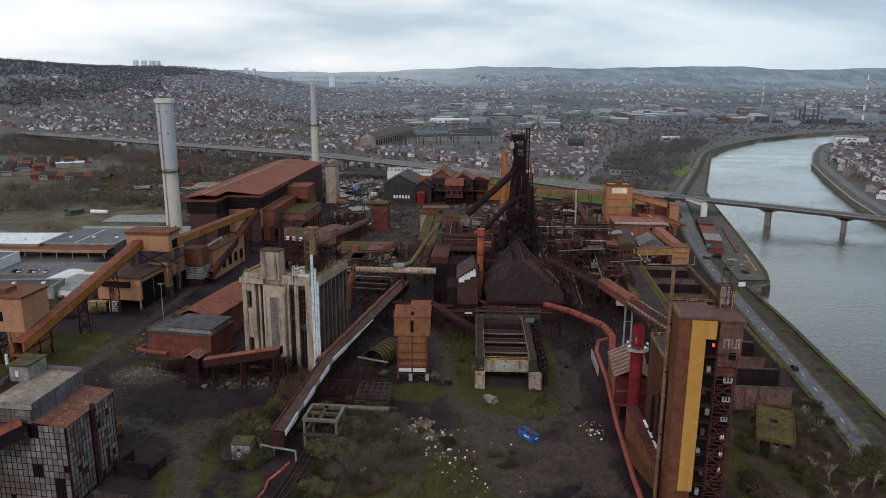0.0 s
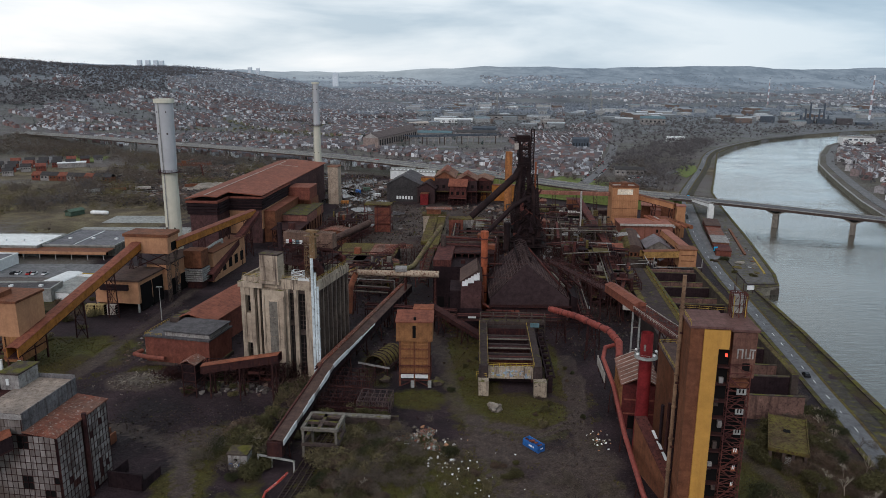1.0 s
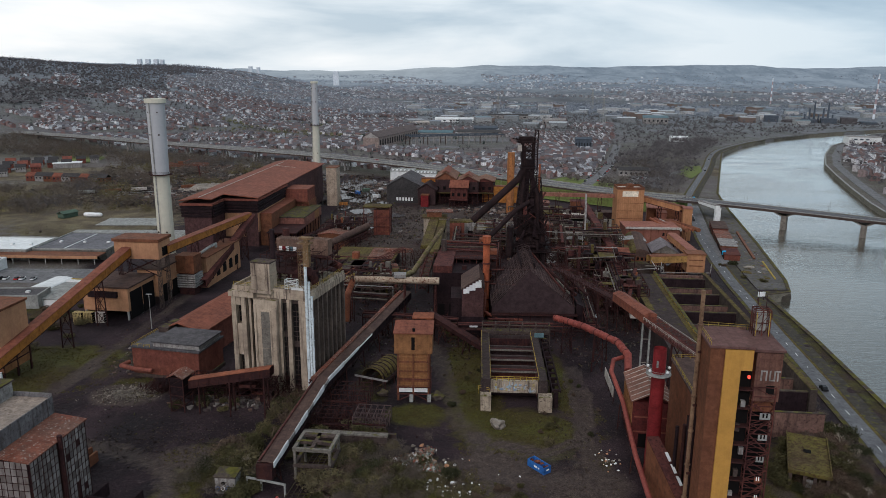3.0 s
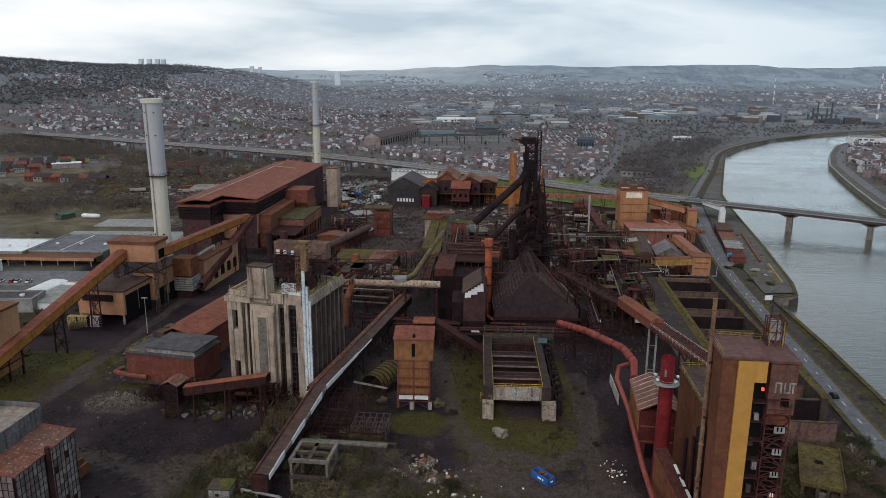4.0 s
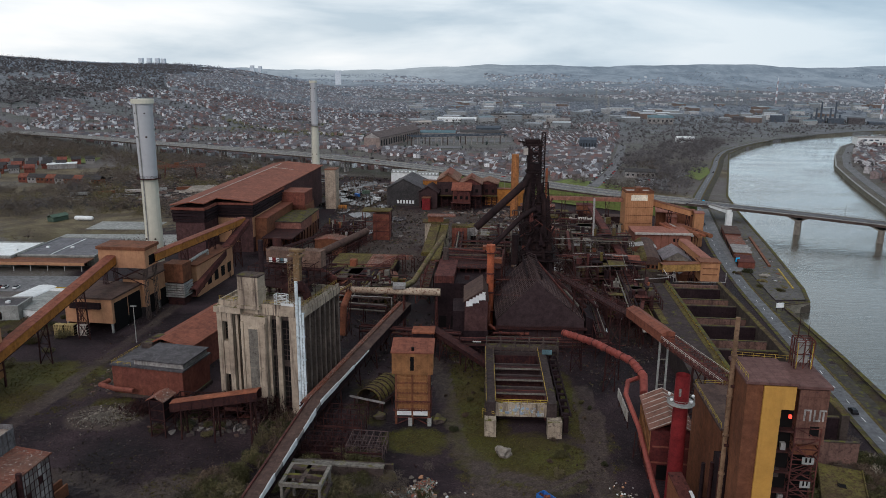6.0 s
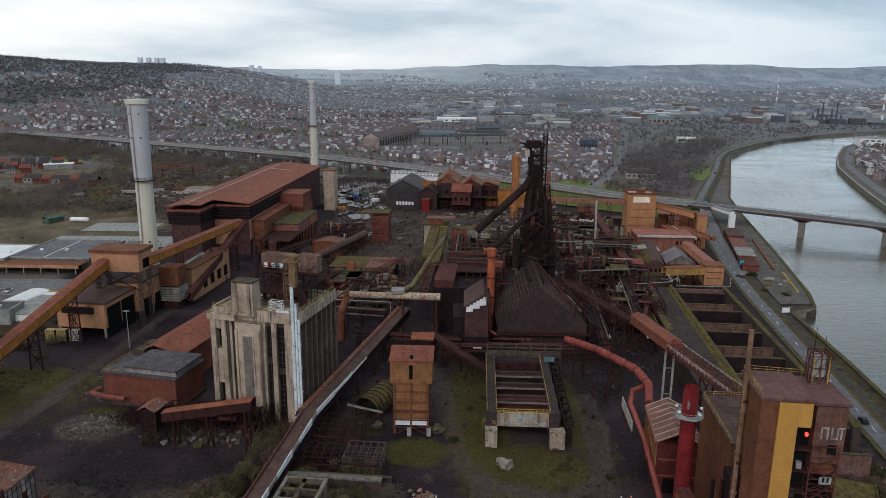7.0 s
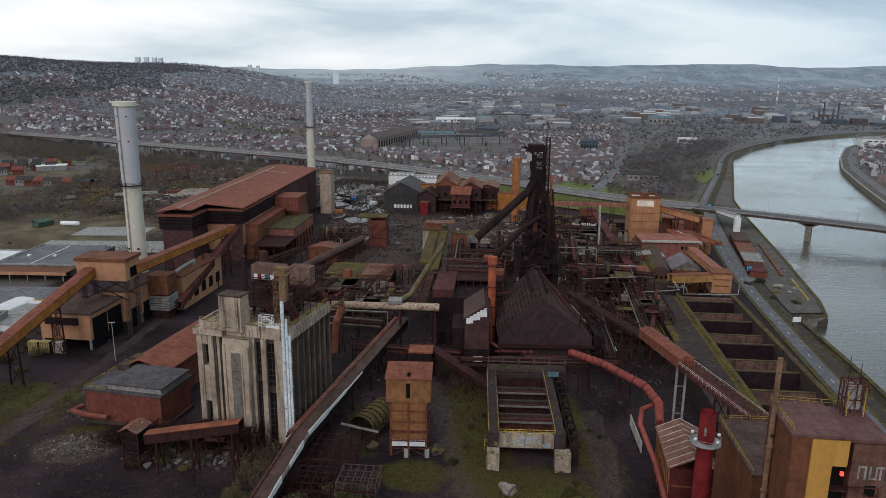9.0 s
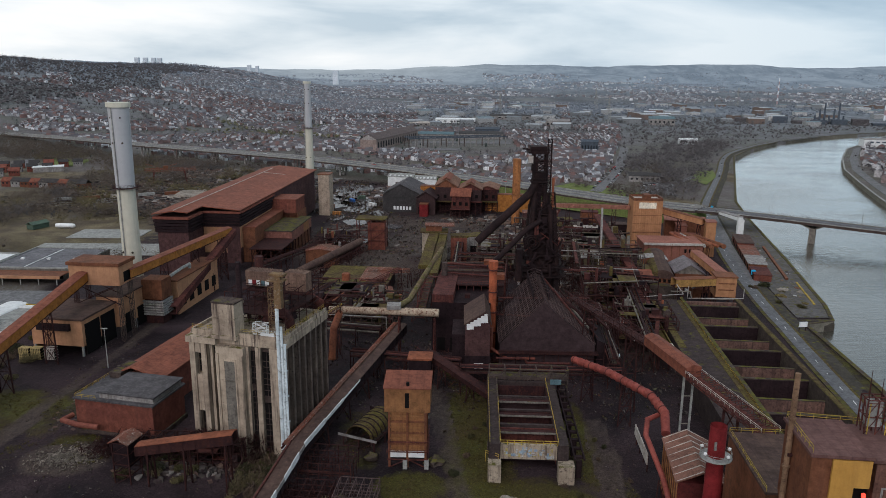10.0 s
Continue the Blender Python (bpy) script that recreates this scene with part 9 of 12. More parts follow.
part("shaft", bm, surface("peeling_orange_stack", (0.34, 0.135, 0.042), (0.26, 0.10, 0.036), (0.10, 0.045, 0.026), 0.75, stains=(0.52, 0.70), streak=0.7), os_, "", True)
hw = thing("high_pipe_bridge", "long horizontal red-brown pipe bridge beyond the furnace", "pipe bridge")
bm = bmesh.new()
beam(bm, (60, 500, 24.6), (117.6, 496, 24.0), 2.4, 2.4)
part("casing", bm, surface("pinkish_rusted_casing", (0.29, 0.125, 0.085), (0.23, 0.095, 0.066), (0.12, 0.055, 0.045), 0.8, streak=0.4), hw)
bm = bmesh.new()
railing(bm, [(60, 499, 25.9), (117, 495, 25.3)], 1.0, 3.0, 0.12)
part("railing", bm, RUST, hw)
for k in range(4):
    stand(hw, DARK, (66 + 14 * k, 499.6 - k), 23, 2.4, 0.05, 0.3)

# tangled plant east of the furnace
for k, (x, y, w, d, h, lb) in enumerate(((62, 352, 26, 30, 17, "rusty open stove frame crowded with pipes"), (68, 392, 30, 34, 20, "dark steel plant frame with walkways"), (70, 320, 22, 26, 13, "low rusty pipe frame beside the cast house"), (66, 436, 36, 38, 15, "open rusted gas plant frame"), (-66, 352, 40, 34, 10, "low rusty frame behind the bunker tower"), (-40, 340, 22, 30, 9, "dark low pipe frame under the gas main"), (-72, 452, 22, 30, 12, "rusty lattice frame beside the weigh house"), (20, 424, 26, 32, 15, "dark trestle frame under the downcomers"), (66, 500, 46, 30, 9, "low dark pipe frame behind the furnace"))):
    th = thing("pipe_plant", lb, "steel frame", pose(x, y, 0, 0, 0, -7))
    bm = bmesh.new()
    grid_frame(bm, 0, w, 0, d, -0.5, h, 5, 5, 4, 0.32, True, rf)
    part("frame", bm, CONC_DARK if k % 2 else DARK, th)
    for q in range(10):
        x0, y0 = rf.uniform(0, w * 0.6), rf.uniform(0, d * 0.6)
        z0 = h * rf.choice([0.34, 0.67, 1.0])
        part("deck", boxes((x0, x0 + w * rf.uniform(0.15, 0.4), y0, y0 + d * rf.uniform(0.12, 0.35), z0, z0 + 0.25)), rf.choice([DARK, CONC_DARK, BLACKISH, MOSSY, MOSSY, RUST, CONC_MID]), th)
    for q in range(64):
        bm = bmesh.new()
        x0, y0, z0 = rf.uniform(1, w - 1), rf.uniform(1, d - 1), h * rf.choice([0.34, 0.67, 1.0])
        kind = q % 4
        if kind == 0:
            tube(bm, (x0, y0, z0 * 0.4), (x0, y0, z0 + rf.uniform(1, 5)), rf.uniform(0.25, 1.0), n=10)
        elif kind == 1:
            tube(bm, (x0, 0, z0), (x0 + rf.uniform(-4, 4), d, z0 + rf.uniform(-2, 2)), rf.uniform(0.12, 0.4), n=8)
        elif kind == 2:
            tube(bm, (0, y0, z0), (w, y0 + rf.uniform(-4, 4), z0 + rf.uniform(-2, 2)), rf.uniform(0.12, 0.38), n=8)
        else:
            e = rf.uniform(0.5, 1.7)
            box(bm, x0 - e, x0 + e, y0 - e, y0 + e, z0, z0 + rf.uniform(1, 4))
        part("plant_unit", bm, rf.choice([RUST, DARK, CONC_DARK, DARK, BLACKISH, SOOT_BROWN, MOSSY, SHEETING if q % 3 == 0 else DARK, CONC_MID, PIPE_ORANGE if q % 9 == 0 else BLACKISH]), th)
pt = thing("pale_stack", "thin pale vent stack with a kinked foot", "vent stack", pose(84, 410, 0))
bm = bmesh.new()
pipe_run(bm, [Vector(p) for p in ((3, 0, 0), (2.2, 0, 9), (-2.4, 0, 15), (-3, 0, 39.5))], 0.55, 10)
part("pipe", bm, SHEETING, pt)
gallery("conveyor_gallery", "rusty open conveyor leading down past the plant frames", (93, 475, 22), (91, 383, 14), 3.6, 1.4, RUST, RUST, (0.25, 0.6, 0.9))
rh = thing("red_roof_house", "low dark house with a rust-red roof", "building", pose(84, 372, 0, 0, 0, -6))
part("wall", boxes((0.3, 11.7, 0.3, 8.7, 11.5, 16)), BLACKISH, rh)
part("lower_wall", boxes((2, 10, 2, 8.4, 0, 11.4)), BLACKISH, rh)
for x in (0.2, 5.8, 11.4):
    for y in (0.2, 8.4):
        part("leg", boxes((x, x + 0.4, y, y + 0.4, -0.4, 11.5)), DARK, rh)
for k, z in enumerate((4, 8)):
    part("floor", boxes((-1.5, 13, -0.8, 9.4, z, z + 0.3)), RUST, rh)
bm = bmesh.new()
for x in (0.4, 6.0):
    beam(bm, (x, -0.1, 0.3), (x + 5.4, -0.1, 11.2), 0.28)
part("brace", bm, RUST, rh)
bm = bmesh.new()
gable(bm, 0, 12, 0, 9, 16, 17.4, "x", 0.6, 0.3)
part("roof", bm, REDROOF, rh)
gallery("conveyor_gallery", "dark rusty conveyor dropping from the red-roofed house", (88.5, 371, 11.8), (86, 330, 7.5), 4.0, 1.6, RUST, DARK, (0.3, 0.75))
lt = thing("loading_trough", "narrow pale loading trough with a small cabin end", "trough", pose(82, 300, 0, 0, 0, -6))
part("trough", boxes((-2.5, 2.5, 0, 34, 7.5, 8.3), (-2.7, -2.3, 0, 34, 8.3, 9.5), (2.3, 2.7, 0, 34, 8.3, 9.5)), MOSSY, lt)
part("cabin", boxes((-2.6, 2.6, -1, 2.5, 6, 10)), ROOF_PALE, lt)
part("blue_sheet", boxes((-2.2, 2.2, 24, 31, 8.4, 9.2)), TEAL_ROOF, lt)
for y in (2, 13, 24, 32):
    part("leg", boxes((-2.2, -1.5, y, y + 0.8, -0.5, 7.5), (1.5, 2.2, y, y + 0.8, -0.5, 7.5)), DARK, lt)
for x, y, w, d, h, mt, rt, lb in ((97, 541, 11, 9, 12, BROWN, RUST, "brown box tank house behind the furnace"), (86, 505, 17, 7, 9, CONC_DARK, ROOF_PALE, "low shed with a ribbed pale roof behind the furnace"), (79, 525, 9, 8, 10, SHEETING, MOSSY, "pale hut with a mossy roof behind the furnace"), (98, 478, 10, 10, 8, HALL_WALL, GALLERY_ROOF, "purple-brown clad hut beside the screening house"), (100, 462, 9, 9, 10, RUST, MOSSY, "rusty pump room with a mossy roof"), (58, 548, 24, 10, 10, HALL_WALL, ROOF_WORN, "long low brown store behind the furnace"), (112, 520, 22, 9, 8, SOOT_BROWN, GALLERY_ROOF, "long dark store under the pipe bridge")):
    th = thing("rear_hut", lb, "shed", pose(x, y, 0, 0, 0, -5), group="huts behind the furnace")
    part("wall", boxes((0, w, 0, d, -0.5, h)), mt, th)
    part("roof", boxes((-0.4, w + 0.4, -0.4, d + 0.4, h, h + 0.4)), rt, th)
    for q in range(int(w / 2.6)):
        part("roof_rib", boxes((0.8 + 2.6 * q, 1.05 + 2.6 * q, -0.45, d + 0.45, h + 0.4, h + 0.6)), rt, th)
    part("opening", boxes((w * 0.3, w * 0.6, -0.1, 0.02, 0.3, h * 0.5)), VOID, th)
# inclined dark bridge and roofs west of the furnace
gallery("conveyor_gallery", "dark footbridge conveyor running down behind the hopper tower", (-3, 290, 10), (20, 266, 3.5), 3.2, 1.3, DARK, DARK, (0.2, 0.6))
sc = thing("small_cabin", "small cabin with a tan roof on dark legs", "cabin", pose(-9.5, 283, 0, 0, 0, -3))
part("wall", boxes((0, 7.5, 0, 6, 5.5, 11)), BLACKISH, sc)
part("roof", boxes((-0.4, 7.9, -0.4, 6.4, 11, 11.6)), PIPE_ORANGE, sc)
bm = bmesh.new()
grid_frame(bm, 0.3, 7.2, 0.3, 5.7, -0.5, 5.5, 1, 1, 1, 0.35)
part("legs", bm, DARK, sc)
fr_ = thing("flat_roof_shed", "low shed with a mossy rust-patched flat roof", "shed", pose(-56, 378, 0, 0, 0, -4))
part("wall", boxes((0, 32, 4, 36, 0, 7.4)), BLACKISH, fr_)
part("roof", boxes((-0.5, 32.5, 4, 36.5, 7.4, 8)), MOSSY, fr_)
part("tan_roof", boxes((18, 31, 10, 34, 8, 8.4)), ROOF_WORN, fr_)
part("lean_to", boxes((-6, 26, -4, 4, 6.6, 7.0)), BROWN, fr_)
for k in range(11):
    part("roof_batten", boxes((-5.8 + 3 * k, -5.4 + 3 * k, -4.1, 4.0, 7.0, 7.25)), ROOF_PALE, fr_)
for x, y in ((-5, -3.5), (8, -3.5), (25, -3.5)):
    part("leg", boxes((x, x + 0.5, y, y + 0.5, -0.5, 6.6)), DARK, fr_)
bt = thing("belt_tube", "fat brown conveyor tube on a sloping trestle", "conveyor gallery")
bm = bmesh.new()
tube(bm, (-68, 398, 9), (-42, 440, 14.5), 2.0, n=14)
part("tube", bm, GALLERY_ROOF, bt, "", True)
bm = bmesh.new()
lattice(bm, (-66, 398, 5), (-41, 438, 11), 2.2, 3, 10, 0.3)
trestle(bm, (-58, 412), 7, 3, 0.6, 0.4)
trestle(bm, (-47, 430), 10, 3, 0.6, 0.4)
part("trestle", bm, DARK, bt)
for k, (p0, p1) in enumerate((((-52, 352, 6), (-18, 388, 13.5)), ((-50, 358, 5), (-26, 384, 9)), ((-34, 402, 8.5), (-14, 402, 9)))):
    th = thing("truss_bridge", "narrow rusty truss bridge over the yard", "truss bridge", group="truss bridges")
    bm = bmesh.new()
    lattice(bm, p0, p1, 1.8, 1.6, 14, 0.22)
    part("truss", bm, ROOF_WORN if k == 2 else RUST, th)
    for p in (p0, p1):
        stand(th, DARK, (p[0], p[1]), p[2] - 0.6, 1.8, 0.6, 0.35, 0.4)

for x, y, w, d, h, rz, mt, rt, lb in ((86, 330, 11, 12, 8, -22, BLACKISH, MOSSY, "low dark shed with a moss-covered flat roof"), (72, 414, 12, 9, 12, -6, CONC_DARK, SHEETING, "dark plant room with a pale sheet roof"), (60, 446, 9, 9, 14, -6, RUST, ROOF_WORN, "squat rusty tank house"), (94, 392, 9, 20, 10, -8, SOOT_BROWN, MOSSY, "narrow brown shed with a mossy roof"), (104, 420, 14, 8, 11, -8, BROWN, SHEETING, "brown annex with a pale roof edge"), (58, 300, 7, 8, 6, -6, CONC_DARK, PIPE_PALE, "small cabin with a pale roof"), (-32, 368, 12, 10, 7, 8, SOOT_BROWN, ROOF_WORN, "low shed with a rust-patched roof"), (-72, 440, 16, 12, 9, -6, BROWN, ROOF_WORN, "brown shed beside the red hall"), (14, 470, 16, 10, 10, -5, SHEETING, MOSSY, "pale shed with a mossy roof beside the ramp head")):
    th = thing("plant_shed", lb, "shed", pose(x, y, 0, 0, 0, rz), group="plant sheds")
    part("wall", boxes((0, w, 0, d, -0.5, h)), mt, th)
    bm = bmesh.new()
    gable(bm, 0, w, 0, d, h, h + 1.2, "y", 0.5, 0.3)
    part("roof", bm, rt, th)
    bm = bmesh.new()
    gable(bm, 0, w, 0, d, h, h + 1.15, "y", 0, 0)
    part("gable_wall", bm, mt, th)
    part("opening", boxes((w * 0.3, w * 0.62, -0.1, 0.03, 0.4, h * 0.55)), VOID, th)
for k, pts in enumerate((((111.5, 366, 12.5), (111.5, 366, 7), (136.5, 366, 7), (136.5, 366, 11.5)), ((88, 352, 12), (106, 356, 12), (108, 372, 12)), ((56, 402, 20), (78, 398, 20), (78, 398, 8)), ((-50, 330, 11), (-20, 326, 11), (-20, 326, 2)))):
    th = thing("pale_pipe", "thin pale service pipe on short props", "pipe", group="pale pipes")
    bm = bmesh.new()
    pipe_run(bm, [Vector(p) for p in pts], 0.2, 8)
    part("pipe", bm, SHEETING, th)
    for p in pts:
        bm = bmesh.new()
        beam(bm, (p[0], p[1], -0.5), (p[0], p[1], p[2]), 0.2)
        part("prop", bm, RUST, th)

# ---- the derelict sheeted tower building ----
wb = thing("derelict_mill", "derelict sheet-clad mill with a rusty lower roof", "industrial building", pose(-98.2, 158.6, 0, 0, 0, -7))
SHEET_W, SHEET_H = 1.35, 1.75
part("core", boxes((-14, 9.6, 0.25, 20.4, 0, 21.4), (-14, 1.5, 0.25, 21, 21.4, 26)), DARK, wb)
sheet = bmesh.new()
box(sheet, 0.05, SHEET_W - 0.05, -0.02, 0.1, 0.06, SHEET_H - 0.06)
me = bpy.data.meshes.new("wall_sheet")
sheet.to_mesh(me)
sheet.free()
me.materials.append(SHEET_PANEL)
dk = bpy.data.meshes.new("open_panel")
sheet = bmesh.new()
box(sheet, 0.05, SHEET_W - 0.05, 0.08, 0.16, 0.06, SHEET_H - 0.06)
sheet.to_mesh(dk)
sheet.free()
dk.materials.append(VOID)
rw = random.Random(31)
front, side, n_front, n_side = [], [], 17, 15
for k in range(12):
    for i in range(n_front):
        front.append((-13.6 + SHEET_W * i, k * SHEET_H + 0.4))
for k in range(3):
    for i in range(11):
        front.append((-13.6 + SHEET_W * i, 21.6 + k * SHEET_H))
for x, z in front:
    gone = rw.random() < (0.015 if z > 3 else 0.12) or (4 < x < 7 and z < 6.5) or (-1 < x < 2 and 7 < z < 10.5) or (-1.2 < x < 2.6 and 16.5 < z < 20)
    ob = new("wall_sheet", dk if gone else me)
    ob.parent, ob.location = wb, (x, 0.05, z)
for k in range(12):
    for i in range(n_side):
        y, z = 0.3 + SHEET_W * i, k * SHEET_H + 0.4
        gone = rw.random() < (0.04 + 0.14 * (z < 8)) or 9.2 < y < 11
        ob = new("wall_sheet", dk if gone else me)
        ob.parent = wb
        ob.matrix_local = pose(9.65, y, z, 0, 0, 90)
bm = bmesh.new()
for i in range(18):
    beam(bm, (-13.6 + SHEET_W * i, 0.0, 0), (-13.6 + SHEET_W * i, 0.0, 21.6), 0.12)
for i in range(16):
    beam(bm, (9.72, 0.3 + SHEET_W * i, 0), (9.72, 0.3 + SHEET_W * i, 21.6), 0.12)
for k in range(13):
    beam(bm, (-13.6, 0, 0.4 + SHEET_H * k), (9.6, 0, 0.4 + SHEET_H * k), 0.1)
    beam(bm, (9.72, 0, 0.4 + SHEET_H * k), (9.72, 20.4, 0.4 + SHEET_H * k), 0.1)
part("cladding_rail", bm, DARK, wb)
bm = bmesh.new()
hexa(bm, [Vector(p) for p in ((1.5, -0.4, 22.2), (10.2, -0.4, 21.2), (10.2, 21, 21.2), (1.5, 21, 22.2), (1.5, -0.4, 22.5), (10.2, -0.4, 21.5), (10.2, 21, 21.5), (1.5, 21, 22.5))])
part("lower_roof", bm, ROOF_WORN, wb, "rusty patched lower roof")
part("upper_wall", boxes((1.55, 1.8, 0, 21, 22.4, 26.9), (-14.2, -13.9, 0, 21, 21.4, 27.4), (-14, 1.7, 20.9, 21.1, 21.4, 27.6)), surface("grey_blue_sheets", (0.155, 0.148, 0.152), (0.112, 0.105, 0.108), (0.055, 0.042, 0.04), 0.85, streak=1.0, seam=1.35), wb)
part("upper_roof", boxes((-10, 1.6, 0.2, 20.9, 26.0, 26.4)), surface("dusty_brown_felt", (0.30, 0.235, 0.19), (0.21, 0.17, 0.145), (0.12, 0.085, 0.065), 0.9), wb)
part("gutter", boxes((-13.9, -10.1, 0.2, 21, 25.4, 25.7)), BLACKISH, wb)
part("parapet", boxes((-14.4, 1.8, -0.15, 0.2, 25.4, 26.6)), SHEETING, wb)
part("head_box", boxes((-13.5, -8.4, 13.5, 21, 26, 30.2)), SHEETING, wb, "sheet-clad roof box")
part("head_roof", boxes((-13.9, -8.0, 13.1, 21.4, 30.2, 30.6)), CONC_MOSS, wb)
part("head_window", boxes((-11.8, -11, 13.3, 13.45, 27.3, 29)), WHITE, wb)
bm = bmesh.new()
tube(bm, (10.3, 10.2, 0), (10.3, 10.2, 22.6), 0.6, n=8)
part("drain_pipe", bm, DARK, wb)
gallery("conveyor_gallery", "orange-roofed conveyor gallery entering the derelict mill", (-127.6, 136.6, 10.0), (-99.1, 157.8, 19.4), 4.2, 3.2, PIPE_ORANGE, BLACKISH, (0.5,))
for k, (x0, x1, y0, y1, z, mt) in enumerate(((-5, -3, 26, 36, 5, BROWN), (10, 20, 14, 22, 4.5, BLACKISH), (12, 22, 2, 4, 3, CONC_DARK))):
    th = thing("low_ruin", "low burnt-out brick ruin beside the mill", "ruin", pose(-97.3, 159.8, 0, 0, 0, -12), group="low ruins")
    part("wall", boxes((x0, x1, y0, y0 + 0.5, -0.5, z), (x0, x0 + 0.5, y0, y1, -0.5, z * 0.8), (x1 - 0.5, x1, y0, y1, -0.5, z * 0.6)), mt, th)

# ---- foreground: hut, rail siding, concrete frame, rubbish ----
ht = thing("hut", "small white flat-roofed hut with faded blue paint marks", "hut", pose(-56.2, 180.2, 0, 0, 0, -4))
part("wall", boxes((0, 5.2, 0, 4.4, -0.3, 4.3)), SHEETING, ht)
part("roof", boxes((-0.3, 5.5, -0.3, 4.7, 4.3, 4.7)), CONC_MOSS, ht)
part("window", boxes((1.6, 2.6, -0.06, 0.05, 2.4, 3.2)), VOID, ht)
for k, (x, c) in enumerate(((0.7, "blue"), (2.0, "white"), (3.3, "blue"))):
    bm = bmesh.new()
    for i in range(10):
        a, c2 = 6.28319 * i / 10, 6.28319 * (i + 1) / 10
        beam(bm, (x + 0.5 * math.cos(a), -0.08, 1.3 + 0.55 * math.sin(a)), (x + 0.5 * math.cos(c2), -0.08, 1.3 + 0.55 * math.sin(c2)), 0.2, 0.1)
    part("paint_ring", bm, BLUE if k != 1 else WHITE_PLAIN, ht)

cf = thing("concrete_frame", "open weathered concrete loading frame over the rails", "concrete frame", pose(-37.6, 186.8, 0, 0, 0, -7) @ Matrix.Diagonal((0.98, 0.92, 0.96, 1)))
for x in (0, 9.5):
    for y in (0, 9.5):
        part("column", boxes((x + 0.1, x + 0.75, y + 0.1, y + 0.75, -0.6, 8.4)), CONC_MID, cf)
for z in (3.6, 8.4):
    part("ring_beam", boxes((-0.1, 10.5, -0.1, 0.8, z, z + 0.9), (-0.1, 10.5, 9.6, 10.5, z, z + 0.9), (-0.1, 0.8, 0.8, 9.6, z, z + 0.9), (9.6, 10.5, 0.8, 9.6, z, z + 0.9)), CONC_MID if z > 5 else CONC_DARK, cf)
part("top_slab", boxes((0.9, 9.5, 3.9, 4.9, 8.6, 9.5), (0.9, 9.5, 7.6, 9.5, 8.9, 9.4), (4.6, 5.6, 0.9, 9.5, 8.6, 9.4)), CONC_DARK, cf)
lw = thing("loading_wall", "long pale concrete retaining wall behind the frame", "wall", pose(-38, 204, 0, 0, 0, -6))
part("wall", boxes((0, 24, 0, 1.2, -0.5, 4.2), (0, 26, 4, 5, -0.5, 3)), CONC_DARK, lw)
part("cap", boxes((-0.2, 24.2, -0.3, 1.5, 4.2, 4.7)), CONC_MID, lw)
for k in range(5):
    th = thing("rail_track", "rusty rail track on dark sleepers", "rail track", group="siding tracks")
    a, c = Vector((-43.5 + 3.4 * k, 140, 0.25)), Vector((-33.5 + 2.9 * k, 200, 0.25))
    for o in (-0.72, 0.72):
        bm = bmesh.new()
        beam(bm, a + Vector((o, 0, 0.22)), c + Vector((o, 0, 0.22)), 0.16, 0.2)
        part("rail", bm, CONC_DARK if k < 3 else RUST, th)
    bm = bmesh.new()
    for i in range(46):
        q = a.lerp(c, i / 45)
        beam(bm, q + Vector((-1.2, 0, 0)), q + Vector((1.2, 0, 0)), 0.28, 0.2)
    sl_ = part("sleeper_bed", bm, BLACKISH, th)
    sl_["kind"] = "stuff"
tp = thing("barrier_tape", "loose red and white barrier netting along the siding", "barrier")
bm = bmesh.new()
pts = [Vector(p) for p in ((-44.6, 158, 0.4), (-43.2, 163, 0.7), (-43.4, 168, 0.5), (-40.8, 172.5, 0.9), (-39.6, 177, 0.6))]
for p, q in zip(pts, pts[1:]):
    hexa(bm, [p + Vector(d) for d in ((-0.15, 0, 0), (0.15, 0, 0))] + [q + Vector(d) for d in ((0.15, 0, 0), (-0.15, 0, 0))] + [p + Vector(d) for d in ((-0.3, 0, 0.5), (0.0, 0, 0.5))] + [q + Vector(d) for d in ((0.0, 0, 0.5), (-0.3, 0, 0.5))])
part("netting", bm, surface("red_netting", (0.42, 0.05, 0.03), (0.36, 0.04, 0.03), (0.5, 0.4, 0.36), 0.8), tp)

sk = thing("skip", "open blue steel skip filled with rusty scrap", "skip", pose(27.6, 192, float(land(27.6, 192)), 0, 0, 36))
bm = bmesh.new()
for x0, x1, y0, y1, z0, z1 in ((-1.3, 1.3, -3.2, 3.2, 0.15, 0.4), (-1.3, -1.15, -3.2, 3.2, 0.4, 2.2), (1.15, 1.3, -3.2, 3.2, 0.4, 2.2), (-1.15, 1.15, -3.2, -3.05, 0.4, 2.2), (-1.15, 1.15, 3.05, 3.2, 0.4, 2.2)):
    box(bm, x0, x1, y0, y1, z0, z1)
part("body", bm, BLUE, sk)
part("white_mark", boxes((-1.36, -1.3, -1.4, 0.6, 1.0, 1.5), (-0.4, 0.5, -3.26, -3.2, 1.1, 1.5)), WHITE_PLAIN, sk)
for k in range(9):
    bm = bmesh.new()
    box(bm, -0.5, 0.5, -0.3, 0.3, -0.15, 0.15, pose(rw.uniform(-0.6, 0.6), rw.uniform(-2.6, 2.6), 1.75 + 0.2 * rw.random(), rw.uniform(-30, 30), rw.uniform(-30, 30), rw.uniform(0, 180)))
    part("scrap", bm, PIPE_ORANGE if k % 2 else RUST, sk)
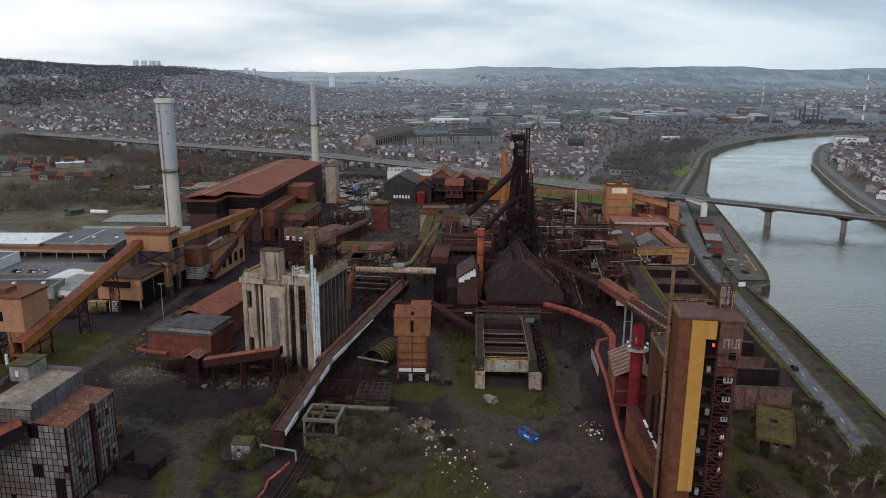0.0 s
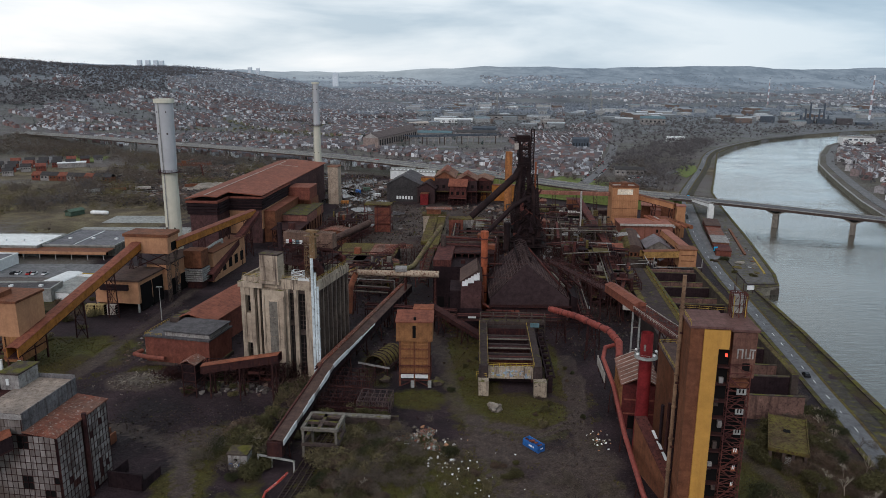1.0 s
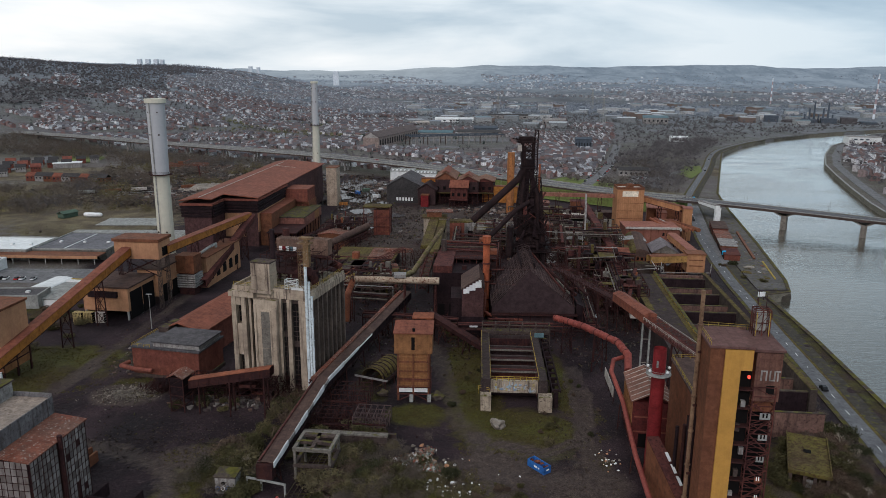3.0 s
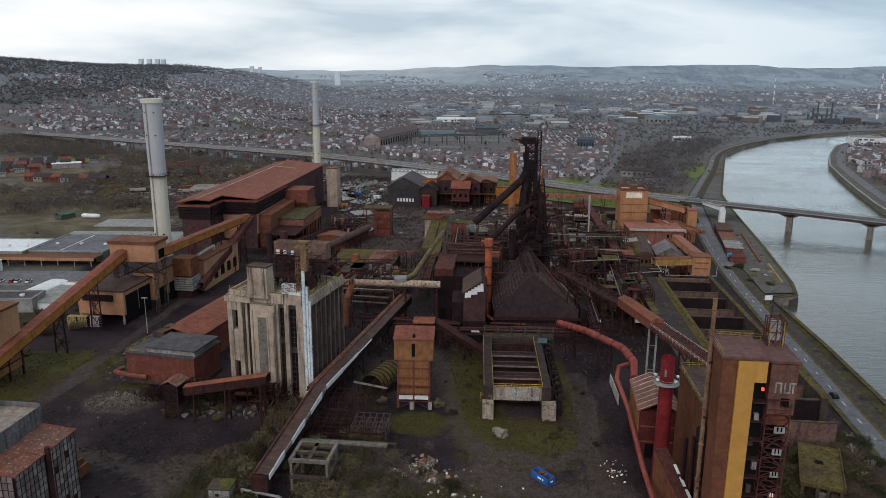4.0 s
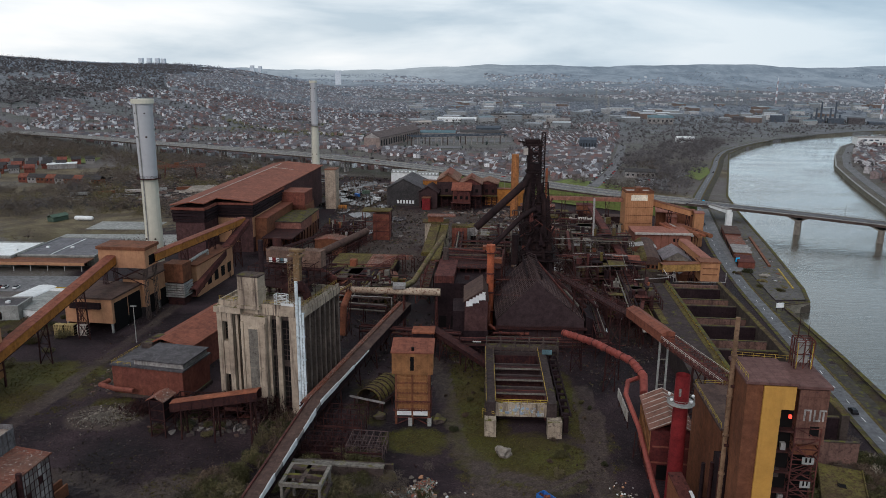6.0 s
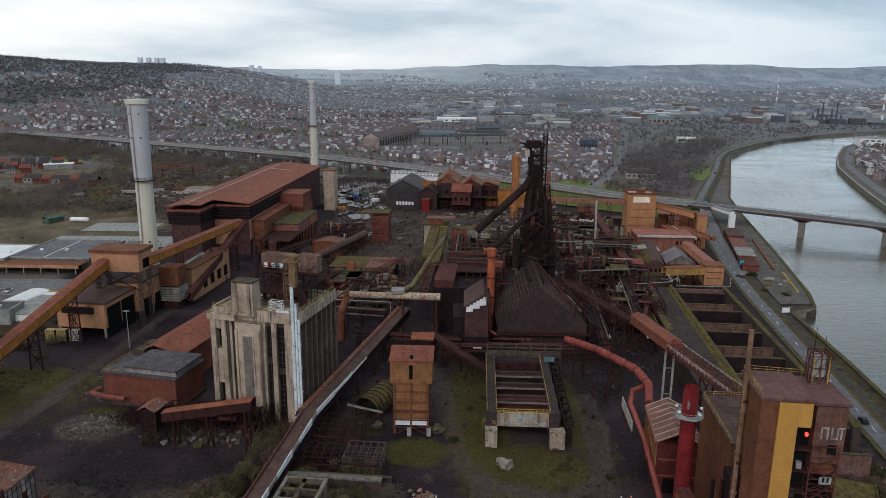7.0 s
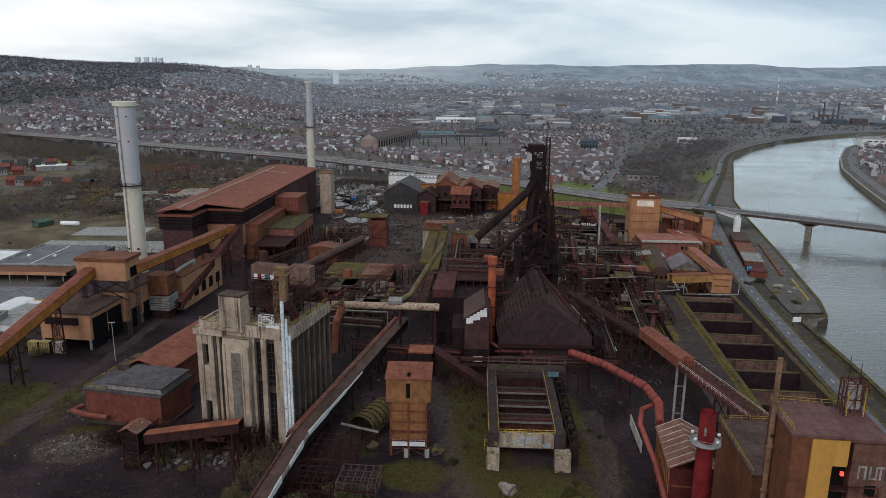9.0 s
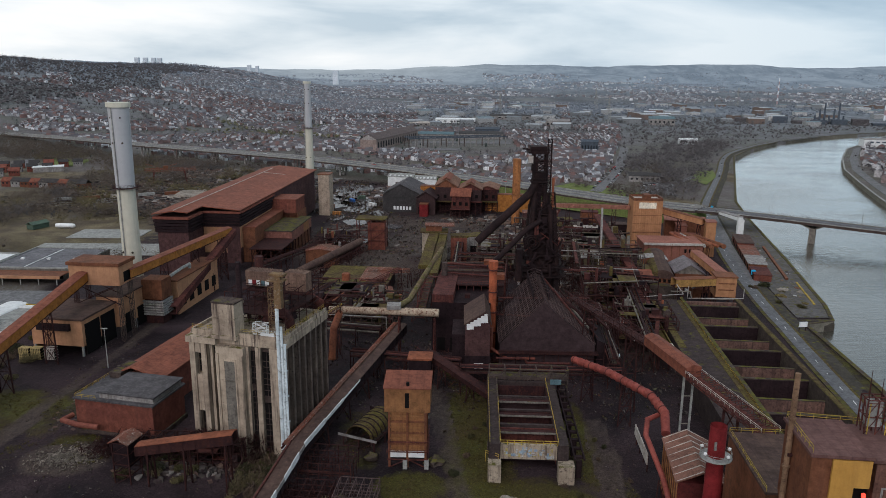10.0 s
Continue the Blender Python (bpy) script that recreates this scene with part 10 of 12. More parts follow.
for k in range(4):
    part("rib", boxes((-1.4, -1.3, -2.8 + 1.8 * k, -2.6 + 1.8 * k, 0.3, 2.2), (1.3, 1.4, -2.8 + 1.8 * k, -2.6 + 1.8 * k, 0.3, 2.2)), BLUE, sk)


def boulder_mesh(name, seed, mat, flat=0.7):
    r = random.Random(seed)
    bm = bmesh.new()
    bmesh.ops.create_icosphere(bm, subdivisions=3 if mat is RUBBLE else 2, radius=1)
    off = r.uniform(0, 50)
    for v in bm.verts:
        v.co *= 0.75 + 0.5 * noise.noise(v.co * 1.3 + Vector((off, 0, 0))) + 0.22 * noise.noise(v.co * 4.1 + Vector((0, off, 0)))
        v.co.z *= flat
    me = bpy.data.meshes.new(name)
    bm.to_mesh(me)
    bm.free()
    me.materials.append(mat)
    return me


for x, y, s, lb in ((18.4, 216.5, 3.4, "big pale lump of slag on the grass"), (-0.5, 236, 3.2, "mossy grey boulder beside the hopper tower"), (-18.2, 238, 2.4, "tan dusty lump of spoil")):
    ob = new("boulder", boulder_mesh("boulder", int(x * 7) % 90, RUBBLE if s > 3.3 else CONC_MOSS))
    ob.matrix_world = pose(x, y, float(land(x, y)) + 0.5, 0, 0, 30) @ Matrix.Diagonal((s, s * 0.9, s, 1))
    tagged(ob, lb, "boulder")

# fly-tipped rubbish: bags, boards and rubble
bag = [boulder_mesh("rubbish_bag", s, SHEETING if s == 4 else WHITE, 0.8) for s in (3, 4, 5)]
clod = [boulder_mesh("rubble_lump", s, RUBBLE, 0.7) for s in (6, 7)]
tan_clod = boulder_mesh("rubble_lump", 9, TAN, 0.7)
rd = random.Random(77)
for cx, cy, n_, sx, sy, smax in ((-4, 196, 55, 4.5, 3.0, 0.8), (2.5, 183, 34, 3.0, 4, 0.6), (9, 173, 46, 3.5, 7, 0.45), (47.5, 197, 34, 1.3, 4.0, 0.45), (25, 167, 12, 7, 4, 0.22)):
    for k in range(n_):
        x, y = rd.gauss(cx, sx), rd.gauss(cy, sy)
        s = rd.uniform(0.25, 1) * smax
        me_ = rd.choice(bag + clod + [tan_clod] if cy > 195 else bag + bag + clod)
        ob = new("rubbish_bag" if me_ in bag else "rubble_lump", me_)
        ob.matrix_world = pose(x, y, float(land(x, y)) + 0.3 * s, 0, 0, rd.uniform(0, 360)) @ Matrix.Diagonal((s * rd.uniform(0.7, 1.5), s, s, 1))
        tagged(ob, "dumped white rubbish bag on rough ground" if me_ in bag else "dumped lump of rubble on rough ground", "rubbish", group="fly-tipped rubbish")
hv, hf = leaf_cloud(np.array([-5.5, -3.0, -10.5, -1.5]), np.array([196.5, 199.5, 194.0, 192.0]), np.array([0.9, 0.8, 0.5, 0.5]), np.array([3.4, 3.0, 3.6, 2.6]), np.array([0.9, 0.9, 0.5, 0.6]), 200, 0.5, 5)
tagged(stuff_mesh("rubbish_heap", hv.tolist(), hf.tolist(), [island_mat("mixed_rubbish", [(0.45, 0.42, 0.38), (0.35, 0.2, 0.12), (0.6, 0.58, 0.55), (0.3, 0.24, 0.18), (0.4, 0.12, 0.08), (0.2, 0.3, 0.25)])]), "heap of mixed pale and brown rubbish", "rubbish heap", kind="stuff")

# coal-dust ruts and rubble beds as loose stones
for cx, cy, n_, sx, sy, lb, mt in ((-101, 236, 900, 9, 6, "pale rubble spread beside the red pump house", RUBBLE), (-14, 194, 260, 3.4, 3, "patch of crushed grey concrete", RUBBLE), (-62, 238, 500, 11, 6, "burnt scrap and rubble under the bunker tower", CONC_DARK), (40, 200, 400, 10, 22, "scattered dark slag stones", CONC_DARK), (-80, 205, 420, 22, 12, "scattered slag stones on the yard", CONC_DARK)):
    r = np.random.RandomState(int(n_ + cx))
    x, y = r.normal(cx, sx * 0.5, n_), r.normal(cy, sy * 0.5, n_)
    s = r.uniform(0.1, 0.5, n_)
    V, F = leaf_cloud(x, y, land(x, y) + 0.1, s, s * 0.5, 4, s * 0.9, 3)
    tagged(stuff_mesh("rubble", V.tolist(), F.tolist(), [mt]), lb, "rubble", kind="stuff")

# rusted low frames beside the siding
for k, (x, y, w, d, h) in enumerate(((-38, 212, 12, 8, 5.2), (-25, 212, 10, 9, 5.0), (-36, 226, 14, 10, 6))):
    th = thing("rusty_frame", "low rusted open steel frame overgrown with scrub", "steel frame", pose(x, y, 0, 0, 0, -6), group="rusty frames")
    bm = bmesh.new()
    grid_frame(bm, 0, w, 0, d, -0.5, h, 5, 3, 2, 0.22, True)
    part("frame", bm, RAFTER if k == 1 else DARK, th)
    part("beam", boxes((0, w, -0.2, 0.2, h * 0.55, h * 0.65)), DARK, th)

ru = thing("mossy_ruin", "roofed concrete bunker ruin covered in moss", "ruin", pose(102, 204, 0, 0, 0, -24))
part("slab", boxes((-2, 8.5, -22, 1, 3.6, 4.2)), MOSSY, ru, "moss-covered roof slab")
part("wall", boxes((-1.6, -1, -21.5, 0.5, -0.5, 3.6), (7.4, 8, -21.5, 0.5, -0.5, 3.6), (-1, 7.4, -0.2, 0.4, -0.5, 3.6)), CONC_DARK, ru)
for x in (-1.2, 2.2, 4.6, 7.6):
    part("pier", boxes((x - 0.4, x + 0.4, -21.9, -21.1, -0.5, 3.6)), CONC_DARK, ru)
part("bunker_end", boxes((2.6, 4.8, -21.4, -20.8, -0.5, 2.2)), CONC_GREY, ru)
part("parapet", boxes((-2, -1.7, -22, 1, 4.2, 4.7), (8.2, 8.5, -22, 1, 4.2, 4.7), (-2, 8.5, -22, -21.7, 4.2, 4.6)), MOSSY, ru, "mossy parapet")
part("hole", boxes((2, 4, -10, -8, 4.2, 4.25)), VOID, ru)
lr = thing("low_roof_ruin", "small mossy roofless outbuilding", "ruin", pose(84, 212, 0, 0, 0, -20))
part("wall", boxes((0, 9, 0, 0.5, -0.5, 3), (0, 0.5, 0, 10, -0.5, 3), (8.5, 9, 0, 10, -0.5, 3), (0, 9, 9.5, 10, -0.5, 3)), CONC_DARK, lr)
part("roof", boxes((-0.3, 9.3, 2, 10.3, 3, 3.4)), CONC_MOSS, lr)

# ---- west of the works: flat warehouses ----
def warehouse(name, label, x, y, w, d, h, rz, wall, roof, stripes=0, vents=0):
    th = thing(name, label, "warehouse", pose(x, y, 0, 0, 0, rz))
    part("wall", boxes((0, w, 0, d, 0, h)), wall, th)
    part("roof", boxes((0.5, w - 0.5, 0.5, d - 0.5, h, h + 0.25)), roof, th)
    part("parapet", boxes((-0.2, w + 0.2, -0.2, 0.5, h, h + 0.8), (-0.2, w + 0.2, d - 0.5, d + 0.2, h, h + 0.8), (-0.2, 0.5, 0.5, d - 0.5, h, h + 0.8), (w - 0.5, w + 0.2, 0.5, d - 0.5, h, h + 0.8)), WHITE if wall is WHITE else CONC_GREY, th)
    for i in range(stripes):
        part("skylight", boxes((w * (i + 0.6) / (stripes + 0.5), w * (i + 0.6) / (stripes + 0.5) + 0.5, 2, d - 2, h + 0.25, h + 0.5)), WHITE, th)
    for i in range(vents):
        part("roof_vent", boxes((w * (i + 0.5) / vents - 0.8, w * (i + 0.5) / vents + 0.8, d * 0.4, d * 0.4 + 1.6, h + 0.25, h + 1.1)), WHITE, th)
    for i in range(5):
        part("dock_door", boxes((2 + i * w / 5.2, 5.5 + i * w / 5.2, -0.12, 0.02, 0.3, 3.6)), VOID, th)
    return th


ROOF_FELT = surface("blue_grey_felt_roof", (0.150, 0.146, 0.158), (0.115, 0.112, 0.122), (0.20, 0.19, 0.19), 0.85)
warehouse("warehouse", "long warehouse with a dark grey felt roof and skylights", -228, 414, 42, 42, 5.4, -2, CONC_MID, ROOF_FELT, 1, 3)
warehouse("warehouse", "long warehouse with a bright white roof", -293, 412, 64, 32, 5.6, -2, SHEETING, WHITE, 0, 6)
warehouse("warehouse", "flat-roofed depot with a white parapet", -290, 366, 58, 30, 5.4, -2, WHITE, ROOF_FELT, 1, 4)
warehouse("warehouse", "low grey-roofed workshop with white edges", -232, 322, 54, 13, 5.6, 4, CONC_GREY, ROOF_GREY, 0, 4)
warehouse("warehouse", "low pale-roofed warehouse beside parked trailers", -300, 326, 62, 22, 5.8, 2, WHITE, SHEETING, 2, 2)
wv_ = thing("white_vault", "low white vaulted warehouse roof", "warehouse", pose(-195, 332, 0, 0, 0, -9))
bm = bmesh.new()
for i in range(8):
    a, c = math.pi * i / 8, math.pi * (i + 1) / 8
    hexa(bm, [Vector(p) for p in ((5 - 5 * math.cos(a), 0, 3.6), (5 - 5 * math.cos(c), 0, 3.6), (5 - 5 * math.cos(c), 32, 3.6), (5 - 5 * math.cos(a), 32, 3.6), (5 - 5 * math.cos(a), 0, 3.7 + 0.9 * math.sin(a)), (5 - 5 * math.cos(c), 0, 3.7 + 0.9 * math.sin(c)), (5 - 5 * math.cos(c), 32, 3.7 + 0.9 * math.sin(c)), (5 - 5 * math.cos(a), 32, 3.7 + 0.9 * math.sin(a)))])
bmesh.ops.remove_doubles(bm, verts=bm.verts[:], dist=0.01)
part("vault", bm, WHITE, wv_)
part("wall", boxes((0.2, 9.8, 0.2, 31.8, 0, 3.6), (10.2, 26, 0, 31, 0, 3.4)), WHITE, wv_)
part("flat_roof", boxes((10.2, 26.2, -0.3, 31.2, 3.4, 3.7)), CONC_GREY, wv_)
for k in range(3):
    part("roof_pipe", boxes((10.5, 26, 26 + 2 * k, 26.5 + 2 * k, 3.7, 4.3)), RAIL_YELLOW if k == 2 else WHITE, wv_)
cn = thing("dock_canopy", "long brown canopy roof over the loading docks", "canopy", pose(-262, 404, 0, 0, 0, -2))
part("roof", boxes((0, 76, 0, 10, 4.4, 4.8)), BROWN, cn)
part("fascia", boxes((0, 76, -0.3, 0, 3.4, 4.9)), TAN, cn)
for k in range(9):
    part("post", boxes((1 + 9.1 * k, 1.4 + 9.1 * k, 0.3, 0.7, -0.3, 4.4)), CONC_GREY, cn)
bm = boxes((-240, -178, 366, 392, 0.02, 0.34))
tagged(part("lorry_yard", bm, ASPHALT_PALE), "grey asphalt lorry yard between warehouses", "yard", kind="structure")
bm = boxes((-240, -160, 462, 490, 0.02, 0.35), (-235, -190, 505, 530, 0.02, 0.33))
tagged(part("car_park", bm, CONC_GREY), "pale empty car park on waste ground", "yard", kind="structure")
for k in (0,):
    x, y = -236 + 6.2 * k, 395 - 0.6 * k
    th = thing("lorry_trailer", "white box lorry trailer parked at a dock", "lorry", pose(x, y - 12, 0.3, 0, 0, -2 + 3 * (k % 2)), group="lorry trailers")
    part("box", boxes((-1.25, 1.25, 0, 8.5, 1.1, 3.9)), WHITE if k % 3 else CONC_GREY, th)
    part("cab", boxes((-1.2, 1.2, -2.4, -0.3, 0.5, 3.2)), WHITE if k % 2 else RED, th)
    for yy in (-1.4, 5.6, 7.2):
        bm = bmesh.new()
        tube(bm, (-1.25, yy, 0.5), (1.25, yy, 0.5), 0.5, n=10)
        part("axle", bm, VOID, th)
for k in (0, 1, 3, 4, 6, 9, 10, 14):
    car(-222 + 2.9 * k + (k // 8) * 3, 372 - 0.25 * k, 4, CAR_PAINT[("black", "white", "silver", "red", "white")[k % 5]], ("black", "white", "silver", "red", "white")[k % 5] + " car parked in the lorry yard")
gs = thing("green_shed", "small dull green shed on waste ground", "shed", pose(-273, 530, 0, 0, 0, -25))
part("wall", boxes((0, 6, 0, 12, 0, 3)), GREEN_SHEET, gs)
bm = bmesh.new()
gable(bm, 0, 6, 0, 12, 3, 4.6, "y", 0.5, 0.3)
part("roof", bm, GREEN_SHEET, gs)
tk = thing("storage_tank", "white horizontal storage tank on saddles", "tank", pose(-249.5, 534, 0, 0, 0, -6) @ Matrix.Diagonal((0.62, 0.62, 0.62, 1)))
bm = bmesh.new()
tube(bm, (-9, 0, 3), (9, 0, 3), 2.4, n=18)
bmesh.ops.create_icosphere(bm, subdivisions=2, radius=2.4, matrix=Matrix.Translation((-9, 0, 3)))
bmesh.ops.create_icosphere(bm, subdivisions=2, radius=2.4, matrix=Matrix.Translation((9, 0, 3)))
part("vessel", bm, WHITE, tk)
for x in (-6, 0, 6):
    part("saddle", boxes((x - 0.5, x + 0.5, -2, 2, -0.3, 1.8)), CONC_GREY, tk)
for k, (x, y, r_, h) in enumerate(((-205, 660, 30, 9), (-160, 690, 22, 6), (-120, 650, 18, 4))):
    ob = new("spoil_mound", boulder_mesh("spoil_mound", 40 + k, RUBBLE, 0.5))
    ob.matrix_world = pose(x, y, 0, 0, 0, 20 * k) @ Matrix.Diagonal((r_, r_ * 0.6, h, 1))
    tagged(ob, "broad pale heap of spoil beside the railway", "mound")
for k in range(28):
    th = thing("estate_house", "red-roofed brick house on the estate" if k % 3 else "white-walled house with a red roof", "house", pose(-512 + 13 * (k % 7) + 13 * (k // 7), 700 + 38 * (k // 7) + 5 * (k % 7), 0, 0, 0, 24) @ Matrix.Diagonal((0.85, 0.85, 0.85, 1)), group="estate houses")
    part("wall", boxes((0, 11, 0, 9, -0.5, 6)), SHEETING if k % 3 == 0 else REDWALL, th)
    bm = bmesh.new()
    gable(bm, 0, 11, 0, 9, 6, 9.5, "x", 0.5, 0.3)
    part("roof", bm, REDWALL if k % 4 == 1 else ROOF_DARK, th)
    bm = bmesh.new()
    gable(bm, 0, 11, 0, 9, 6, 9.3, "x", 0, 0)
    part("gable", bm, REDWALL, th)
    for q in range(4):
        part("window", boxes((0.8 + 2.6 * q, 1.9 + 2.6 * q, -0.08, 0.02, 3.4, 4.9)), GLASS, th)
for k in range(9):
    th = thing("terrace_house", "small dark-roofed terraced house beside the railway yard", "house", pose(-392 + 9.2 * k, 706 - 1.6 * k, 0, 0, 0, -10), group="railside terrace")
    part("wall", boxes((0, 8.8, 0, 8, -0.5, 5)), (REDWALL, SHEETING, BROWN)[k % 3], th)
    bm = bmesh.new()
    gable(bm, 0, 8.8, 0, 8, 5, 8, "x", 0.3, 0.3)
    part("roof", bm, ROOF_DARK if k % 3 else REDROOF, th)
    for q in range(2):
        part("window", boxes((1.2 + 4 * q, 2.8 + 4 * q, -0.08, 0.02, 2.6, 4.2)), GLASS, th)
lw2 = thing("estate_hall", "long low white hall on the estate", "hall", pose(-412, 795, 0, 0, 0, 24))
part("wall", boxes((0, 28, 0, 14, 0, 5)), SHEETING, lw2)
part("roof", boxes((-0.4, 28.4, -0.4, 14.4, 5, 5.5)), WHITE, lw2)

# Haze painted into the far red, block and window colours.
FAR_RED = plain("faded_red_band", (0.33, 0.25, 0.26), 0.8)
FAR_BLOCK = surface("pale_far_block", (0.66, 0.70, 0.74), (0.60, 0.64, 0.68), (0.54, 0.58, 0.62), 0.9)
FAR_BAND = plain("hazy_window_band", (0.50, 0.545, 0.59), 0.9)
# far landmarks
for k, (x, y, w, h, zb) in enumerate(((-1475, 3700, 26, 22, 134), (-1442, 3720, 26, 22, 134), (-1410, 3740, 26, 22, 134), (-1380, 3740, 24, 20, 134), (-985, 3900, 24, 30, 98), (-955, 3950, 20, 22, 100), (-492, 3500, 34, 30, 77))):
    th = thing("tower_block", "pale high-rise block hazy on the horizon", "tower block", pose(x, y, zb), group="far tower blocks")
    part("wall", boxes((0, w * 0.75, 0, 20, -60, h * 0.72)), FAR_BLOCK, th)
    for q in range(4):
        part("window_band", boxes((0.5, w * 0.75 - 0.5, -0.2, 0.02, h * (0.1 + 0.15 * q), h * (0.16 + 0.15 * q))), FAR_BAND, th)
for x, y, h in ((1052, 2370, 88), (1026, 1757, 104)):
    th = thing("lattice_mast", "red and white striped chimney of a far power station", "mast", pose(x, y, 0), group="far striped masts")
    for k in range(9):
        bm = bmesh.new()
        tube(bm, (0, 0, h * k / 9), (0, 0, h * (k + 1) / 9), 2.6 - 0.12 * k, 2.5 - 0.12 * k, 8)
        part("band", bm, FAR_RED if k % 2 else FAR_BLOCK, th)
fw = thing("far_steelworks", "dark blue-grey distant steelworks beside the river bend", "steelworks", pose(612, 1690, 0, 0, 0, -24))
for k in range(9):
    part("hall", boxes((38 * k, 38 * k + 30, 0, 40, 0, 5 + 2.5 * ((k * 5) % 4))), (FAR_DARK, ROOF_GREY, FAR_DARK)[k % 3], fw)
for k in range(7):
    bm = bmesh.new()
    tube(bm, (196 + 9 * k, 20, 0), (196 + 9 * k, 20, 18 + 13 * (k % 3)), 2.4, 1.6, 10)
    part("chimney", bm, FAR_DARK, fw)
for x, y, w, d, h, rz, mt, lb in ((359, 1150, 26, 16, 6, -8, WHITE, "white riverside depot with red trim"), (186, 764, 30, 16, 6, -8, ROOF_DARK, "long dark flat-roofed building behind the trees"), (422, 1541, 50, 90, 13, -14, TEAL_ROOF, "big teal-roofed hall beyond the park"), (186, 1015, 22, 16, 15, -8, FAR_DARK, "blue-black clad block in the town"), (-38, 1195, 60, 40, 8, -4, TEAL_ROOF, "long hall with pale blue roof lights"), (30, 1210, 70, 40, 8, -4, ROOF_DARK, "wide dark works hall in the town"), (60, 1290, 40, 34, 9, -8, FAR_DARK, "dark blue saw-roofed shed in the town"), (200, 1440, 44, 18, 14, -6, SHEETING, "beige office block beyond the town"), (-8, 1560, 80, 24, 7, -6, WHITE, "long white shed on the estate"), (-60, 1460, 60, 30, 6, -6, ROOF_PALE, "pale flat depot on the estate"), (110, 1680, 90, 24, 8, -6, ROOF_DARK, "long dark shed on the estate")):
    th = thing("distant_hall", lb, "hall", pose(x, y, 0, 0, 0, rz))
    part("wall", boxes((0, w, 0, d, 0, h)), WHITE if mt is WHITE else (mt if mt is FAR_DARK else SHEETING), th)
    bm = bmesh.new()
    gable(bm, 0, w, 0, d, h, h + 2.4, "x", 0.5, 0.4)
    part("roof", bm, mt, th)
    bm = bmesh.new()
    gable(bm, 0, w, 0, d, h, h + 2.3, "x", 0, 0)
    part("gable", bm, SHEETING, th)
    for q in range(6):
        part("window", boxes((w * (q + 0.3) / 6, w * (q + 0.7) / 6, -0.1, 0.02, h * 0.4, h * 0.7)), GLASS, th)
bh = thing("brick_mill_hall", "long old brick works hall with a brown roof and tall windows", "hall", pose(-94, 1030, 0, 0, 0, -17) @ Matrix.Diagonal((0.9, 0.74, 1, 1)))
part("wall", boxes((-13, 13, 0, 230, 0, 14)), surface("pinkish_old_brick", (0.30, 0.23, 0.20), (0.25, 0.19, 0.17), (0.18, 0.14, 0.13), 0.9), bh)
bm = bmesh.new()
gable(bm, -13, 13, 0, 230, 14, 21, "y", 0.6, 0.5)
part("roof", bm, surface("brown_works_roof", (0.13, 0.10, 0.095), (0.11, 0.085, 0.08), (0.08, 0.065, 0.065), 0.85), bh)
bm = bmesh.new()
gable(bm, -13, 13, 0, 230, 14, 20.8, "y", 0, 0)
part("gable_wall", bm, SHEETING, bh)
for q in range(17):
    part("window", boxes((12.9, 13.2, 6 + 13 * q, 12 + 13 * q, 3, 11)), GLASS, bh)
og = thing("crane_gantry", "long open steel crane gantry of an old works", "gantry", pose(-42, 1066, 0, 0, 0, 18))
for q in range(17):
    part("column", boxes((9 * q, 9 * q + 1.1, 0, 1.1, 0, 12), (9 * q, 9 * q + 1.1, 22, 23.1, 0, 12)), SHEETING if q % 3 else CONC_DARK, og)
part("girder", boxes((0, 146, -0.2, 1.3, 12, 13.6)), FAR_DARK, og)
part("girder", boxes((0, 146, 21.8, 23.3, 12, 13.6)), FAR_DARK, og)
lot = boxes((-40, 105, 1130, 1166, 0.3, 0.6), (-60, 30, 1034, 1060, 0.3, 0.58))
tagged(part("works_yard", lot, ASPHALT_PALE), "pale paved yard before the old works", "yard", kind="structure")
bm = bmesh.new()
ribbon(bm, refine(rounded(AVENUE, 2), 15), -9, 9, 0.3, 0.8, land)
tagged(part("street", bm, ASPHALT_PALE), "pale avenue leading away through the town", "road", kind="structure")

wh_ = thing("river_hall", "white flat-roofed hall with grey sign bars on the far bank", "hall", pose(622, 1128, 0, 0, 0, -14))
part("wall", boxes((0, 46, 0, 26, 0, 11)), WHITE, wh_)
part("roof", boxes((-0.4, 46.4, -0.4, 26.4, 11, 11.6)), SHEETING, wh_)
for q in range(3):
    part("sign_bar", boxes((8 + 8 * q, 13 + 8 * q, -0.2, 0, 6.5, 8.6)), FAR_DARK, wh_)

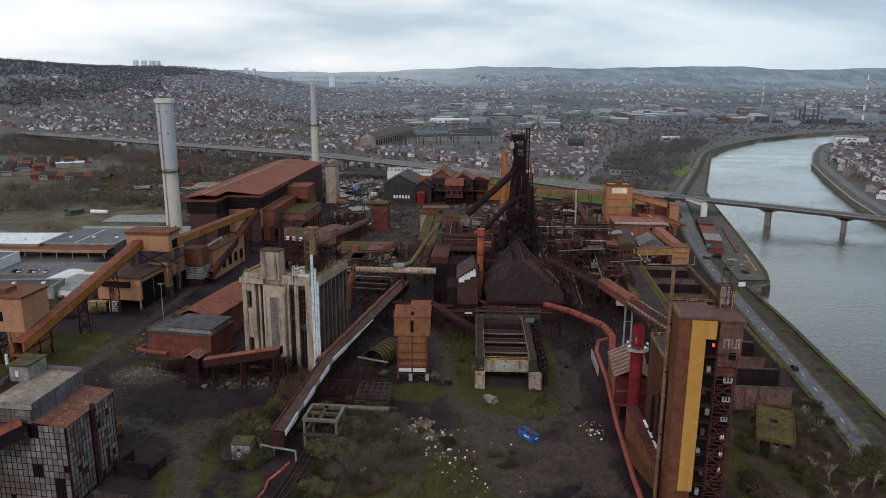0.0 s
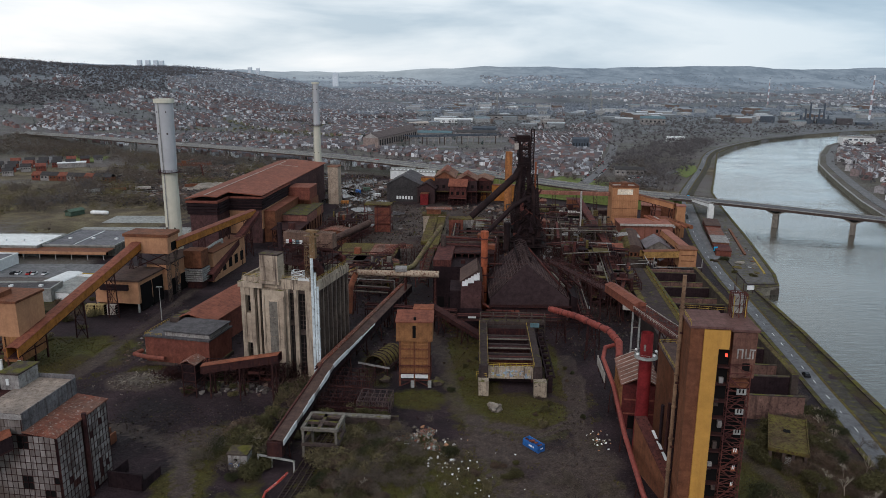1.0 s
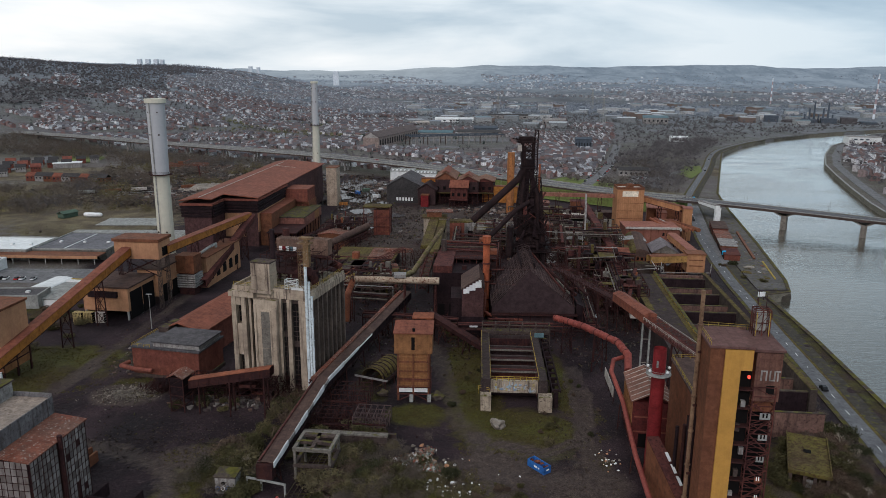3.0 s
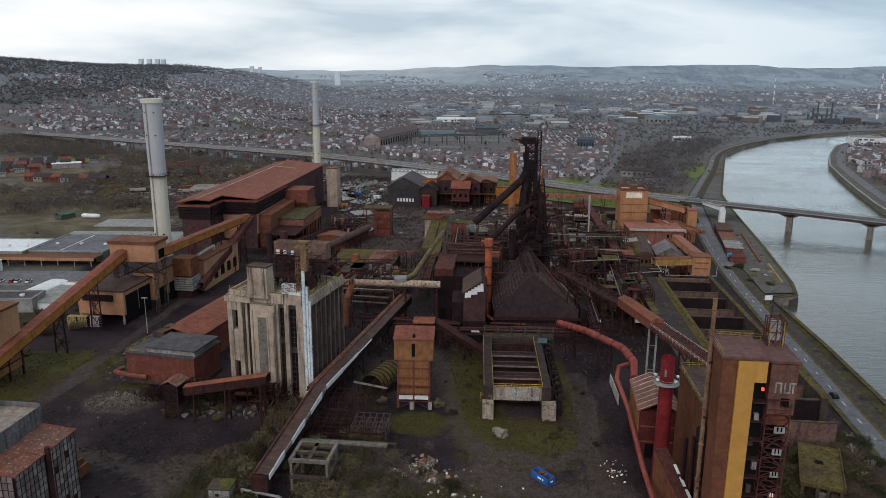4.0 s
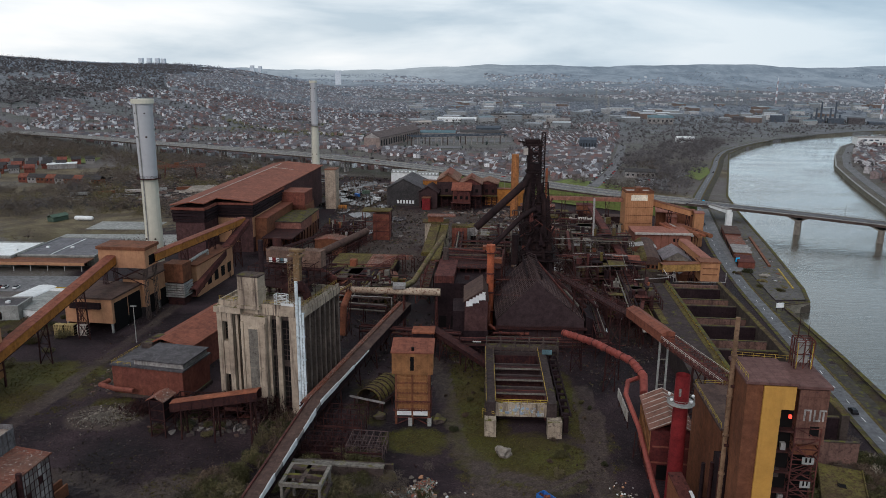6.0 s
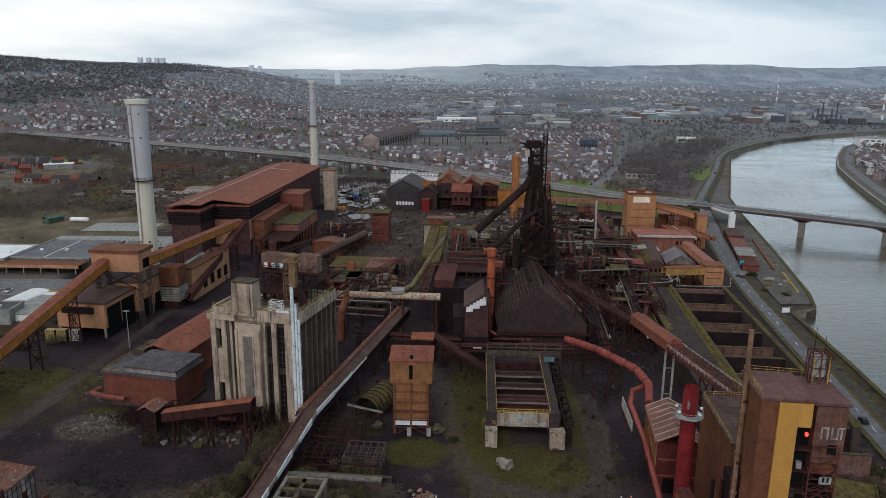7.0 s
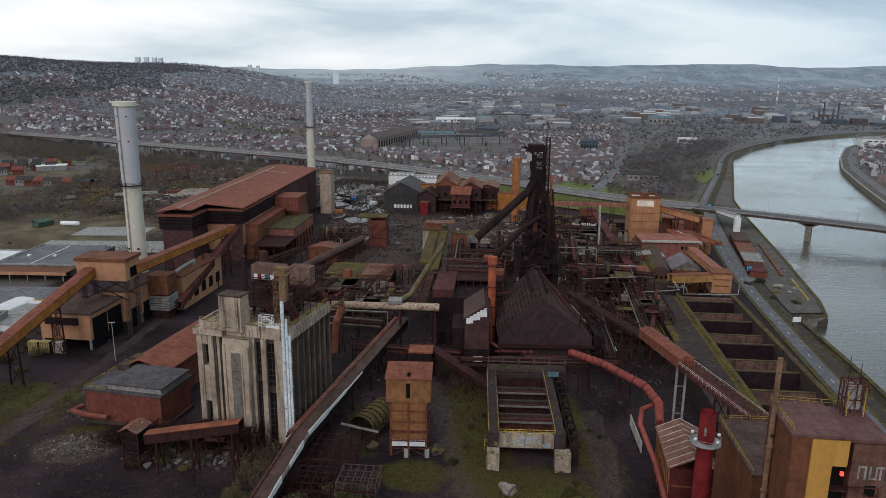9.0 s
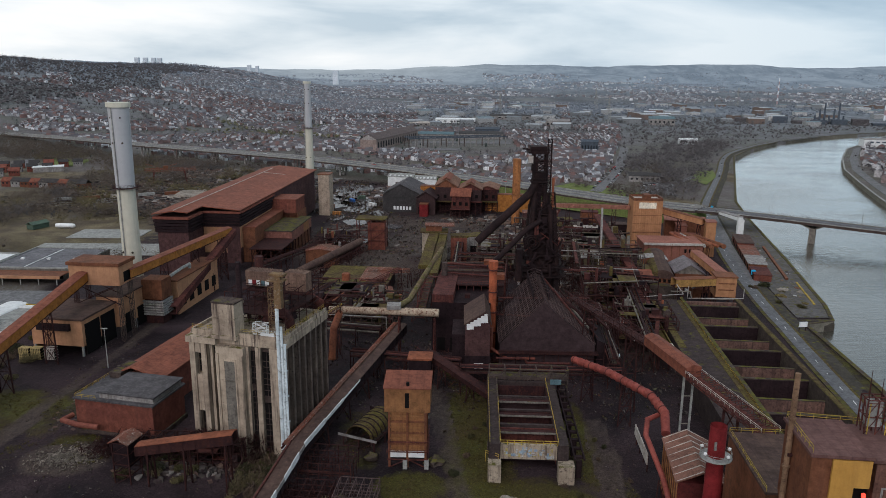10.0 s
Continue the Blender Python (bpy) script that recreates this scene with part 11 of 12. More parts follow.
# ---- near scrub and bare trees ----
def bare_tree_mesh(seed, h, pale):
    """Trunk and forking limbs as tapered tubes, with twig blades at the ends."""
    r = random.Random(seed)
    bm = bmesh.new()
    tips = []

    def limb(p, d, length, rad, depth):
        q = p + d * length
        tube(bm, p, q, rad, rad * 0.6, 5, False)
        if depth == 0:
            tips.append(q)
            return
        for _ in range(3 if depth > 1 else 4):
            nd = (d + Vector((r.uniform(-0.8, 0.8), r.uniform(-0.8, 0.8), r.uniform(-0.15, 0.55)))).normalized()
            limb(p + d * length * r.uniform(0.55, 1.0), nd, length * r.uniform(0.5, 0.75), rad * 0.55, depth - 1)
    limb(Vector((0, 0, -0.3)), Vector((r.uniform(-0.1, 0.1), r.uniform(-0.1, 0.1), 1)).normalized(), h * 0.34, h * 0.02, 3)
    for t in tips:
        for _ in range(5):
            d = Vector((r.uniform(-1, 1), r.uniform(-1, 1), r.uniform(-0.3, 1))) * (h * 0.075)
            s = Vector((r.uniform(-1, 1), r.uniform(-1, 1), 0)) * (h * 0.0035)
            v = [bm.verts.new(t - s), bm.verts.new(t + s), bm.verts.new(t + d)]
            bm.faces.new(v)
    trunk = bpy.data.meshes.new("bare_tree")
    bm.to_mesh(trunk)
    bm.free()
    trunk.materials.append(TWIG_PALE if pale else TWIG)
    return trunk


def bush_mesh(seed, mat, k=2400):
    r = np.random.RandomState(seed)
    n = 7
    V, F = leaf_cloud(r.uniform(-0.7, 0.7, n), r.uniform(-0.7, 0.7, n), r.uniform(0.3, 0.9, n), np.full(n, 0.55), np.full(n, 0.5), k // n, 0.15, seed, 0.2)
    me = bpy.data.meshes.new("bush")
    me.from_pydata(V.tolist(), [], F.tolist())
    me.materials.append(mat)
    return me


trees_pale = [bare_tree_mesh(s, 9, True) for s in (1, 2, 3)]
trees_dark = [bare_tree_mesh(s, 9, False) for s in (4, 5, 6)]
BUSH_OLIVE = surface("dark_olive_thicket", (0.082, 0.072, 0.030), (0.060, 0.054, 0.024), (0.042, 0.036, 0.02), 0.95, island=0.25, bump=0)
BUSH_DARK = surface("dark_green_bramble", (0.046, 0.048, 0.022), (0.034, 0.036, 0.018), (0.06, 0.05, 0.028), 0.95, island=0.25, bump=0)
bushes = [bush_mesh(s, m) for s, m in ((1, TWIG_BROWN), (2, BUSH_OLIVE), (3, BUSH_OLIVE), (4, TWIG_GREEN), (5, BUSH_DARK))]
rv = random.Random(55)
for cx, cy, n_, sx, sy, smin, smax in ((-18, 182, 60, 10, 15, 1.3, 3.2), (-54, 192, 60, 8, 9, 1.4, 3.6), (-48, 222, 30, 5, 14, 1.0, 2.4), (-30, 205, 26, 12, 8, 1.0, 2.6), (-62, 240, 24, 9, 5, 0.8, 1.8), (34, 214, 14, 4, 16, 0.5, 1.3), (102, 176, 46, 13, 18, 1.4, 3.2), (114, 204, 34, 6, 14, 1.3, 3.0), (-16, 210, 16, 8, 6, 1.0, 2.2), (-74, 232, 20, 10, 5, 0.9, 2.0), (12, 178, 16, 7, 8, 0.6, 1.5), (-30, 165, 16, 5, 10, 1.0, 2.4), (92, 225, 12, 8, 8, 1.0, 2.2), (-165, 300, 26, 14, 22, 1.0, 2.4), (-186, 352, 18, 8, 6, 1.2, 2.6), (8, 252, 10, 5, 22, 0.5, 1.1), (48, 225, 8, 4, 16, 0.5, 1.2), (-30, 350, 18, 9, 10, 1.2, 2.6), (165, 400, 10, 4, 26, 0.9, 2.0), (-50, 300, 8, 6, 8, 0.8, 1.6)):
    for k in range(int(n_ * 0.64)):
        x, y = rv.gauss(cx, sx * 0.7), rv.gauss(cy, sy * 0.7)
        s = rv.uniform(smin, smax) * 1.15
        me_ = rv.choice(bushes)
        ob = new("bush", me_)
        ob.matrix_world = pose(x, y, float(land(x, y)) - 0.1, 0, 0, rv.uniform(0, 360)) @ Matrix.Diagonal((s * rv.uniform(0.9, 1.5), s * rv.uniform(0.9, 1.5), s, 1))
        tagged(ob, "tangled leafless brown bush" if me_.materials[0] is TWIG_BROWN else "tangled olive winter bush", "bush", group="scrub bushes")
for x, y, s, pale in ((104, 168, 1.0, True), (112, 162, 1.1, True), (106, 160, 1.2, True), (101, 172, 0.9, True), (115, 178, 1.0, True), (110, 190, 0.8, True), (118, 166, 1.0, False), (108, 176, 0.9, True), (99, 158, 0.9, True), (117, 172, 0.9, False), (96, 166, 0.8, False), (-51, 190, 0.85, True), (-56, 195, 0.7, True), (-19, 168, 0.8, True), (-24, 174, 0.7, False), (-66, 196, 0.6, False), (100, 200, 0.7, True), (108, 210, 0.7, False), (-16, 190, 0.5, False), (-44, 205, 0.6, False), (120, 190, 0.8, False), (116, 196, 0.8, True), (112, 214, 0.7, False), (118, 211, 0.75, True), (115, 203, 0.85, True), (119, 219, 0.7, False), (-32, 352, 0.8, True), (-26, 346, 0.7, True)):
    ob = new("bare_tree", rv.choice(trees_pale if pale else trees_dark))
    ob.matrix_world = pose(x, y, float(land(x, y)), 0, 0, rv.uniform(0, 360)) @ Matrix.Diagonal((s, s, s, 1))
    tagged(ob, "pale leafless sapling in rough scrub" if pale else "dark leafless young tree in rough scrub", "tree", group="bare trees")

# dense scrub and rough grass on the open ground
for k, (x, y, rx_, ry_, n_, h0, mt, lb) in enumerate(((-16, 180, 13, 20, 190, 3.4, TWIG_SCRUB, "dense grey-olive scrub between siding and tracks"), (-56, 190, 8, 9, 60, 3.8, TWIG_SCRUB, "dense grey-olive scrub beside the gallery head"), (36, 172, 5, 14, 50, 2.4, TWIG_SCRUB, "low scrub beside the worn track"), (106, 176, 13, 24, 150, 3.4, TWIG_BROWN, "brown scrub on the bank behind the tower"), (114, 206, 8, 20, 70, 3.0, TWIG_SCRUB, "olive scrub under the works wall by the road"), (4, 176, 9, 12, 50, 2.2, TWIG_GREEN, "olive scrub around the dumped rubbish"))):
    r = np.random.RandomState(300 + k)
    x_, y_ = r.normal(x, rx_ * 0.55, n_), r.normal(y, ry_ * 0.55, n_)
    ok = (near_line(x_, y_, TRACKS[0]) > 5) & (near_line(x_, y_, TRACKS[2]) > 4) & ((x_ > -28 - 0.05 * (y_ - 180)) | (x_ < -46))
    x_, y_ = x_[ok], y_[ok]
    h = h0 * r.uniform(0.5, 1.2, len(x_))
    V, F = leaf_cloud(x_, y_, land(x_, y_) + h * 0.4, h * 0.62, h * 0.5, 760, h * 0.055, 60 + k, 0.35)
    tagged(stuff_mesh("scrub", V.tolist(), F.tolist(), [mt]), lb, "scrub", kind="stuff")
r = np.random.RandomState(400)
x_, y_ = r.uniform(-160, 118, 60000), r.uniform(135, 300, 60000)
cover = np.zeros(len(x_))
for gx, gy, ra, rb, wgt in GRASS:
    cover = np.maximum(cover, wgt * np.exp(-0.7 * (((x_ - gx) / ra) ** 2 + ((y_ - gy) / rb) ** 2) ** 1.5))
ok = (cover + 0.35 * wob(x_, y_, 5, 0.7) > 0.55) & (np.min([near_line(x_, y_, l) for l in TRACKS], axis=0) > 3.0)
x_, y_ = x_[ok], y_[ok]
V, F = leaf_cloud(x_, y_, land(x_, y_) + 0.12, np.full(len(x_), 0.45), np.full(len(x_), 0.2), 4, 0.32, 71, 0.42)
tagged(stuff_mesh("grass", V.tolist(), F.tolist(), [surface("rough_winter_grass", (0.086, 0.074, 0.018), (0.084, 0.062, 0.026), (0.050, 0.042, 0.018), 0.95, island=0.35, bump=0)]), "rough olive winter grass in tufts", "grass", kind="stuff")

# ---- pipe racks, cables and scrap through the works ----
rk = random.Random(101)


def pipe_rack(label, p0, p1, z, width, n, mats, levels=1, leg_step=11.0):
    if p1[1] < 300:
        mats = [DARK, BLACKISH, RUST, CONC_DARK, DARK]
    th = thing("pipe_rack", label, "pipe rack", group="pipe racks")
    a, c = Vector((*p0, z)), Vector((*p1, z))
    d = (c - a).normalized()
    s = Vector((d.y, -d.x, 0))
    steps = max(1, round((c - a).length / leg_step))
    for i in range(steps + 1):
        q = a.lerp(c, i / steps)
        bm = bmesh.new()
        for sg in (-1, 1):
            e = q + s * (sg * width / 2)
            beam(bm, (e.x, e.y, -0.5), (e.x, e.y, z + 2.0 * (levels - 1)), 0.3)
        for lv in range(levels):
            beam(bm, q - s * width / 2 + Vector((0, 0, 2.0 * lv)), q + s * width / 2 + Vector((0, 0, 2.0 * lv)), 0.3)
        if z > 5:
            e0, e1 = q - s * width / 2, q + s * width / 2
            beam(bm, (e0.x, e0.y, 1), (e1.x, e1.y, z - 0.5), 0.18)
        part("bent", bm, DARK, th)
    for lv in range(levels):
        for k in range(n):
            o = s * (width * (-0.42 + 0.84 * (k + rk.uniform(-0.2, 0.2)) / max(1, n - 1)))
            r = rk.choice([0.1, 0.15, 0.2, 0.32])
            up = Vector((0, 0, 2.0 * lv + r + 0.15))
            bm = bmesh.new()
            m = rk.uniform(0.3, 0.7)
            j = s * rk.uniform(-0.3, 0.3)
            pipe_run(bm, [a + o + up, a.lerp(c, m) + o + up + j, c + o + up], r, 7)
            part("pipe", bm, rk.choice(mats), th)
    return th


M_ = [RUST, DARK, DARK, CONC_DARK, CONC_DARK, CONC_MID, BLACKISH, SOOT_BROWN, DARK, BLACKISH]
for lb, p0, p1, z, w, n_, lv in (
        ("rusty pipe rack in front of the stockhouse", (-30, 296), (8, 288), 7, 3.4, 6, 2),
        ("dark pipe rack behind the stock bins", (8, 281), (62, 279), 7.5, 3, 6, 2),
        ("pipe rack along the cast house", (60, 285), (66, 345), 9, 4, 7, 2),
        ("pipe rack among the stove frames", (76, 300), (86, 372), 11, 4, 6, 2),
        ("pipe rack past the gas plant", (56, 380), (98, 366), 14, 4, 7, 2),
        ("pipe rack beside the mossy ramp", (6, 360), (12, 450), 10, 4, 6, 2),
        ("low pipe rack across the yard", (-60, 330), (-22, 322), 6, 3, 5, 2),
        ("pipe rack behind the bunker tower", (-64, 322), (-48, 372), 9, 4, 6, 2),
        ("pipe rack under the hall", (-88, 410), (-60, 470), 8, 4, 6, 2),
        ("pipe rack along the ore plant", (90, 360), (104, 470), 12, 3.6, 5, 2),
        ("dark pipe rack behind the furnace", (10, 402), (58, 396), 16, 4, 7, 2),
        ("low rusty pipe rack by the pump house", (-80, 292), (-74, 340), 5, 3, 4, 1)):
    pipe_rack(lb, p0, p1, z, w, n_, M_, lv)

# walkways with handrails
for lb, p0, p1 in (("rusty walkway beside the furnace", (24, 330, 18), (60, 330, 18)), ("pale walkway across the gas plant", (58, 366, 20), (92, 372, 16)), ("walkway over the stove frames", (64, 380, 19), (70, 424, 19)), ("walkway behind the cast house", (20, 322, 14), (64, 318, 13)), ("walkway along the stockhouse roof", (-2, 345, 22), (24, 343, 22)), ("long rusty walkway to the bunker tower", (-42, 276, 25), (-36, 312, 20)), ("dark stair walkway by the ore plant", (78, 300, 12), (96, 356, 12))):
    th = thing("walkway", lb, "walkway", group="walkways")
    a, c, s, u = side_axes(p0, p1)
    bm = bmesh.new()
    q = s * 0.8
    hexa(bm, [a - q, a + q, c + q, c - q, a - q + u * 0.2, a + q + u * 0.2, c + q + u * 0.2, c - q + u * 0.2])
    part("deck", bm, RUST, th)
    for sg in (-1, 1):
        bm = bmesh.new()
        railing(bm, [a + q * sg + u * 0.2, c + q * sg + u * 0.2], 1.1, 2, 0.09)
        part("handrail", bm, RAIL_YELLOW if sg > 0 and p0[1] < 300 else DARK, th)
    for f in (0.05, 0.5, 0.95):
        m = a.lerp(c, f)
        stand(th, DARK, (m.x, m.y), m.z, 1.5, math.atan2(s.y, s.x), 0.22, 0.2)

# scrap, slag and dust heaps over the yards
WORK_SCRAP = island_mat("mixed_scrap", [(0.03, 0.018, 0.015), (0.05, 0.03, 0.024), (0.016, 0.013, 0.014), (0.09, 0.045, 0.03), (0.02, 0.016, 0.016), (0.13, 0.11, 0.10), (0.06, 0.056, 0.018), (0.03, 0.018, 0.017)])
r = np.random.RandomState(9)
for lb, x0, x1, y0, y1, n_, smin, smax in (("rusty scrap strewn between the plant frames", -60, 112, 262, 480, 9000, 0.25, 1.0), ("dark slag and scrap on the yard", -130, -30, 190, 345, 5000, 0.12, 0.5), ("scrap and puddle-edged slag beyond the furnace", -80, 60, 470, 640, 3500, 0.4, 1.5), ("broken cars and brown scrap in the railside yard", -290, -40, 570, 760, 7000, 0.5, 2.2), ("small stones and litter on the open ground", -60, 60, 140, 262, 5200, 0.07, 0.32), ("litter on the rough ground by the road", 62, 118, 140, 230, 1500, 0.1, 0.4)):
    x, y = r.uniform(x0, x1, n_), r.uniform(y0, y1, n_)
    k = (wob(x, y, 14, 0.8) > -0.25) & (near_line(x, y, TRACKS[0]) > 3.2)
    x, y = x[k], y[k]
    s = r.uniform(0.3, 1, len(x)) ** 2 * (smax - smin) + smin
    V, F = leaf_cloud(x, y, land(x, y) + s * 0.25, s, s * 0.45, 3, s * 0.8, 12)
    tagged(stuff_mesh("scrap", V.tolist(), F.tolist(), [WORK_SCRAP]), lb, "scrap", kind="stuff")

# puddles beyond the red hall
for k, (x, y, a_, c_) in enumerate(((-75, 694, 17, 24), (-66, 640, 15, 9), (-62, 610, 12, 8), (-58, 560, 9, 6), (-66, 528, 7, 4), (-50, 500, 7, 4), (-78, 628, 10, 8), (-44, 590, 8, 7), (-74, 578, 6, 8), (-30, 545, 7, 4), (-84, 655, 9, 6))):
    bm = bmesh.new()
    vs = [bm.verts.new((x + a_ * math.cos(t) * rk.uniform(0.7, 1.2), y + c_ * 2 * math.sin(t) * rk.uniform(0.7, 1.2), 0.42)) for t in [6.28319 * i / 14 for i in range(14)]]
    bm.faces.new(vs)
    tagged(part("puddle", bm, PUDDLE), "shallow rain puddle on black ground", "puddle", kind="structure")
for k, (x, y) in enumerate(((-82, 612), (-70, 640), (-52, 622), (-75, 585), (-64, 655))):
    th = thing("scrap_container", ("orange", "blue", "white", "orange", "green")[k] + " steel container in the scrap yard", "container", pose(x, y, 0.3, 0, 0, 30 * k), group="scrap containers")
    part("body", boxes((-1.3, 1.3, -3.2, 3.2, 0, 2.6)), (PIPE_ORANGE, BLUE, WHITE, ORANGE_BRIGHT, GREEN_SHEET)[k], th)
    for q in range(5):
        part("rib", boxes((-1.38, -1.3, -2.9 + 1.4 * q, -2.7 + 1.4 * q, 0.1, 2.5), (1.3, 1.38, -2.9 + 1.4 * q, -2.7 + 1.4 * q, 0.1, 2.5)), CONC_DARK, th)

# railway wagons and lines in the yard beyond the chimney
for k in range(6):
    th = thing("rail_track", "rusty yard track leading away under the viaduct", "rail track", group="yard tracks")
    a, c = Vector((-330 + 9 * k, 600 + 14 * k, 0.3)), Vector((-120 + 5 * k, 690 + 16 * k, 0.3))
    for o in (-0.72, 0.72):
        bm = bmesh.new()
        beam(bm, a + Vector((0, o, 0.2)), c + Vector((0, o, 0.2)), 0.25, 0.25)
        part("rail", bm, CONC_GREY, th)
for k in range(9):
    f = k / 9
    th = thing("rail_wagon", "grey-brown open rail wagon on the yard track", "wagon", pose(-300 + 19 * k, 632 + 8.2 * k, 0.4, 0, 0, 23), group="rail wagons")
    part("body", boxes((-6.5, 6.5, -1.4, 1.4, 1.0, 3.2)), (CONC_GREY, BROWN, ROOF_PALE)[k % 3], th)
    part("frame", boxes((-6.8, 6.8, -1.1, 1.1, 0.7, 1.0)), DARK, th)
    for x in (-4.5, -3, 3, 4.5):
        bm = bmesh.new()
        tube(bm, (x, -1, 0.45), (x, 1, 0.45), 0.45, n=8)
        part("wheelset", bm, DARK, th)

# lamp masts and pylons
for x, y, h, lb in ((54, 640, 24, "tall lamp mast beside the slip road"), (10, 690, 22, "tall lamp mast beside the viaduct"), (-160, 520, 20, "lamp mast on waste ground"), (-40, 250, 14, "thin lamp post in the yard"), (-118, 300, 15, "thin lamp post in the yard")):
    th = thing("lamp_mast", lb, "lamp mast", pose(x, y, 0))
    bm = bmesh.new()
    tube(bm, (0, 0, -0.5), (0, 0, h), 0.22, 0.1, 8)
    part("mast", bm, CONC_GREY, th)
    part("head", boxes((-1.2, 1.2, -0.2, 0.2, h, h + 0.3)), CONC_GREY, th)
for x, y, h in ((330, 1500, 55), (430, 2100, 60), (900, 2300, 60), (150, 1900, 50)):
    th = thing("power_pylon", "grey lattice power pylon across the valley", "pylon", pose(x, y, 0, 0, 0, 20), group="power pylons")
    bm = bmesh.new()
    for sx in (-1, 1):
        for sy in (-1, 1):
            beam(bm, (4 * sx, 4 * sy, 0), (0.6 * sx, 0.6 * sy, h), 0.5)
    for k in range(6):
        z0, z1 = h * k / 6, h * (k + 1) / 6
        f0, f1 = 4 - 3.4 * k / 6, 4 - 3.4 * (k + 1) / 6
        beam(bm, (-f0, -f0, z0), (f1, -f1, z1), 0.35)
        beam(bm, (f0, -f0, z0), (-f1, -f1, z1), 0.35)
    for z in (0.7, 0.82, 0.94):
        beam(bm, (-8, 0, h * z), (8, 0, h * z), 0.5)
    part("lattice", bm, CONC_GREY, th)


# lawns, slip roads and a car park between viaduct and river
for lb, pts in (("green lawn inside the slip road loop", ((78, 628), (150, 572), (160, 600), (140, 655), (95, 690), (70, 668))), ("green strip beyond the viaduct", ((100, 720), (170, 660), (182, 690), (130, 752))), ("estate lawn below the viaduct", ((-429, 845), (-391, 846), (-400, 900), (-455, 925))), ("riverside lawn beside the road", ((255, 745), (285, 800), (300, 850), (280, 845), (252, 780)))):
    bm = bmesh.new()
    bm.faces.new([bm.verts.new((x, y, 0.7)) for x, y in pts])
    bmesh.ops.triangulate(bm, faces=bm.faces[:])
    tagged(part("lawn", bm, LAWN), lb, "lawn", kind="structure")
for lb, line, w in (("grey slip road curving off the viaduct", ((40, 706), (92, 702), (140, 668), (176, 618), (192, 574)), 4), ("grey street lined with parked cars", CAR_STREET, 5.5), ("estate street under the viaduct", ((-530, 1040), (-480, 920), (-443, 833), (-445, 790), (-470, 690)), 5), ("grey street beside the park", ((176, 668), (205, 720), (262, 800)), 3.5)):
    bm = bmesh.new()
    ribbon(bm, refine(rounded(line, 2), 12), -w, w, 0.5, 0.8, land)
    tagged(part("street", bm, ASPHALT_PALE), lb, "road", kind="structure")
bm = bmesh.new()
hexa(bm, [Vector(p) for p in ((178, 690, 0.4), (206, 684, 0.4), (226, 760, 0.4), (198, 770, 0.4), (178, 690, 0.75), (206, 684, 0.75), (226, 760, 0.75), (198, 770, 0.75))])
tagged(part("car_park", bm, ASPHALT_PALE), "grey car park behind the lawn", "car park", kind="structure")
rc_ = random.Random(6)
for k in range(26):
    f = k / 25
    q = Vector((148, 718, 0)).lerp(Vector((206, 880, 0)), f) + Vector((6 if k % 2 else -6, 0, 0))
    c = rc_.choice(list(CAR_PAINT))
    car(q.x, q.y, -18, CAR_PAINT[c], c + " car parked along the street").location.z += 0.5
for k in range(14):
    c = rc_.choice(list(CAR_PAINT))
    car(186 + 2.9 * (k % 7) + 6 * (k // 7), 700 + 2 * (k % 7) + 34 * (k // 7), 15, CAR_PAINT[c], c + " car in the car park").location.z += 0.45
for k in range(9):
    f = (k + 0.5) / 9
    p = vline[int(len(vline) * (0.3 + 0.6 * f))]
    c = rc_.choice(list(CAR_PAINT))
    ob = car(p[0], p[1] + 4, 60, CAR_PAINT[c], c + " car on the motorway viaduct")
    ob.location.z = p[2] + 0.1

# tangles of bent bars and brambles round the works
for k, (x, y, rx_, ry_, h, n_, mt, lb) in enumerate(((-62, 241, 15, 5, 2.6, 1500, DARK, "tangle of burnt bars at the foot of the bunker tower"), (-58, 238.5, 14, 3.5, 7.5, 5200, DARK, "high tangle of burnt steel against the bunker tower"), (-84, 241, 6, 5, 4.5, 1500, BLACKISH, "burnt wreckage beside the bunker tower"), (-46, 236, 6, 22, 3.2, 1800, TWIG_BROWN, "brown brambles beside the conveyor gallery"), (-30, 214, 12, 10, 2.8, 1500, DARK, "tangled rusty bars among the low frames"), (-92, 240, 5, 5, 2.2, 500, DARK, "scrap bars beside the loading hut"), (20, 300, 40, 14, 2.5, 2200, RUST, "rusty bars strewn before the cast house"), (75, 345, 22, 45, 9, 2200, DARK, "tangle of sooty pipes and bars in the plant frames"), (74, 410, 24, 40, 10, 3000, DARK, "dark tangle of bars among the plant frames"), (-45, 370, 30, 40, 5, 3000, RUST, "rusty bars and scrap behind the bunker tower"), (10, 420, 30, 40, 4, 2500, DARK, "dark scrap around the furnace trestles"), (-58, 472, 14, 20, 9, 2600, RUST, "rusty bars and torn lattice beside the weigh house"), (30, 440, 20, 40, 8, 2200, DARK, "dark torn steel beside the furnace"), (85, 415, 30, 60, 8, 160, TWIG_PALE, "pale bent rails and thin pipes among the plant"))):
    r = np.random.RandomState(200 + k)
    x_, y_ = r.normal(x, rx_ * 0.5, n_), r.normal(y, ry_ * 0.5, n_)
    z_ = land(x_, y_) + h * r.rand(n_) ** 1.6
    V, F = leaf_cloud(x_, y_, z_, np.full(n_, 0.3), np.full(n_, 0.2), 2, r.uniform(0.6, 2.4, n_), 40 + k, 0.06)
    tagged(stuff_mesh("tangle", V.tolist(), F.tolist(), [mt]), lb, "scrap", kind="stuff")

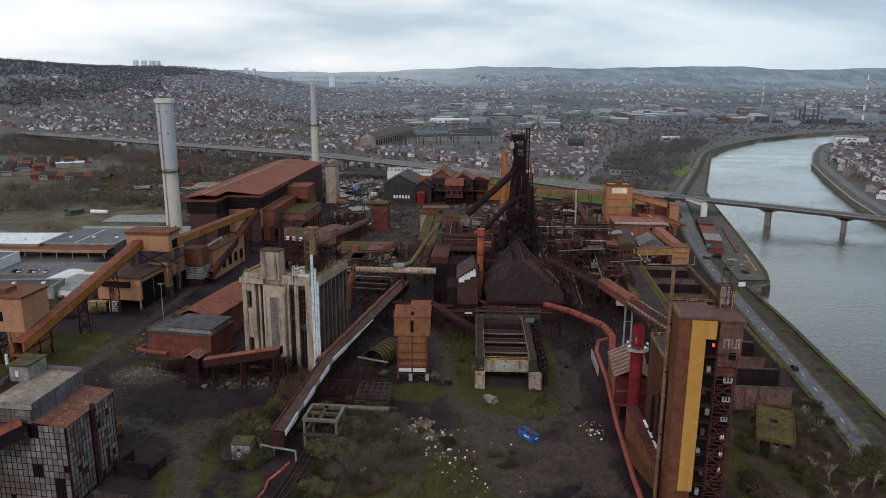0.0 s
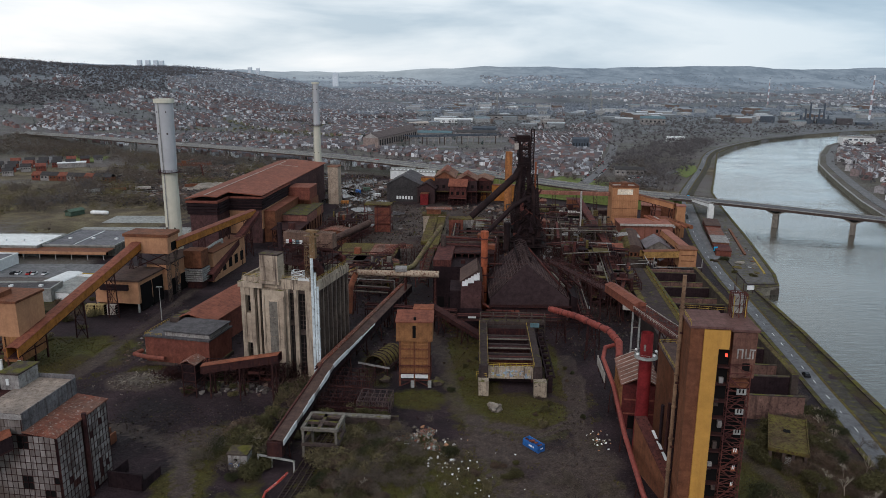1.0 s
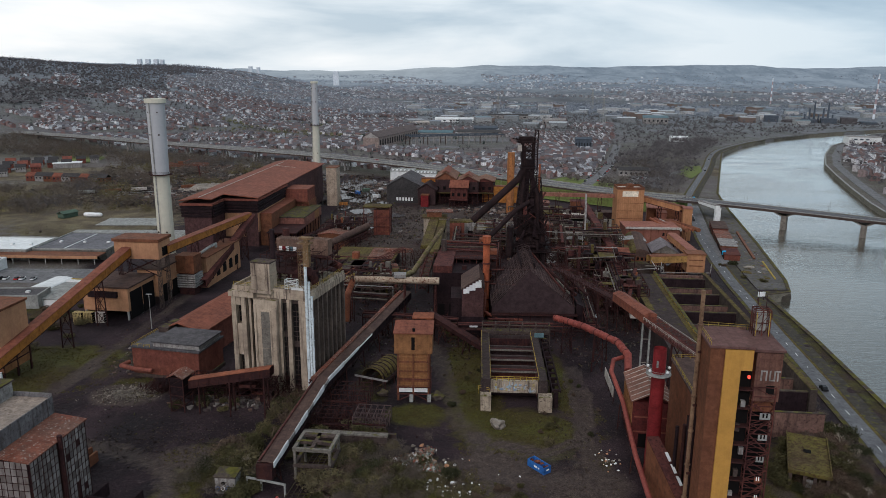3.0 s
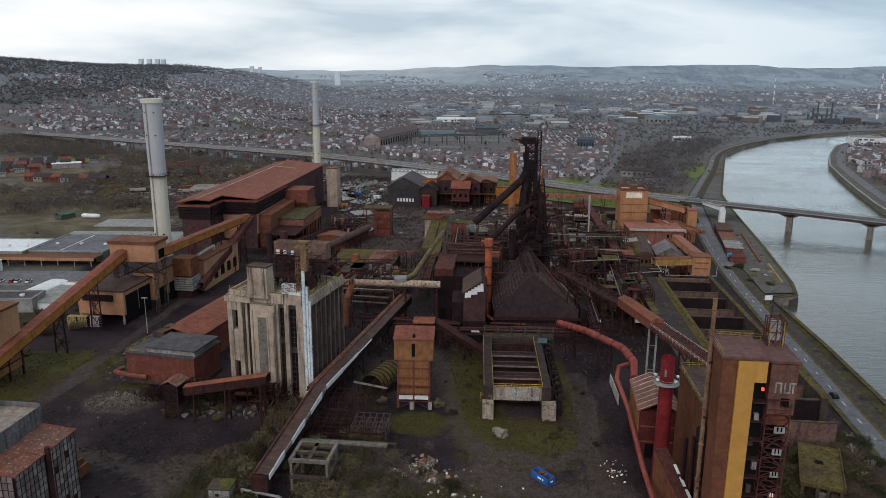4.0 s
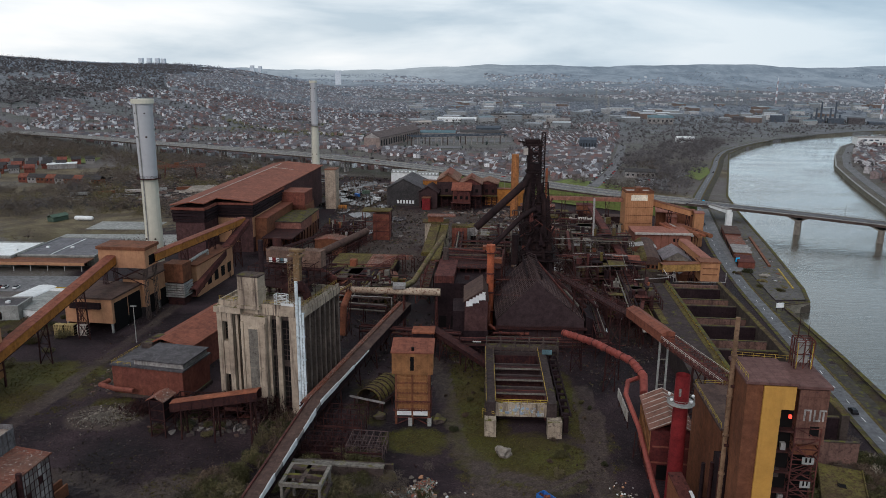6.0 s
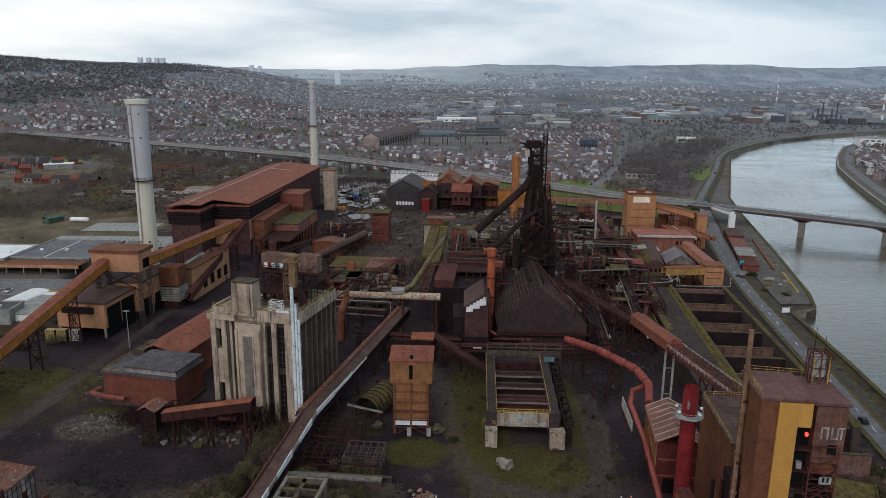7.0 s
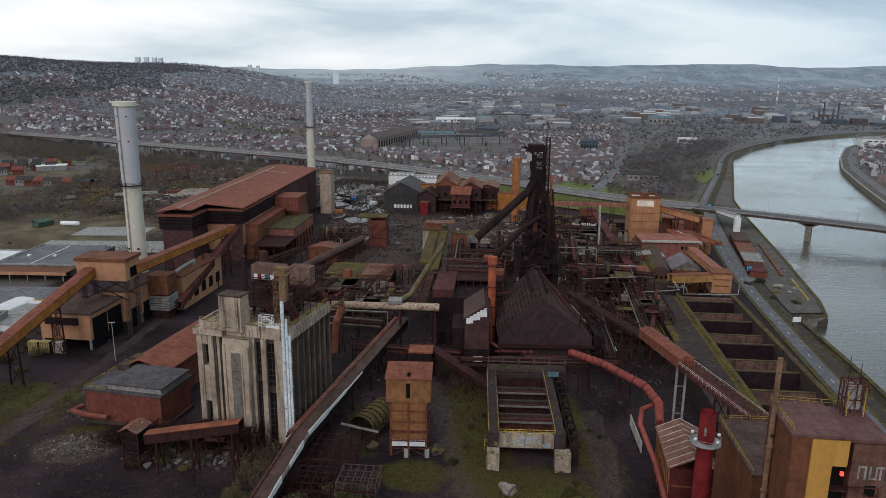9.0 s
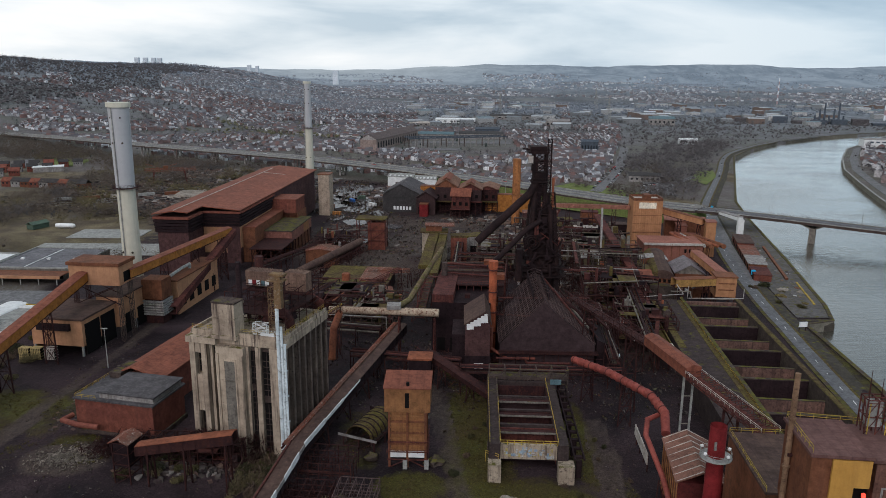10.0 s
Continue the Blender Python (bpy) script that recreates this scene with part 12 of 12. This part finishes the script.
# ---- scrap yard beyond the cast house and litter round the plant ----
SCRAP = island_mat("mixed_scrap", [(0.10, 0.06, 0.05), (0.05, 0.035, 0.035), (0.16, 0.10, 0.08), (0.20, 0.17, 0.17), (0.09, 0.07, 0.06), (0.42, 0.41, 0.41), (0.13, 0.12, 0.12), (0.20, 0.13, 0.09)], 0.85)

DARK_SCRAP = island_mat("rusted_dark_scrap", [(0.10, 0.06, 0.05), (0.05, 0.035, 0.035), (0.13, 0.08, 0.06), (0.07, 0.055, 0.05), (0.03, 0.024, 0.026), (0.24, 0.21, 0.19)], 0.9)


def litter(name, label, spots, size, seed, mat, tall=0.35):
    """Loose crooked blocks strewn over the ground, three sides and a lid each."""
    r = np.random.RandomState(seed)
    n = len(spots)
    c = np.array(spots, float)
    sx, sy = size * r.uniform(0.3, 1.4, n), size * r.uniform(0.3, 1.4, n)
    sz = size * tall * r.uniform(0.2, 1.6, n)
    a = r.uniform(0, math.pi, n)
    base = np.array([(-1, -1, -0.3), (1, -1, -0.3), (1, 1, -0.3), (-1, 1, -0.3), (-0.9, -0.8, 1), (0.9, -0.9, 1), (0.8, 0.9, 1), (-0.9, 0.9, 1)])
    q = base[None] * r.uniform(0.6, 1.15, (n, 8, 1))
    x = (q[:, :, 0] * sx[:, None] * np.cos(a)[:, None] - q[:, :, 1] * sy[:, None] * np.sin(a)[:, None]) + c[:, 0:1]
    y = (q[:, :, 0] * sx[:, None] * np.sin(a)[:, None] + q[:, :, 1] * sy[:, None] * np.cos(a)[:, None]) + c[:, 1:2]
    z = q[:, :, 2] * sz[:, None] + land(c[:, 0], c[:, 1])[:, None]
    f = np.array([(4, 5, 6, 7), (0, 1, 5, 4), (1, 2, 6, 5), (2, 3, 7, 6), (3, 0, 4, 7)])
    F = (f[None] + (np.arange(n) * 8)[:, None, None]).reshape(-1, 4)
    return tagged(stuff_mesh(name, np.stack([x, y, z], -1).reshape(-1, 3).tolist(), F.tolist(), [mat]), label, "scrap", kind="stuff")


r8 = np.random.RandomState(85)
x, y = r8.uniform(-170, 40, 1500), r8.uniform(640, 900, 1500)
k = (wob(x, y, 30, 0.7) > 0.1) & (near_line(x, y, VIADUCT) > 14)
litter("scrap_yard", "scattered scrap, rails and pale debris on the railway land", np.stack([x[k], y[k]], -1), 2.6, 86, SCRAP)
x, y = r8.uniform(-320, -160, 3600), r8.uniform(605, 850, 3600)
k = (np.hypot((x + 235) / 85, (y - 715) / 115) < 1) & (wob(x, y, 18, 0.2) > -0.55)
litter("rail_scrap", "heaps of rust-brown scrap in the railway yard", np.stack([x[k], y[k]], -1), 2.2, 92, DARK_SCRAP, 0.6)
yc = thing("scrap_crane", "rusty gantry crane over the railside scrap yard", "crane", pose(-258, 716, 0, 0, 0, 24))
for x in (0, 26):
    for y in (0, 9):
        bm = bmesh.new()
        beam(bm, (x - (2 if x == 0 else -2), y, -0.4), (x, y, 13), 0.7)
        part("leg", bm, RUST, yc)
for y in (0, 9):
    bm = bmesh.new()
    lattice(bm, (-8, y, 14), (36, y, 14), 1.0, 1.8, 12, 0.3)
    part("girder", bm, ROOF_WORN, yc)
bm = bmesh.new()
beam(bm, (6, 4.5, 15), (-7, 4.5, 20), 0.6)
beam(bm, (6, 4.5, 15), (20, 4.5, 19), 0.6)
part("jib", bm, ROOF_WORN, yc)
part("cab", boxes((8, 12, 3, 6.5, 14.9, 17.5)), BROWN, yc)
x, y = r8.uniform(40, 130, 1500), r8.uniform(395, 560, 1500)
k = wob(x, y, 17, 0.3) > -0.3
litter("plant_litter", "rusty scrap and pale sheets strewn between the plant frames", np.stack([x[k], y[k]], -1), 1.2, 87, SCRAP, 0.8)

x, y = r8.uniform(2, 64, 900), r8.uniform(455, 585, 900)
k = wob(x, y, 15, 1.3) > -0.15
litter("yard_scrap", "rust-brown scrap heaps in the yard behind the furnace", np.stack([x[k], y[k]], -1), 1.5, 97, DARK_SCRAP, 0.7)
x, y = r8.uniform(-76, -8, 700), r8.uniform(470, 590, 700)
k = wob(x, y, 12, 0.9) > 0.1
litter("yard_scrap", "brown scrap and slag lumps on the muddy yard", np.stack([x[k], y[k]], -1), 0.9, 98, DARK_SCRAP, 0.5)

# pipe bridges on posts behind the furnace
rp = random.Random(851)
for k in range(16):
    x0, y0 = rp.uniform(46, 78), 430 + 7.5 * k
    z0 = rp.uniform(4.5, 12)
    ln = rp.uniform(22, 46)
    mt, lb = ((CONC_MID, "grey lagged pipe line on thin posts"), (SOOT_BROWN, "soot-brown pipe line on thin posts"), (DARK, "sooty dark pipe line on thin posts"), (CONC_DARK, "grimy grey pipe line on thin posts"), (RUST, "rusted brown pipe line on thin posts"))[k % 5]
    th = thing("pipe_line", lb, "pipe", pose(x0, y0, 0, 0, 0, rp.uniform(-16, 10)), group="pipe lines behind the furnace")
    rr = rp.uniform(0.2, 0.5)
    bm = bmesh.new()
    pipe_run(bm, [Vector(p) for p in ((0, 0, z0 - 3), (0, 0, z0), (ln * 0.6, 0, z0), (ln * 0.6, 3, z0 + 1), (ln, 3, z0 + 1))], rr, 8)
    part("pipe", bm, mt, th, "", True)
    for j in range(4):
        xx = ln * (0.04 + 0.17 * j)
        part("post", boxes((xx - 0.18, xx + 0.18, -0.2, 0.2, -0.4, z0 - rr * 0.8)), DARK, th)
    part("post", boxes((ln - 1, ln - 0.6, 2.8, 3.2, -0.4, z0 + 1 - rr * 0.8)), DARK, th)
    if k % 2:
        part("walkway", boxes((0.5, ln * 0.58, 1.0, 2.0, z0 - 0.4, z0 - 0.2)), MOSSY if k % 4 == 1 else RUST, th)
        for j in range(3):
            part("bracket", boxes((2 + ln * 0.22 * j, 2.3 + ln * 0.22 * j, -0.2, 2.0, z0 - 0.75, z0 - 0.4)), DARK, th)

ky = thing("yellow_kerb", "faded yellow kerb along the end of the quay", "kerb")
bm = bmesh.new()
ribbon(bm, ((178.2, 377.5), (183.6, 399.5), (187.2, 414)), -3.4, -2.6, 0.2, 0.8)
part("kerb", bm, RAIL_YELLOW, ky)
x, y = r8.uniform(166, 196, 420), r8.uniform(388, 500, 420)
k = (x > np.interp(y, [p[1] for p in ROAD], [p[0] for p in ROAD]) + 10) & (x < bank(LEFT_BANK, y) - 3) & (wob(x, y, 9, 0.5) > -0.2)
litter("quay_debris", "broken bricks, sheets and timber strewn about the quay yard", np.stack([x[k], y[k]], -1), 0.9, 95, SCRAP, 0.5)

# white sheets, heaps and lumber lying about the quay yard
for k, (x, y, w, d, h, mt, lb) in enumerate(((176, 452, 6, 5, 0.5, WHITE, "pale crumpled sheeting lying on the quay yard"), (185, 478, 5, 3, 0.6, WHITE, "white panels stacked beside the quay sheds"), (171, 402, 9, 6, 1.8, RUBBLE, "rubble heap at the end of the quay sheds"), (178, 398, 5, 4, 1.4, RUBBLE, "pile of broken concrete on the quay"), (166, 392, 7, 7, 2.0, MOSSY, "overgrown mound at the end of the quay yard"), (172, 380, 5, 4, 1.2, MOSSY, "weedy mound on the quay paving"), (180, 405, 3.5, 2, 1.3, BROWN, "stack of dark timber on the quay"))):
    ob = new("quay_heap", boulder_mesh("quay_heap", 310 + k, mt, 0.5))
    ob.matrix_world = pose(x, y, 0.35, 0, 0, 23 * k) @ Matrix.Diagonal((w / 2, d / 2, h, 1))
    tagged(ob, lb, "heap")

x, y = r8.normal(-66, 6, 170), r8.normal(233, 3.5, 170)
litter("steel_debris", "tangle of broken rusty steel below the sloping conveyor", np.stack([x, y], -1), 0.8, 88, DARK_SCRAP, 1.0)
x, y = r8.normal(-112, 3, 90), r8.normal(275, 12, 90)
litter("yard_debris", "pallets and broken pieces beside the pump house", np.stack([x, y], -1), 0.6, 89, DARK_SCRAP, 0.7)
